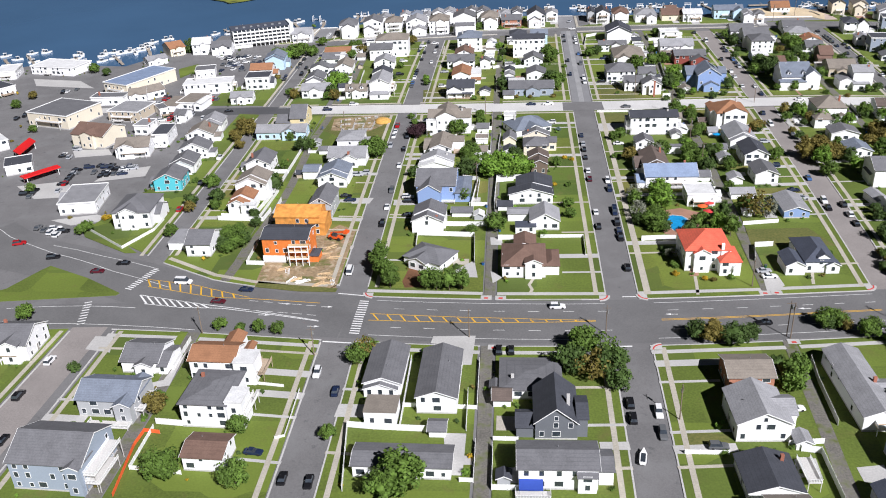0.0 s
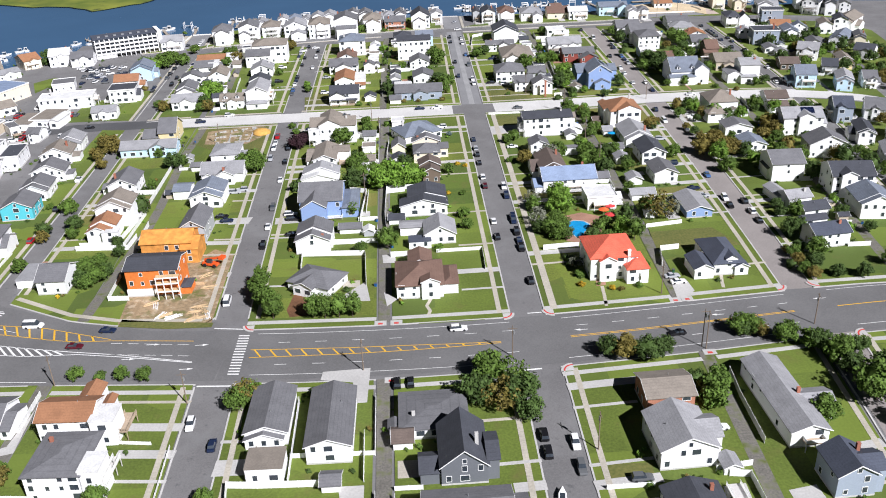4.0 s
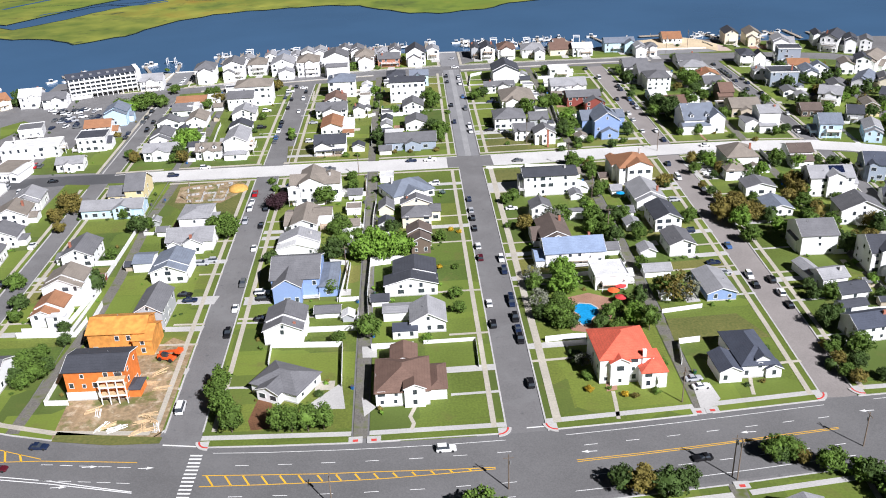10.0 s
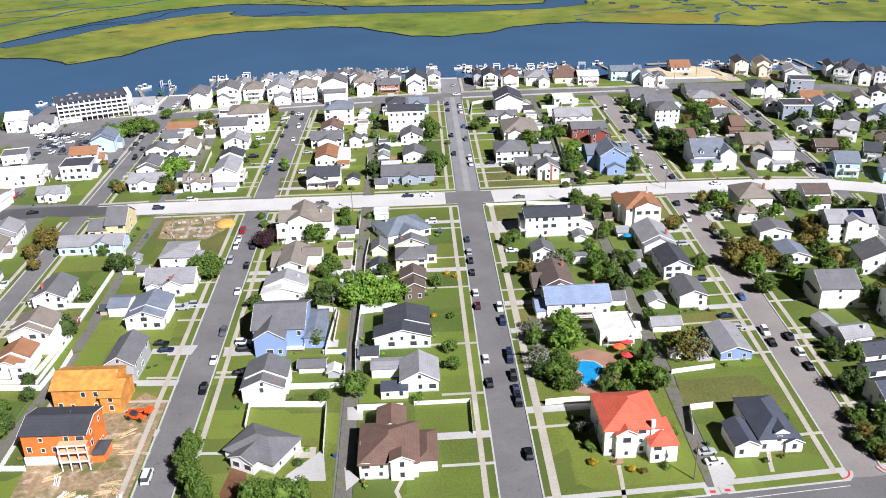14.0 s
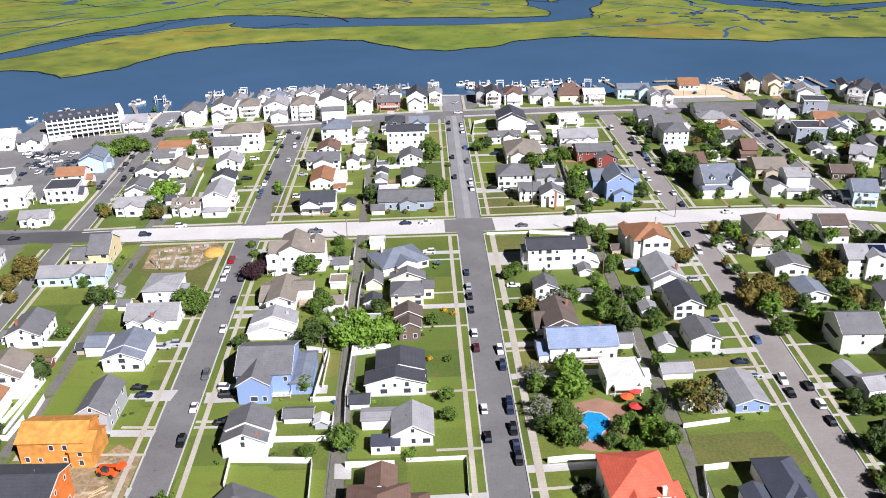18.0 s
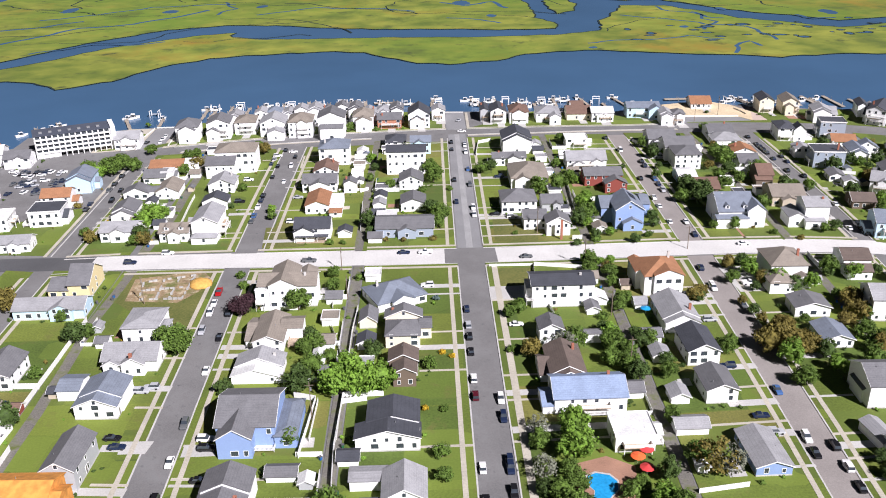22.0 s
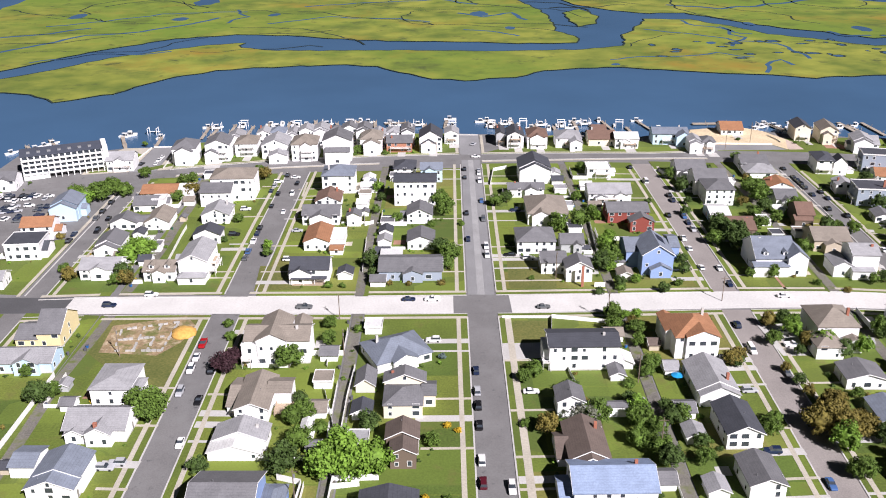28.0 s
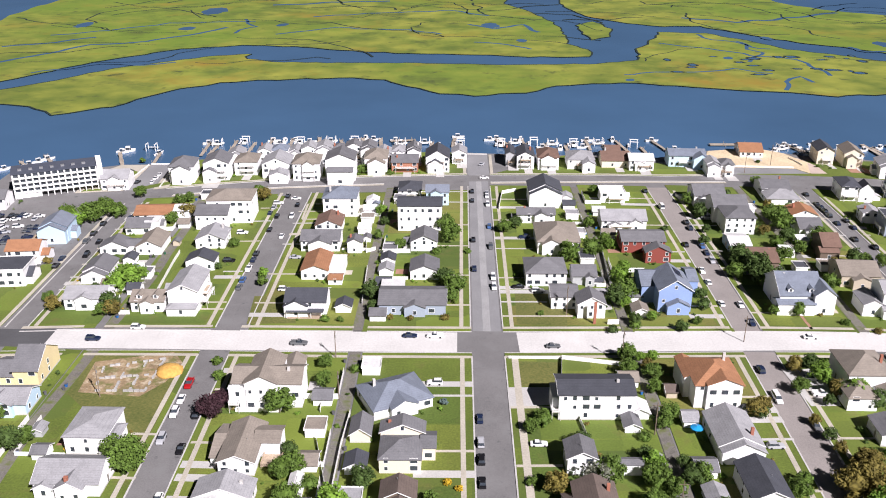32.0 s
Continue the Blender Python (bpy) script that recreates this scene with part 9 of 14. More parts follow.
kerb([(5.1, 25.7), (5.2, 55.3), (5.3, 84.8), (5.4, 114.3), (5.6, 143.9), (5.7, 173.3)], 0.0345)
pavement([(8.2, 25.7), (8.3, 62.7), (8.5, 99.6), (8.6, 136.5), (8.8, 173.3)], 1.38, 0.0545, WALK)
kerb([(-90.4, -168.8), (-91.0, -139.4), (-91.6, -110.0), (-92.2, -80.6), (-92.7, -51.3), (-93.1, -22.0), (-93.5, 7.3)], 0.0345)
pavement([(-93.1, -168.6), (-94.1, -124.6), (-94.9, -80.5), (-95.7, -36.5), (-96.3, 7.3)], 1.38, 0.0545, WALK)
kerb([(-80.8, -169.4), (-81.4, -140.0), (-81.9, -110.5), (-82.5, -81.0), (-82.9, -51.6), (-83.3, -22.2), (-83.6, 7.2)], 0.0345)
pavement([(-78.0, -169.6), (-78.8, -125.4), (-79.6, -81.2), (-80.3, -36.9), (-80.8, 7.1)], 1.38, 0.0545, WALK)
kerb([(-92.6, 25.5), (-92.8, 53.0), (-92.9, 80.5), (-92.8, 107.9), (-92.7, 135.2), (-92.5, 162.4)], 0.0345)
pavement([(-95.4, 25.5), (-95.6, 59.9), (-95.7, 94.1), (-95.6, 128.2), (-95.4, 162.2)], 1.38, 0.0545, WALK)
kerb([(-81.6, 25.5), (-81.7, 53.2), (-81.7, 80.8), (-81.7, 108.3), (-81.5, 135.8), (-81.2, 163.1)], 0.0345)
pavement([(-78.7, 25.5), (-78.8, 60.1), (-78.8, 94.6), (-78.6, 129.0), (-78.3, 163.3)], 1.38, 0.0545, WALK)
kerb([(75.3, -168.5), (76.9, -139.2), (78.3, -109.8), (79.4, -80.2), (80.3, -50.5), (81.0, -20.8), (81.5, 8.8)], 0.0345)
pavement([(72.7, -168.7), (74.6, -133.6), (76.1, -98.1), (77.2, -62.5), (78.1, -26.9), (78.6, 8.7)], 1.38, 0.0545, WALK)
kerb([(84.3, -167.8), (86.3, -138.6), (87.9, -109.2), (89.3, -79.7), (90.3, -50.1), (91.1, -20.6), (91.7, 8.9)], 0.0345)
pavement([(86.7, -167.6), (89.1, -132.6), (91.1, -97.3), (92.6, -61.9), (93.7, -26.4), (94.4, 9.0)], 1.38, 0.0545, WALK)
kerb([(82.8, 27.0), (83.0, 55.4), (83.1, 83.8), (83.0, 112.2), (82.9, 140.5), (82.6, 168.7)], 0.0345)
pavement([(79.9, 26.9), (80.2, 62.5), (80.2, 98.1), (80.1, 133.5), (79.8, 168.9)], 1.38, 0.0545, WALK)
kerb([(92.4, 27.0), (92.7, 55.4), (92.8, 83.7), (92.8, 111.9), (92.6, 140.0), (92.3, 168.1)], 0.0345)
pavement([(95.1, 27.0), (95.5, 62.4), (95.6, 97.7), (95.4, 132.9), (95.0, 167.9)], 1.38, 0.0545, WALK)
kerb([(131.5, -172.0), (136.4, -142.6), (140.6, -112.9), (144.2, -83.2), (147.2, -53.5), (149.7, -23.9), (151.7, 5.5)], 0.0345)
pavement([(130.2, -171.4), (135.8, -136.1), (140.5, -100.5), (144.3, -64.9), (147.3, -29.4), (149.7, 5.9)], 1.38, 0.0545, WALK)
kerb([(135.2, -174.7), (140.7, -145.0), (145.4, -115.1), (149.4, -85.1), (152.8, -55.2), (155.6, -25.5), (157.9, 4.0)], 0.0345)
pavement([(136.2, -175.6), (142.9, -139.9), (148.5, -103.9), (153.0, -67.9), (156.8, -32.0), (159.7, 3.5)], 1.38, 0.0545, WALK)
kerb([(151.9, 23.6), (153.1, 51.5), (154.0, 79.3), (154.6, 106.7), (155.0, 134.0), (155.0, 160.9)], 0.0345)
pavement([(149.8, 23.9), (151.3, 58.9), (152.2, 93.4), (152.6, 127.5), (152.7, 161.3)], 1.38, 0.0545, WALK)
kerb([(158.3, 22.2), (159.8, 50.2), (160.9, 78.0), (161.7, 105.5), (162.2, 132.7), (162.5, 159.5)], 0.0345)
pavement([(160.2, 21.7), (162.1, 56.8), (163.5, 91.4), (164.3, 125.5), (164.7, 159.1)], 1.38, 0.0545, WALK)
kerb([(-162.9, -147.4), (-163.1, -116.7), (-163.4, -86.0), (-163.9, -55.5), (-164.5, -25.0), (-165.2, 5.4)], 0.0345)
pavement([(-165.3, -147.4), (-165.5, -109.2), (-166.0, -70.9), (-166.6, -32.8), (-167.5, 5.2)], 1.38, 0.0545, WALK)
kerb([(-155.0, -147.3), (-155.3, -116.5), (-155.8, -85.7), (-156.3, -55.0), (-157.0, -24.4), (-157.6, 6.0)], 0.0345)
pavement([(-152.6, -147.3), (-153.0, -108.8), (-153.6, -70.3), (-154.4, -32.0), (-155.2, 6.2)], 1.38, 0.0545, WALK)
kerb([(-164.3, 24.7), (-165.0, 55.5), (-165.6, 86.1), (-166.1, 116.5), (-166.5, 146.6)], 0.0345)
pavement([(-166.7, 24.4), (-167.5, 65.4), (-168.3, 106.0), (-168.9, 146.2)], 1.38, 0.0545, WALK)
kerb([(-156.6, 25.4), (-157.2, 56.3), (-157.7, 87.0), (-158.2, 117.6), (-158.4, 147.9)], 0.0345)
pavement([(-154.2, 25.6), (-155.0, 66.8), (-155.6, 107.7), (-156.0, 148.2)], 1.38, 0.0545, WALK)
kerb([(-7.1, -462.2), (-7.1, -429.7), (-7.1, -397.3), (-7.1, -364.8), (-7.1, -332.4), (-7.1, -299.9), (-7.0, -267.9), (-6.6, -236.5), (-6.4, -204.3)], 0.0345)
pavement([(-9.9, -462.3), (-9.9, -419.1), (-9.9, -375.8), (-9.9, -332.5), (-9.9, -289.3), (-9.6, -247.2), (-9.3, -204.4)], 1.38, 0.0545, WALK)
kerb([(3.5, -461.3), (3.5, -428.9), (3.5, -396.4), (3.5, -364.0), (3.5, -331.5), (3.5, -299.1), (3.7, -267.1), (4.3, -235.8), (4.7, -203.8)], 0.0345)
pavement([(6.3, -461.1), (6.3, -417.8), (6.3, -374.5), (6.3, -331.3), (6.3, -288.0), (6.9, -246.1), (7.6, -203.6)], 1.38, 0.0545, WALK)
kerb([(-88.6, -460.5), (-88.6, -428.0), (-88.6, -395.6), (-88.6, -363.1), (-88.6, -330.7), (-88.6, -298.2), (-88.7, -266.0), (-89.1, -234.3), (-89.7, -202.0)], 0.0345)
pavement([(-91.3, -460.2), (-91.3, -416.9), (-91.3, -373.7), (-91.3, -330.4), (-91.3, -287.1), (-91.7, -244.7), (-92.5, -201.8)], 1.38, 0.0545, WALK)
kerb([(-77.9, -461.4), (-77.9, -429.0), (-77.9, -396.5), (-77.9, -364.1), (-77.9, -331.6), (-77.9, -299.2), (-78.0, -267.0), (-78.4, -235.2), (-79.0, -202.8)], 0.0345)
pavement([(-75.1, -461.6), (-75.1, -418.4), (-75.1, -375.1), (-75.1, -331.8), (-75.1, -288.6), (-75.5, -246.1), (-76.2, -203.0)], 1.38, 0.0545, WALK)
kerb([(67.6, -452.3), (67.6, -419.8), (67.6, -387.4), (67.6, -354.9), (67.6, -322.5), (67.6, -290.0), (68.5, -258.4), (71.7, -228.4), (74.4, -197.4)], 0.0345)
pavement([(65.5, -452.6), (65.5, -409.4), (65.5, -366.1), (65.5, -322.8), (65.5, -279.6), (68.4, -238.8), (71.9, -197.6)], 1.38, 0.0545, WALK)
kerb([(77.0, -450.9), (77.0, -418.5), (77.0, -386.0), (77.0, -353.6), (77.0, -321.1), (77.0, -288.7), (78.0, -257.1), (81.9, -227.3), (85.1, -196.4)], 0.0345)
pavement([(78.9, -450.7), (78.9, -407.4), (78.9, -364.2), (78.9, -320.9), (78.9, -277.6), (82.7, -237.1), (87.4, -196.3)], 1.38, 0.0545, WALK)
kerb([(-170.7, -453.3), (-170.7, -420.9), (-170.7, -388.4), (-170.7, -356.0), (-170.7, -323.5), (-170.7, -291.1), (-170.3, -259.1), (-168.9, -228.3), (-168.0, -196.9)], 0.0345)
pavement([(-173.5, -453.3), (-173.5, -410.1), (-173.5, -366.8), (-173.5, -323.5), (-173.5, -280.3), (-172.0, -238.6), (-170.5, -197.0)], 1.38, 0.0545, WALK)
kerb([(-155.7, -453.8), (-155.7, -421.3), (-155.7, -388.9), (-155.7, -356.4), (-155.7, -324.0), (-155.7, -291.5), (-155.4, -259.5), (-154.6, -228.5), (-154.2, -196.9)], 0.0345)
pavement([(-152.9, -453.9), (-152.9, -410.7), (-152.9, -367.4), (-152.9, -324.1), (-152.9, -280.9), (-152.2, -239.0), (-151.7, -197.0)], 1.38, 0.0545, WALK)
kerb([(-153.5, 168.3), (-126.3, 175.8), (-97.2, 182.6), (-67.4, 186.3), (-36.7, 189.2), (-5.5, 191.3)], 0.0300)
pavement([(-153.5, 170.0), (-126.3, 177.5), (-97.2, 184.4), (-52.1, 189.6), (-5.5, 193.1)], 1.43, 0.0500, WALK)
kerb([(6.3, 191.3), (37.4, 191.8), (67.6, 191.5), (96.3, 190.4), (113.3, 191.5), (129.6, 192.3)], 0.0300)
pavement([(6.3, 193.1), (37.4, 193.6), (67.5, 193.2), (96.3, 192.1), (129.6, 194.0)], 1.43, 0.0500, WALK)
kerb([(-147.6, 159.3), (-122.7, 165.6), (-96.2, 171.3), (-72.0, 174.4), (-47.0, 177.0)], 0.0300)
pavement([(-147.6, 157.6), (-122.7, 163.9), (-96.3, 169.6), (-72.0, 172.6), (-47.0, 175.2)], 1.43, 0.0500, WALK)
kerb([(6.2, 180.1), (26.8, 180.9), (47.0, 181.5), (73.9, 182.3), (99.6, 182.6), (124.0, 182.1)], 0.0300)
pavement([(6.2, 178.3), (47.0, 179.7), (87.0, 180.8), (124.0, 180.4)], 1.43, 0.0500, WALK)
path([(-69.2, -151.2), (-80.5, -150.6)], 0.0295, CONCRETE)
path([(-70.3, -116.8), (-81.2, -116.3)], 0.0340, CONCRETE)
path([(-70.6, -100.7), (-81.5, -100.3)], 0.0385, WALK)
path([(-74.6, -62.9), (-82.1, -62.7)], 0.0430, CONCRETE)
driveway([(-72.5, -55.3), (-82.2, -55.0)], 0.0425)
path([(-72.1, -40.3), (-82.4, -40.0)], 0.0520, WALK)
driveway([(-69.8, -49.9), (-82.3, -49.6)], 0.0515)
path([(-74.3, -13.6), (-82.8, -13.5)], 0.0610, WALK)
driveway([(-72.1, -3.0), (-82.9, -2.8)], 0.0200)
path([(-18.4, -159.7), (-5.9, -159.4)], 0.0295, CONCRETE)
driveway([(-20.7, -148.2), (-5.9, -147.9)], 0.0290)
path([(-17.3, -129.8), (-5.9, -129.6)], 0.0385, WALK)
path([(-19.8, -103.5), (-5.9, -103.3)], 0.0430, WALK)
path([(-19.9, -66.4), (-5.9, -66.3)], 0.0475, WALK)
path([(-19.4, -43.1), (-5.9, -42.9)], 0.0520, WALK)
driveway([(-21.7, -52.8), (-5.9, -52.7)], 0.0515)
path([(-19.8, -16.1), (-5.9, -16.0)], 0.0610, CONCRETE)
driveway([(-22.1, -9.7), (-5.9, -9.6)], 0.0200)
path([(-103.4, -148.8), (-90.4, -149.8)], 0.0295, CONCRETE)
driveway([(-105.6, -140.3), (-90.5, -141.4)], 0.0290)
path([(-104.4, -126.5), (-90.8, -127.3)], 0.0385, WALK)
driveway([(-106.6, -117.3), (-91.0, -118.3)], 0.0380)
path([(-100.6, -115.1), (-91.1, -115.7)], 0.0475, WALK)
driveway([(-103.0, -100.4), (-91.4, -101.0)], 0.0470)
path([(-99.7, -81.9), (-91.7, -82.3)], 0.0565, WALK)
driveway([(-102.0, -72.2), (-91.9, -72.6)], 0.0560)
path([(-98.5, -55.3), (-92.2, -55.5)], 0.0250, WALK)
path([(-100.0, -36.3), (-92.5, -36.5)], 0.0295, WALK)
path([(-144.3, -109.1), (-155.0, -109.1)], 0.0340, WALK)
driveway([(-142.2, -115.9), (-154.9, -115.8)], 0.0335)
path([(-144.5, -88.1), (-155.3, -88.2)], 0.0430, WALK)
path([(-150.2, -64.9), (-155.8, -65.1)], 0.0475, WALK)
path([(-140.6, -12.2), (-156.8, -12.9)], 0.0520, WALK)
path([(-147.0, -141.3), (-154.7, -141.2)], 0.0565, WALK)
path([(20.9, -145.4), (4.7, -146.2)], 0.0610, WALK)
driveway([(23.2, -137.8), (4.7, -138.6)], 0.0200)
path([(30.0, -101.3), (4.8, -102.3)], 0.0295, WALK)
driveway([(32.3, -96.1), (4.9, -97.2)], 0.0290)
path([(16.8, -82.7), (4.9, -83.1)], 0.0385, WALK)
path([(17.7, -69.9), (4.9, -70.2)], 0.0430, WALK)
driveway([(20.0, -79.0), (4.9, -79.5)], 0.0425)
path([(17.1, -48.8), (5.0, -49.1)], 0.0520, WALK)
path([(18.1, -21.7), (5.0, -22.0)], 0.0565, WALK)
path([(68.2, -154.1), (76.6, -153.4)], 0.0610, WALK)
path([(70.7, -115.7), (78.5, -115.2)], 0.0250, CONCRETE)
driveway([(69.1, -102.0), (79.0, -101.4)], 0.0245)
path([(67.9, -79.8), (79.9, -79.1)], 0.0340, WALK)
driveway([(65.5, -87.8), (79.6, -87.0)], 0.0335)
path([(69.4, -58.5), (80.5, -58.0)], 0.0430, WALK)
driveway([(66.9, -69.1), (80.2, -68.4)], 0.0425)
path([(69.5, -36.7), (81.1, -36.3)], 0.0520, CONCRETE)
driveway([(67.4, -27.5), (81.3, -27.0)], 0.0515)
path([(69.2, -15.7), (81.5, -15.3)], 0.0610, WALK)
driveway([(66.9, -22.7), (81.4, -22.2)], 0.0200)
path([(101.7, -84.9), (89.0, -85.3)], 0.0295, CONCRETE)
path([(101.6, -10.7), (91.3, -10.8)], 0.0340, WALK)
driveway([(103.8, -4.5), (91.5, -4.6)], 0.0335)
path([(142.7, -39.8), (148.0, -40.9)], 0.0430, WALK)
driveway([(140.7, -46.6), (147.4, -48.0)], 0.0425)
path([(-70.2, -225.3), (-79.1, -224.7)], 0.0520, CONCRETE)
path([(-18.2, -238.5), (-6.2, -238.0)], 0.0565, CONCRETE)
path([(-20.0, -222.9), (-6.1, -222.5)], 0.0610, WALK)
path([(-11.1, -253.9), (-6.4, -253.6)], 0.0250, WALK)
driveway([(-13.3, -246.1), (-6.3, -245.8)], 0.0245)
path([(-69.1, -250.9), (-78.6, -250.2)], 0.0340, WALK)
path([(19.9, -219.0), (4.1, -220.1)], 0.0385, CONCRETE)
driveway([(22.2, -210.3), (4.2, -211.6)], 0.0380)
path([(18.3, -239.5), (3.8, -240.7)], 0.0475, CONCRETE)
path([(-107.8, -206.6), (-89.2, -208.3)], 0.0520, WALK)
driveway([(-109.7, -216.3), (-89.0, -218.3)], 0.0515)
path([(-100.2, -236.1), (-88.7, -237.2)], 0.0610, CONCRETE)
driveway([(-102.4, -226.8), (-88.8, -228.1)], 0.0200)
path([(-101.9, -252.9), (-88.4, -254.3)], 0.0295, CONCRETE)
path([(-148.2, -255.8), (-155.7, -255.3)], 0.0340, WALK)
path([(-145.3, -231.3), (-155.1, -230.8)], 0.0385, CONCRETE)
driveway([(-143.4, -239.2), (-155.2, -238.5)], 0.0380)
path([(-147.4, -206.4), (-154.7, -206.1)], 0.0475, WALK)
path([(-153.8, 134.6), (-159.5, 133.9)], 0.0520, WALK)
path([(-111.0, 123.8), (-93.4, 124.8)], 0.0565, CONCRETE)
path([(-101.2, 140.9), (-93.3, 141.4)], 0.0610, WALK)
path([(-104.3, 101.1), (-93.5, 101.6)], 0.0250, WALK)
path([(-153.8, 120.7), (-159.3, 120.0)], 0.0295, WALK)
driveway([(-151.9, 128.0), (-159.4, 127.0)], 0.0290)
path([(-153.2, 93.5), (-158.9, 92.8)], 0.0385, WALK)
driveway([(-151.4, 100.0), (-159.0, 99.2)], 0.0380)
path([(-140.3, 96.2), (-159.0, 94.4)], 0.0475, WALK)
path([(-152.4, 65.2), (-158.5, 64.6)], 0.0520, CONCRETE)
path([(-149.2, 44.8), (-158.1, 44.1)], 0.0565, WALK)
path([(-101.2, 70.7), (-93.5, 70.9)], 0.0610, CONCRETE)
driveway([(-103.4, 65.6), (-93.5, 65.8)], 0.0200)
path([(-101.4, 44.2), (-93.4, 44.3)], 0.0295, WALK)
path([(-113.3, 38.7), (-93.3, 38.9)], 0.0340, WALK)
path([(-70.1, 137.5), (-83.1, 136.9)], 0.0385, WALK)
path([(-70.9, 122.6), (-83.2, 122.1)], 0.0430, CONCRETE)
path([(-73.5, 98.6), (-83.3, 98.3)], 0.0475, CONCRETE)
path([(-68.9, 68.8), (-83.3, 68.6)], 0.0520, WALK)
path([(-68.2, 43.9), (-83.2, 43.9)], 0.0565, WALK)
driveway([(-65.9, 34.6), (-83.2, 34.6)], 0.0560)
path([(-28.0, 164.8), (-5.2, 165.1)], 0.0250, CONCRETE)
path([(-16.8, 121.2), (-5.5, 121.2)], 0.0295, WALK)
path([(-14.5, 150.3), (-5.3, 150.3)], 0.0340, CONCRETE)
path([(-18.7, 97.4), (-5.6, 97.5)], 0.0385, WALK)
path([(-17.6, 68.4), (-5.8, 68.5)], 0.0430, WALK)
path([(-14.7, 43.1), (-5.8, 43.2)], 0.0475, WALK)
path([(22.7, 154.5), (5.6, 154.6)], 0.0520, WALK)
driveway([(25.0, 143.3), (5.6, 143.4)], 0.0515)
path([(16.0, 127.2), (5.5, 127.2)], 0.0610, WALK)
path([(20.5, 94.8), (5.4, 94.8)], 0.0250, CONCRETE)
driveway([(22.9, 106.2), (5.4, 106.2)], 0.0245)
path([(14.9, 66.5), (5.3, 66.4)], 0.0340, WALK)
driveway([(17.2, 57.7), (5.2, 57.6)], 0.0335)
path([(21.9, 46.0), (5.2, 45.9)], 0.0430, CONCRETE)
driveway([(24.3, 54.3), (5.2, 54.2)], 0.0425)
path([(30.0, 35.1), (5.2, 34.8)], 0.0520, WALK)
path([(68.1, 156.8), (82.1, 156.2)], 0.0565, WALK)
driveway([(65.9, 148.4), (82.2, 147.7)], 0.0560)
path([(71.0, 122.0), (82.3, 121.7)], 0.0250, WALK)
path([(70.4, 92.4), (82.4, 92.3)], 0.0295, CONCRETE)
path([(70.8, 76.2), (82.4, 76.1)], 0.0340, WALK)
driveway([(68.6, 83.2), (82.4, 83.1)], 0.0335)
path([(72.6, 43.4), (82.3, 43.5)], 0.0430, WALK)
driveway([(70.3, 35.5), (82.2, 35.6)], 0.0425)
path([(99.7, 151.3), (92.0, 151.7)], 0.0520, WALK)
driveway([(101.6, 161.4), (91.9, 162.0)], 0.0515)
path([(103.4, 121.7), (92.3, 122.2)], 0.0610, CONCRETE)
driveway([(105.4, 130.2), (92.2, 130.9)], 0.0200)
path([(97.9, 93.4), (92.4, 93.5)], 0.0295, CONCRETE)
path([(100.2, 76.3), (92.4, 76.5)], 0.0340, WALK)
driveway([(102.3, 71.9), (92.4, 72.1)], 0.0335)
path([(146.1, 150.8), (155.6, 149.3)], 0.0430, WALK)
driveway([(144.3, 155.7), (155.6, 153.9)], 0.0425)
path([(144.7, 132.6), (155.5, 130.9)], 0.0520, WALK)
path([(142.5, 112.7), (155.2, 110.8)], 0.0565, CONCRETE)
path([(141.0, 89.5), (154.8, 87.6)], 0.0610, WALK)
path([(144.1, 65.4), (154.1, 63.9)], 0.0250, WALK)
path([(100.7, 38.6), (92.1, 38.6)], 0.0295, WALK)
path([(140.3, 38.6), (153.0, 36.8)], 0.0340, WALK)
driveway([(138.8, 47.1), (153.4, 45.2)], 0.0335)
path([(110.1, -35.5), (90.7, -35.8)], 0.0430, WALK)
path([(103.7, -55.6), (90.1, -55.9)], 0.0475, WALK)
driveway([(105.3, -63.3), (89.9, -63.6)], 0.0470)
path([(99.2, -102.3), (88.2, -102.7)], 0.0565, WALK)
path([(98.0, -112.4), (87.7, -112.9)], 0.0610, WALK)
driveway([(100.2, -107.1), (88.0, -107.6)], 0.0200)
path([(97.9, -120.7), (87.3, -121.2)], 0.0295, CONCRETE)
path([(95.1, -141.2), (86.1, -141.7)], 0.0340, CONCRETE)
driveway([(96.5, -146.0), (85.8, -146.6)], 0.0335)
path([(143.9, 0.9), (151.0, -0.4)], 0.0430, WALK)
driveway([(142.6, 8.1), (151.4, 6.7)], 0.0425)
path([(136.5, -71.7), (145.0, -73.6)], 0.0520, WALK)
driveway([(134.6, -77.1), (144.4, -79.3)], 0.0515)
path([(132.4, -106.2), (141.0, -108.5)], 0.0610, WALK)
path([(141.7, -65.9), (145.6, -66.9)], 0.0250, CONCRETE)
driveway([(139.6, -73.2), (144.9, -74.6)], 0.0245)
path([(131.6, -119.1), (139.2, -121.4)], 0.0340, CONCRETE)
driveway([(131.0, -111.9), (140.2, -114.4)], 0.0335)
path([(62.3, -251.7), (68.7, -250.8)], 0.0430, WALK)
driveway([(61.6, -240.4), (69.9, -239.2)], 0.0425)
path([(16.2, -252.1), (3.6, -253.2)], 0.0520, WALK)
driveway([(18.5, -245.7), (3.7, -247.0)], 0.0515)
path([(-57.3, -114.8), (-81.2, -113.8)], 0.0610, WALK)
path([(56.0, -97.6), (79.2, -96.2)], 0.0250, WALK)
path([(-136.4, -82.9), (-155.4, -83.0)], 0.0295, WALK)
driveway([(-134.5, -79.0), (-155.5, -79.1)], 0.0290)
path([(165.8, 111.3), (163.0, 111.9)], 0.0385, WALK)
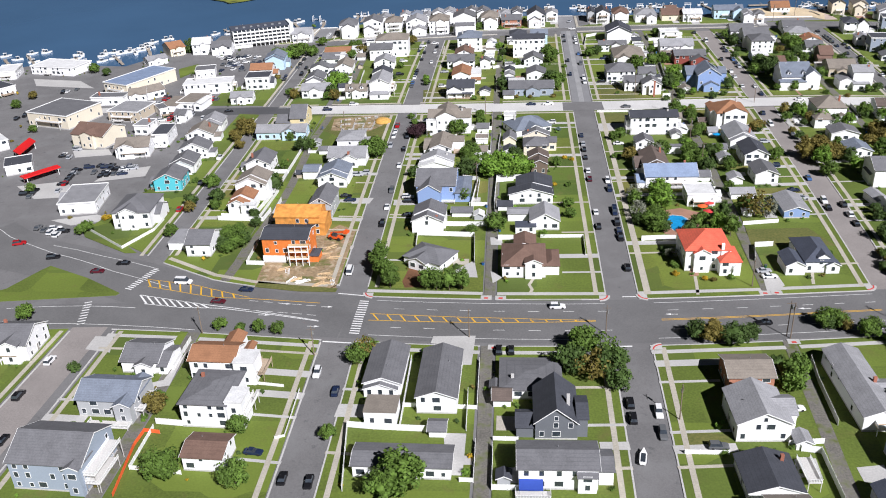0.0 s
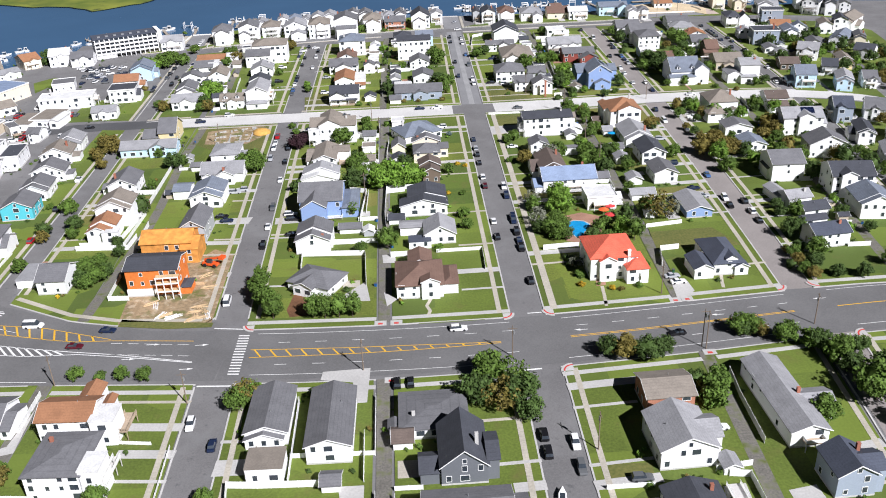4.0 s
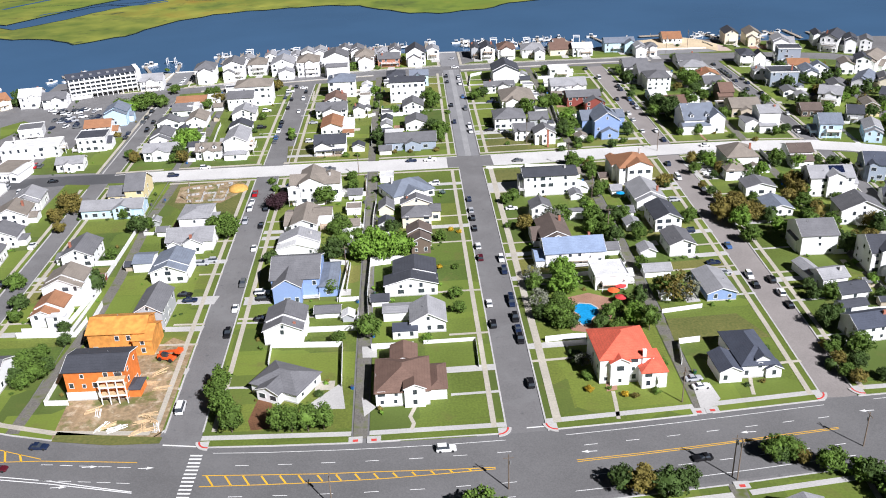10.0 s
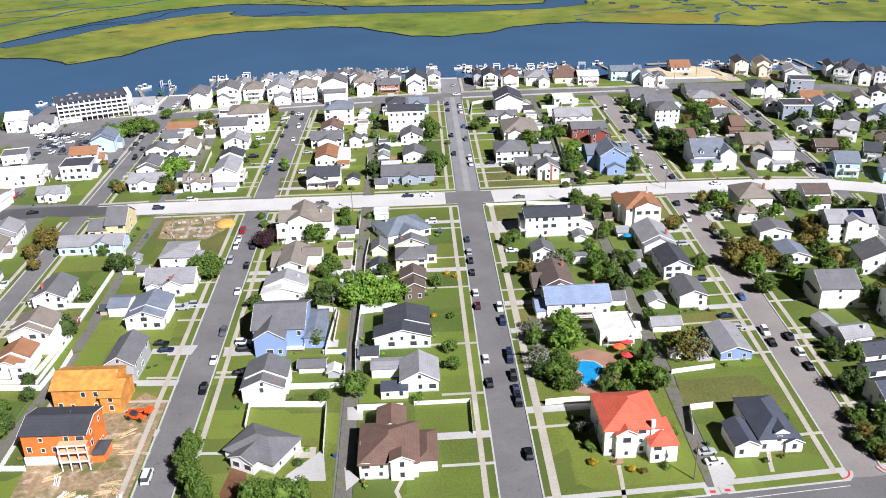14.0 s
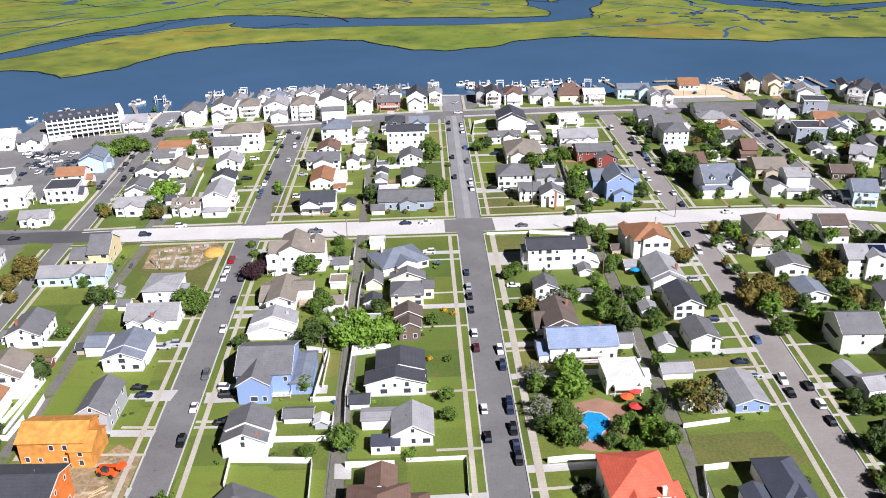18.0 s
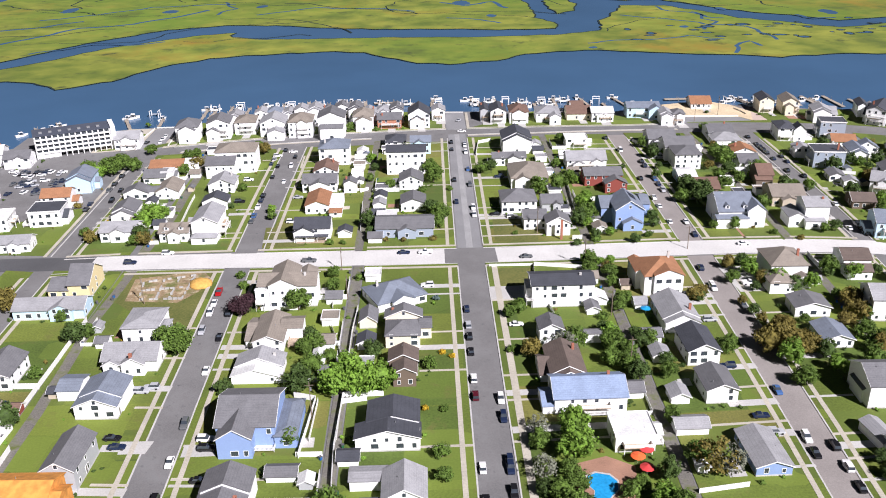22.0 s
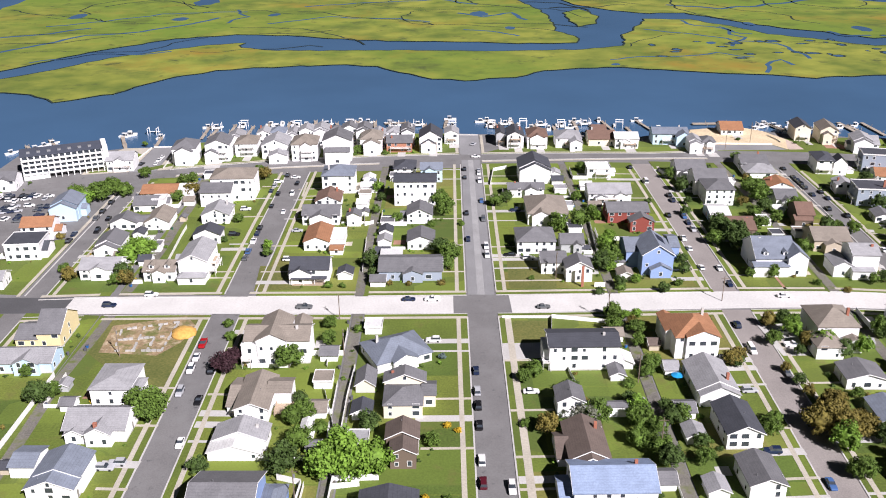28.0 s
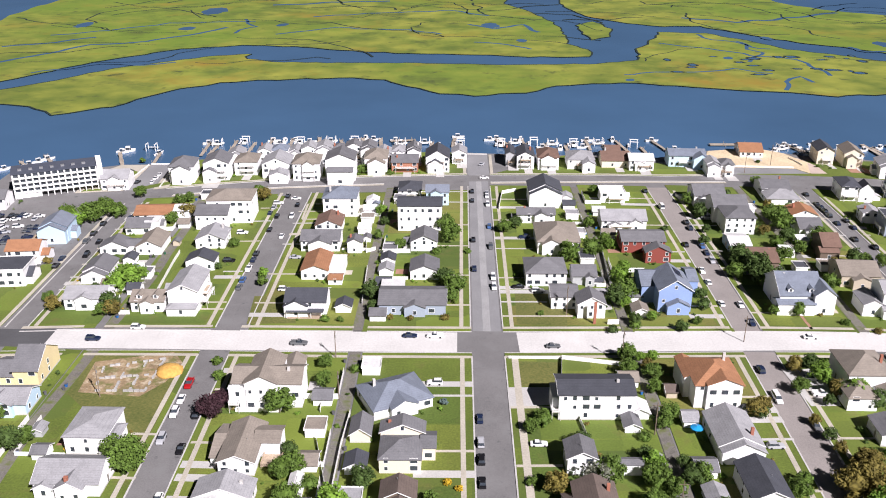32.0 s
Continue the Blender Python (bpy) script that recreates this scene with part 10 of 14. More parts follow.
driveway([(167.7, 119.5), (163.2, 120.4)], 0.0380)
path([(164.3, 86.5), (162.3, 86.9)], 0.0475, WALK)
driveway([(165.6, 80.3), (162.2, 81.1)], 0.0470)
path([(168.6, 76.7), (162.1, 78.2)], 0.0565, WALK)
path([(162.9, 53.1), (161.0, 53.6)], 0.0610, WALK)
path([(-142.1, 55.0), (-158.2, 53.7)], 0.0250, CONCRETE)
driveway([(-140.2, 60.6), (-158.4, 59.2)], 0.0245)
path([(-142.4, 78.2), (-158.7, 76.7)], 0.0340, WALK)
path([(-142.8, 115.8), (-159.2, 113.9)], 0.0385, CONCRETE)
fence([(-68.2, -141.8), (-68.6, -131.7), (-48.1, -133.3), (-47.2, -153.5)], 1.93)
fence([(-41.1, -119.0), (-41.9, -103.8), (-41.5, -79.6), (-30.0, -79.2)], 1.93)
fence([(-24.9, -134.2), (-9.9, -134.0), (-10.1, -147.7)], 1.32)
fence([(-50.7, -107.0), (-49.0, -81.1), (-55.5, -78.9)], 1.93)
fence([(9.8, -136.7), (17.7, -136.0), (21.6, -136.2)], 1.93)
fence([(46.7, -124.5), (59.5, -122.5)], 1.54)
fence([(44.5, -152.0), (46.6, -141.8), (52.9, -141.1)], 1.93)
fence([(-133.3, -115.9), (-130.9, -90.7), (-130.8, -58.7), (-131.0, -30.0)], 1.93)
fence([(-146.6, -118.1), (-128.7, -119.3), (-128.0, -110.2)], 1.93)
fence([(-73.8, -25.4), (-61.0, -25.5), (-60.3, -18.0), (-49.9, -17.1), (-49.5, -25.4)], 1.43)
fence([(-40.8, -25.8), (-41.6, -42.0), (-41.6, -59.0)], 1.65)
fence([(5.9, 5.8), (22.7, 5.5)], 0.99)
fence([(20.5, -14.0), (22.7, 5.5), (40.6, 1.7)], 1.54)
fence([(23.8, -27.3), (25.3, -39.5)], 1.54)
fence([(-43.4, -59.0), (-48.7, -38.3)], 1.54)
fence([(-43.9, 92.4), (-47.5, 89.5), (-50.1, 121.8)], 1.65)
fence([(-42.0, 89.5), (-31.2, 90.6)], 1.65)
fence([(-44.5, 43.0), (-45.5, 74.2)], 1.54)
fence([(-120.0, 41.1), (-122.8, 78.3), (-123.2, 88.4)], 1.65)
fence([(48.7, 95.3), (46.8, 60.6), (48.7, 53.4)], 1.76)
fence([(8.7, 141.0), (11.1, 162.0), (18.1, 166.0)], 1.76)
fence([(93.7, 159.4), (97.9, 148.9)], 1.54)
fence([(-72.1, -263.3), (-74.9, -240.6), (-68.2, -241.3), (-50.5, -242.1)], 1.93)
fence([(-92.1, -245.6), (-89.9, -244.7), (-90.5, -225.4)], 0.77)
fence([(-105.5, -222.8), (-95.0, -224.3)], 0.99)
fence([(45.5, -209.7), (44.5, -219.7), (43.9, -237.1)], 1.93)
fence([(32.7, -246.7), (37.0, -247.4), (36.9, -263.7)], 1.93)
fence([(-61.7, -240.7), (-62.0, -211.2)], 1.93)
fence([(6.0, -248.4), (16.2, -248.4)], 1.32)
fence([(-45.3, -241.3), (-45.6, -225.5)], 1.76)
fence([(-194.7, -126.0), (-174.6, -142.1), (-168.3, -127.1), (-168.1, -117.4)], 1.21)
fence([(-146.3, -114.9), (-130.8, -116.0), (-129.8, -90.6)], 1.54)
fence([(-48.7, -100.1), (-48.3, -81.5)], 1.65)
fence([(-41.6, -99.5), (-41.7, -82.7), (-34.6, -81.5)], 1.76)
tree(-79.0, -152.2, 2.9, "green", "tall")
tree(-78.8, -158.0, 3.0, "green", "tall")
tree(-76.6, -164.5, 3.1, "green", "tall")
tree(-73.4, -170.3, 3.2, "green", "tall")
tree(-61.8, -171.0, 2.8, "green", "tall")
tree(-58.4, -171.6, 2.9, "green", "tall")
tree(-54.4, -171.8, 2.9, "green", "tall")
tree(-50.6, -171.5, 2.8, "green", "tall")
tree(-40.7, -127.8, 3.7, "green", "round")
tree(-49.5, -131.0, 2.1, "green", "round")
tree(-54.5, -75.5, 4.4, "dark", "round")
tree(-51.7, -65.6, 3.5, "green", "round")
tree(-43.4, -77.8, 5.1, "bright", "round")
tree(-36.8, -77.3, 5.7, "bright", "round")
tree(-31.3, -75.9, 4.8, "bright", "round")
tree(-40.5, -68.9, 4.4, "bright", "round")
tree(-75.8, -75.9, 2.6, "dark", "round")
tree(-95.6, -52.5, 4.7, "green", "round")
tree(-79.3, -27.8, 3.0, "purple", "round")
tree(-24.1, -132.4, 1.8, "bright", "bush")
tree(-14.0, -107.9, 2.2, "green", "round")
tree(-13.6, -117.3, 2.2, "green", "round")
tree(-16.7, -64.9, 2.2, "green", "round")
tree(-13.0, -87.1, 1.4, "green", "bush")
tree(-18.3, -86.7, 1.1, "yellow", "bush")
tree(-12.9, -56.6, 1.1, "yellow", "bush")
tree(-50.4, -9.3, 2.2, "green", "round")
tree(-51.6, -0.2, 2.2, "green", "round")
tree(19.8, -108.7, 4.8, "bright", "round")
tree(21.0, -98.7, 4.0, "bright", "round")
tree(10.6, -117.0, 3.5, "grey", "loose")
tree(11.1, -104.8, 2.9, "green", "round")
tree(14.1, -125.3, 3.3, "green", "round")
tree(10.4, -123.6, 2.4, "dark", "round")
tree(15.8, -129.2, 3.3, "green", "round")
tree(11.6, -98.0, 2.8, "grey", "loose")
tree(37.5, -128.5, 3.4, "bright", "round")
tree(31.5, -133.5, 2.4, "green", "round")
tree(40.5, -133.5, 3.0, "green", "tall")
tree(40.9, -119.5, 2.6, "dark", "tall")
tree(52.5, -116.5, 5.4, "olive", "loose")
tree(56.4, -116.8, 3.9, "grey", "loose")
tree(49.6, -112.9, 3.4, "green", "round")
tree(48.0, -95.2, 2.6, "green", "round")
tree(42.4, -69.4, 3.3, "green", "round")
tree(43.3, -60.8, 2.9, "green", "round")
tree(37.4, -65.7, 3.1, "green", "round")
tree(51.2, -54.5, 2.9, "green", "round")
tree(53.6, -66.7, 2.4, "dark", "round")
tree(18.1, -155.7, 1.8, "green", "bush")
tree(18.1, -149.7, 2.2, "grey", "loose")
tree(17.6, -161.5, 1.2, "yellow", "bush")
tree(16.9, -148.4, 1.8, "dark", "bush")
tree(16.2, -144.5, 1.4, "dark", "bush")
tree(26.2, -164.5, 1.1, "yellow", "bush")
tree(28.7, -165.4, 1.1, "olive", "bush")
tree(34.4, -164.1, 1.3, "green", "bush")
tree(39.2, -151.5, 1.8, "green", "bush")
tree(87.3, -60.2, 4.8, "olive", "round")
tree(92.9, -62.6, 5.1, "olive", "round")
tree(98.3, -61.3, 3.7, "olive", "round")
tree(93.4, -53.2, 4.0, "olive", "round")
tree(124.6, -33.1, 4.0, "olive", "round")
tree(115.9, -47.9, 3.3, "olive", "round")
tree(124.9, -41.4, 2.9, "green", "round")
tree(73.8, -59.2, 2.4, "green", "round")
tree(76.3, -56.1, 2.2, "green", "round")
tree(75.3, -25.8, 2.2, "dark", "round")
tree(86.3, -150.6, 2.2, "green", "round")
tree(85.3, -156.0, 2.2, "olive", "round")
tree(85.1, -161.5, 2.1, "green", "round")
tree(86.7, -164.8, 2.1, "olive", "round")
tree(85.9, -147.6, 1.8, "olive", "bush")
tree(94.1, -121.0, 2.2, "dark", "round")
tree(-136.6, -135.9, 3.3, "green", "round")
tree(-134.4, -131.1, 2.6, "green", "round")
tree(-136.4, -143.4, 2.9, "dark", "round")
tree(-127.0, -40.8, 2.2, "green", "round")
tree(-133.8, -64.9, 2.1, "green", "round")
tree(-162.0, -20.9, 4.4, "olive", "round")
tree(-161.0, -39.5, 2.4, "olive", "round")
tree(-132.7, -116.7, 2.2, "dark", "round")
tree(13.5, -30.7, 2.4, "green", "round")
tree(22.8, -40.6, 2.6, "dark", "round")
tree(17.0, -59.0, 2.0, "bright", "bush")
tree(40.3, -36.8, 1.9, "green", "bush")
tree(8.4, -56.1, 1.7, "green", "bush")
tree(-61.0, -25.7, 4.4, "green", "round")
tree(-50.8, -11.0, 2.4, "green", "round")
tree(-51.2, 0.5, 2.2, "green", "round")
tree(-85.6, 1.2, 1.9, "green", "bush")
tree(-83.2, -7.2, 2.0, "green", "bush")
tree(-81.2, -26.7, 3.3, "purple", "round")
tree(-78.5, -22.7, 2.9, "purple", "round")
tree(-95.5, -51.0, 4.8, "green", "round")
tree(-100.7, -46.3, 3.3, "green", "round")
tree(-127.5, -39.4, 2.2, "green", "round")
tree(-139.6, -29.2, 2.4, "green", "round")
tree(-41.8, -2.7, 1.8, "green", "bush")
tree(-14.2, -20.3, 1.4, "blue", "bush")
tree(-52.5, -52.4, 3.3, "green", "round")
tree(-55.6, -54.9, 2.9, "green", "round")
tree(-34.0, -58.2, 3.3, "dark", "round")
tree(-47.1, -59.2, 2.2, "green", "round")
tree(-9.8, -58.8, 1.1, "yellow", "bush")
tree(48.8, -5.9, 2.9, "green", "round")
tree(48.1, -13.3, 2.4, "green", "round")
tree(49.1, -28.2, 3.1, "green", "round")
tree(46.3, -32.3, 2.2, "green", "round")
tree(9.9, -33.9, 2.2, "green", "round")
tree(13.5, -28.5, 2.1, "green", "round")
tree(14.3, -59.7, 3.3, "olive", "round")
tree(24.2, -58.9, 4.4, "grey", "loose")
tree(28.4, -54.4, 3.7, "green", "round")
tree(39.3, -57.3, 3.7, "green", "round")
tree(39.7, -51.4, 3.3, "bright", "round")
tree(49.1, -55.7, 2.9, "dark", "round")
tree(74.5, -25.1, 2.9, "olive", "round")
tree(77.7, -21.5, 2.2, "olive", "round")
tree(75.0, 3.6, 1.4, "dark", "bush")
tree(74.2, -60.9, 2.6, "green", "round")
tree(-172.4, 123.1, 5.1, "green", "round")
tree(-177.3, 115.7, 4.6, "bright", "round")
tree(-169.3, 132.0, 4.4, "green", "round")
tree(-162.8, 128.9, 3.7, "green", "round")
tree(-184.7, 126.9, 3.7, "green", "round")
tree(-132.8, 56.8, 5.1, "bright", "round")
tree(-136.1, 52.6, 4.0, "bright", "round")
tree(-130.7, 62.0, 3.3, "bright", "round")
tree(-134.2, 33.3, 2.6, "green", "round")
tree(-153.2, 37.8, 2.9, "olive", "round")
tree(-157.5, 44.3, 2.2, "green", "round")
tree(-101.7, 151.8, 3.5, "olive", "round")
tree(-105.7, 158.0, 2.9, "green", "round")
tree(-136.2, 121.6, 2.9, "green", "round")
tree(-161.6, 155.4, 3.1, "green", "round")
tree(-179.9, 211.9, 1.7, "green", "bush")
tree(-102.5, 94.9, 2.2, "green", "round")
tree(-172.9, 78.3, 2.0, "olive", "bush")
tree(-84.6, 66.2, 2.1, "bright", "round")
tree(-83.4, 58.8, 2.1, "green", "round")
tree(-103.9, 73.6, 2.0, "dark", "bush")
tree(-59.4, 193.3, 2.6, "green", "round")
tree(-44.9, 191.5, 2.0, "green", "bush")
tree(-13.6, 102.3, 4.8, "green", "round")
tree(-15.6, 114.9, 4.0, "green", "round")
tree(-11.2, 54.2, 4.0, "green", "round")
tree(-15.0, 59.9, 3.7, "dark", "round")
tree(-12.8, 45.1, 3.3, "green", "round")
tree(-33.7, 93.5, 2.6, "green", "round")
tree(-40.1, 38.6, 2.2, "dark", "round")
tree(-14.7, 32.3, 1.5, "olive", "bush")
tree(-33.8, 32.4, 1.4, "olive", "bush")
tree(-26.5, 31.5, 1.3, "olive", "bush")
tree(-6.2, 90.3, 1.5, "green", "bush")
tree(-56.1, 30.2, 1.8, "green", "bush")
tree(-18.7, 89.3, 2.0, "green", "bush")
tree(-50.7, 30.3, 1.4, "green", "bush")
tree(9.8, 113.2, 3.1, "green", "round")
tree(14.9, 117.7, 2.9, "dark", "round")
tree(33.8, 83.1, 4.4, "green", "round")
tree(43.3, 86.8, 4.4, "green", "round")
tree(46.8, 119.1, 2.4, "green", "round")
tree(50.0, 48.7, 4.4, "green", "round")
tree(50.0, 60.5, 4.0, "bright", "round")
tree(50.3, 29.4, 2.4, "dark", "round")
tree(76.6, 41.1, 2.4, "dark", "round")
tree(77.9, 50.1, 2.2, "dark", "round")
tree(55.3, 160.8, 2.9, "green", "round")
tree(52.6, 95.2, 2.2, "bright", "round")
tree(18.7, 36.2, 1.3, "green", "bush")
tree(41.7, 23.6, 2.0, "dark", "bush")
tree(49.9, 27.4, 2.0, "green", "bush")
tree(79.1, 116.2, 1.7, "dark", "bush")
tree(103.4, 68.4, 5.5, "dark", "round")
tree(100.3, 76.6, 4.4, "dark", "round")
tree(101.6, 84.8, 3.7, "dark", "round")
tree(103.2, 60.8, 4.8, "dark", "round")
tree(129.4, 116.9, 4.8, "green", "round")
tree(129.0, 127.3, 4.4, "green", "round")
tree(127.6, 104.0, 3.3, "dark", "round")
tree(128.1, 91.6, 3.1, "green", "round")
tree(127.6, 58.4, 3.3, "green", "round")
tree(91.9, 100.0, 2.4, "dark", "round")
tree(71.9, 30.7, 2.0, "green", "bush")
tree(65.1, 24.8, 2.2, "dark", "round")
tree(156.0, 78.6, 2.9, "green", "round")
tree(130.7, 24.4, 1.5, "olive", "bush")
tree(122.3, 30.4, 1.7, "green", "bush")
tree(-18.9, -215.7, 4.4, "dark", "round")
tree(-13.2, -218.7, 4.8, "olive", "loose")
tree(-8.0, -216.8, 4.6, "dark", "round")
tree(-14.8, -206.3, 4.4, "green", "round")
tree(-9.7, -210.3, 4.6, "green", "loose")
tree(-6.3, -223.0, 3.3, "dark", "round")
tree(-75.2, -209.4, 3.4, "olive", "loose")
tree(-74.6, -208.2, 3.0, "bright", "loose")
tree(-76.9, -212.0, 3.1, "green", "round")
tree(17.3, -198.6, 3.1, "dark", "round")
tree(21.4, -199.9, 3.5, "olive", "round")
tree(27.1, -201.8, 3.7, "dark", "round")
tree(31.5, -199.9, 2.9, "dark", "round")
tree(36.9, -222.3, 4.2, "green", "round")
tree(35.4, -214.6, 2.6, "dark", "round")
tree(40.1, -215.9, 3.3, "green", "round")
tree(55.1, -192.9, 2.4, "dark", "round")
tree(59.1, -193.8, 2.2, "olive", "round")
tree(-58.6, -262.5, 5.5, "green", "round")
tree(-61.9, -264.7, 4.4, "green", "round")
tree(-115.0, -260.5, 4.4, "green", "round")
tree(-125.9, -235.4, 3.1, "olive", "round")
tree(-126.0, -233.0, 2.4, "green", "round")
tree(-121.4, -195.3, 2.1, "green", "round")
tree(-115.3, -195.6, 1.7, "green", "bush")
tree(-109.2, -196.4, 2.1, "green", "round")
tree(-103.1, -197.3, 2.1, "green", "round")
tree(-78.8, -245.2, 2.2, "green", "round")
tree(-101.8, -243.0, 2.6, "green", "round")
tree(-97.2, -261.6, 3.5, "green", "round")
tree(-184.9, -190.4, 2.9, "green", "round")
tree(-156.8, -217.4, 2.0, "dark", "bush")
tree(-175.8, -199.0, 2.2, "green", "round")
tree(64.8, -197.4, 3.3, "green", "round")
tree(70.0, -200.5, 2.9, "green", "round")
tree(-131.9, -141.4, 3.1, "green", "round")
tree(-134.3, -145.5, 2.4, "green", "round")
tree(-130.4, -137.2, 2.4, "dark", "round")
tree(-151.0, -107.7, 2.4, "green", "round")
tree(-160.4, -109.9, 2.4, "olive", "round")
tree(-159.1, -85.6, 3.3, "green", "round")
tree(-164.1, -18.4, 4.4, "olive", "round")
tree(-165.4, -29.8, 3.3, "olive", "round")
tree(-249.4, 144.4, 2.6, "dark", "round")
tree(-244.0, 90.0, 2.2, "dark", "round")
tree(-275.2, -12.4, 2.2, "green", "round")
tree(151.0, 82.8, 2.2, "green", "round")
tree(-168.7, -79.5, 1.7, "green", "bush")
tree(76.5, -204.6, 3.1, "green", "round")
tree(75.1, -212.8, 3.1, "dark", "round")
tree(76.1, -223.7, 5.5, "green", "round")
tree(81.7, -216.9, 4.4, "dark", "round")
tree(60.0, -230.5, 3.7, "green", "round")
tree(112.1, -133.9, 2.0, "bright", "bush")
tree(89.8, -158.2, 2.6, "dark", "round")
tree(88.8, -148.2, 2.2, "dark", "round")
tree(83.1, -157.5, 2.0, "dark", "bush")
tree(101.5, -165.7, 2.4, "dark", "round")
tree(94.1, -164.5, 2.2, "dark", "round")
tree(57.6, -192.3, 2.9, "green", "round")
tree(54.6, -192.0, 2.4, "green", "round")
tree(54.4, -191.6, 3.1, "green", "round")
tree(57.7, -190.7, 2.6, "green", "round")
tree(71.6, -201.8, 3.3, "dark", "round")
tree(74.2, -208.0, 3.7, "green", "round")
tree(81.5, -204.1, 2.6, "dark", "round")
tree(95.0, -115.0, 2.2, "dark", "round")
tree(109.0, -138.1, 2.2, "bright", "round")
tree(119.7, -81.2, 2.2, "dark", "round")
tree(122.2, -39.4, 3.3, "olive", "round")
tree(94.4, -50.2, 3.7, "olive", "round")
tree(-253.0, 158.7, 3.5, "dark", "round")
tree(-305.1, 45.3, 2.6, "olive", "round")
tree(-306.3, 28.8, 2.6, "green", "round")
tree(-293.5, 99.0, 3.3, "green", "round")
tree(-282.4, 91.7, 2.6, "dark", "round")
tree(-236.7, -88.8, 2.2, "green", "round")
tree(-194.1, -127.3, 2.4, "green", "round")
tree(-195.4, -130.1, 2.2, "green", "round")
tree(-191.2, -116.8, 1.8, "yellow", "bush")
tree(-161.8, -104.7, 2.9, "dark", "round")
tree(-159.9, -131.6, 2.6, "green", "round")
tree(-152.5, -99.7, 2.9, "dark", "round")
tree(18.3, -121.8, 2.9, "green", "round")
tree(18.6, -129.4, 2.6, "dark", "round")
tree(30.4, -125.0, 2.4, "green", "round")
tree(27.0, -131.1, 2.4, "dark", "round")
tree(17.1, -116.5, 2.6, "green", "round")
tree(33.7, -122.3, 2.2, "green", "round")
tree(137.3, 176.8, 2.6, "green", "round")
tree(133.8, 130.2, 3.3, "dark", "round")
tree(95.5, 68.0, 3.3, "green", "round")
tree(141.3, 105.9, 3.3, "green", "round")
tree(147.4, 31.9, 2.6, "dark", "round")
tree(194.2, 111.2, 2.6, "green", "round")
tree(120.9, 96.7, 2.9, "green", "round")
wheelie_bin(-45.6, -26.3, "grey")
wheelie_bin(-39.4, -128.9, "blue")
wheelie_bin(-39.5, -121.2, "green")
wheelie_bin(-40.3, 106.1, "green")
wheelie_bin(-40.0, 136.9, "green")
wheelie_bin(-40.2, -43.1, "grey")
wheelie_bin(-40.0, -70.0, "green")
wheelie_bin(-45.8, 2.5, "grey")
wheelie_bin(-44.9, -107.7, "blue")
wheelie_bin(-44.3, -154.6, "blue")
wheelie_bin(-39.7, -102.9, "green")
wheelie_bin(-40.5, 49.3, "blue")
wheelie_bin(49.2, -25.6, "grey")
wheelie_bin(49.8, 134.0, "green")
wheelie_bin(44.0, -14.5, "blue")
wheelie_bin(44.4, 47.5, "green")
wheelie_bin(49.8, 117.1, "blue")
wheelie_bin(42.4, -128.4, "green")
wheelie_bin(44.4, 53.5, "green")
wheelie_bin(49.8, 125.8, "green")
wheelie_bin(43.5, -61.8, "grey")
wheelie_bin(46.7, -156.5, "green")
wheelie_bin(44.5, 110.6, "blue")
wheelie_bin(-129.1, 87.1, "green")
wheelie_bin(-132.1, -17.2, "grey")
wheelie_bin(-134.0, 151.2, "blue")
wheelie_bin(-133.5, 64.8, "grey")
wheelie_bin(-125.1, -136.7, "grey")
wheelie_bin(-127.0, -45.6, "blue")
wheelie_bin(-127.7, -12.7, "blue")
wheelie_bin(-128.9, 70.5, "blue")
wheelie_bin(-133.7, 83.8, "grey")
wheelie_bin(-130.5, -94.9, "grey")
wheelie_bin(-128.4, 31.7, "blue")
wheelie_bin(-127.6, -14.6, "grey")
wheelie_bin(121.3, -29.6, "blue")
wheelie_bin(128.6, 151.0, "blue")
wheelie_bin(124.1, 66.9, "green")
wheelie_bin(118.0, -130.9, "blue")
wheelie_bin(123.9, 56.3, "green")
wheelie_bin(121.1, -33.7, "blue")
wheelie_bin(122.4, -79.0, "green")
wheelie_bin(119.6, -62.7, "blue")
wheelie_bin(124.2, 139.3, "blue")
wheelie_bin(128.3, 60.1, "blue")
tree(-52.9, -156.7, 1.3, "dark", "bush")
tree(-71.6, -119.4, 0.9, "green", "bush")
tree(-18.4, -98.8, 0.7, "bright", "bush")
tree(-112.3, -116.0, 1.0, "bright", "bush")
tree(-114.9, -83.9, 0.7, "bright", "bush")
tree(-98.9, -42.4, 0.9, "dark", "bush")
tree(-145.7, -93.9, 1.1, "green", "bush")
tree(-137.0, -65.3, 1.0, "dark", "bush")
tree(38.5, -149.6, 0.7, "dark", "bush")
tree(38.5, -86.2, 1.0, "dark", "bush")
tree(69.4, -147.2, 1.2, "dark", "bush")
tree(58.4, -67.6, 1.0, "dark", "bush")
tree(56.4, -37.3, 1.0, "green", "bush")
tree(99.9, -15.4, 1.0, "dark", "bush")
tree(125.3, -35.7, 1.2, "green", "bush")
tree(-58.8, -207.5, 1.2, "dark", "bush")
tree(-44.6, -256.7, 1.1, "bright", "bush")
tree(34.1, -218.8, 1.0, "dark", "bush")
tree(-112.0, -253.7, 1.0, "dark", "bush")
tree(-128.1, -238.2, 1.0, "green", "bush")
tree(-124.6, 187.1, 0.9, "bright", "bush")
tree(-94.3, 200.0, 1.1, "green", "bush")
tree(-61.2, 190.3, 1.1, "green", "bush")
tree(-30.0, 193.6, 0.9, "bright", "bush")
tree(-15.0, 211.7, 1.3, "dark", "bush")
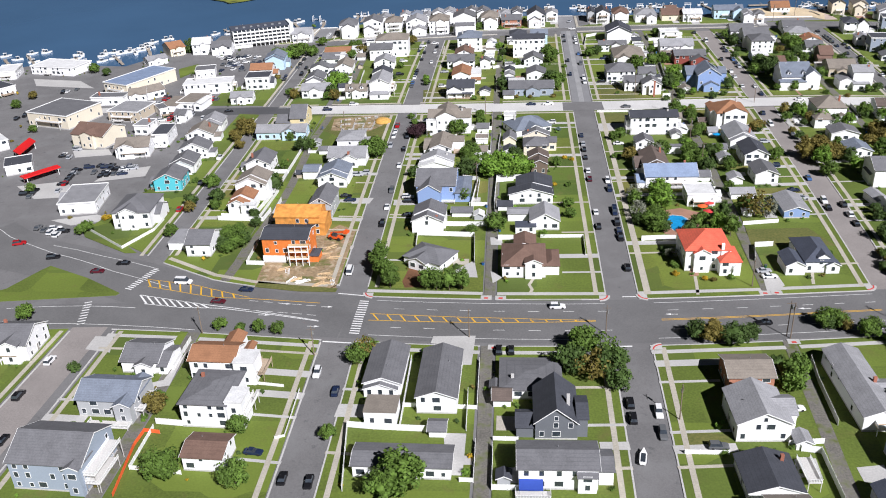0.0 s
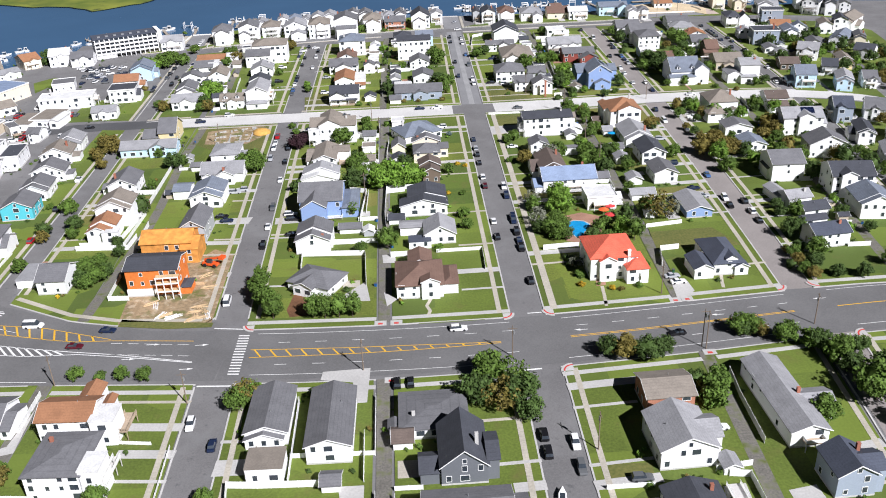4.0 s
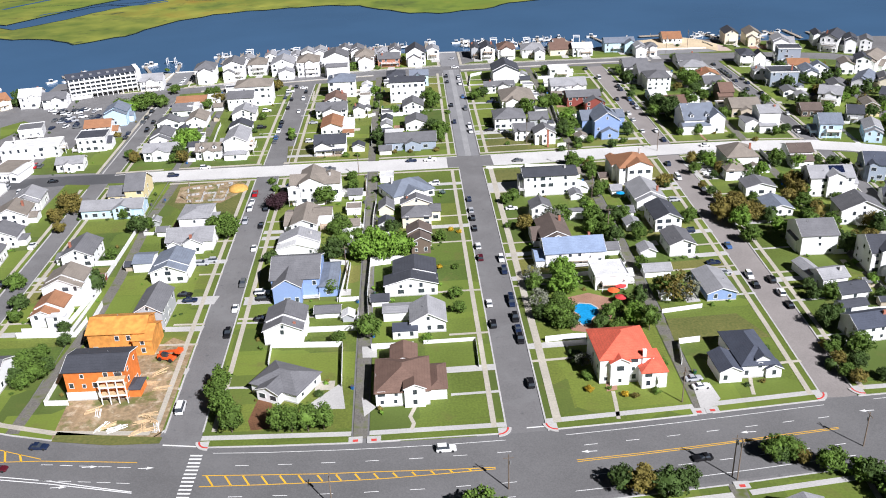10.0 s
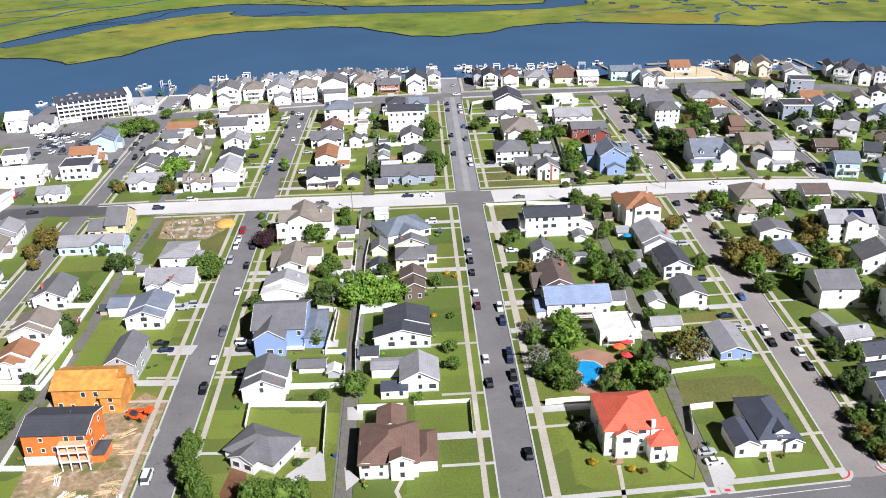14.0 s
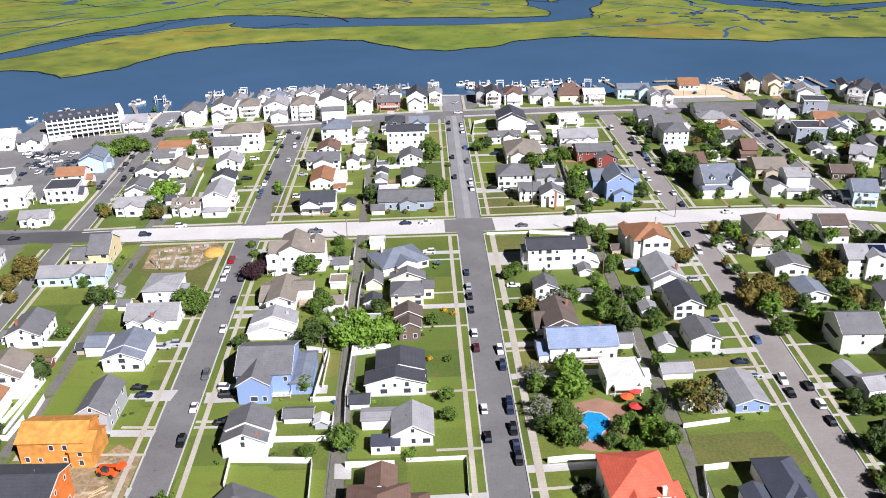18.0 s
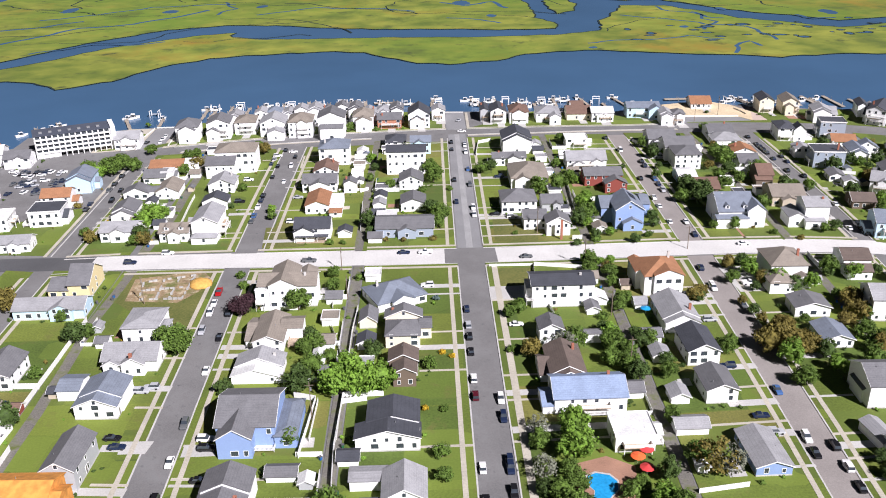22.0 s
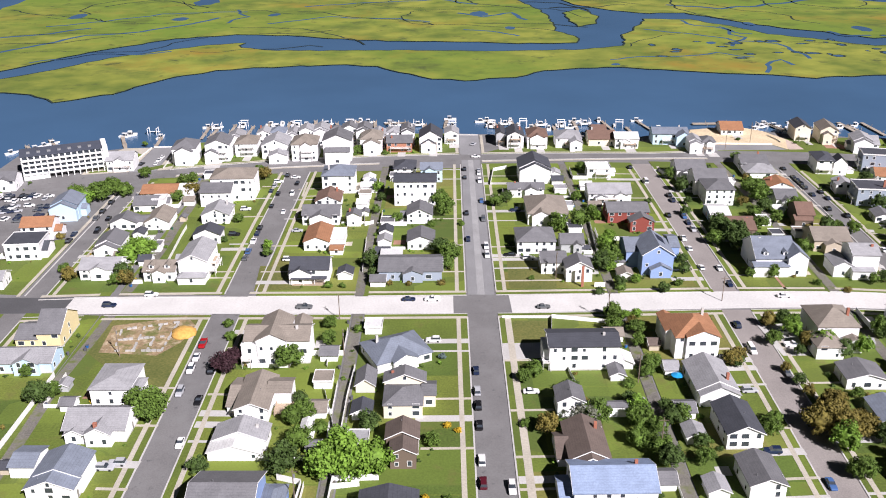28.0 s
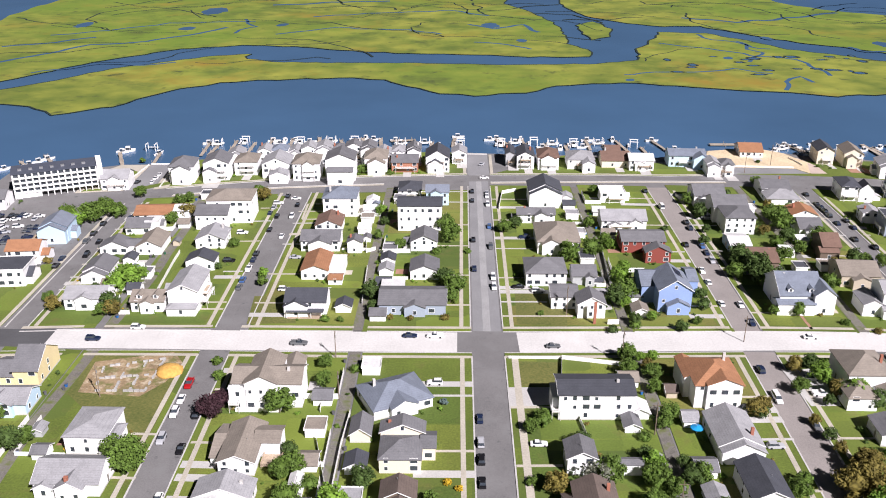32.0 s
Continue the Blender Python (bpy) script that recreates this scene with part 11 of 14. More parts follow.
tree(150.5, 214.4, 1.2, "dark", "bush")
tree(150.2, 213.5, 1.2, "dark", "bush")
tree(179.1, 206.4, 1.2, "green", "bush")
tree(185.0, 203.8, 0.7, "green", "bush")
tree(-155.0, 125.6, 1.3, "dark", "bush")
tree(-99.3, 67.8, 0.8, "green", "bush")
tree(-58.8, 120.3, 0.9, "green", "bush")
tree(-55.6, 65.6, 0.7, "dark", "bush")
tree(-37.9, 120.9, 0.9, "green", "bush")
tree(-27.0, 149.1, 1.0, "green", "bush")
tree(-30.8, 66.5, 0.8, "green", "bush")
tree(-15.7, 70.5, 0.9, "green", "bush")
tree(13.6, 69.7, 1.0, "green", "bush")
tree(13.1, 66.8, 1.2, "dark", "bush")
tree(42.0, 43.9, 1.0, "green", "bush")
tree(42.1, 42.3, 1.0, "dark", "bush")
tree(132.8, 133.4, 1.0, "green", "bush")
tree(130.0, 110.6, 1.0, "bright", "bush")
tree(102.4, -60.2, 1.0, "dark", "bush")
tree(113.9, -101.2, 1.1, "green", "bush")
tree(96.9, -114.7, 1.3, "green", "bush")
tree(137.4, -71.9, 1.0, "green", "bush")
tree(117.5, -99.2, 1.2, "bright", "bush")
tree(31.1, -254.0, 1.1, "green", "bush")
tree(15.0, -248.4, 1.1, "green", "bush")
tree(-58.9, -112.7, 0.8, "green", "bush")
tree(-34.0, -108.1, 0.8, "bright", "bush")
tree(-137.5, -82.1, 1.0, "green", "bush")
tree(178.4, 107.7, 0.9, "dark", "bush")
tree(163.9, 132.7, 0.8, "green", "bush")
tree(182.8, 106.7, 1.0, "green", "bush")
tree(203.7, 95.2, 1.2, "green", "bush")
tree(182.2, 46.4, 0.8, "dark", "bush")
tree(220.7, 65.1, 0.7, "bright", "bush")
tree(209.4, 124.8, 0.9, "green", "bush")
tree(182.2, 133.0, 0.8, "green", "bush")
tree(225.8, 200.9, 1.1, "green", "bush")
tree(-28.8, 220.0, 0.9, "green", "bush")
tree(-136.4, 54.6, 1.1, "green", "bush")
tree(-143.3, 58.0, 0.8, "bright", "bush")
tree(-132.5, 51.4, 0.9, "dark", "bush")
tree(-125.9, 67.3, 1.0, "green", "bush")
tree(-125.4, 157.6, 0.7, "green", "bush")
tree(-46.0, 134.5, 1.3, "green", "bush")
tree(-42.1, 79.0, 1.0, "green", "bush")
tree(37.2, 82.1, 0.8, "dark", "bush")
tree(36.1, 81.1, 0.9, "bright", "bush")
tree(36.4, 133.4, 1.0, "bright", "bush")
tree(44.8, 152.9, 0.8, "green", "bush")
tree(49.3, 49.5, 0.8, "green", "bush")
tree(49.6, 57.1, 0.8, "bright", "bush")
tree(49.1, 134.6, 0.9, "bright", "bush")
tree(125.6, 75.0, 1.0, "dark", "bush")
tree(125.3, 88.4, 0.9, "dark", "bush")
tree(119.0, 139.8, 1.1, "green", "bush")
tree(-40.7, -64.2, 1.1, "bright", "bush")
tree(44.8, -26.7, 0.8, "dark", "bush")
tree(56.8, -64.1, 1.1, "green", "bush")
tree(57.1, -53.2, 1.0, "bright", "bush")
for q in ((-226.0, 40.0, 60, "red", "suv"), (-223.5, 38.0, 60, "red", "sedan"), (-220.0, 37.0, 62, "black", "suv"), (-229.0, 33.0, 60, "silver", "sedan"), (-227.0, 28.0, 62, "white", "suv"), (-231.0, 26.0, 60, "grey", "sedan"), (-216.0, 41.0, 64, "red", "sedan"), (-213.0, 43.0, 60, "white", "sedan")):
    car(*q)
car(-4.0, -28.3, 90, "navy", "sedan")
car(-4.0, -39.5, 90, "silver", "suv")
car(-4.0, -47.0, 90, "black", "suv")
car(-4.0, -56.5, 90, "black", "sedan")
car(-3.3, 164.7, 90, "black", "suv")
car(-3.4, 151.8, 90, "black", "sedan")
car(3.7, 158.0, 270, "white", "sedan")
car(3.7, 146.3, 270, "white", "suv")
car(3.5, 118.6, 270, "blue", "sedan")
car(-3.7, 103.4, 90, "black", "suv")
car(3.4, 96.0, 270, "grey", "suv")
car(-3.8, 73.9, 90, "navy", "suv")
car(3.3, 66.1, 270, "white", "suv")
car(3.3, 57.4, 270, "white", "suv")
car(3.2, 185.5, -0, "white", "sedan")
car(83.9, 144.2, 91, "white", "van")
car(80.5, 165.7, 91, "black", "suv")
car(90.6, 124.5, 90, "black", "suv")
car(90.6, 117.8, 90, "navy", "suv")
car(84.2, 99.1, 90, "black", "suv")
car(90.7, 97.6, 270, "blue", "sedan")
car(90.7, 90.6, 270, "navy", "sedan")
car(90.7, 82.6, 270, "silver", "suv")
car(84.2, 73.2, 90, "white", "pickup")
car(84.1, 62.9, 90, "white", "sedan")
car(84.0, 44.9, 90, "white", "sedan")
car(90.5, 44.0, 270, "white", "sedan")
car(90.3, 30.5, 269, "navy", "sedan")
car(83.2, -17.2, 269, "white", "suv")
car(83.5, -0.5, 89, "navy", "suv")
car(89.2, -30.6, 269, "grey", "sedan")
car(-62.2, 14.2, -0, "grey", "pickup")
car(-26.1, 19.7, 0, "navy", "sedan")
car(-17.8, 19.7, 180, "white", "pickup")
car(20.8, 13.4, 1, "grey", "sedan")
car(-130.9, 16.3, 1, "navy", "suv")
car(-118.6, 24.4, 1, "white", "suv")
car(106.6, 20.6, -1, "white", "sedan")
car(-91.6, 129.8, 270, "black", "sedan")
car(-91.7, 113.7, 90, "black", "sedan")
car(-85.1, 106.1, 270, "white", "sedan")
car(-84.9, 129.9, 270, "white", "suv")
car(-91.8, 87.6, 90, "black", "suv")
car(-91.8, 81.4, 90, "navy", "sedan")
car(-87.0, 153.6, 3, "white", "sedan")
car(-91.7, 56.2, 90, "grey", "sedan")
car(-91.7, 62.6, 90, "blue", "suv")
car(-91.7, 72.8, 90, "white", "pickup")
car(-91.4, 156.7, 89, "black", "suv")
car(-95.1, 141.3, 90, "silver", "suv")
car(-95.5, 134.0, 90, "navy", "sedan")
car(-84.8, 144.6, 269, "black", "sedan")
car(-166.3, 119.6, 91, "black", "suv")
car(-166.2, 108.2, 91, "black", "suv")
car(-166.0, 99.8, 91, "grey", "suv")
car(-160.5, 99.1, 271, "black", "sedan")
car(-160.3, 85.2, 271, "black", "suv")
car(-168.7, 81.8, 91, "navy", "sedan")
car(-168.0, 74.4, 91, "black", "suv")
car(156.9, 141.4, 90, "black", "sedan")
car(156.9, 133.8, 90, "black", "sedan")
car(156.8, 124.3, 89, "navy", "sedan")
car(156.5, 105.7, 89, "black", "suv")
car(153.7, 85.1, 89, "grey", "suv")
car(-94.1, 146.6, 4, "white", "suv", 0.02)
car(-102.5, 109.6, 3, "white", "suv", 0.02)
car(-101.1, 80.1, 2, "black", "suv", 0.02)
car(-74.2, 54.2, 0, "white", "suv", 0.02)
car(-75.4, 83.8, 1, "silver", "sedan", 0.02)
car(3.8, 162.1, 270, "silver", "sedan")
car(-84.1, -43.6, 271, "black", "sedan")
car(-90.9, -26.6, 271, "white", "suv")
car(-91.0, -19.6, 271, "white", "sedan")
car(-91.1, -11.0, 271, "red", "pickup")
car(-84.4, -27.1, 91, "black", "suv")
car(-84.4, -24.1, 91, "navy", "suv")
car(-83.8, -63.9, 271, "white", "sedan")
car(-90.7, -39.2, 271, "silver", "suv")
car(-4.0, -81.0, 90, "maroon", "suv")
car(-4.0, -71.9, 90, "white", "suv")
car(3.0, -82.9, 270, "white", "suv")
car(3.0, -91.7, 270, "navy", "suv")
car(-4.0, -113.1, 90, "white", "sedan")
car(2.9, -113.5, 270, "navy", "suv")
car(2.9, -122.8, 270, "black", "suv")
car(2.9, -129.5, 270, "navy", "sedan")
car(-82.8, -122.7, 271, "black", "suv")
car(-83.4, -91.0, 271, "grey", "suv")
car(-83.1, -107.6, 271, "white", "sedan")
car(-101.0, -96.7, -3, "black", "sedan", 0.02)
car(-100.0, -74.3, -2, "silver", "suv", 0.02)
car(-74.9, -102.3, -2, "black", "suv", 0.02)
car(-76.0, -98.2, -2, "white", "suv", 0.02)
car(-73.8, -115.2, -3, "black", "sedan", 0.02)
car(74.9, -40.2, 2, "silver", "suv", 0.02)
car(81.4, -82.1, 268, "blue", "sedan")
car(80.6, -104.3, 268, "white", "suv")
car(80.3, -110.8, 268, "black", "sedan")
car(86.4, -107.8, 87, "black", "suv")
car(86.0, -116.3, 87, "white", "suv")
car(85.6, -124.1, 87, "black", "sedan")
car(83.2, -15.7, 269, "white", "suv")
car(89.2, -29.9, 89, "grey", "sedan")
car(11.6, -40.1, 1, "white", "sedan", 0.02)
car(72.3, -94.2, 3, "navy", "sedan", 0.02)
car(-88.5, -159.2, 91, "white", "van")
car(2.8, -157.0, 90, "black", "suv")
car(-4.0, -125.6, 90, "black", "suv")
car(45.5, -159.4, 5, "silver", "sedan", 0.02)
car(46.3, -163.1, 5, "white", "sedan", 0.02)
car(97.1, -5.7, 1, "white", "suv", 0.02)
car(97.0, -14.2, 1, "white", "pickup", 0.02)
car(3.0, -111.0, 270, "navy", "suv")
car(2.9, -135.0, 270, "black", "suv")
car(3.0, -91.1, 270, "navy", "sedan")
car(-20.8, -182.0, 1, "white", "suv")
car(-120.2, -172.0, -5, "navy", "sedan")
car(-127.1, -179.6, -4, "maroon", "sedan")
car(-142.9, -167.1, -3, "white", "van")
car(37.9, -190.7, 185, "black", "sedan")
car(-87.3, -218.0, 271, "white", "suv")
car(-80.7, -226.2, 91, "navy", "sedan")
car(-4.4, -229.7, 90, "black", "suv")
car(-4.4, -235.8, 89, "black", "suv")
car(2.2, -233.3, 269, "white", "suv")
car(2.0, -241.6, 269, "grey", "suv")
car(-95.9, -251.1, -6, "navy", "sedan", 0.02)
car(-86.6, -259.9, 91, "black", "sedan")
car(-80.2, -260.9, 271, "black", "sedan")
car(-165.9, -213.3, 89, "white", "suv")
car(-166.4, -229.9, 88, "black", "suv")
car(-160.8, -248.3, 88, "black", "sedan")
car(-38.0, -206.3, 91, "black", "suv", 0.02)
car(-34.6, -206.3, 91, "black", "sedan", 0.02)
car(35.6, -231.2, 7, "white", "sedan", 0.02)
car(-166.7, -51.7, 91, "white", "pickup")
car(-163.2, -37.6, 271, "black", "sedan")
car(-165.5, -81.3, 91, "black", "suv")
car(-165.1, -108.3, 91, "red", "suv")
car(-196.8, -149.1, 13, "black", "suv")
car(-175.9, -159.6, 5, "maroon", "sedan")
car(-169.2, -153.6, 183, "black", "sedan")
car(-215.4, -138.0, 21, "red", "suv")
car(-223.4, -61.9, 15, "navy", "suv")
car(-218.4, -60.3, 16, "black", "sedan")
car(-214.7, -61.6, 14, "navy", "sedan")
car(-206.0, -65.0, 18, "white", "sedan")
car(-202.4, -63.8, 16, "silver", "suv")
car(-237.7, -91.8, 8, "black", "suv")
car(-236.1, -87.6, 8, "black", "suv")
car(-226.4, -81.4, 11, "black", "sedan")
car(-227.0, -68.8, 12, "grey", "sedan")
car(-207.7, -125.4, 18, "white", "suv")
car(-203.4, -127.9, 16, "black", "suv")
car(-214.2, 3.0, 15, "white", "suv")
car(-183.3, 16.5, 10, "black", "sedan")
car(-240.0, -38.7, -13, "silver", "suv")
car(-235.2, -31.2, -10, "white", "suv")
car(-229.1, 32.5, 21, "silver", "sedan")
car(-223.7, 24.7, 19, "white", "suv")
car(-226.4, 43.7, 20, "black", "suv")
car(-265.4, -44.6, 16, "black", "suv")
car(-187.4, 92.6, 91, "silver", "sedan")
car(-212.7, 115.4, 92, "grey", "sedan")
car(-196.1, 110.4, 12, "grey", "sedan")
car(-193.1, 104.2, 12, "navy", "sedan")
car(-198.7, 128.7, 12, "white", "sedan")
car(-184.1, 110.6, 91, "silver", "suv")
car(-214.5, 123.0, 14, "white", "suv")
car(-223.8, 130.5, 12, "white", "sedan")
car(-195.4, 111.8, 91, "navy", "sedan")
car(-212.1, 111.8, 92, "navy", "suv")
car(-217.7, 130.1, -15, "navy", "sedan")
car(-199.5, 97.0, 13, "grey", "sedan")
car(-207.8, 124.5, 13, "white", "sedan")
car(-188.8, 117.3, 11, "silver", "suv")
car(-184.3, 94.2, 91, "black", "suv")
car(-196.9, 115.5, 12, "grey", "sedan")
car(-193.6, 115.1, 91, "navy", "suv")
car(-202.5, 116.0, 13, "white", "suv")
car(-191.5, 120.5, 91, "black", "suv")
car(-191.1, 125.1, 91, "white", "suv")
car(-199.2, 125.3, 91, "silver", "sedan")
car(-205.1, 109.3, 13, "silver", "sedan")
car(-208.7, 115.3, 14, "silver", "suv")
car(-211.7, 122.5, 92, "white", "suv")
car(-211.1, 107.3, 14, "silver", "sedan")
car(-208.3, 108.1, 14, "navy", "suv")
car(157.0, 148.9, 90, "black", "sedan")
car(156.9, 143.9, 90, "navy", "suv")
car(156.9, 139.0, 90, "black", "suv")
car(156.9, 134.2, 90, "grey", "suv")
car(162.0, 127.6, 89, "black", "sedan")
car(161.8, 119.2, 89, "navy", "sedan")
car(157.0, 162.3, 90, "black", "sedan")
car(161.3, 97.3, 88, "black", "suv")
car(161.1, 87.3, 88, "silver", "sedan")
car(160.1, 60.5, 88, "white", "sedan")
car(159.0, 37.5, 87, "white", "suv")
car(158.7, 32.2, 87, "black", "suv")
car(208.4, 122.0, 86, "black", "sedan")
car(207.4, 105.6, 86, "navy", "sedan")
car(209.9, 94.5, 85, "white", "suv")
car(209.5, 80.8, 85, "black", "suv")
car(210.5, 70.6, 84, "grey", "sedan")
car(154.1, 33.6, 87, "white", "sedan")
car(158.5, 27.5, 87, "black", "sedan")
utility_pole(-46.7, -199.0, 9.5, 90)
utility_pole(42.5, -197.2, 11.5, 0)
utility_pole(-126.2, -198.0, 9.5, 90)
utility_pole(-7.6, -196.7, 9.5, 0)
utility_pole(39.7, -168.7, 10.5, 90)
utility_pole(43.3, -198.3, 11.5, 90)
utility_pole(-49.0, 5.7, 9.5, 90)
utility_pole(41.3, 3.4, 11.5, 90)
utility_pole(27.7, 36.0, 11.5, 90)
utility_pole(-115.5, -18.1, 10.5, 90)
utility_pole(76.1, -189.5, 9.5, 90)
utility_pole(-49.2, -89.3, 11.5, 0)
utility_pole(42.4, -69.4, 11.5, 0)
utility_pole(43.7, -34.9, 10.5, 0)
utility_pole(83.9, 17.9, 9.5, 0)
utility_pole(-45.0, -18.4, 9.5, 90)
utility_pole(-90.1, -208.8, 9.5, 0)
utility_pole(137.7, 195.9, 11.5, 0)
utility_pole(155.3, 208.9, 11.5, 90)
utility_pole(6.9, -235.6, 10.5, 90)
white_line([(-76.8, -177.9), (-65.9, -178.7), (-54.9, -179.2), (-43.7, -179.6), (-31.3, -179.8), (-18.8, -179.8), (-6.4, -179.5)], 0.17)
white_line([(8.3, -178.9), (22.2, -177.9), (35.8, -176.8), (49.1, -175.6), (61.9, -174.3), (74.2, -173.1)], 0.17)
white_line([(-76.4, -197.9), (-62.7, -198.8), (-48.8, -199.4), (-34.7, -199.7), (-20.6, -199.7), (-6.4, -199.3)], 0.17)
white_line([(7.0, -198.7), (20.9, -197.7), (34.6, -196.5), (47.9, -195.2), (60.7, -193.8), (72.9, -192.5)], 0.17)
white_line([(87.3, -171.9), (99.8, -171.0), (111.0, -170.9), (120.8, -171.9), (129.0, -174.3), (135.5, -178.5), (140.0, -185.0), (142.5, -194.1), (220.0, -174.9)], 0.17)
white_line([(87.4, -191.0), (99.1, -190.2), (109.5, -190.2), (118.5, -191.4), (125.8, -194.0), (131.4, -198.6), (135.0, -205.4), (136.6, -215.1), (220.0, -194.7)], 0.17)
white_line([(-70.6, -183.0), (-67.4, -183.2)], 0.18)
white_line([(-70.4, -193.7), (-67.2, -193.9)], 0.18)
white_line([(-60.5, -183.5), (-57.2, -183.7)], 0.18)
white_line([(-60.4, -194.2), (-57.1, -194.4)], 0.18)
white_line([(-50.3, -183.9), (-47.0, -184.0)], 0.18)
white_line([(-50.2, -194.6), (-46.8, -194.7)], 0.18)
white_line([(-40.0, -184.2), (-36.7, -184.2)], 0.18)
white_line([(-39.9, -194.9), (-36.6, -194.9)], 0.18)
white_line([(-29.7, -184.3), (-26.3, -184.3)], 0.18)
white_line([(-29.6, -195.0), (-26.2, -195.0)], 0.18)
white_line([(-19.3, -184.2), (-15.9, -184.2)], 0.18)
white_line([(-19.2, -194.9), (-15.9, -194.8)], 0.18)
white_line([(-8.9, -184.0), (-5.5, -183.9)], 0.18)
white_line([(-8.9, -194.7), (-5.5, -194.5)], 0.18)
white_line([(11.9, -183.1), (15.2, -182.9)], 0.18)
white_line([(11.7, -193.7), (15.1, -193.5)], 0.18)
white_line([(22.1, -182.4), (25.4, -182.2)], 0.18)
white_line([(21.9, -193.0), (25.2, -192.7)], 0.18)
white_line([(32.2, -181.7), (35.5, -181.4)], 0.18)
white_line([(31.9, -192.2), (35.2, -191.9)], 0.18)
white_line([(42.1, -180.8), (45.3, -180.5)], 0.18)
white_line([(41.8, -191.3), (44.9, -191.0)], 0.18)
white_line([(51.8, -179.9), (54.9, -179.6)], 0.18)
white_line([(51.4, -190.4), (54.5, -190.0)], 0.18)
white_line([(61.3, -179.0), (64.3, -178.7)], 0.18)
white_line([(60.7, -189.4), (63.7, -189.1)], 0.18)
white_line([(70.4, -178.2), (73.3, -177.9)], 0.18)
white_line([(69.8, -188.5), (72.6, -188.2)], 0.18)
yellow_line([(-77.7, -185.9), (-63.6, -186.9), (-49.2, -187.8), (-34.6, -188.3), (-22.2, -188.9), (-9.8, -189.2)], 0.24)
yellow_line([(-77.7, -189.7), (-63.5, -190.3), (-49.1, -190.7), (-34.6, -190.7), (-22.2, -190.3), (-9.8, -189.7)], 0.24)
yellow_line([(-76.7, -186.1), (-74.6, -189.7)], 0.44)
yellow_line([(-72.4, -186.5), (-70.4, -189.9)], 0.44)
yellow_line([(-68.2, -186.8), (-66.3, -190.1)], 0.44)
yellow_line([(-63.9, -187.2), (-62.1, -190.2)], 0.44)
yellow_line([(-59.6, -187.5), (-57.9, -190.3)], 0.44)
yellow_line([(-55.3, -187.8), (-53.7, -190.4)], 0.44)
yellow_line([(-50.9, -188.1), (-49.5, -190.4)], 0.44)
yellow_line([(-46.6, -188.3), (-45.3, -190.5)], 0.44)
yellow_line([(-42.2, -188.5), (-41.0, -190.5)], 0.44)
yellow_line([(-37.9, -188.7), (-36.8, -190.5)], 0.44)
yellow_line([(-33.5, -188.9), (-32.5, -190.4)], 0.44)
yellow_line([(-29.1, -189.0), (-28.2, -190.3)], 0.44)
yellow_line([(-24.7, -189.1), (-23.9, -190.2)], 0.44)
yellow_line([(-20.3, -189.2), (-19.7, -190.1)], 0.44)
yellow_line([(-15.9, -189.2), (-15.4, -189.9)], 0.44)
yellow_line([(9.3, -188.3), (22.9, -187.3), (36.2, -186.1), (49.1, -184.8), (61.6, -183.4), (73.6, -182.2)], 0.22)
yellow_line([(9.3, -188.9), (22.9, -187.9), (36.2, -186.7), (49.1, -185.3), (61.6, -184.0), (73.6, -182.7)], 0.22)
yellow_line([(86.5, -181.0), (98.8, -180.0), (109.9, -179.9), (119.4, -180.8), (127.4, -183.3), (133.6, -187.5), (137.8, -194.1), (139.9, -203.4), (220.0, -183.7)], 0.33)
yellow_line([(-156.1, -164.5), (-147.4, -166.3), (-138.6, -168.3), (-129.6, -171.9), (-118.2, -176.3)], 0.24)
yellow_line([(-154.2, -169.4), (-145.4, -171.8), (-136.5, -174.5), (-128.1, -176.5), (-118.0, -177.0)], 0.24)
yellow_line([(-156.1, -164.5), (-153.2, -169.7)], 0.50)
yellow_line([(-152.1, -165.3), (-149.5, -170.7)], 0.50)
yellow_line([(-148.2, -166.2), (-145.7, -171.7)], 0.50)
yellow_line([(-144.2, -167.0), (-142.0, -172.8)], 0.50)
yellow_line([(-140.2, -167.9), (-138.2, -174.0)], 0.50)
yellow_line([(-136.2, -169.2), (-134.4, -175.0)], 0.50)
yellow_line([(-132.3, -170.8), (-130.6, -175.9)], 0.50)
yellow_line([(-128.3, -172.4), (-126.7, -176.6)], 0.50)
yellow_line([(-124.2, -173.9), (-122.8, -176.7)], 0.50)
yellow_line([(-118.0, -177.0), (-105.2, -178.4), (-94.4, -179.7)], 0.24)
white_line([(-154.7, -174.9), (-147.5, -176.7), (-140.3, -178.6), (-127.3, -181.7), (-113.3, -184.6), (-103.1, -187.4), (-92.8, -190.1)], 0.28)
white_line([(-151.3, -180.5), (-138.9, -182.7), (-125.2, -183.1), (-113.0, -185.6), (-103.0, -188.0), (-92.7, -190.5)], 0.28)
white_line([(-154.7, -174.9), (-150.2, -180.7)], 0.55)
white_line([(-152.1, -175.6), (-147.6, -181.1)], 0.55)
white_line([(-149.4, -176.2), (-145.0, -181.6)], 0.55)
white_line([(-146.7, -176.9), (-142.5, -182.1)], 0.55)
white_line([(-144.0, -177.6), (-139.9, -182.5)], 0.55)
white_line([(-141.2, -178.4), (-137.3, -182.8)], 0.55)
white_line([(-138.5, -179.0), (-134.7, -182.8)], 0.55)
white_line([(-135.7, -179.7), (-132.0, -182.9)], 0.55)
white_line([(-133.0, -180.3), (-129.4, -182.9)], 0.55)
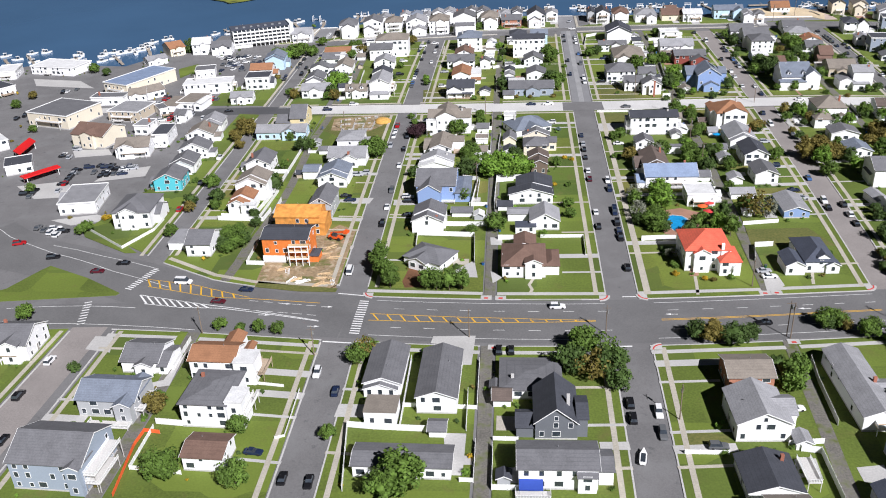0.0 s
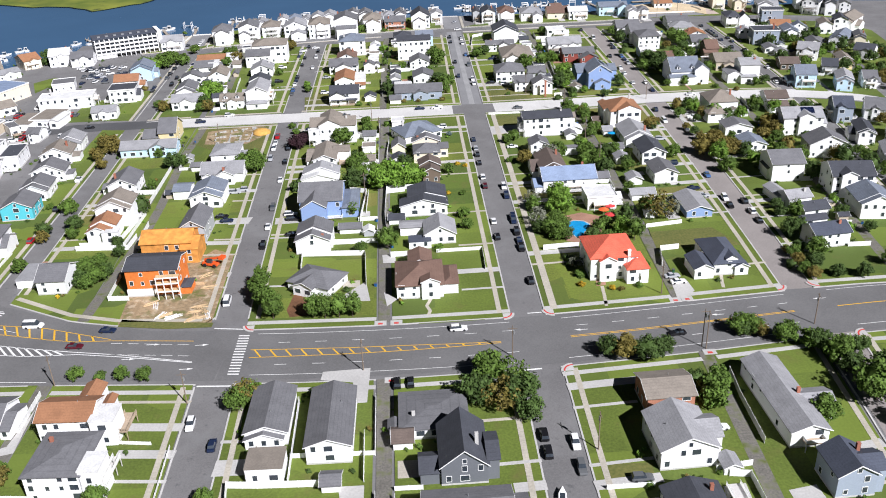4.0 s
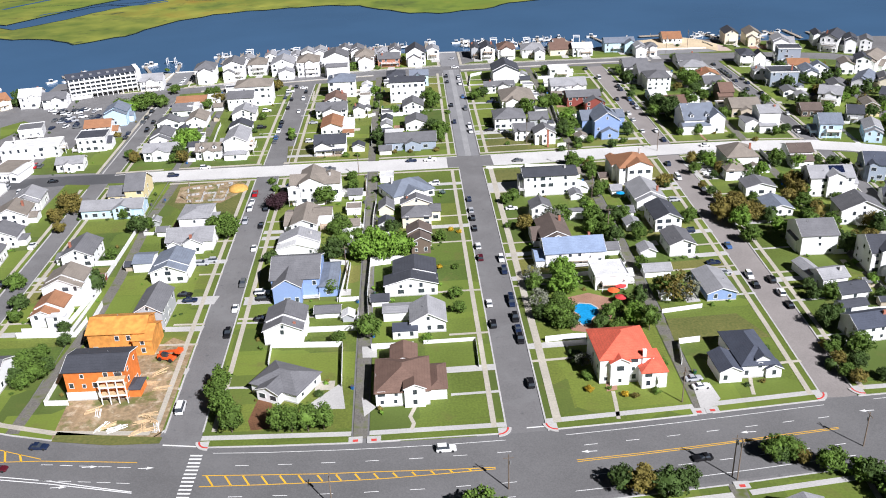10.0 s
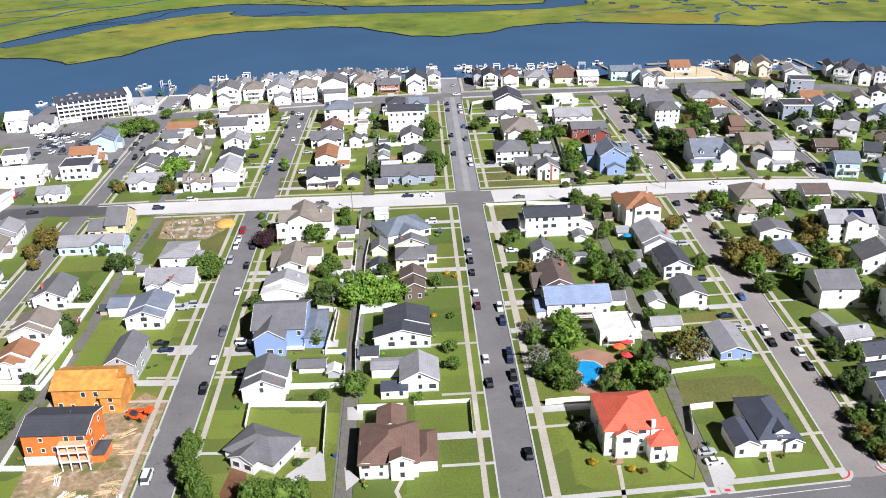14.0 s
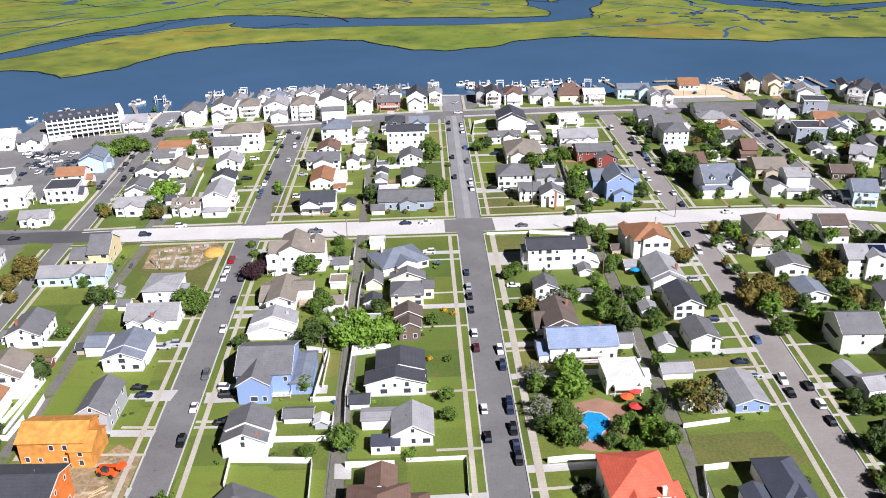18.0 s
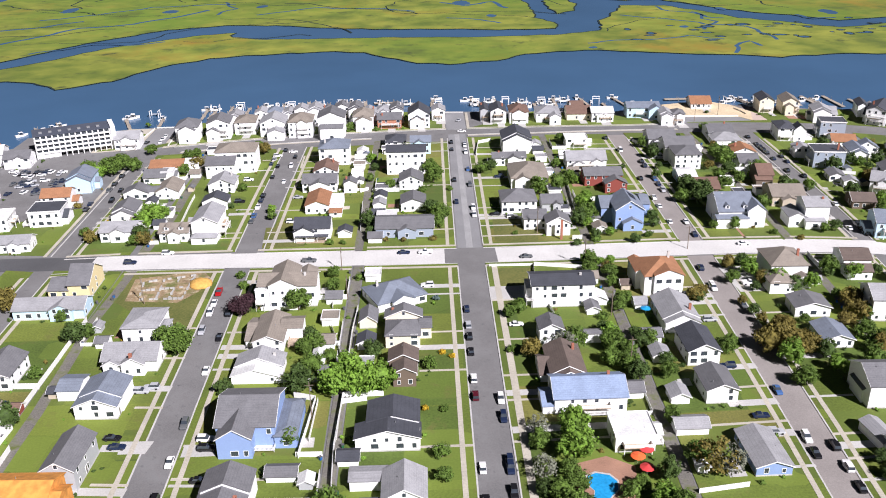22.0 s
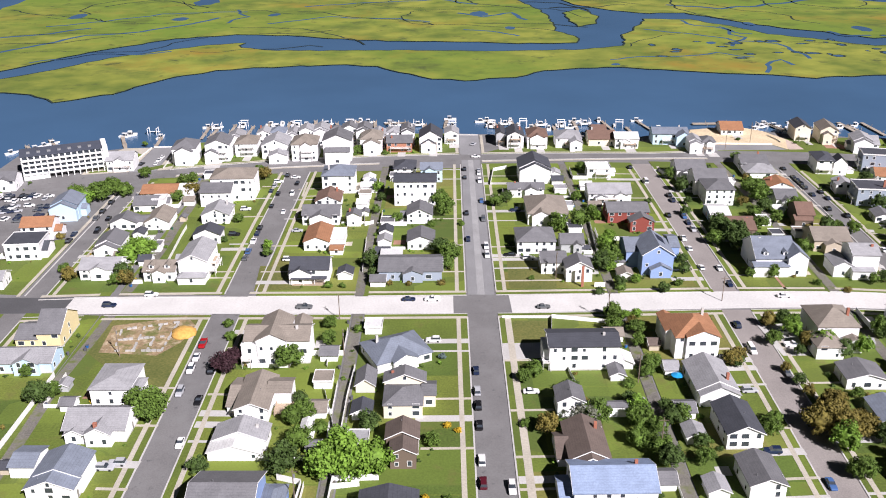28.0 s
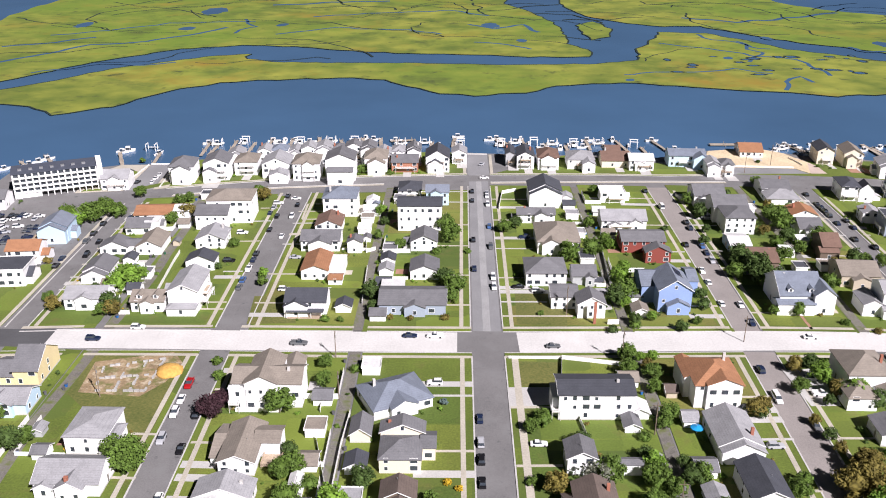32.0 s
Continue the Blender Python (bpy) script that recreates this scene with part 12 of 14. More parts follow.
white_line([(-230.5, -124.7), (-222.6, -131.6), (-208.2, -140.0), (-198.9, -145.1), (-189.6, -149.0), (-180.3, -153.5), (-170.9, -158.7), (-159.1, -163.9), (-147.1, -169.7)], 0.20)
white_line([(-202.1, -138.8), (-191.2, -142.5), (-180.3, -147.1), (-167.9, -151.7), (-155.4, -157.1)], 0.20)
white_line([(-195.3, -183.8), (-183.3, -182.5), (-171.4, -182.0), (-162.3, -182.3), (-153.1, -183.0)], 0.20)
white_line([(-190.0, -193.5), (-178.8, -192.7), (-167.6, -192.7), (-156.5, -193.2), (-143.0, -194.3), (-129.3, -195.8)], 0.20)
white_line([(-117.5, -178.4), (-114.5, -178.7)], 0.18)
white_line([(-115.9, -184.1), (-112.8, -184.5)], 0.18)
white_line([(-112.8, -179.0), (-109.7, -179.4)], 0.18)
white_line([(-111.2, -184.8), (-108.1, -185.1)], 0.18)
white_line([(-108.0, -179.7), (-104.9, -180.1)], 0.18)
white_line([(-106.5, -185.4), (-103.4, -185.8)], 0.18)
white_line([(-103.3, -180.4), (-100.1, -180.7)], 0.18)
white_line([(-101.9, -186.0), (-98.7, -186.4)], 0.18)
white_line([(-98.6, -181.1), (-95.4, -181.4)], 0.18)
white_line([(-97.2, -186.7), (-94.1, -187.1)], 0.18)
white_line([(-82.1, -178.3), (-79.1, -178.6)], 0.55)
white_line([(-82.1, -179.6), (-79.1, -179.9)], 0.55)
white_line([(-82.1, -181.0), (-79.1, -181.3)], 0.55)
white_line([(-82.1, -182.3), (-79.1, -182.6)], 0.55)
white_line([(-82.1, -183.6), (-79.1, -183.9)], 0.55)
white_line([(-82.2, -185.0), (-79.1, -185.3)], 0.55)
white_line([(-82.2, -186.3), (-79.1, -186.6)], 0.55)
white_line([(-82.2, -187.6), (-79.2, -187.9)], 0.55)
white_line([(-82.2, -189.0), (-79.2, -189.3)], 0.55)
white_line([(-82.2, -190.3), (-79.2, -190.6)], 0.55)
white_line([(-82.2, -191.6), (-79.2, -191.9)], 0.55)
white_line([(-82.2, -192.9), (-79.2, -193.2)], 0.55)
white_line([(-82.2, -194.3), (-79.2, -194.6)], 0.55)
white_line([(-82.2, -195.6), (-79.2, -195.9)], 0.55)
white_line([(-82.2, -196.9), (-79.2, -197.2)], 0.55)
white_line([(-157.1, -157.2), (-154.8, -158.2)], 0.55)
white_line([(-157.5, -158.3), (-155.2, -159.3)], 0.55)
white_line([(-157.8, -159.4), (-155.5, -160.4)], 0.55)
white_line([(-158.2, -160.5), (-155.9, -161.5)], 0.55)
white_line([(-158.6, -161.6), (-156.2, -162.6)], 0.55)
white_line([(-158.9, -162.7), (-156.6, -163.7)], 0.55)
white_line([(-159.3, -163.8), (-157.0, -164.8)], 0.55)
white_line([(-159.6, -164.9), (-157.3, -165.9)], 0.55)
white_line([(-160.0, -166.0), (-157.7, -167.0)], 0.55)
white_line([(-160.4, -167.2), (-158.0, -168.1)], 0.55)
white_line([(-160.7, -168.3), (-158.4, -169.2)], 0.55)
white_line([(-161.1, -169.4), (-158.8, -170.3)], 0.55)
white_line([(-161.5, -170.5), (-159.1, -171.4)], 0.55)
white_line([(-171.1, -180.2), (-168.9, -179.3)], 0.50)
white_line([(-170.7, -181.8), (-168.4, -180.9)], 0.50)
white_line([(-170.2, -183.4), (-168.0, -182.6)], 0.50)
white_line([(-169.8, -185.0), (-167.6, -184.2)], 0.50)
white_line([(-169.4, -186.6), (-167.1, -185.8)], 0.50)
white_line([(-168.9, -188.3), (-166.7, -187.4)], 0.50)
white_line([(-168.5, -189.9), (-166.3, -189.0)], 0.50)
white_line([(-168.1, -191.5), (-165.8, -190.7)], 0.50)
white_line([(-167.6, -193.1), (-165.4, -192.3)], 0.50)
white_line([(-89.2, -201.6), (-79.6, -202.4)], 0.55)
white_line([(-89.8, -173.6), (-81.2, -175.0)], 0.44)
white_line([(-5.3, -203.1), (-0.8, -202.9)], 0.55)
white_line([(-0.7, -175.3), (3.8, -175.1)], 0.44)
arrow(12.7, -185.5, 180)
arrow(51.8, -181.9, 180)
arrow(83.3, -176.4, 180)
arrow(-91.7, -182.0, 0)
arrow(-93.6, -193.4, 0)
arrow(-105.3, -180.3, 0)
arrow(-110.4, -187.0, 0)
ramp(-79.6, -174.6, -1, -1)
ramp(-42.6, -176.3)
ramp(-38.1, -176.4)
ramp(-6.6, -176.0, 1, -1)
ramp(5.6, -175.3, -1, -1)
ramp(46.1, -172.6)
ramp(42.6, -172.9)
ramp(74.7, -169.4, 1, -1)
ramp(85.3, -168.2, -1, -1)
ramp(6.1, -203.5, -1, 1)
ramp(72.6, -196.8, 1, 1)
ramp(86.5, -195.3, -1, 1)
ramp(-39.5, -204.2)
ramp(43.7, -200.2)
paving("building_site", [(-118.5, -168.5), (-108.4, -170.6), (-91.2, -171.1), (-91.4, -153.8), (-91.8, -127.2), (-98.9, -122.7), (-101.5, -126.7), (-120.2, -130.6), (-119.6, -151.7)], 0.030, SOIL, "bare sandy soil of a building site with scraps", "soil")
paving("dry_verge", [(-118.1, -169.7), (-103.2, -172.5), (-90.8, -172.9), (-90.6, -170.6), (-104.2, -168.8), (-117.9, -165.9)], 0.050, DRY, "dry worn grass verge", "grass")
paving("dry_lot", [(-126.2, -16.2), (-126.2, 6.2), (-95.6, 9.8), (-94.6, -42.7), (-96.1, -45.7)], 0.020, DRY, "dry patchy grass of an empty lot", "grass")
paving("building_site", [(-123.1, -15.7), (-124.6, 1.9), (-101.6, 8.3), (-96.1, 0.7), (-98.8, -9.8), (-104.1, -17.8)], 0.035, SOIL, "bare sandy soil round unfinished foundations", "soil")
paving("dry_lot", [(47.0, -127.8), (68.4, -126.8), (73.5, -140.8), (46.0, -140.4)], 0.020, DRY, "dry patchy lawn of an empty lot", "grass")
paving("dry_lot", [(7.9, -240.5), (17.6, -240.9), (16.9, -246.1), (6.5, -247.2)], 0.020, DRY, "dry patchy lawn by the pavement", "grass")
paving("dry_lot", [(10.7, 54.0), (29.5, 56.1), (27.1, 27.8), (10.1, 28.9)], 0.020, DRY, "dry sunlit front lawn", "grass")
paving("dry_lot", [(-84.4, 49.3), (-73.4, 49.5), (-65.7, 28.9), (-82.5, 27.7)], 0.020, DRY, "dry sunlit front lawn", "grass")
paving("dry_lot", [(9.3, 4.0), (22.5, 3.8), (20.0, -10.9), (8.4, -10.7)], 0.020, DRY, "dry sunlit front lawn", "grass")
paving("mulch_bed", [(-70.2, -166.0), (-69.0, -157.0), (-65.5, -157.1), (-63.0, -169.5), (-68.9, -170.0)], 0.040, MULCH, "brown mulch bed under shrubs", "mulch")
path([(109.3, 37.5), (109.4, 26.6)], 0.05, BRICKPAVE)
paving("brick_drive", [(193.0, 197.5), (193.5, 207.5), (203.0, 205.5), (206.0, 195.0)], 0.045, BRICKPAVE, "brown paved yard between waterfront houses")
paving("forecourt", [(-56.0, -161.1), (-47.4, -151.2), (-45.8, -163.2), (-53.8, -162.7)], 0.045, CONCRETE, "pale concrete forecourt beside a ranch house")
paving("forecourt", [(-40.8, -167.0), (-41.8, -158.5), (-37.8, -163.2)], 0.045, CONCRETE, "pale concrete drive corner")
paving("forecourt", [(-42.2, -139.5), (-42.6, -133.7), (-38.4, -134.0), (-38.1, -139.8)], 0.045, CONCRETE, "pale concrete parking pad")
paving("forecourt", [(44.4, -162.9), (49.2, -161.1), (49.7, -168.2), (45.7, -172.1), (43.5, -171.4)], 0.045, CONCRETE, "white concrete drive with parked cars")
paving("forecourt", [(-81.2, -100.1), (-73.7, -99.8), (-72.1, -104.9), (-81.1, -105.1)], 0.045, CONCRETE, "pale concrete driveway")
paving("forecourt", [(-98.7, -97.7), (-89.8, -97.9), (-90.7, -103.2), (-97.7, -103.2)], 0.045, CONCRETE, "white concrete driveway")
paving("forecourt", [(5.0, -11.3), (20.0, -10.9), (19.5, -20.0), (4.9, -22.1)], 0.045, CONCRETE, "wide white concrete driveway")
paving("forecourt", [(-57.2, -198.7), (-44.9, -198.2), (-45.4, -212.9), (-48.0, -212.9), (-49.3, -204.1), (-57.6, -202.2)], 0.045, CONCRETE, "white concrete apron beside a house")
paving("forecourt", [(-79.1, -236.5), (-78.8, -231.2), (-71.0, -231.4), (-70.3, -236.7)], 0.045, CONCRETE, "grey concrete driveway")
paving("forecourt", [(-50.8, -242.3), (-45.2, -242.4), (-45.3, -257.3), (-48.9, -257.3)], 0.045, CONCRETE, "white concrete yard")
paving("forecourt", [(-134.0, -223.9), (-129.3, -221.6), (-127.7, -207.7), (-126.8, -224.1), (-132.6, -225.6)], 0.045, CONCRETE, "white concrete drive")
paving("forecourt", [(-158.5, -206.8), (-158.5, -199.9), (-152.8, -200.1), (-150.3, -208.5)], 0.045, CONCRETE, "white concrete driveway")
paving("forecourt", [(43.3, -252.0), (49.6, -250.9), (50.1, -257.1), (43.4, -256.7)], 0.045, CONCRETE, "pale concrete pad")
paving("forecourt", [(-136.5, 169.1), (-138.7, 190.8), (-130.1, 191.3), (-128.8, 169.4)], 0.045, CONCRETE, "pale driveway of a waterfront house")
paving("forecourt", [(90.3, -0.5), (101.2, 1.1), (100.7, -19.9), (91.8, -20.1)], 0.045, CONCRETE, "pale concrete double driveway")
paving("parking_street", [(-173.0, 164.4), (-173.2, 206.0), (-162.0, 206.4), (-160.0, 166.6)], 0.004, ASPHALT_PALE, "grey asphalt parking street ending at the bay", "road")
paving("terrace", [(-196.0, 160.6), (-173.4, 164.8), (-173.6, 206.0), (-189.0, 205.6), (-197.5, 190.0)], 0.02, WALK, "pale concrete terrace beside the hotel")
paving("grass_edge", [(-175.6, 174.0), (-175.2, 193.0), (-180.2, 197.5), (-180.6, 188.0)], 0.05, GRASS, "small green lawn on the hotel terrace", "grass")
paving("grass_edge", [(-193.8, 162.8), (-180.0, 165.6), (-180.6, 168.4), (-193.2, 165.6)], 0.05, GRASS, "narrow green bed before the restaurant", "grass")
paving("forecourt", [(-159.8, 166.8), (-161.2, 206.2), (-154.0, 208.0), (-153.2, 168.8)], 0.02, WALK, "pale concrete walk beside the parking street")
fence([(-173.4, 206.3), (-161.6, 206.7)], 0.7, "low pale sea wall at the street end")
fence([(-176.6, 168.0), (-174.2, 205.5)], 0.8, "low white wall along the terrace")
fence([(-157.2, 169.0), (-158.4, 190.0)], 0.9, "low white wall along the parking street")
for q, w in ((177, 8), (183, -6), (189, 4)):
    car(-163.4, q, 90 + w, ("white", "white", "silver")[q % 3])
car(-170.6, 176.5, 80, "black")
paving("sea_court", [(-5.2, 191.9), (-5.0, 229.5), (5.8, 228.6), (6.0, 191.8)], -0.1, ASPHALT_PALE, "pale grey street end at the bay", "road")
for q in (-6.6, 7.3):
    strip("walk", [(q, 192.5), (q * 1.02, 226.5)], 1.6, 0.035, WALK, "pale concrete walk to the water", "walk", depth=0.1)
patch("sea_wall", [(-5.1, 227.4), (-5.1, 228.4), (5.7, 227.8), (5.7, 226.8)], 0.35, KERB, "low pale sea wall at the street end", "wall", depth=0.5)
car(2.6, 208.5, 60, "silver")
for q in ([(-127.2, 60.0), (-127.5, 74.7), (-128.2, 87.2), (-128.4, 102.5), (-128.6, 117.7), (-129.9, 136.3), (-131.1, 151.0)], [(-128.6, 23.9), (-127.9, 40.0), (-127.2, 60.0)]):
    strip("alley", q, 3.9, 0.016, ALLEY, "narrow grey gravel alley between back yards", "road")
paving("patio", [(-54.9, 132.2), (-57.0, 146.0), (-48.8, 146.0), (-48.2, 130.4)], 0.045, WALK, "pale concrete yard behind a tall house")
paving("driveway", [(-82.4, 108.0), (-82.4, 110.4), (-72.1, 111.4), (-72.2, 109.4)], 0.045, WALK, "pale concrete driveway")
path([(-79.8, 127.0), (-80.3, 146.8), (-73.0, 147.0)], 0.05, WALK)
path([(-79.8, 127.0), (-71.5, 127.4)], 0.054, WALK)
paving("grass_edge", [(-201.0, -118.6), (-191.5, -121.9), (-168.0, -145.1), (-172.1, -145.4), (-193.2, -132.1)], 0.030, GRASS, "green lawn strip behind a low wall", "grass")
paving("brick_drive", [(-154.7, -140.5), (-155.3, -124.7), (-153.3, -124.7), (-148.9, -140.6)], 0.040, BRICKPAVE, "red brick driveway")
pool([(21.2, -117.3), (23.6, -115.9), (26.8, -116.8), (28.3, -119.2), (28.0, -122.3), (25.6, -125.0), (24.6, -127.7), (22.2, -128.4), (21.2, -126.2), (22.3, -122.6), (20.9, -120.0)])
patch("patio", [(17.2, -121.1), (19.5, -112.0), (27.5, -109.3), (34.0, -113.6), (32.9, -122.2), (28.8, -130.1), (23.5, -133.1), (18.5, -131.3)], 0.03, BRICKPAVE, "tan paved patio round the pool", "paving", depth=0.1)
awning(-32.4, -27.1, -264.0, -261.35, 3.0, AWNING_BLUE, "deep blue cloth awning before a white house")
barrier([(-121.6, -244.4), (-125.9, -243.7), (-126.3, -249.3), (-124.2, -266.9)])
boat_trailer(-3.8, -250.6, 80)
parasol(34.8, -112.4, ORANGE_CLOTH)
parasol(36.1, -116.9, RED_CLOTH)
parasol(55.2, -34.4, POOLW)
parasol(37.6, -109.6, RED_CLOTH)
hotel(-220.7, 151.8, 38.1, 24.1)
lift(-97.8, -134.8, -20)
mound(-99.4, -3.7, 4.2, 1.9)
foundation([(-118.3, -15.1), (-120.5, -1.3), (-103.0, 3.8), (-103.3, -15.1)])
lumber(-103.6, -165.5, 20, TRIMW)
lumber(-107.6, -165.0, 70, TRIMW)
lumber(-96.6, -160.5, 10, PLANK)
lumber(-98.6, -140.8, 40, PLANK)
lumber(-99.6, -146.0, 0, PLANK)
lumber(-95.9, -148.7, 5, PLANK)
lumber(-97.4, -163.4, 15, PLANK)
lumber(-103.1, -165.9, 35, TRIMW)
lumber(-95.6, -163.4, 128, PLANK)
lumber(-94.9, -163.8, 141, PLANK)
lumber(-97.8, -167.8, 43, PLANK)
lumber(-93.4, -166.3, 108, TRIMW)
lumber(-111.8, -157.1, 33, PLANK)
lumber(-94.7, -166.8, 16, PLANK)
lumber(-105.1, -164.5, 26, PLANK)
lumber(-110.4, -159.0, 107, TRIMW)
lumber(-96.9, -166.0, 101, PLANK)
paving("patio", [(21.9, -162.3), (24.8, -161.8), (25.9, -155.4), (22.9, -155.1)], 0.045, BRICKPAVE, "terracotta court before a house")
path([(23.5, -162.4), (23.0, -168.0), (22.3, -174.0)], 0.05, WALK)
path([(-27.9, -164.2), (-29.2, -168.0), (-28.3, -171.0), (-28.9, -173.4)], 0.052, WALK)
path([(60.4, -159.9), (59.3, -163.8), (58.6, -167.3)], 0.05, WALK)
balcony_frame(-109.7, -155.3, 6.6, 2)
dock(-151.8, 224.0, -153.2, 250.4)
dock(-137.6, 230.2, -138.5, 253.6)
dock(-116.8, 233.8, -118.6, 258.0)
dock(-105.8, 236.7, -106.5, 258.5)
dock(-96.8, 239.2, -96.2, 255.3)
dock(-89.3, 241.7, -91.6, 261.4)
dock(-75.1, 242.0, -78.4, 255.8)
dock(-64.2, 244.5, -65.8, 259.6)
dock(-53.9, 242.4, -55.4, 259.7)
dock(-34.1, 242.5, -36.4, 256.3)
dock(-13.1, 243.2, -11.9, 261.0)
dock(16.8, 242.6, 12.0, 259.4)
dock(19.4, 246.4, 15.1, 255.8)
dock(29.3, 242.1, 26.5, 257.8)
dock(64.3, 237.0, 64.1, 256.3)
dock(85.8, 227.9, 81.3, 256.6)
dock(108.6, 228.4, 102.4, 256.4)
dock(185.2, 226.8, 177.6, 247.1)
dock(194.4, 229.0, 195.2, 248.7)
dock(212.1, 226.7, 209.7, 245.6)
dock(227.0, 224.7, 223.1, 243.9)
dock(-187.1, 201.8, -198.6, 229.3)
dock(-172.1, 199.9, -175.6, 228.7)
dock(-224.5, 204.0, -238.2, 223.8)
dock(-235.0, 198.1, -246.7, 212.4)
dock(134.0, 249.1, 158.2, 249.2, 3.5)
dock(-49.1, 253.9, -34.8, 256.3, 2.5)
boat(-153.9, 249.2, 12)
boat(-197.8, 231.5, -7)
boat(-195.3, 234.0, 3)
boat(-176.2, 228.7, 72)
boat(-117.3, 254.5, 5)
boat(-110.8, 254.8, 83)
boat(-104.3, 255.0, 4)
boat(-95.8, 252.9, 7)
boat(-59.2, 258.5, -4)
boat(-64.3, 260.8, 82)
boat(-10.0, 264.6, -1)
boat(8.7, 258.3, 5)
boat(12.7, 260.6, -5)
boat(26.5, 259.0, 82)
boat(65.2, 257.5, -5)
boat(80.1, 259.0, 88)
boat(102.7, 257.6, -2)
boat(176.4, 248.5, 2)
boat(181.0, 244.4, -8)
boat(194.5, 251.2, -6)
boat(212.6, 244.1, 26)
boat(217.8, 239.8, 22)
boat(228.8, 244.3, 38)
boat(-239.5, 207.8, 39)
boat(-236.9, 213.3, 52)
boat(-249.2, 199.9, 43)
boat(-239.5, 200.7, 50)
boat(-233.9, 217.8, 39)
boat(-46.1, 256.3, 4)
for q in ((-183.0, 236.5, 0), (-148.0, 246.0, 5), (-133.0, 250.0, 90), (-112.5, 247.0, 4), (-101.0, 249.0, 90), (-83.5, 252.0, 2), (-70.0, 251.0, 88), (-43.0, 248.0, 2), (-29.0, 250.0, 0), (-8.6, 247.5, 90), (14.5, 247.0, 85), (23.0, 250.5, 3), (33.5, 250.0, 88), (44.0, 248.0, 0), (56.0, 247.0, 90), (70.5, 250.0, 3), (90.0, 246.0, 80), (172.0, 240.0, 10), (189.0, 238.0, 80), (203.0, 236.0, 70)):
    boat_lift(*q, boat_on=int(q[0]) % 3 > 0)
for q in ((-196.0, 236.0, 4, 1.0), (-99.0, 243.0, 84, 1.0), (-36.0, 244.0, 6, 1.0), (-21.0, 246.0, 86, 1.0), (38.0, 243.5, 5, 1.0), (48.0, 242.0, 84, 1.0), (61.0, 244.0, 4, 1.0), (76.0, 241.0, 86, 1.0), (112.0, 240.0, 8, 1.0), (167.0, 237.0, 40, 1.0), (184.0, 233.0, 60, 1.0)):
    boat(*q)
for q in ((-148.0, 226.0, -147.0, 243.0), (-127.0, 230.0, -127.0, 250.0), (-83.5, 236.0, -83.8, 249.0), (-44.5, 236.0, -43.5, 246.0), (-25.0, 236.0, -25.0, 252.0), (40.5, 234.0, 39.5, 250.0), (51.5, 232.0, 51.0, 246.0), (73.5, 226.0, 73.0, 248.0), (95.0, 222.0, 93.5, 243.0)):
    dock(*q)
for q in ((221.0, 250.0, 223.0, 222.0), (234.5, 249.0, 236.0, 222.0), (176.5, 252.0, 183.0, 236.0), (247.0, 240.0, 249.0, 212.0)):
    dock(*q, 2.4)
boat(-379.3, 149.5, 30)
boat(-350.4, 132.4, 30)
boat(-313.3, 128.9, 30)
boat(-297.5, 137.2, 30)
boat(-298.1, 149.6, 30)
boat(-289.8, 164.6, 30)
boat(-287.5, 179.4, 30)
boat(-357.2, 116.2, 20)
boat(-302.7, 130.2, 30)
boat(-293.6, 153.3, 40)
boat(-287.9, 170.2, 30)
boat(-281.0, 187.6, 40)
boat(-361.0, 145.3, 125)
boat(-310.4, 152.5, 125)
boat(-295.3, 157.1, 215)
boat(-308.8, 144.5, 35)
boat(-288.0, 148.5, 125)
boat(-278.6, 190.3, 125)
boat(-324.2, 137.9, 35)
boat(-304.4, 152.7, 215)
boat(-283.2, 167.2, 125)
boat(-289.3, 164.7, 215)
boat(-365.6, 139.6, 215)
boat(-325.2, 148.2, 125)
boat(-290.0, 153.8, 125)
boat(-354.3, 157.2, 35)
boat(-363.1, 154.6, 35)
boat(-357.0, 158.5, 125)
boat(-288.9, 168.6, 125)
boat(-285.0, 162.7, 125)
boat(-286.3, 157.6, 35)
boat(-327.7, 149.3, 215)
dock(-347.3, 126.4, -363.3, 148.1)
dock(-312.7, 120.4, -325.8, 140.2)
dock(-283.8, 118.8, -298.7, 140.1)
dock(-272.5, 137.6, -284.1, 161.0)
dock(-357.2, 116.2, -374.2, 138.6)
dock(-267.4, 155.5, -277.8, 177.4)
creek([(-395, 484), (-371, 521), (-348, 568), (-301, 587), (-271, 630), (-237, 675)], 5.1)
creek([(-405, 626), (-358, 654), (-315, 700), (-240, 714), (-214, 708)], 4.4)
creek([(-243, 727), (-222, 676), (-236, 626)], 3.4)
creek([(-235, 840), (-156, 867), (-88, 884)], 8.5)
creek([(1, 691), (24, 664), (60, 690), (72, 636)], 5.1)
creek([(5, 589), (36, 573), (64, 544)], 3.4)
creek([(178, 585), (212, 553), (240, 524), (275, 509), (280, 426)], 3.4)
creek([(251, 597), (254, 537), (228, 486)], 3.4)
creek([(232, 746), (285, 712), (358, 743), (426, 787)], 6.8)
creek([(223, 392), (249, 438), (259, 408)], 3.4)
creek([(-349, 447), (-304, 481), (-264, 477), (-236, 491)], 3.4)
creek([(-427, 560), (-401, 566), (-379, 590), (-356, 619)], 5.1)
creek([(-183, 635), (-132, 672), (-62, 655), (-16, 630)], 4.1)
creek([(-167, 750), (-94, 777), (-17, 794), (33, 750)], 5.1)
creek([(116, 444), (163, 453), (212, 467), (244, 449)], 2.7)
creek([(338, 563), (349, 538), (380, 546)], 5.1)
creek([(222, 632), (247, 582), (276, 542)], 3.4)
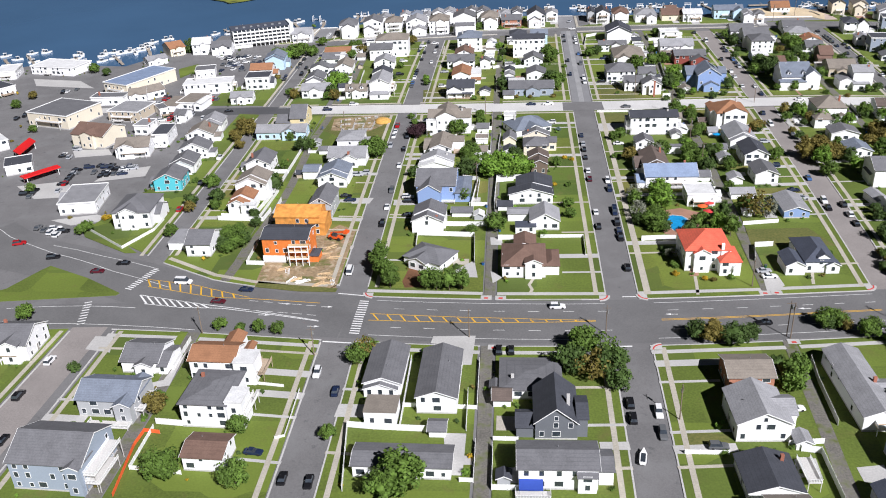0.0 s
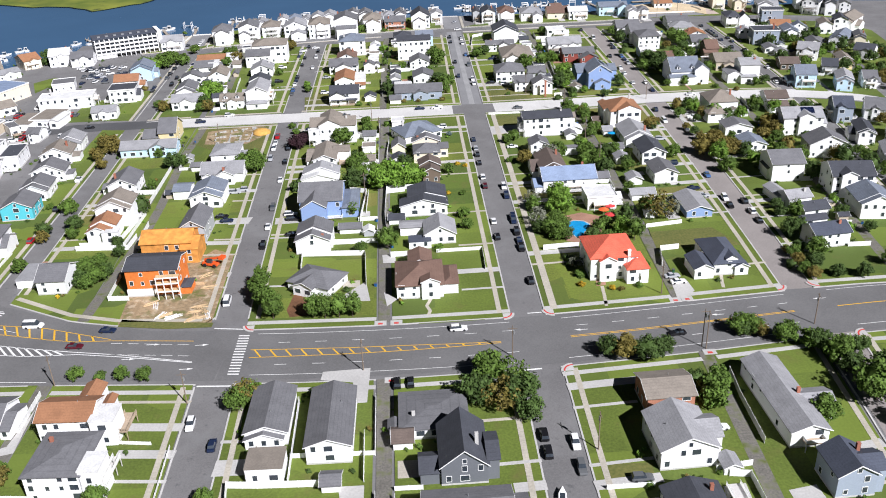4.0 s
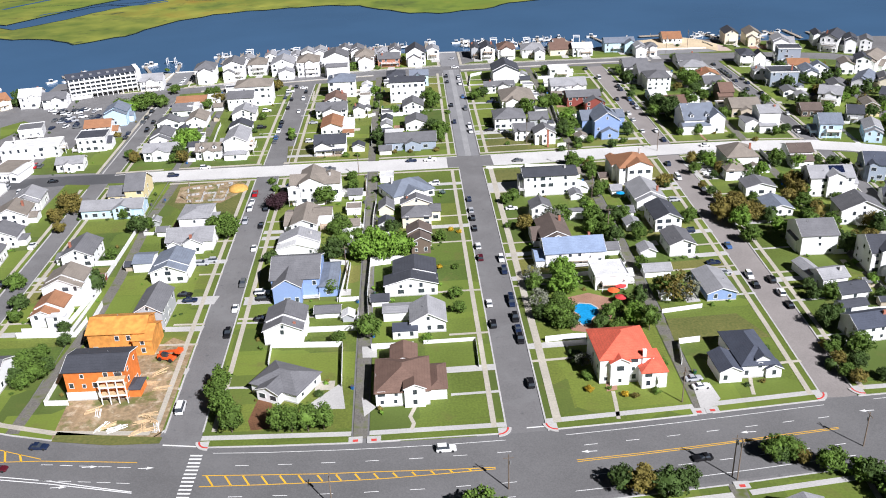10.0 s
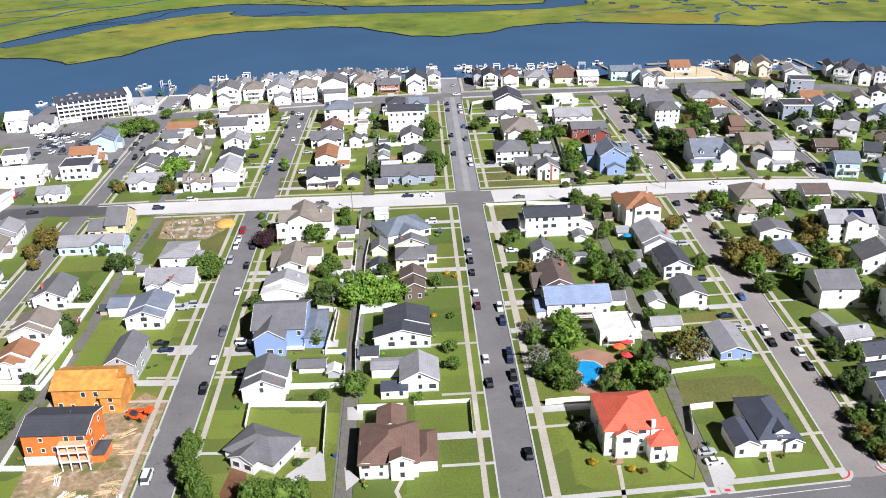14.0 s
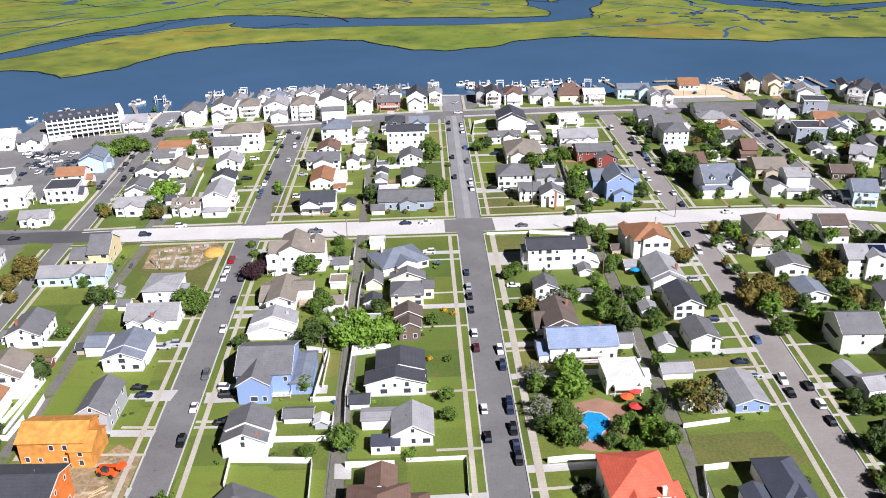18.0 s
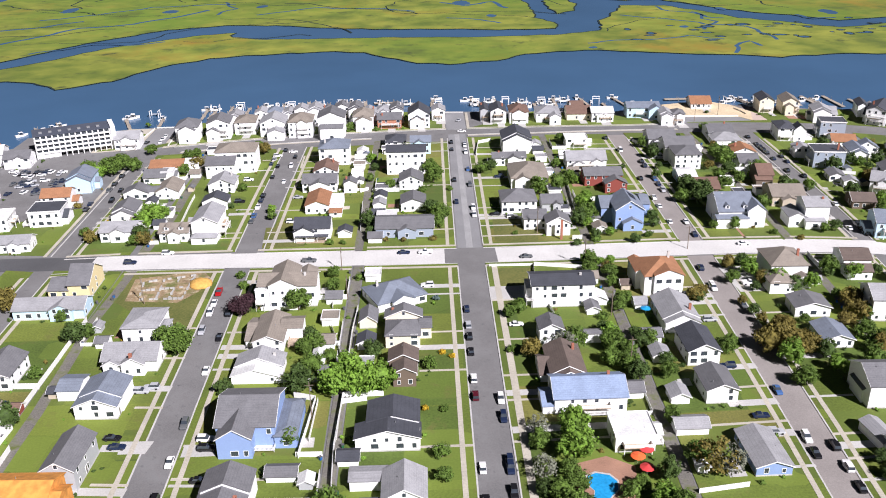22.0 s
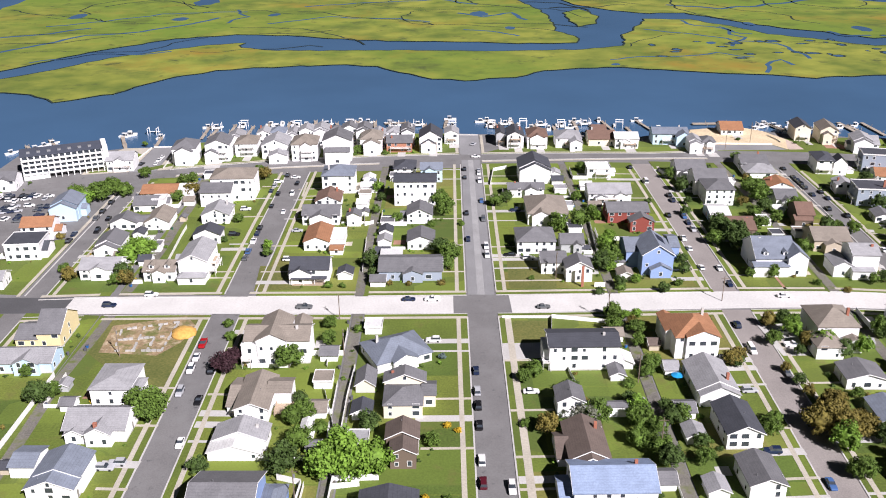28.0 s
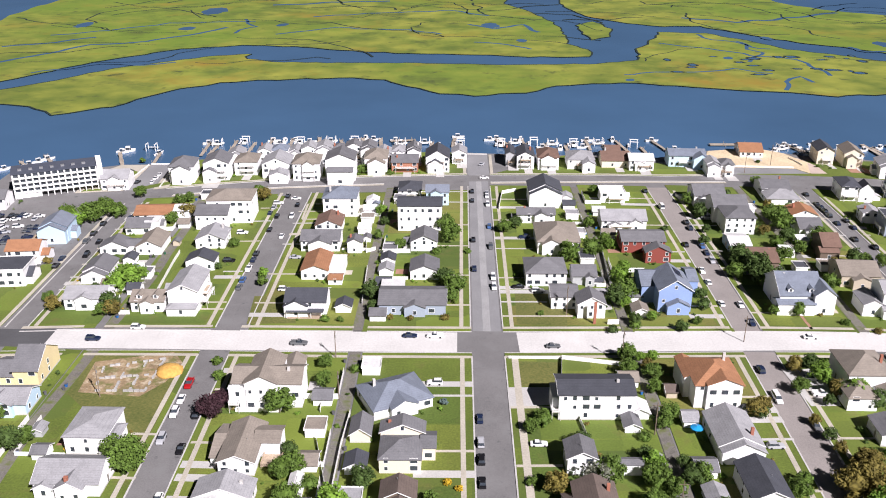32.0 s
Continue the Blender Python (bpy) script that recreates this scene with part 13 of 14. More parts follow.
paving("grass_edge", [(-167.9, 163.0), (-151.7, 175.9), (-153.5, 180.1), (-170.2, 167.9)], 0.030, GRASS, "green lawn strip by the shore road", "grass")
paving("grass_edge", [(-155.2, 182.6), (-144.0, 188.7), (-147.0, 194.0), (-157.4, 189.7)], 0.030, GRASS, "green lawn strip by the shore road", "grass")
pond(-286, 664, 9, 12)
pond(24, 687, 10, 18)
pond(50, 597, 5, 8)
pond(219, 512, 4, 6)
pond(380, 577, 8, 16)
pond(-193, 689, 6, 10)
pond(-401, 688, 8, 20)
pond(-290, 790, 14, 30)
pond(284, 612, 5, 10)
pond(121, 423, 3, 4)
lot([(-153.8, -140.5), (-130.1, -141.3), (-130.4, -124.4), (-154.0, -123.8)], 2)
lot([(-154.0, -123.3), (-130.4, -123.9), (-130.9, -98.9), (-154.4, -98.6)], 1)
lot([(-154.4, -98.0), (-130.9, -98.3), (-131.5, -72.3), (-154.8, -72.3)], 3)
lot([(-154.8, -71.7), (-131.5, -71.7), (-132.1, -42.5), (-155.4, -42.9)], 2)
lot([(-155.4, -42.4), (-132.1, -42.0), (-132.6, -17.4), (-155.9, -18.1)], 1)
lot([(-155.9, -17.5), (-132.6, -16.8), (-133.0, 5.2), (-156.4, 4.2)], 0)
lot([(-156.9, 26.2), (-133.4, 27.4), (-133.8, 49.8), (-157.3, 48.2)], 2)
lot([(-157.3, 48.7), (-133.8, 50.3), (-133.9, 62.5), (-157.6, 60.7)], 1)
lot([(-157.6, 61.2), (-133.9, 63.0), (-134.1, 74.3), (-157.8, 72.3)], 0)
lot([(-157.8, 72.9), (-134.1, 74.8), (-134.2, 87.1), (-158.0, 84.9)], 2)
lot([(-158.0, 85.5), (-134.2, 87.6), (-134.4, 105.6), (-158.3, 103.2)], 3)
lot([(-158.3, 103.7), (-134.4, 106.1), (-134.5, 128.8), (-158.5, 126.0)], 1)
lot([(-158.5, 126.5), (-134.5, 129.3), (-134.5, 157.1), (-158.7, 153.8)], 0)
lot([(-123.6, -153.8), (-93.8, -156.0), (-94.2, -137.2), (-124.0, -135.3)], 0)
lot([(-124.0, -134.7), (-94.2, -136.7), (-94.6, -118.5), (-124.4, -116.7)], 3)
lot([(-124.4, -116.2), (-94.6, -117.9), (-95.1, -95.7), (-124.8, -94.2)], 0)
lot([(-124.8, -93.7), (-95.1, -95.1), (-95.6, -68.9), (-125.4, -67.8)], 1)
lot([(-125.4, -67.3), (-95.6, -68.3), (-95.9, -48.1), (-125.8, -47.3)], 0)
lot([(-125.8, -46.7), (-96.0, -47.5), (-96.4, -21.1), (-96.7, 5.3), (-126.8, 5.3), (-126.3, -20.7)], 0)
lot([(-127.2, 27.6), (-96.9, 28.0), (-97.2, 59.7), (-127.6, 58.8)], 2)
lot([(-127.6, 59.4), (-97.2, 60.3), (-97.3, 87.1), (-127.9, 85.7)], 0)
lot([(-127.9, 86.3), (-97.3, 87.7), (-97.2, 113.8), (-128.0, 111.9)], 0)
lot([(-128.0, 112.4), (-97.2, 114.4), (-97.1, 134.5), (-128.0, 132.2)], 0)
lot([(-128.0, 132.7), (-97.1, 135.0), (-96.9, 160.7), (-128.0, 157.8)], 0)
lot([(-77.3, -169.9), (-44.0, -171.4), (-44.5, -136.0), (-78.0, -134.7)], 1)
lot([(-78.0, -134.1), (-44.5, -135.4), (-44.8, -106.3), (-78.5, -105.2)], 0)
lot([(-78.6, -104.6), (-44.8, -105.8), (-45.1, -81.2), (-79.0, -80.3)], 3)
lot([(-79.0, -79.7), (-45.1, -80.7), (-45.3, -57.0), (-79.3, -56.2)], 1)
lot([(-79.4, -55.6), (-45.3, -56.4), (-45.5, -27.1), (-79.7, -26.5)], 1)
lot([(-79.7, -26.0), (-45.5, -26.5), (-45.6, -15.1), (-79.9, -14.7)], 2)
lot([(-79.9, -14.1), (-45.6, -14.6), (-45.7, 4.9), (-80.1, 5.2)], 0)
lot([(-80.2, 28.0), (-45.7, 28.0), (-45.7, 56.1), (-80.4, 55.8)], 3)
lot([(-80.4, 56.4), (-45.7, 56.6), (-45.7, 83.3), (-80.4, 82.7)], 1)
lot([(-80.4, 83.3), (-45.7, 83.8), (-45.6, 105.8), (-80.3, 105.0)], 1)
lot([(-80.3, 105.6), (-45.6, 106.4), (-45.5, 117.1), (-80.3, 116.1)], 0)
lot([(-80.3, 116.7), (-45.5, 117.6), (-45.4, 130.7), (-80.2, 129.6)], 1)
lot([(-80.2, 130.2), (-45.4, 131.3), (-45.3, 143.7), (-80.1, 142.4)], 2)
lot([(-80.1, 142.9), (-45.3, 144.2), (-45.1, 163.4), (-79.9, 161.8)], 1)
lot([(-39.1, -171.5), (-9.3, -171.4), (-9.3, -141.7), (-39.4, -141.8)], 0)
lot([(-39.4, -141.2), (-9.3, -141.1), (-9.4, -117.6), (-39.7, -117.6)], 0)
lot([(-39.7, -117.1), (-9.4, -117.0), (-9.4, -85.2), (-40.0, -85.2)], 2)
lot([(-40.0, -84.6), (-9.4, -84.6), (-9.5, -57.8), (-40.2, -57.8)], 2)
lot([(-40.2, -57.3), (-9.5, -57.3), (-9.5, -30.9), (-40.4, -30.9)], 1)
lot([(-40.4, -30.4), (-9.5, -30.3), (-9.5, -10.6), (-40.5, -10.7)], 2)
lot([(-40.5, -10.1), (-9.5, -10.1), (-9.5, 5.0), (-40.5, 4.9)], 0)
lot([(-40.6, 28.0), (-9.5, 28.1), (-9.4, 37.9), (-40.6, 37.8)], 0)
lot([(-40.6, 38.3), (-9.4, 38.5), (-9.4, 50.7), (-40.6, 50.6)], 1)
lot([(-40.6, 51.1), (-9.4, 51.3), (-9.4, 64.5), (-40.6, 64.3)], 1)
lot([(-40.5, 64.9), (-9.4, 65.1), (-9.3, 76.2), (-40.5, 75.9)], 0)
lot([(-40.5, 76.5), (-9.3, 76.7), (-9.3, 85.3), (-40.5, 85.0)], 2)
lot([(-40.5, 85.6), (-9.3, 85.8), (-9.2, 109.7), (-40.4, 109.4)], 2)
lot([(-40.4, 110.0), (-9.2, 110.3), (-9.0, 136.3), (-40.2, 135.9)], 3)
lot([(-40.2, 136.4), (-9.0, 136.8), (-8.8, 164.1), (-39.9, 163.6)], 3)
lot([(7.9, -170.7), (41.7, -168.5), (42.3, -146.4), (42.8, -124.1), (8.2, -125.9), (8.1, -148.4)], 1)
lot([(8.2, -125.4), (42.8, -123.6), (43.4, -93.2), (8.4, -94.8)], 2)
lot([(8.4, -94.2), (43.4, -92.7), (43.7, -74.9), (8.4, -76.3)], 3)
lot([(8.4, -75.7), (43.7, -74.4), (43.9, -58.9), (8.5, -60.1)], 0)
lot([(8.5, -59.6), (43.9, -58.3), (44.1, -36.9), (8.5, -38.0)], 2)
lot([(8.5, -37.4), (44.1, -36.3), (44.4, -13.9), (8.6, -14.8)], 2)
lot([(8.6, -14.3), (44.4, -13.4), (44.5, 5.9), (8.7, 5.2)], 1)
lot([(8.7, 28.3), (44.7, 28.8), (44.7, 43.0), (8.8, 42.6)], 3)
lot([(8.8, 43.1), (44.7, 43.6), (44.8, 56.3), (8.8, 55.9)], 2)
lot([(8.8, 56.5), (44.8, 56.8), (44.8, 73.7), (8.9, 73.5)], 2)
lot([(8.9, 74.1), (44.8, 74.2), (44.8, 89.0), (8.9, 89.0)], 1)
lot([(8.9, 89.5), (44.8, 89.6), (44.9, 102.2), (9.0, 102.2)], 1)
lot([(9.0, 102.8), (44.9, 102.7), (44.9, 117.6), (9.0, 117.7)], 0)
lot([(9.0, 118.3), (44.9, 118.1), (44.8, 137.1), (9.1, 137.4)], 0)
lot([(9.1, 138.0), (44.8, 137.6), (44.8, 147.6), (9.1, 148.0)], 1)
lot([(9.1, 148.6), (44.8, 148.1), (44.8, 163.5), (9.2, 164.1)], 2)
lot([(46.2, -168.1), (72.2, -165.8), (74.0, -130.9), (47.2, -132.8)], 0)
lot([(47.2, -132.3), (74.0, -130.3), (75.1, -104.5), (47.8, -106.2)], 0)
lot([(47.8, -105.6), (75.1, -103.9), (75.6, -90.4), (48.1, -92.0)], 3)
lot([(48.1, -91.5), (75.6, -89.9), (76.3, -70.0), (48.5, -71.4)], 2)
lot([(48.5, -70.9), (76.3, -69.4), (76.7, -54.9), (48.7, -56.2)], 3)
lot([(48.7, -55.7), (76.7, -54.4), (76.9, -43.5), (48.9, -44.6)], 0)
lot([(48.9, -44.1), (77.0, -42.9), (77.3, -25.6), (49.1, -26.6)], 0)
lot([(49.1, -26.0), (77.3, -25.0), (77.8, 6.8), (49.4, 6.1)], 3)
lot([(49.5, 28.9), (78.1, 29.4), (78.2, 41.6), (49.6, 41.2)], 3)
lot([(49.6, 41.8), (78.2, 42.1), (78.3, 54.2), (49.6, 54.0)], 0)
lot([(49.6, 54.6), (78.3, 54.8), (78.3, 68.3), (49.7, 68.3)], 3)
lot([(49.7, 68.8), (78.3, 68.9), (78.4, 85.5), (49.7, 85.6)], 0)
lot([(49.7, 86.2), (78.4, 86.0), (78.4, 100.7), (49.7, 101.1)], 0)
lot([(49.7, 101.6), (78.4, 101.3), (78.3, 114.0), (49.7, 114.5)], 0)
lot([(49.7, 115.1), (78.3, 114.5), (78.3, 127.4), (49.7, 128.1)], 1)
lot([(49.7, 128.6), (78.3, 127.9), (78.1, 144.5), (49.7, 145.4)], 1)
lot([(49.7, 145.9), (78.1, 145.0), (78.0, 162.2), (49.6, 163.4)], 2)
lot([(88.3, -164.5), (111.1, -164.2), (114.7, -130.2), (90.7, -130.5)], 2)
lot([(90.7, -129.9), (114.7, -129.7), (115.8, -118.2), (91.4, -118.5)], 2)
lot([(91.4, -117.9), (115.8, -117.7), (116.7, -106.8), (92.0, -107.0)], 1)
lot([(92.1, -106.4), (116.8, -106.2), (117.9, -92.1), (92.8, -92.3)], 0)
lot([(92.8, -91.7), (117.9, -91.5), (119.4, -69.8), (93.7, -69.9)], 0)
lot([(93.8, -69.3), (119.4, -69.2), (120.9, -44.5), (94.7, -44.4)], 2)
lot([(94.7, -43.9), (120.9, -43.9), (121.9, -23.7), (95.3, -23.6)], 1)
lot([(95.3, -23.0), (121.9, -23.2), (123.0, 6.7), (96.0, 7.1)], 2)
lot([(96.3, 29.5), (123.7, 29.0), (124.2, 56.7), (96.6, 57.5)], 1)
lot([(96.6, 58.1), (124.2, 57.3), (124.5, 84.0), (96.7, 85.2)], 2)
lot([(96.7, 85.8), (124.5, 84.6), (124.6, 106.4), (96.7, 107.9)], 0)
lot([(96.7, 108.5), (124.6, 107.0), (124.6, 129.2), (96.6, 131.1)], 2)
lot([(96.6, 131.7), (124.6, 129.8), (124.5, 143.5), (96.5, 145.7)], 0)
lot([(96.5, 146.2), (124.5, 144.1), (124.3, 158.6), (96.3, 161.1)], 2)
lot([(114.1, -164.4), (130.6, -168.3), (135.0, -140.9), (138.8, -113.4), (119.9, -110.0), (117.2, -137.3)], 2)
lot([(119.9, -109.5), (138.9, -112.8), (141.9, -87.4), (122.0, -84.4)], 1)
lot([(122.0, -83.8), (141.9, -86.9), (145.2, -53.6), (124.2, -50.8)], 2)
lot([(124.2, -50.2), (145.3, -53.0), (147.8, -20.5), (125.9, -17.9)], 1)
lot([(125.9, -17.3), (147.9, -19.9), (149.4, 4.0), (126.9, 6.5)], 2)
lot([(127.6, 28.8), (150.6, 26.3), (151.6, 49.5), (128.1, 52.0)], 2)
lot([(128.1, 52.5), (151.6, 50.0), (152.2, 67.8), (128.4, 70.4)], 2)
lot([(128.4, 70.9), (152.2, 68.4), (152.6, 81.0), (128.6, 83.7)], 2)
lot([(128.6, 84.2), (152.6, 81.6), (152.9, 93.7), (128.6, 96.4)], 3)
lot([(128.6, 96.9), (152.9, 94.2), (153.1, 104.8), (128.7, 107.7)], 0)
lot([(128.7, 108.2), (153.1, 105.4), (153.3, 120.9), (128.7, 123.9)], 2)
lot([(128.7, 124.4), (153.3, 121.4), (153.4, 139.6), (128.6, 142.9)], 2)
lot([(128.6, 143.4), (153.4, 140.1), (153.4, 154.7), (128.4, 158.2)], 2)
grove([(37, 44, -92, 6, 8), (47, 58, -96, 6, 8), (88, 121, -160, 7, 46), (116, 150, -160, 4, 46), (96, 122, 31, 165, 40), (131, 146, 30, 162, 30), (-56, -47, -121, 2, 6), (35, 58, 30, 170, 12), (-136, -129, -128, 3, 6), (-144, -125, 30, 154, 12), (140, 179, -157, -12, 30), (170, 191, 22, 173, 22), (186, 215, 9, 160, 26), (201, 253, 6, 140, 44), (-54, -35, 32, 159, 8), (78, 126, -254, -207, 16)])
car(-193.4, 5.9, 91, "white", "suv")
car(-224.0, 0.0, 94, "white", "suv")
car(-207.4, -23.3, 18, "navy", "suv")
car(-204.8, -70.0, 17, "navy", "sedan")
car(-243.1, -45.1, 96, "white", "sedan")
car(-242.4, -47.3, 18, "black", "sedan")
car(-210.7, 4.3, 91, "red", "suv")
car(-222.7, -36.3, 18, "grey", "sedan")
car(-221.9, -7.2, 20, "white", "sedan")
car(-217.1, -60.9, 96, "navy", "suv")
car(-238.9, -49.0, 96, "silver", "suv")
car(-220.3, 126.0, 78, "white", "sedan")
car(-218.2, 126.4, 258, "black", "sedan")
car(-215.8, 126.3, 258, "black", "sedan")
car(-211.2, 127.4, 258, "black", "suv")
car(-208.9, 128.0, 258, "black", "sedan")
car(-206.6, 128.5, 258, "navy", "suv")
car(-204.2, 129.0, 78, "white", "suv")
car(-216.1, 111.6, 258, "grey", "sedan")
car(-211.5, 112.7, 258, "grey", "suv")
car(-209.2, 113.3, 258, "white", "suv")
car(-212.7, 97.8, 78, "navy", "sedan")
car(-205.8, 99.5, 78, "white", "suv")
car(-201.1, 100.6, 258, "navy", "suv")
paving("patio", [(-54.4, -154.2), (-49.2, -154.4), (-49.2, -150.2), (-54.4, -150.0)], 0.044, WALK, "small paved patio behind a house")
fence([(-59.1, -124.1), (-44.3, -124.5), (-44.4, -113.9)], 1.93)
house(-47.2, -117.4, 3.3, 3.6, 2.2, "gy", "white", "grey", turn=0, win=0, name="shed", label="small garden shed with a pitched roof", pitch=0.5)
paving("patio", [(-51.1, -102.3), (-47.3, -102.4), (-47.4, -98.2), (-51.2, -98.1)], 0.048, CONCRETE, "small paved patio behind a house")
fence([(-51.4, -106.3), (-44.5, -106.4)], 1.65)
fence([(-60.9, -71.1), (-44.8, -71.5), (-45.0, -56.4)], 1.93)
house(-47.8, -66.9, 3.1, 3.7, 2.2, "gx", "grey", "grey", turn=0, win=0, name="shed", label="small garden shed with a pitched roof", pitch=0.5)
fence([(-56.9, -50.0), (-45.0, -50.2), (-45.1, -35.5)], 1.65)
paving("patio", [(-55.0, -13.7), (-50.9, -13.8), (-50.9, -8.7), (-55.0, -8.7)], 0.040, CONCRETE, "small paved patio behind a house")
fence([(-55.3, -18.3), (-45.2, -18.4), (-45.3, -3.4)], 1.93)
fence([(-27.7, -135.6), (-39.8, -135.5)], 1.93)
house(-37.5, -72.3, 3.3, 2.8, 2.2, "gy", "lgrey", "white", turn=0, win=0, name="shed", label="small garden shed with a pitched roof", pitch=0.5)
fence([(-118.9, -154.6), (-125.2, -154.2), (-125.5, -139.2)], 1.65)
paving("patio", [(-120.9, -128.0), (-124.0, -127.8), (-124.1, -123.1), (-121.0, -123.3)], 0.040, WALK, "small paved patio behind a house")
paving("patio", [(-111.5, -113.6), (-116.7, -113.3), (-116.8, -110.3), (-111.6, -110.5)], 0.048, CONCRETE, "small paved patio behind a house")
fence([(-111.1, -119.7), (-125.9, -118.9), (-126.3, -100.4)], 1.93)
house(-124.3, -74.6, 2.9, 3.6, 2.2, "gx", "dark", "tan", turn=0, win=0, name="shed", label="small garden shed with a pitched roof", pitch=0.5)
paving("patio", [(-114.0, -42.0), (-118.3, -41.9), (-118.4, -36.0), (-114.1, -36.1)], 0.056, BRICKPAVE, "small paved patio behind a house")
fence([(-113.6, -46.9), (-127.4, -46.6), (-127.7, -29.4)], 1.32)
house(-125.1, -36.4, 3.0, 3.8, 2.2, "gy", "lgrey", "grey", turn=0, win=0, name="shed", label="small garden shed with a pitched roof", pitch=0.5)
paving("patio", [(-133.2, -89.8), (-130.5, -89.9), (-130.6, -86.5), (-133.3, -86.4)], 0.044, CONCRETE, "small paved patio behind a house")
paving("patio", [(-137.9, -63.4), (-134.0, -63.5), (-134.1, -59.5), (-138.0, -59.5)], 0.044, CONCRETE, "small paved patio behind a house")
fence([(-138.1, -70.7), (-130.6, -70.9)], 1.93)
fence([(36.5, -92.3), (43.5, -91.9), (43.7, -76.4)], 1.32)
paving("patio", [(36.0, -48.8), (39.1, -48.6), (39.2, -44.9), (36.0, -45.1)], 0.056, WALK, "small paved patio behind a house")
house(41.3, -48.2, 2.9, 3.6, 2.2, "gy", "lgrey", "white", turn=0, win=0, name="shed", label="small garden shed with a pitched roof", pitch=0.5)
paving("patio", [(37.4, -22.9), (43.3, -22.7), (43.3, -17.7), (37.5, -17.9)], 0.048, WALK, "small paved patio behind a house")
fence([(37.1, -26.4), (44.4, -26.1)], 1.65)
paving("patio", [(60.4, -118.6), (56.0, -118.9), (56.2, -112.4), (60.5, -112.1)], 0.040, CONCRETE, "small paved patio behind a house")
house(50.0, -115.5, 3.0, 3.2, 2.2, "gy", "white", "white", turn=0, win=0, name="shed", label="small garden shed with a pitched roof", pitch=0.5)
paving("patio", [(58.5, -78.1), (54.7, -78.3), (54.8, -74.6), (58.5, -74.4)], 0.040, CONCRETE, "small paved patio behind a house")
paving("patio", [(114.2, -85.1), (118.2, -85.2), (118.5, -81.0), (114.5, -80.9)], 0.056, CONCRETE, "small paved patio behind a house")
fence([(113.4, -92.3), (117.9, -92.4)], 1.93)
paving("patio", [(115.5, -14.8), (118.6, -14.9), (118.8, -8.7), (115.7, -8.7)], 0.052, CONCRETE, "small paved patio behind a house")
house(120.1, -14.3, 3.1, 3.1, 2.2, "gx", "lgrey", "white", turn=0, win=0, name="shed", label="small garden shed with a pitched roof", pitch=0.5)
fence([(-62.1, -232.0), (-43.0, -232.7), (-43.2, -211.1)], 1.32)
paving("patio", [(-32.9, -240.9), (-38.0, -240.9), (-38.0, -235.2), (-33.0, -235.3)], 0.052, WALK, "small paved patio behind a house")
fence([(-32.6, -244.8), (-38.7, -244.7)], 1.32)
paving("patio", [(-31.8, -259.5), (-34.9, -259.5), (-34.9, -254.3), (-31.8, -254.3)], 0.048, CONCRETE, "small paved patio behind a house")
fence([(-31.4, -261.8), (-38.5, -261.8), (-38.6, -247.2)], 1.65)
house(-35.8, -258.8, 2.9, 2.7, 2.2, "gy", "dark", "grey", turn=0, win=0, name="shed", label="small garden shed with a pitched roof", pitch=0.5)
paving("patio", [(-45.6, -253.6), (-43.2, -253.6), (-43.2, -250.6), (-45.6, -250.5)], 0.052, CONCRETE, "small paved patio behind a house")
fence([(-45.9, -259.4), (-42.7, -259.5), (-42.8, -245.6)], 1.32)
paving("patio", [(31.2, -234.6), (35.5, -234.1), (35.7, -231.2), (31.3, -231.7)], 0.044, CONCRETE, "small paved patio behind a house")
fence([(30.4, -244.9), (38.7, -243.8)], 1.65)
fence([(-116.5, -241.3), (-124.2, -240.5)], 1.93)
paving("patio", [(-111.4, -252.0), (-113.9, -251.7), (-114.0, -247.2), (-111.4, -247.4)], 0.044, BRICKPAVE, "small paved patio behind a house")
fence([(-111.0, -259.0), (-124.1, -257.6), (-124.1, -242.1)], 1.32)
paving("patio", [(-132.8, -211.5), (-130.5, -211.7), (-130.5, -208.3), (-132.8, -208.1)], 0.048, WALK, "small paved patio behind a house")
fence([(-133.1, -216.2), (-128.2, -216.6), (-128.3, -201.8)], 1.65)
paving("patio", [(-123.5, 124.0), (-125.9, 123.8), (-125.9, 127.5), (-123.5, 127.7)], 0.044, CONCRETE, "small paved patio behind a house")
paving("patio", [(-114.2, 140.9), (-119.7, 140.4), (-119.6, 146.4), (-114.1, 146.9)], 0.040, CONCRETE, "small paved patio behind a house")
house(-127.0, 97.5, 2.6, 3.2, 2.2, "gy", "grey", "tan", turn=0, win=0, name="shed", label="small garden shed with a pitched roof", pitch=0.5)
paving("patio", [(-143.7, 120.0), (-140.6, 120.3), (-140.6, 123.0), (-143.7, 122.7)], 0.044, CONCRETE, "small paved patio behind a house")
fence([(-142.5, 86.2), (-133.3, 86.9)], 1.32)
house(-135.6, 69.8, 2.8, 3.5, 2.2, "gy", "bgrey", "white", turn=0, win=0, name="shed", label="small garden shed with a pitched roof", pitch=0.5)
fence([(-124.9, 34.3), (-128.9, 34.2)], 1.65)
paving("patio", [(-55.2, 139.0), (-50.9, 139.1), (-50.8, 144.3), (-55.1, 144.2)], 0.044, CONCRETE, "small paved patio behind a house")
fence([(-55.6, 130.7), (-45.0, 131.0), (-44.9, 148.2)], 1.65)
house(-47.9, 144.0, 2.6, 3.7, 2.2, "gy", "bgrey", "grey", turn=0, win=0, name="shed", label="small garden shed with a pitched roof", pitch=0.5)
fence([(-57.6, 91.5), (-45.3, 91.6)], 1.32)
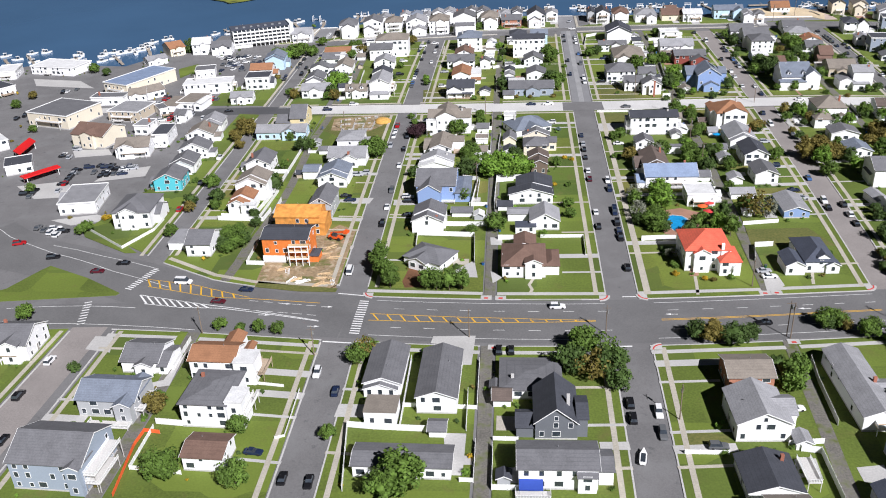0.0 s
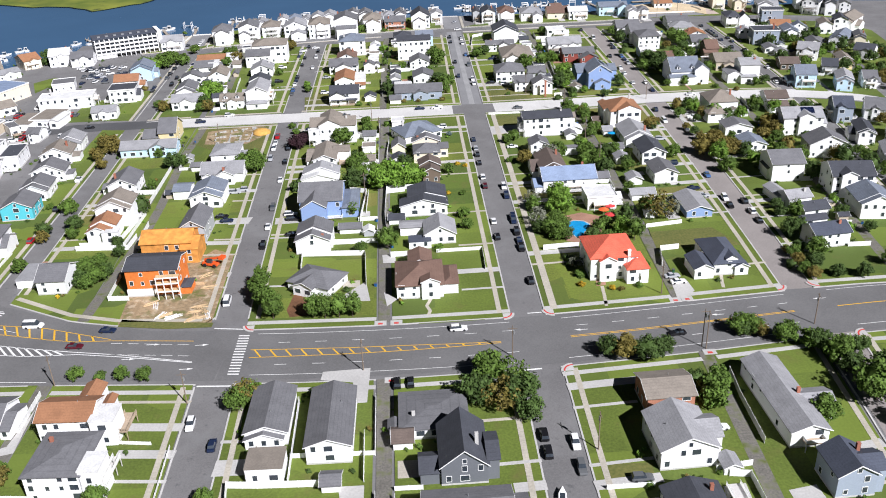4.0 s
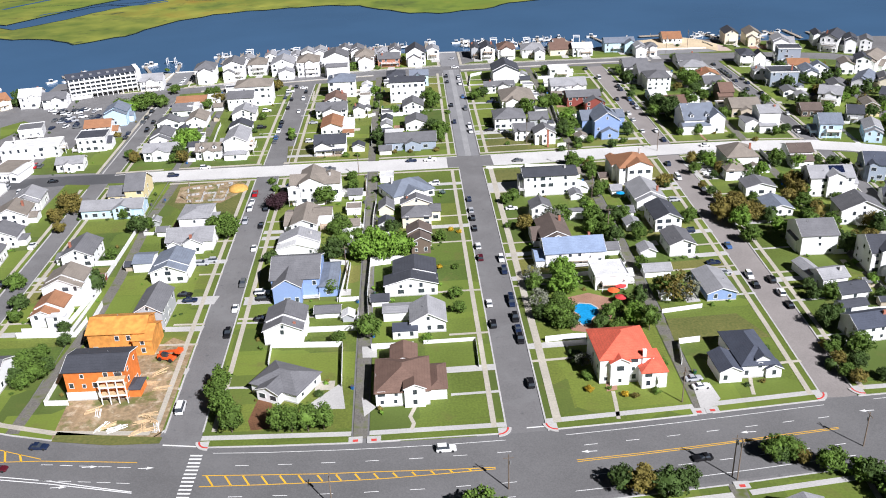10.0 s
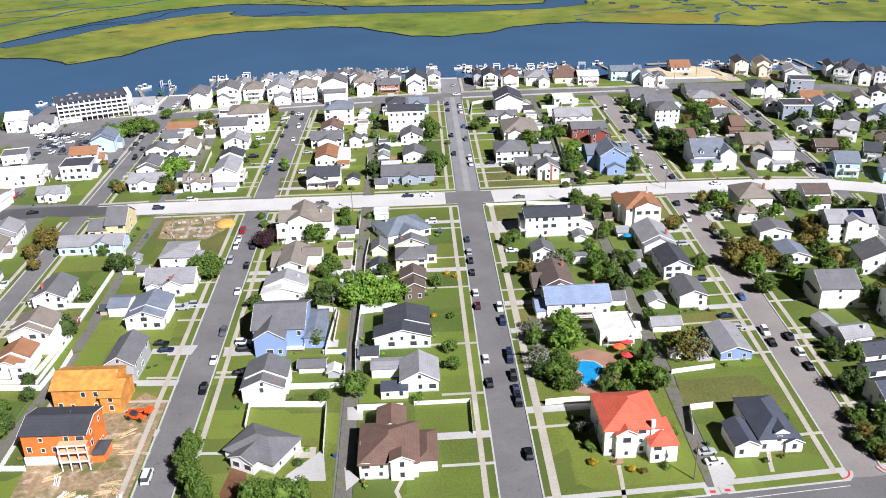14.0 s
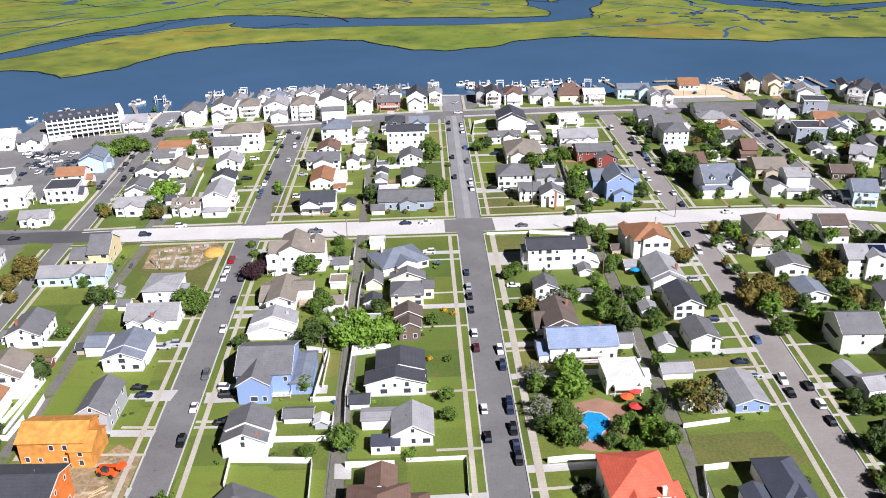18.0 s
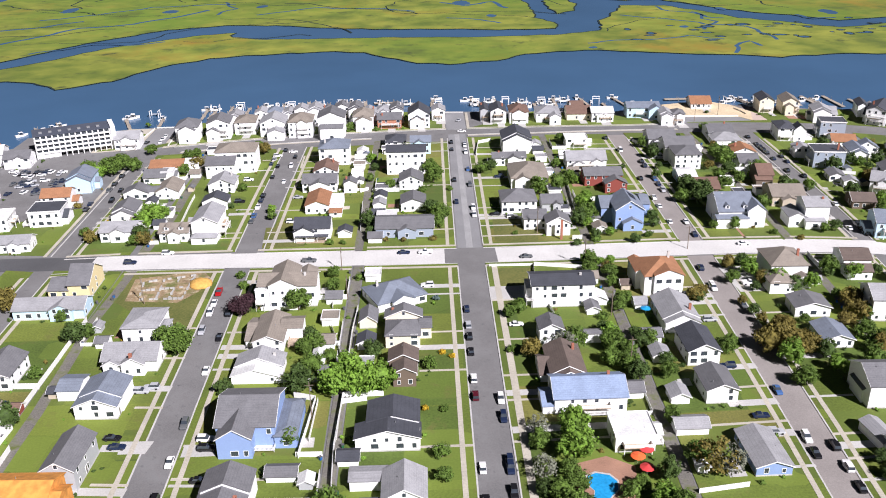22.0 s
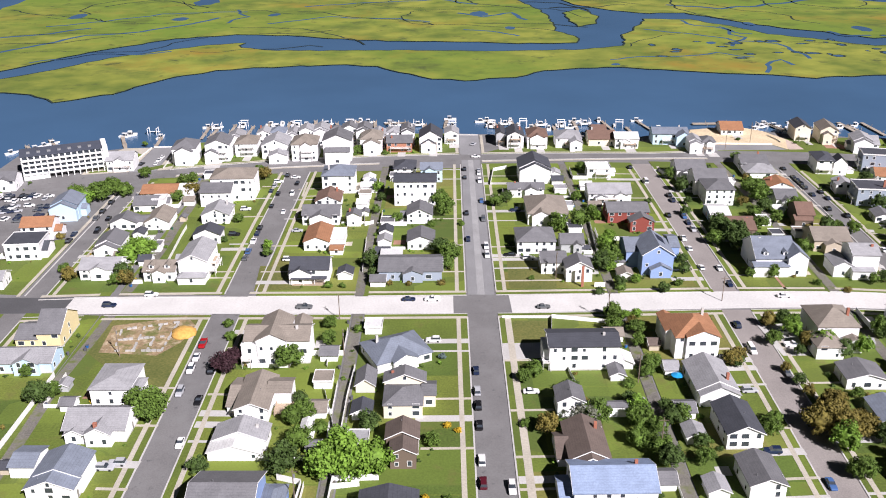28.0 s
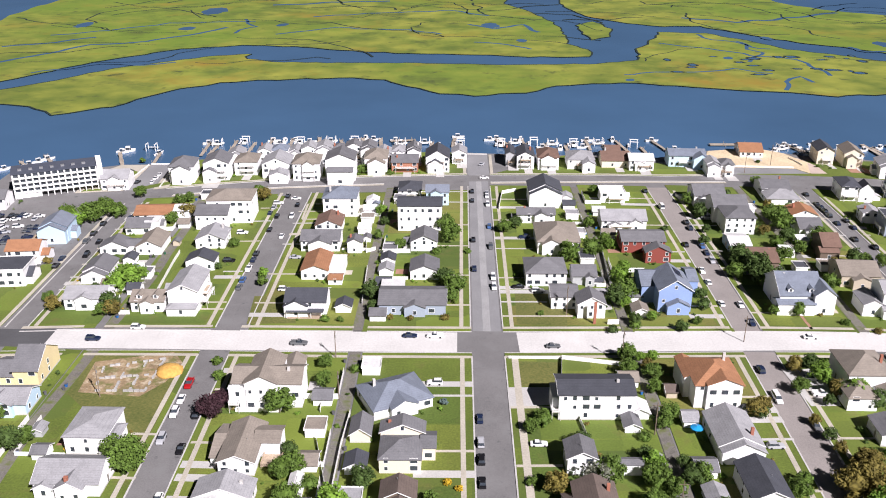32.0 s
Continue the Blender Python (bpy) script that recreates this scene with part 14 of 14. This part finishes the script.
house(-48.2, 102.7, 2.9, 3.3, 2.2, "gy", "grey", "white", turn=0, win=0, name="shed", label="small garden shed with a pitched roof", pitch=0.5)
paving("patio", [(-56.9, 68.4), (-51.0, 68.5), (-51.0, 72.4), (-56.9, 72.3)], 0.052, WALK, "small paved patio behind a house")
paving("patio", [(-37.3, 122.5), (-40.3, 122.4), (-40.2, 127.4), (-37.2, 127.5)], 0.044, BRICKPAVE, "small paved patio behind a house")
paving("patio", [(-25.3, 150.3), (-30.5, 150.2), (-30.5, 153.2), (-25.2, 153.3)], 0.048, CONCRETE, "small paved patio behind a house")
house(-37.4, 148.0, 2.6, 3.3, 2.2, "gy", "dark", "white", turn=0, win=0, name="shed", label="small garden shed with a pitched roof", pitch=0.5)
fence([(-29.5, 89.6), (-40.8, 89.5), (-40.7, 103.7)], 1.93)
house(-37.8, 95.0, 3.2, 2.7, 2.2, "gx", "dark", "grey", turn=0, win=0, name="shed", label="small garden shed with a pitched roof", pitch=0.5)
paving("patio", [(-29.4, 69.4), (-34.3, 69.4), (-34.2, 73.7), (-29.4, 73.8)], 0.040, BRICKPAVE, "small paved patio behind a house")
fence([(-29.1, 64.2), (-40.9, 64.1)], 1.32)
paving("patio", [(38.0, 151.8), (43.8, 151.6), (43.8, 154.5), (38.0, 154.6)], 0.052, CONCRETE, "small paved patio behind a house")
fence([(32.6, 122.2), (45.0, 122.1), (45.0, 131.8)], 1.32)
paving("patio", [(38.9, 92.0), (41.7, 92.0), (41.7, 95.6), (38.9, 95.6)], 0.056, CONCRETE, "small paved patio behind a house")
paving("patio", [(29.8, 63.6), (34.6, 63.6), (34.7, 66.8), (29.8, 66.7)], 0.040, CONCRETE, "small paved patio behind a house")
house(42.0, 61.1, 3.2, 2.9, 2.2, "gx", "dark", "white", turn=0, win=0, name="shed", label="small garden shed with a pitched roof", pitch=0.5)
paving("patio", [(41.9, 64.1), (44.6, 64.1), (44.6, 68.5), (41.9, 68.5)], 0.040, WALK, "small paved patio behind a house")
fence([(41.5, 58.8), (44.9, 58.8), (44.9, 71.9)], 1.65)
paving("patio", [(31.6, 45.9), (37.9, 46.0), (37.9, 50.1), (31.6, 50.0)], 0.044, CONCRETE, "small paved patio behind a house")
house(42.0, 51.4, 3.2, 3.6, 2.2, "gx", "lgrey", "tan", turn=0, win=0, name="shed", label="small garden shed with a pitched roof", pitch=0.5)
paving("patio", [(41.3, 40.1), (44.5, 40.2), (44.5, 44.1), (41.3, 44.0)], 0.048, CONCRETE, "small paved patio behind a house")
fence([(40.9, 29.1), (44.8, 29.2)], 1.93)
paving("patio", [(56.3, 154.8), (52.6, 154.9), (52.6, 157.9), (56.3, 157.7)], 0.052, CONCRETE, "small paved patio behind a house")
fence([(56.7, 148.4), (49.3, 148.6), (49.3, 162.1)], 1.93)
paving("patio", [(55.8, 91.0), (51.0, 91.0), (51.1, 94.4), (55.8, 94.4)], 0.052, BRICKPAVE, "small paved patio behind a house")
fence([(61.7, 72.0), (49.3, 71.9), (49.4, 82.2)], 1.93)
paving("patio", [(58.5, 45.3), (53.3, 45.3), (53.3, 49.3), (58.5, 49.3)], 0.052, CONCRETE, "small paved patio behind a house")
paving("patio", [(114.9, 153.0), (118.1, 152.7), (118.0, 156.6), (114.8, 156.9)], 0.048, WALK, "small paved patio behind a house")
fence([(114.6, 146.4), (124.6, 145.5)], 1.65)
fence([(108.8, 87.3), (124.7, 86.5), (124.7, 98.3)], 1.93)
paving("patio", [(112.9, 75.0), (117.1, 74.8), (117.2, 79.9), (113.0, 80.1)], 0.056, CONCRETE, "small paved patio behind a house")
paving("patio", [(131.4, 114.1), (128.7, 114.3), (128.7, 117.8), (131.4, 117.6)], 0.052, WALK, "small paved patio behind a house")
paving("patio", [(131.5, 86.7), (128.6, 86.9), (128.6, 89.9), (131.6, 89.7)], 0.040, CONCRETE, "small paved patio behind a house")
paving("patio", [(119.0, 38.6), (123.2, 38.5), (123.3, 41.5), (119.0, 41.7)], 0.048, WALK, "small paved patio behind a house")
paving("patio", [(113.4, -99.9), (115.3, -99.9), (115.6, -96.5), (113.7, -96.4)], 0.048, WALK, "small paved patio behind a house")
house(114.1, -114.3, 3.3, 3.1, 2.2, "gx", "grey", "tan", turn=0, win=0, name="shed", label="small garden shed with a pitched roof", pitch=0.5)
fence([(106.6, -129.7), (114.8, -129.9)], 1.32)
house(113.1, -126.3, 3.2, 2.8, 2.2, "gx", "dark", "tan", turn=0, win=0, name="shed", label="small garden shed with a pitched roof", pitch=0.5)
fence([(105.9, -146.2), (113.1, -146.4)], 1.65)
paving("patio", [(130.6, 1.5), (126.7, 1.7), (126.8, 5.5), (130.8, 5.2)], 0.048, CONCRETE, "small paved patio behind a house")
fence([(130.6, -5.9), (126.2, -5.7), (126.7, 8.7)], 1.93)
paving("patio", [(125.1, -70.4), (123.0, -70.3), (123.4, -64.2), (125.6, -64.3)], 0.044, CONCRETE, "small paved patio behind a house")
paving("patio", [(126.3, -63.8), (123.4, -63.6), (123.7, -59.8), (126.6, -60.0)], 0.056, WALK, "small paved patio behind a house")
paving("patio", [(30.0, -255.7), (34.9, -255.1), (35.3, -249.1), (30.3, -249.7)], 0.040, CONCRETE, "small paved patio behind a house")
fence([(-49.8, -117.9), (-44.3, -118.0)], 1.65)
paving("patio", [(176.2, 155.4), (179.7, 154.5), (179.9, 159.6), (176.3, 160.4)], 0.048, CONCRETE, "small paved patio behind a house")
house(187.4, 156.4, 3.1, 3.4, 2.2, "gy", "white", "white", turn=0, win=0, name="shed", label="small garden shed with a pitched roof", pitch=0.5)
paving("patio", [(177.9, 107.0), (180.9, 106.1), (181.2, 111.5), (178.1, 112.4)], 0.044, WALK, "small paved patio behind a house")
fence([(177.4, 101.1), (186.4, 98.1)], 1.65)
house(184.8, 103.5, 3.0, 3.0, 2.2, "gy", "bgrey", "grey", turn=0, win=0, name="shed", label="small garden shed with a pitched roof", pitch=0.5)
paving("patio", [(170.7, 83.6), (174.1, 82.6), (174.3, 86.9), (170.9, 87.9)], 0.044, CONCRETE, "small paved patio behind a house")
house(183.6, 84.0, 2.9, 3.4, 2.2, "gy", "dark", "tan", turn=0, win=0, name="shed", label="small garden shed with a pitched roof", pitch=0.5)
paving("patio", [(174.0, 74.8), (177.2, 73.8), (177.4, 77.4), (174.2, 78.5)], 0.048, CONCRETE, "small paved patio behind a house")
fence([(173.5, 68.9), (184.0, 64.9), (184.9, 76.6)], 1.32)
paving("patio", [(170.4, 50.6), (173.5, 49.5), (173.7, 52.7), (170.6, 53.8)], 0.048, WALK, "small paved patio behind a house")
fence([(169.9, 45.9), (182.0, 40.8), (183.3, 56.4)], 1.32)
fence([(156.4, -88.0), (164.1, -96.2), (166.9, -79.6)], 1.65)
paving("patio", [(153.1, -107.4), (154.4, -108.5), (155.2, -103.2), (153.9, -102.1)], 0.040, BRICKPAVE, "small paved patio behind a house")
paving("patio", [(-137.3, 55.1), (-133.2, 55.3), (-133.3, 57.9), (-137.3, 57.7)], 0.056, CONCRETE, "small paved patio behind a house")
fence([(-137.5, 52.3), (-132.9, 52.6)], 1.32)
paving("patio", [(-137.6, 78.5), (-134.0, 78.7), (-134.1, 81.3), (-137.6, 81.0)], 0.040, CONCRETE, "small paved patio behind a house")
fence([(-137.8, 74.8), (-133.2, 75.1)], 1.93)
fence([(-138.2, 112.1), (-133.5, 112.6), (-133.5, 120.8)], 1.93)
car(-76.8, -2.9, 180, "navy", "sedan", 0.05)
car(-17.2, -9.7, 180, "white", "suv", 0.05)
car(-98.6, -100.7, 0, "navy", "sedan", 0.05)
car(-97.6, -72.4, 180, "silver", "suv", 0.05)
car(73.5, -101.7, 0, "silver", "suv", 0.05)
car(71.5, -68.9, 180, "navy", "suv", 0.05)
car(71.5, -22.5, 180, "grey", "suv", 0.05)
car(-155.9, 127.5, 180, "navy", "suv", 0.05)
car(-155.3, 99.6, 0, "navy", "sedan", 0.05)
car(17.9, 106.2, 180, "navy", "suv", 0.05)
car(12.2, 57.6, 180, "black", "sedan", 0.05)
car(19.3, 54.3, 0, "white", "suv", 0.05)
car(101.1, 130.5, 180, "silver", "suv", 0.05)
car(97.9, 72.0, 0, "white", "suv", 0.05)
car(142.5, -73.9, 0, "white", "suv", 0.05)
car(14.1, -246.1, 0, "grey", "suv", 0.05)
car(-138.6, -79.0, 0, "navy", "suv", 0.05)
plantings()
paving("forecourt", [(-257.8, 26.0), (-243.2, 28.0), (-240.2, 18.4), (-259.4, 18.0)], -0.044, CONCRETE, "pale concrete forecourt of the shops")
paving("forecourt", [(-235.8, 30.9), (-223.6, 39.6), (-220.2, 27.9), (-232.2, 19.4)], -0.056, CONCRETE, "pale concrete forecourt of the shops")
paving("forecourt", [(-242.4, -38.7), (-225.1, -37.8), (-220.2, -45.1), (-236.7, -48.2)], -0.056, CONCRETE, "pale concrete forecourt of the shops")
paving("forecourt", [(-246.4, -82.5), (-227.0, -77.1), (-213.4, -93.5), (-231.8, -96.0)], -0.052, CONCRETE, "pale concrete forecourt of the shops")
paving("forecourt", [(-213.8, -117.1), (-197.3, -112.0), (-188.7, -116.9), (-203.6, -121.8)], -0.048, CONCRETE, "pale concrete forecourt of the shops")
paving("forecourt", [(-212.4, -66.8), (-195.9, -60.3), (-193.8, -71.9), (-214.0, -77.8)], -0.044, CONCRETE, "pale concrete forecourt of the shops")
paving("forecourt", [(-223.4, -0.3), (-210.4, 7.3), (-206.0, -1.3), (-220.2, -10.4)], -0.044, CONCRETE, "pale concrete forecourt of the shops")
paving("forecourt", [(-327.4, 88.0), (-294.7, 81.6), (-279.1, 65.5), (-318.1, 72.9)], -0.056, CONCRETE, "pale concrete forecourt of the shops")
paving("forecourt", [(-180.4, -99.7), (-171.3, -92.2), (-169.9, -99.9), (-176.2, -106.5)], -0.044, CONCRETE, "pale concrete forecourt of the shops")
car(-218.5, -68.0, 275, "grey", "sedan")
car(-213.9, -68.1, 96, "black", "sedan")
car(-212.1, -67.8, 95, "white", "sedan")
car(-212.2, -64.8, 89, "black", "suv")
car(-209.8, -64.0, 269, "black", "sedan")
car(-207.3, -63.3, 90, "silver", "sedan")
car(-204.9, -62.6, 270, "navy", "suv")
car(-202.6, -61.9, 90, "silver", "sedan")
car(-213.6, -71.8, 89, "black", "sedan")
car(-211.0, -70.6, 89, "black", "suv")
car(-208.5, -69.6, 89, "grey", "sedan")
car(-205.9, -68.6, 90, "silver", "suv")
car(-234.4, -94.2, 95, "grey", "sedan")
car(-234.7, -90.5, 95, "black", "sedan")
car(-224.9, -88.3, 96, "silver", "sedan")
car(-225.8, -80.8, 276, "red", "sedan")
car(-226.3, -76.9, 96, "black", "suv")
car(-226.8, -73.0, 95, "black", "suv")
car(-227.2, -69.0, 95, "silver", "suv")
car(-227.7, -64.9, -0, "black", "sedan")
car(-215.1, -124.5, 87, "grey", "sedan")
car(-211.5, -126.5, 87, "grey", "sedan")
car(-208.0, -128.6, 88, "white", "suv")
car(-204.6, -130.7, 88, "white", "suv")
car(-230.8, 26.7, 94, "black", "suv")
car(-229.6, 28.1, 94, "black", "sedan")
car(-226.7, 32.6, 262, "silver", "sedan")
car(-213.6, -60.0, 89, "black", "suv")
car(-293.4, 56.7, 277, "black", "suv")
car(-291.5, 58.5, 96, "white", "sedan")
car(-287.7, 62.3, 96, "grey", "sedan")
car(-211.6, 11.7, 91, "red", "suv")
car(-208.9, 11.4, 91, "navy", "sedan")
car(-206.3, 11.2, 91, "black", "suv")
car(-203.7, 10.9, 91, "grey", "sedan")
car(-201.1, 10.6, 271, "silver", "suv")
car(-295.9, 9.7, 96, "black", "suv")
car(-293.9, 14.3, 276, "black", "suv")
car(-207.1, -22.6, 270, "black", "suv")
car(-207.7, 36.3, 91, "black", "suv")
car(-205.5, 36.7, 271, "black", "sedan")
car(-203.3, 37.0, 91, "red", "suv")
car(-201.0, 37.3, 271, "black", "suv")
car(-198.8, 37.6, 271, "red", "suv")
car(-196.6, 37.8, 91, "grey", "suv")
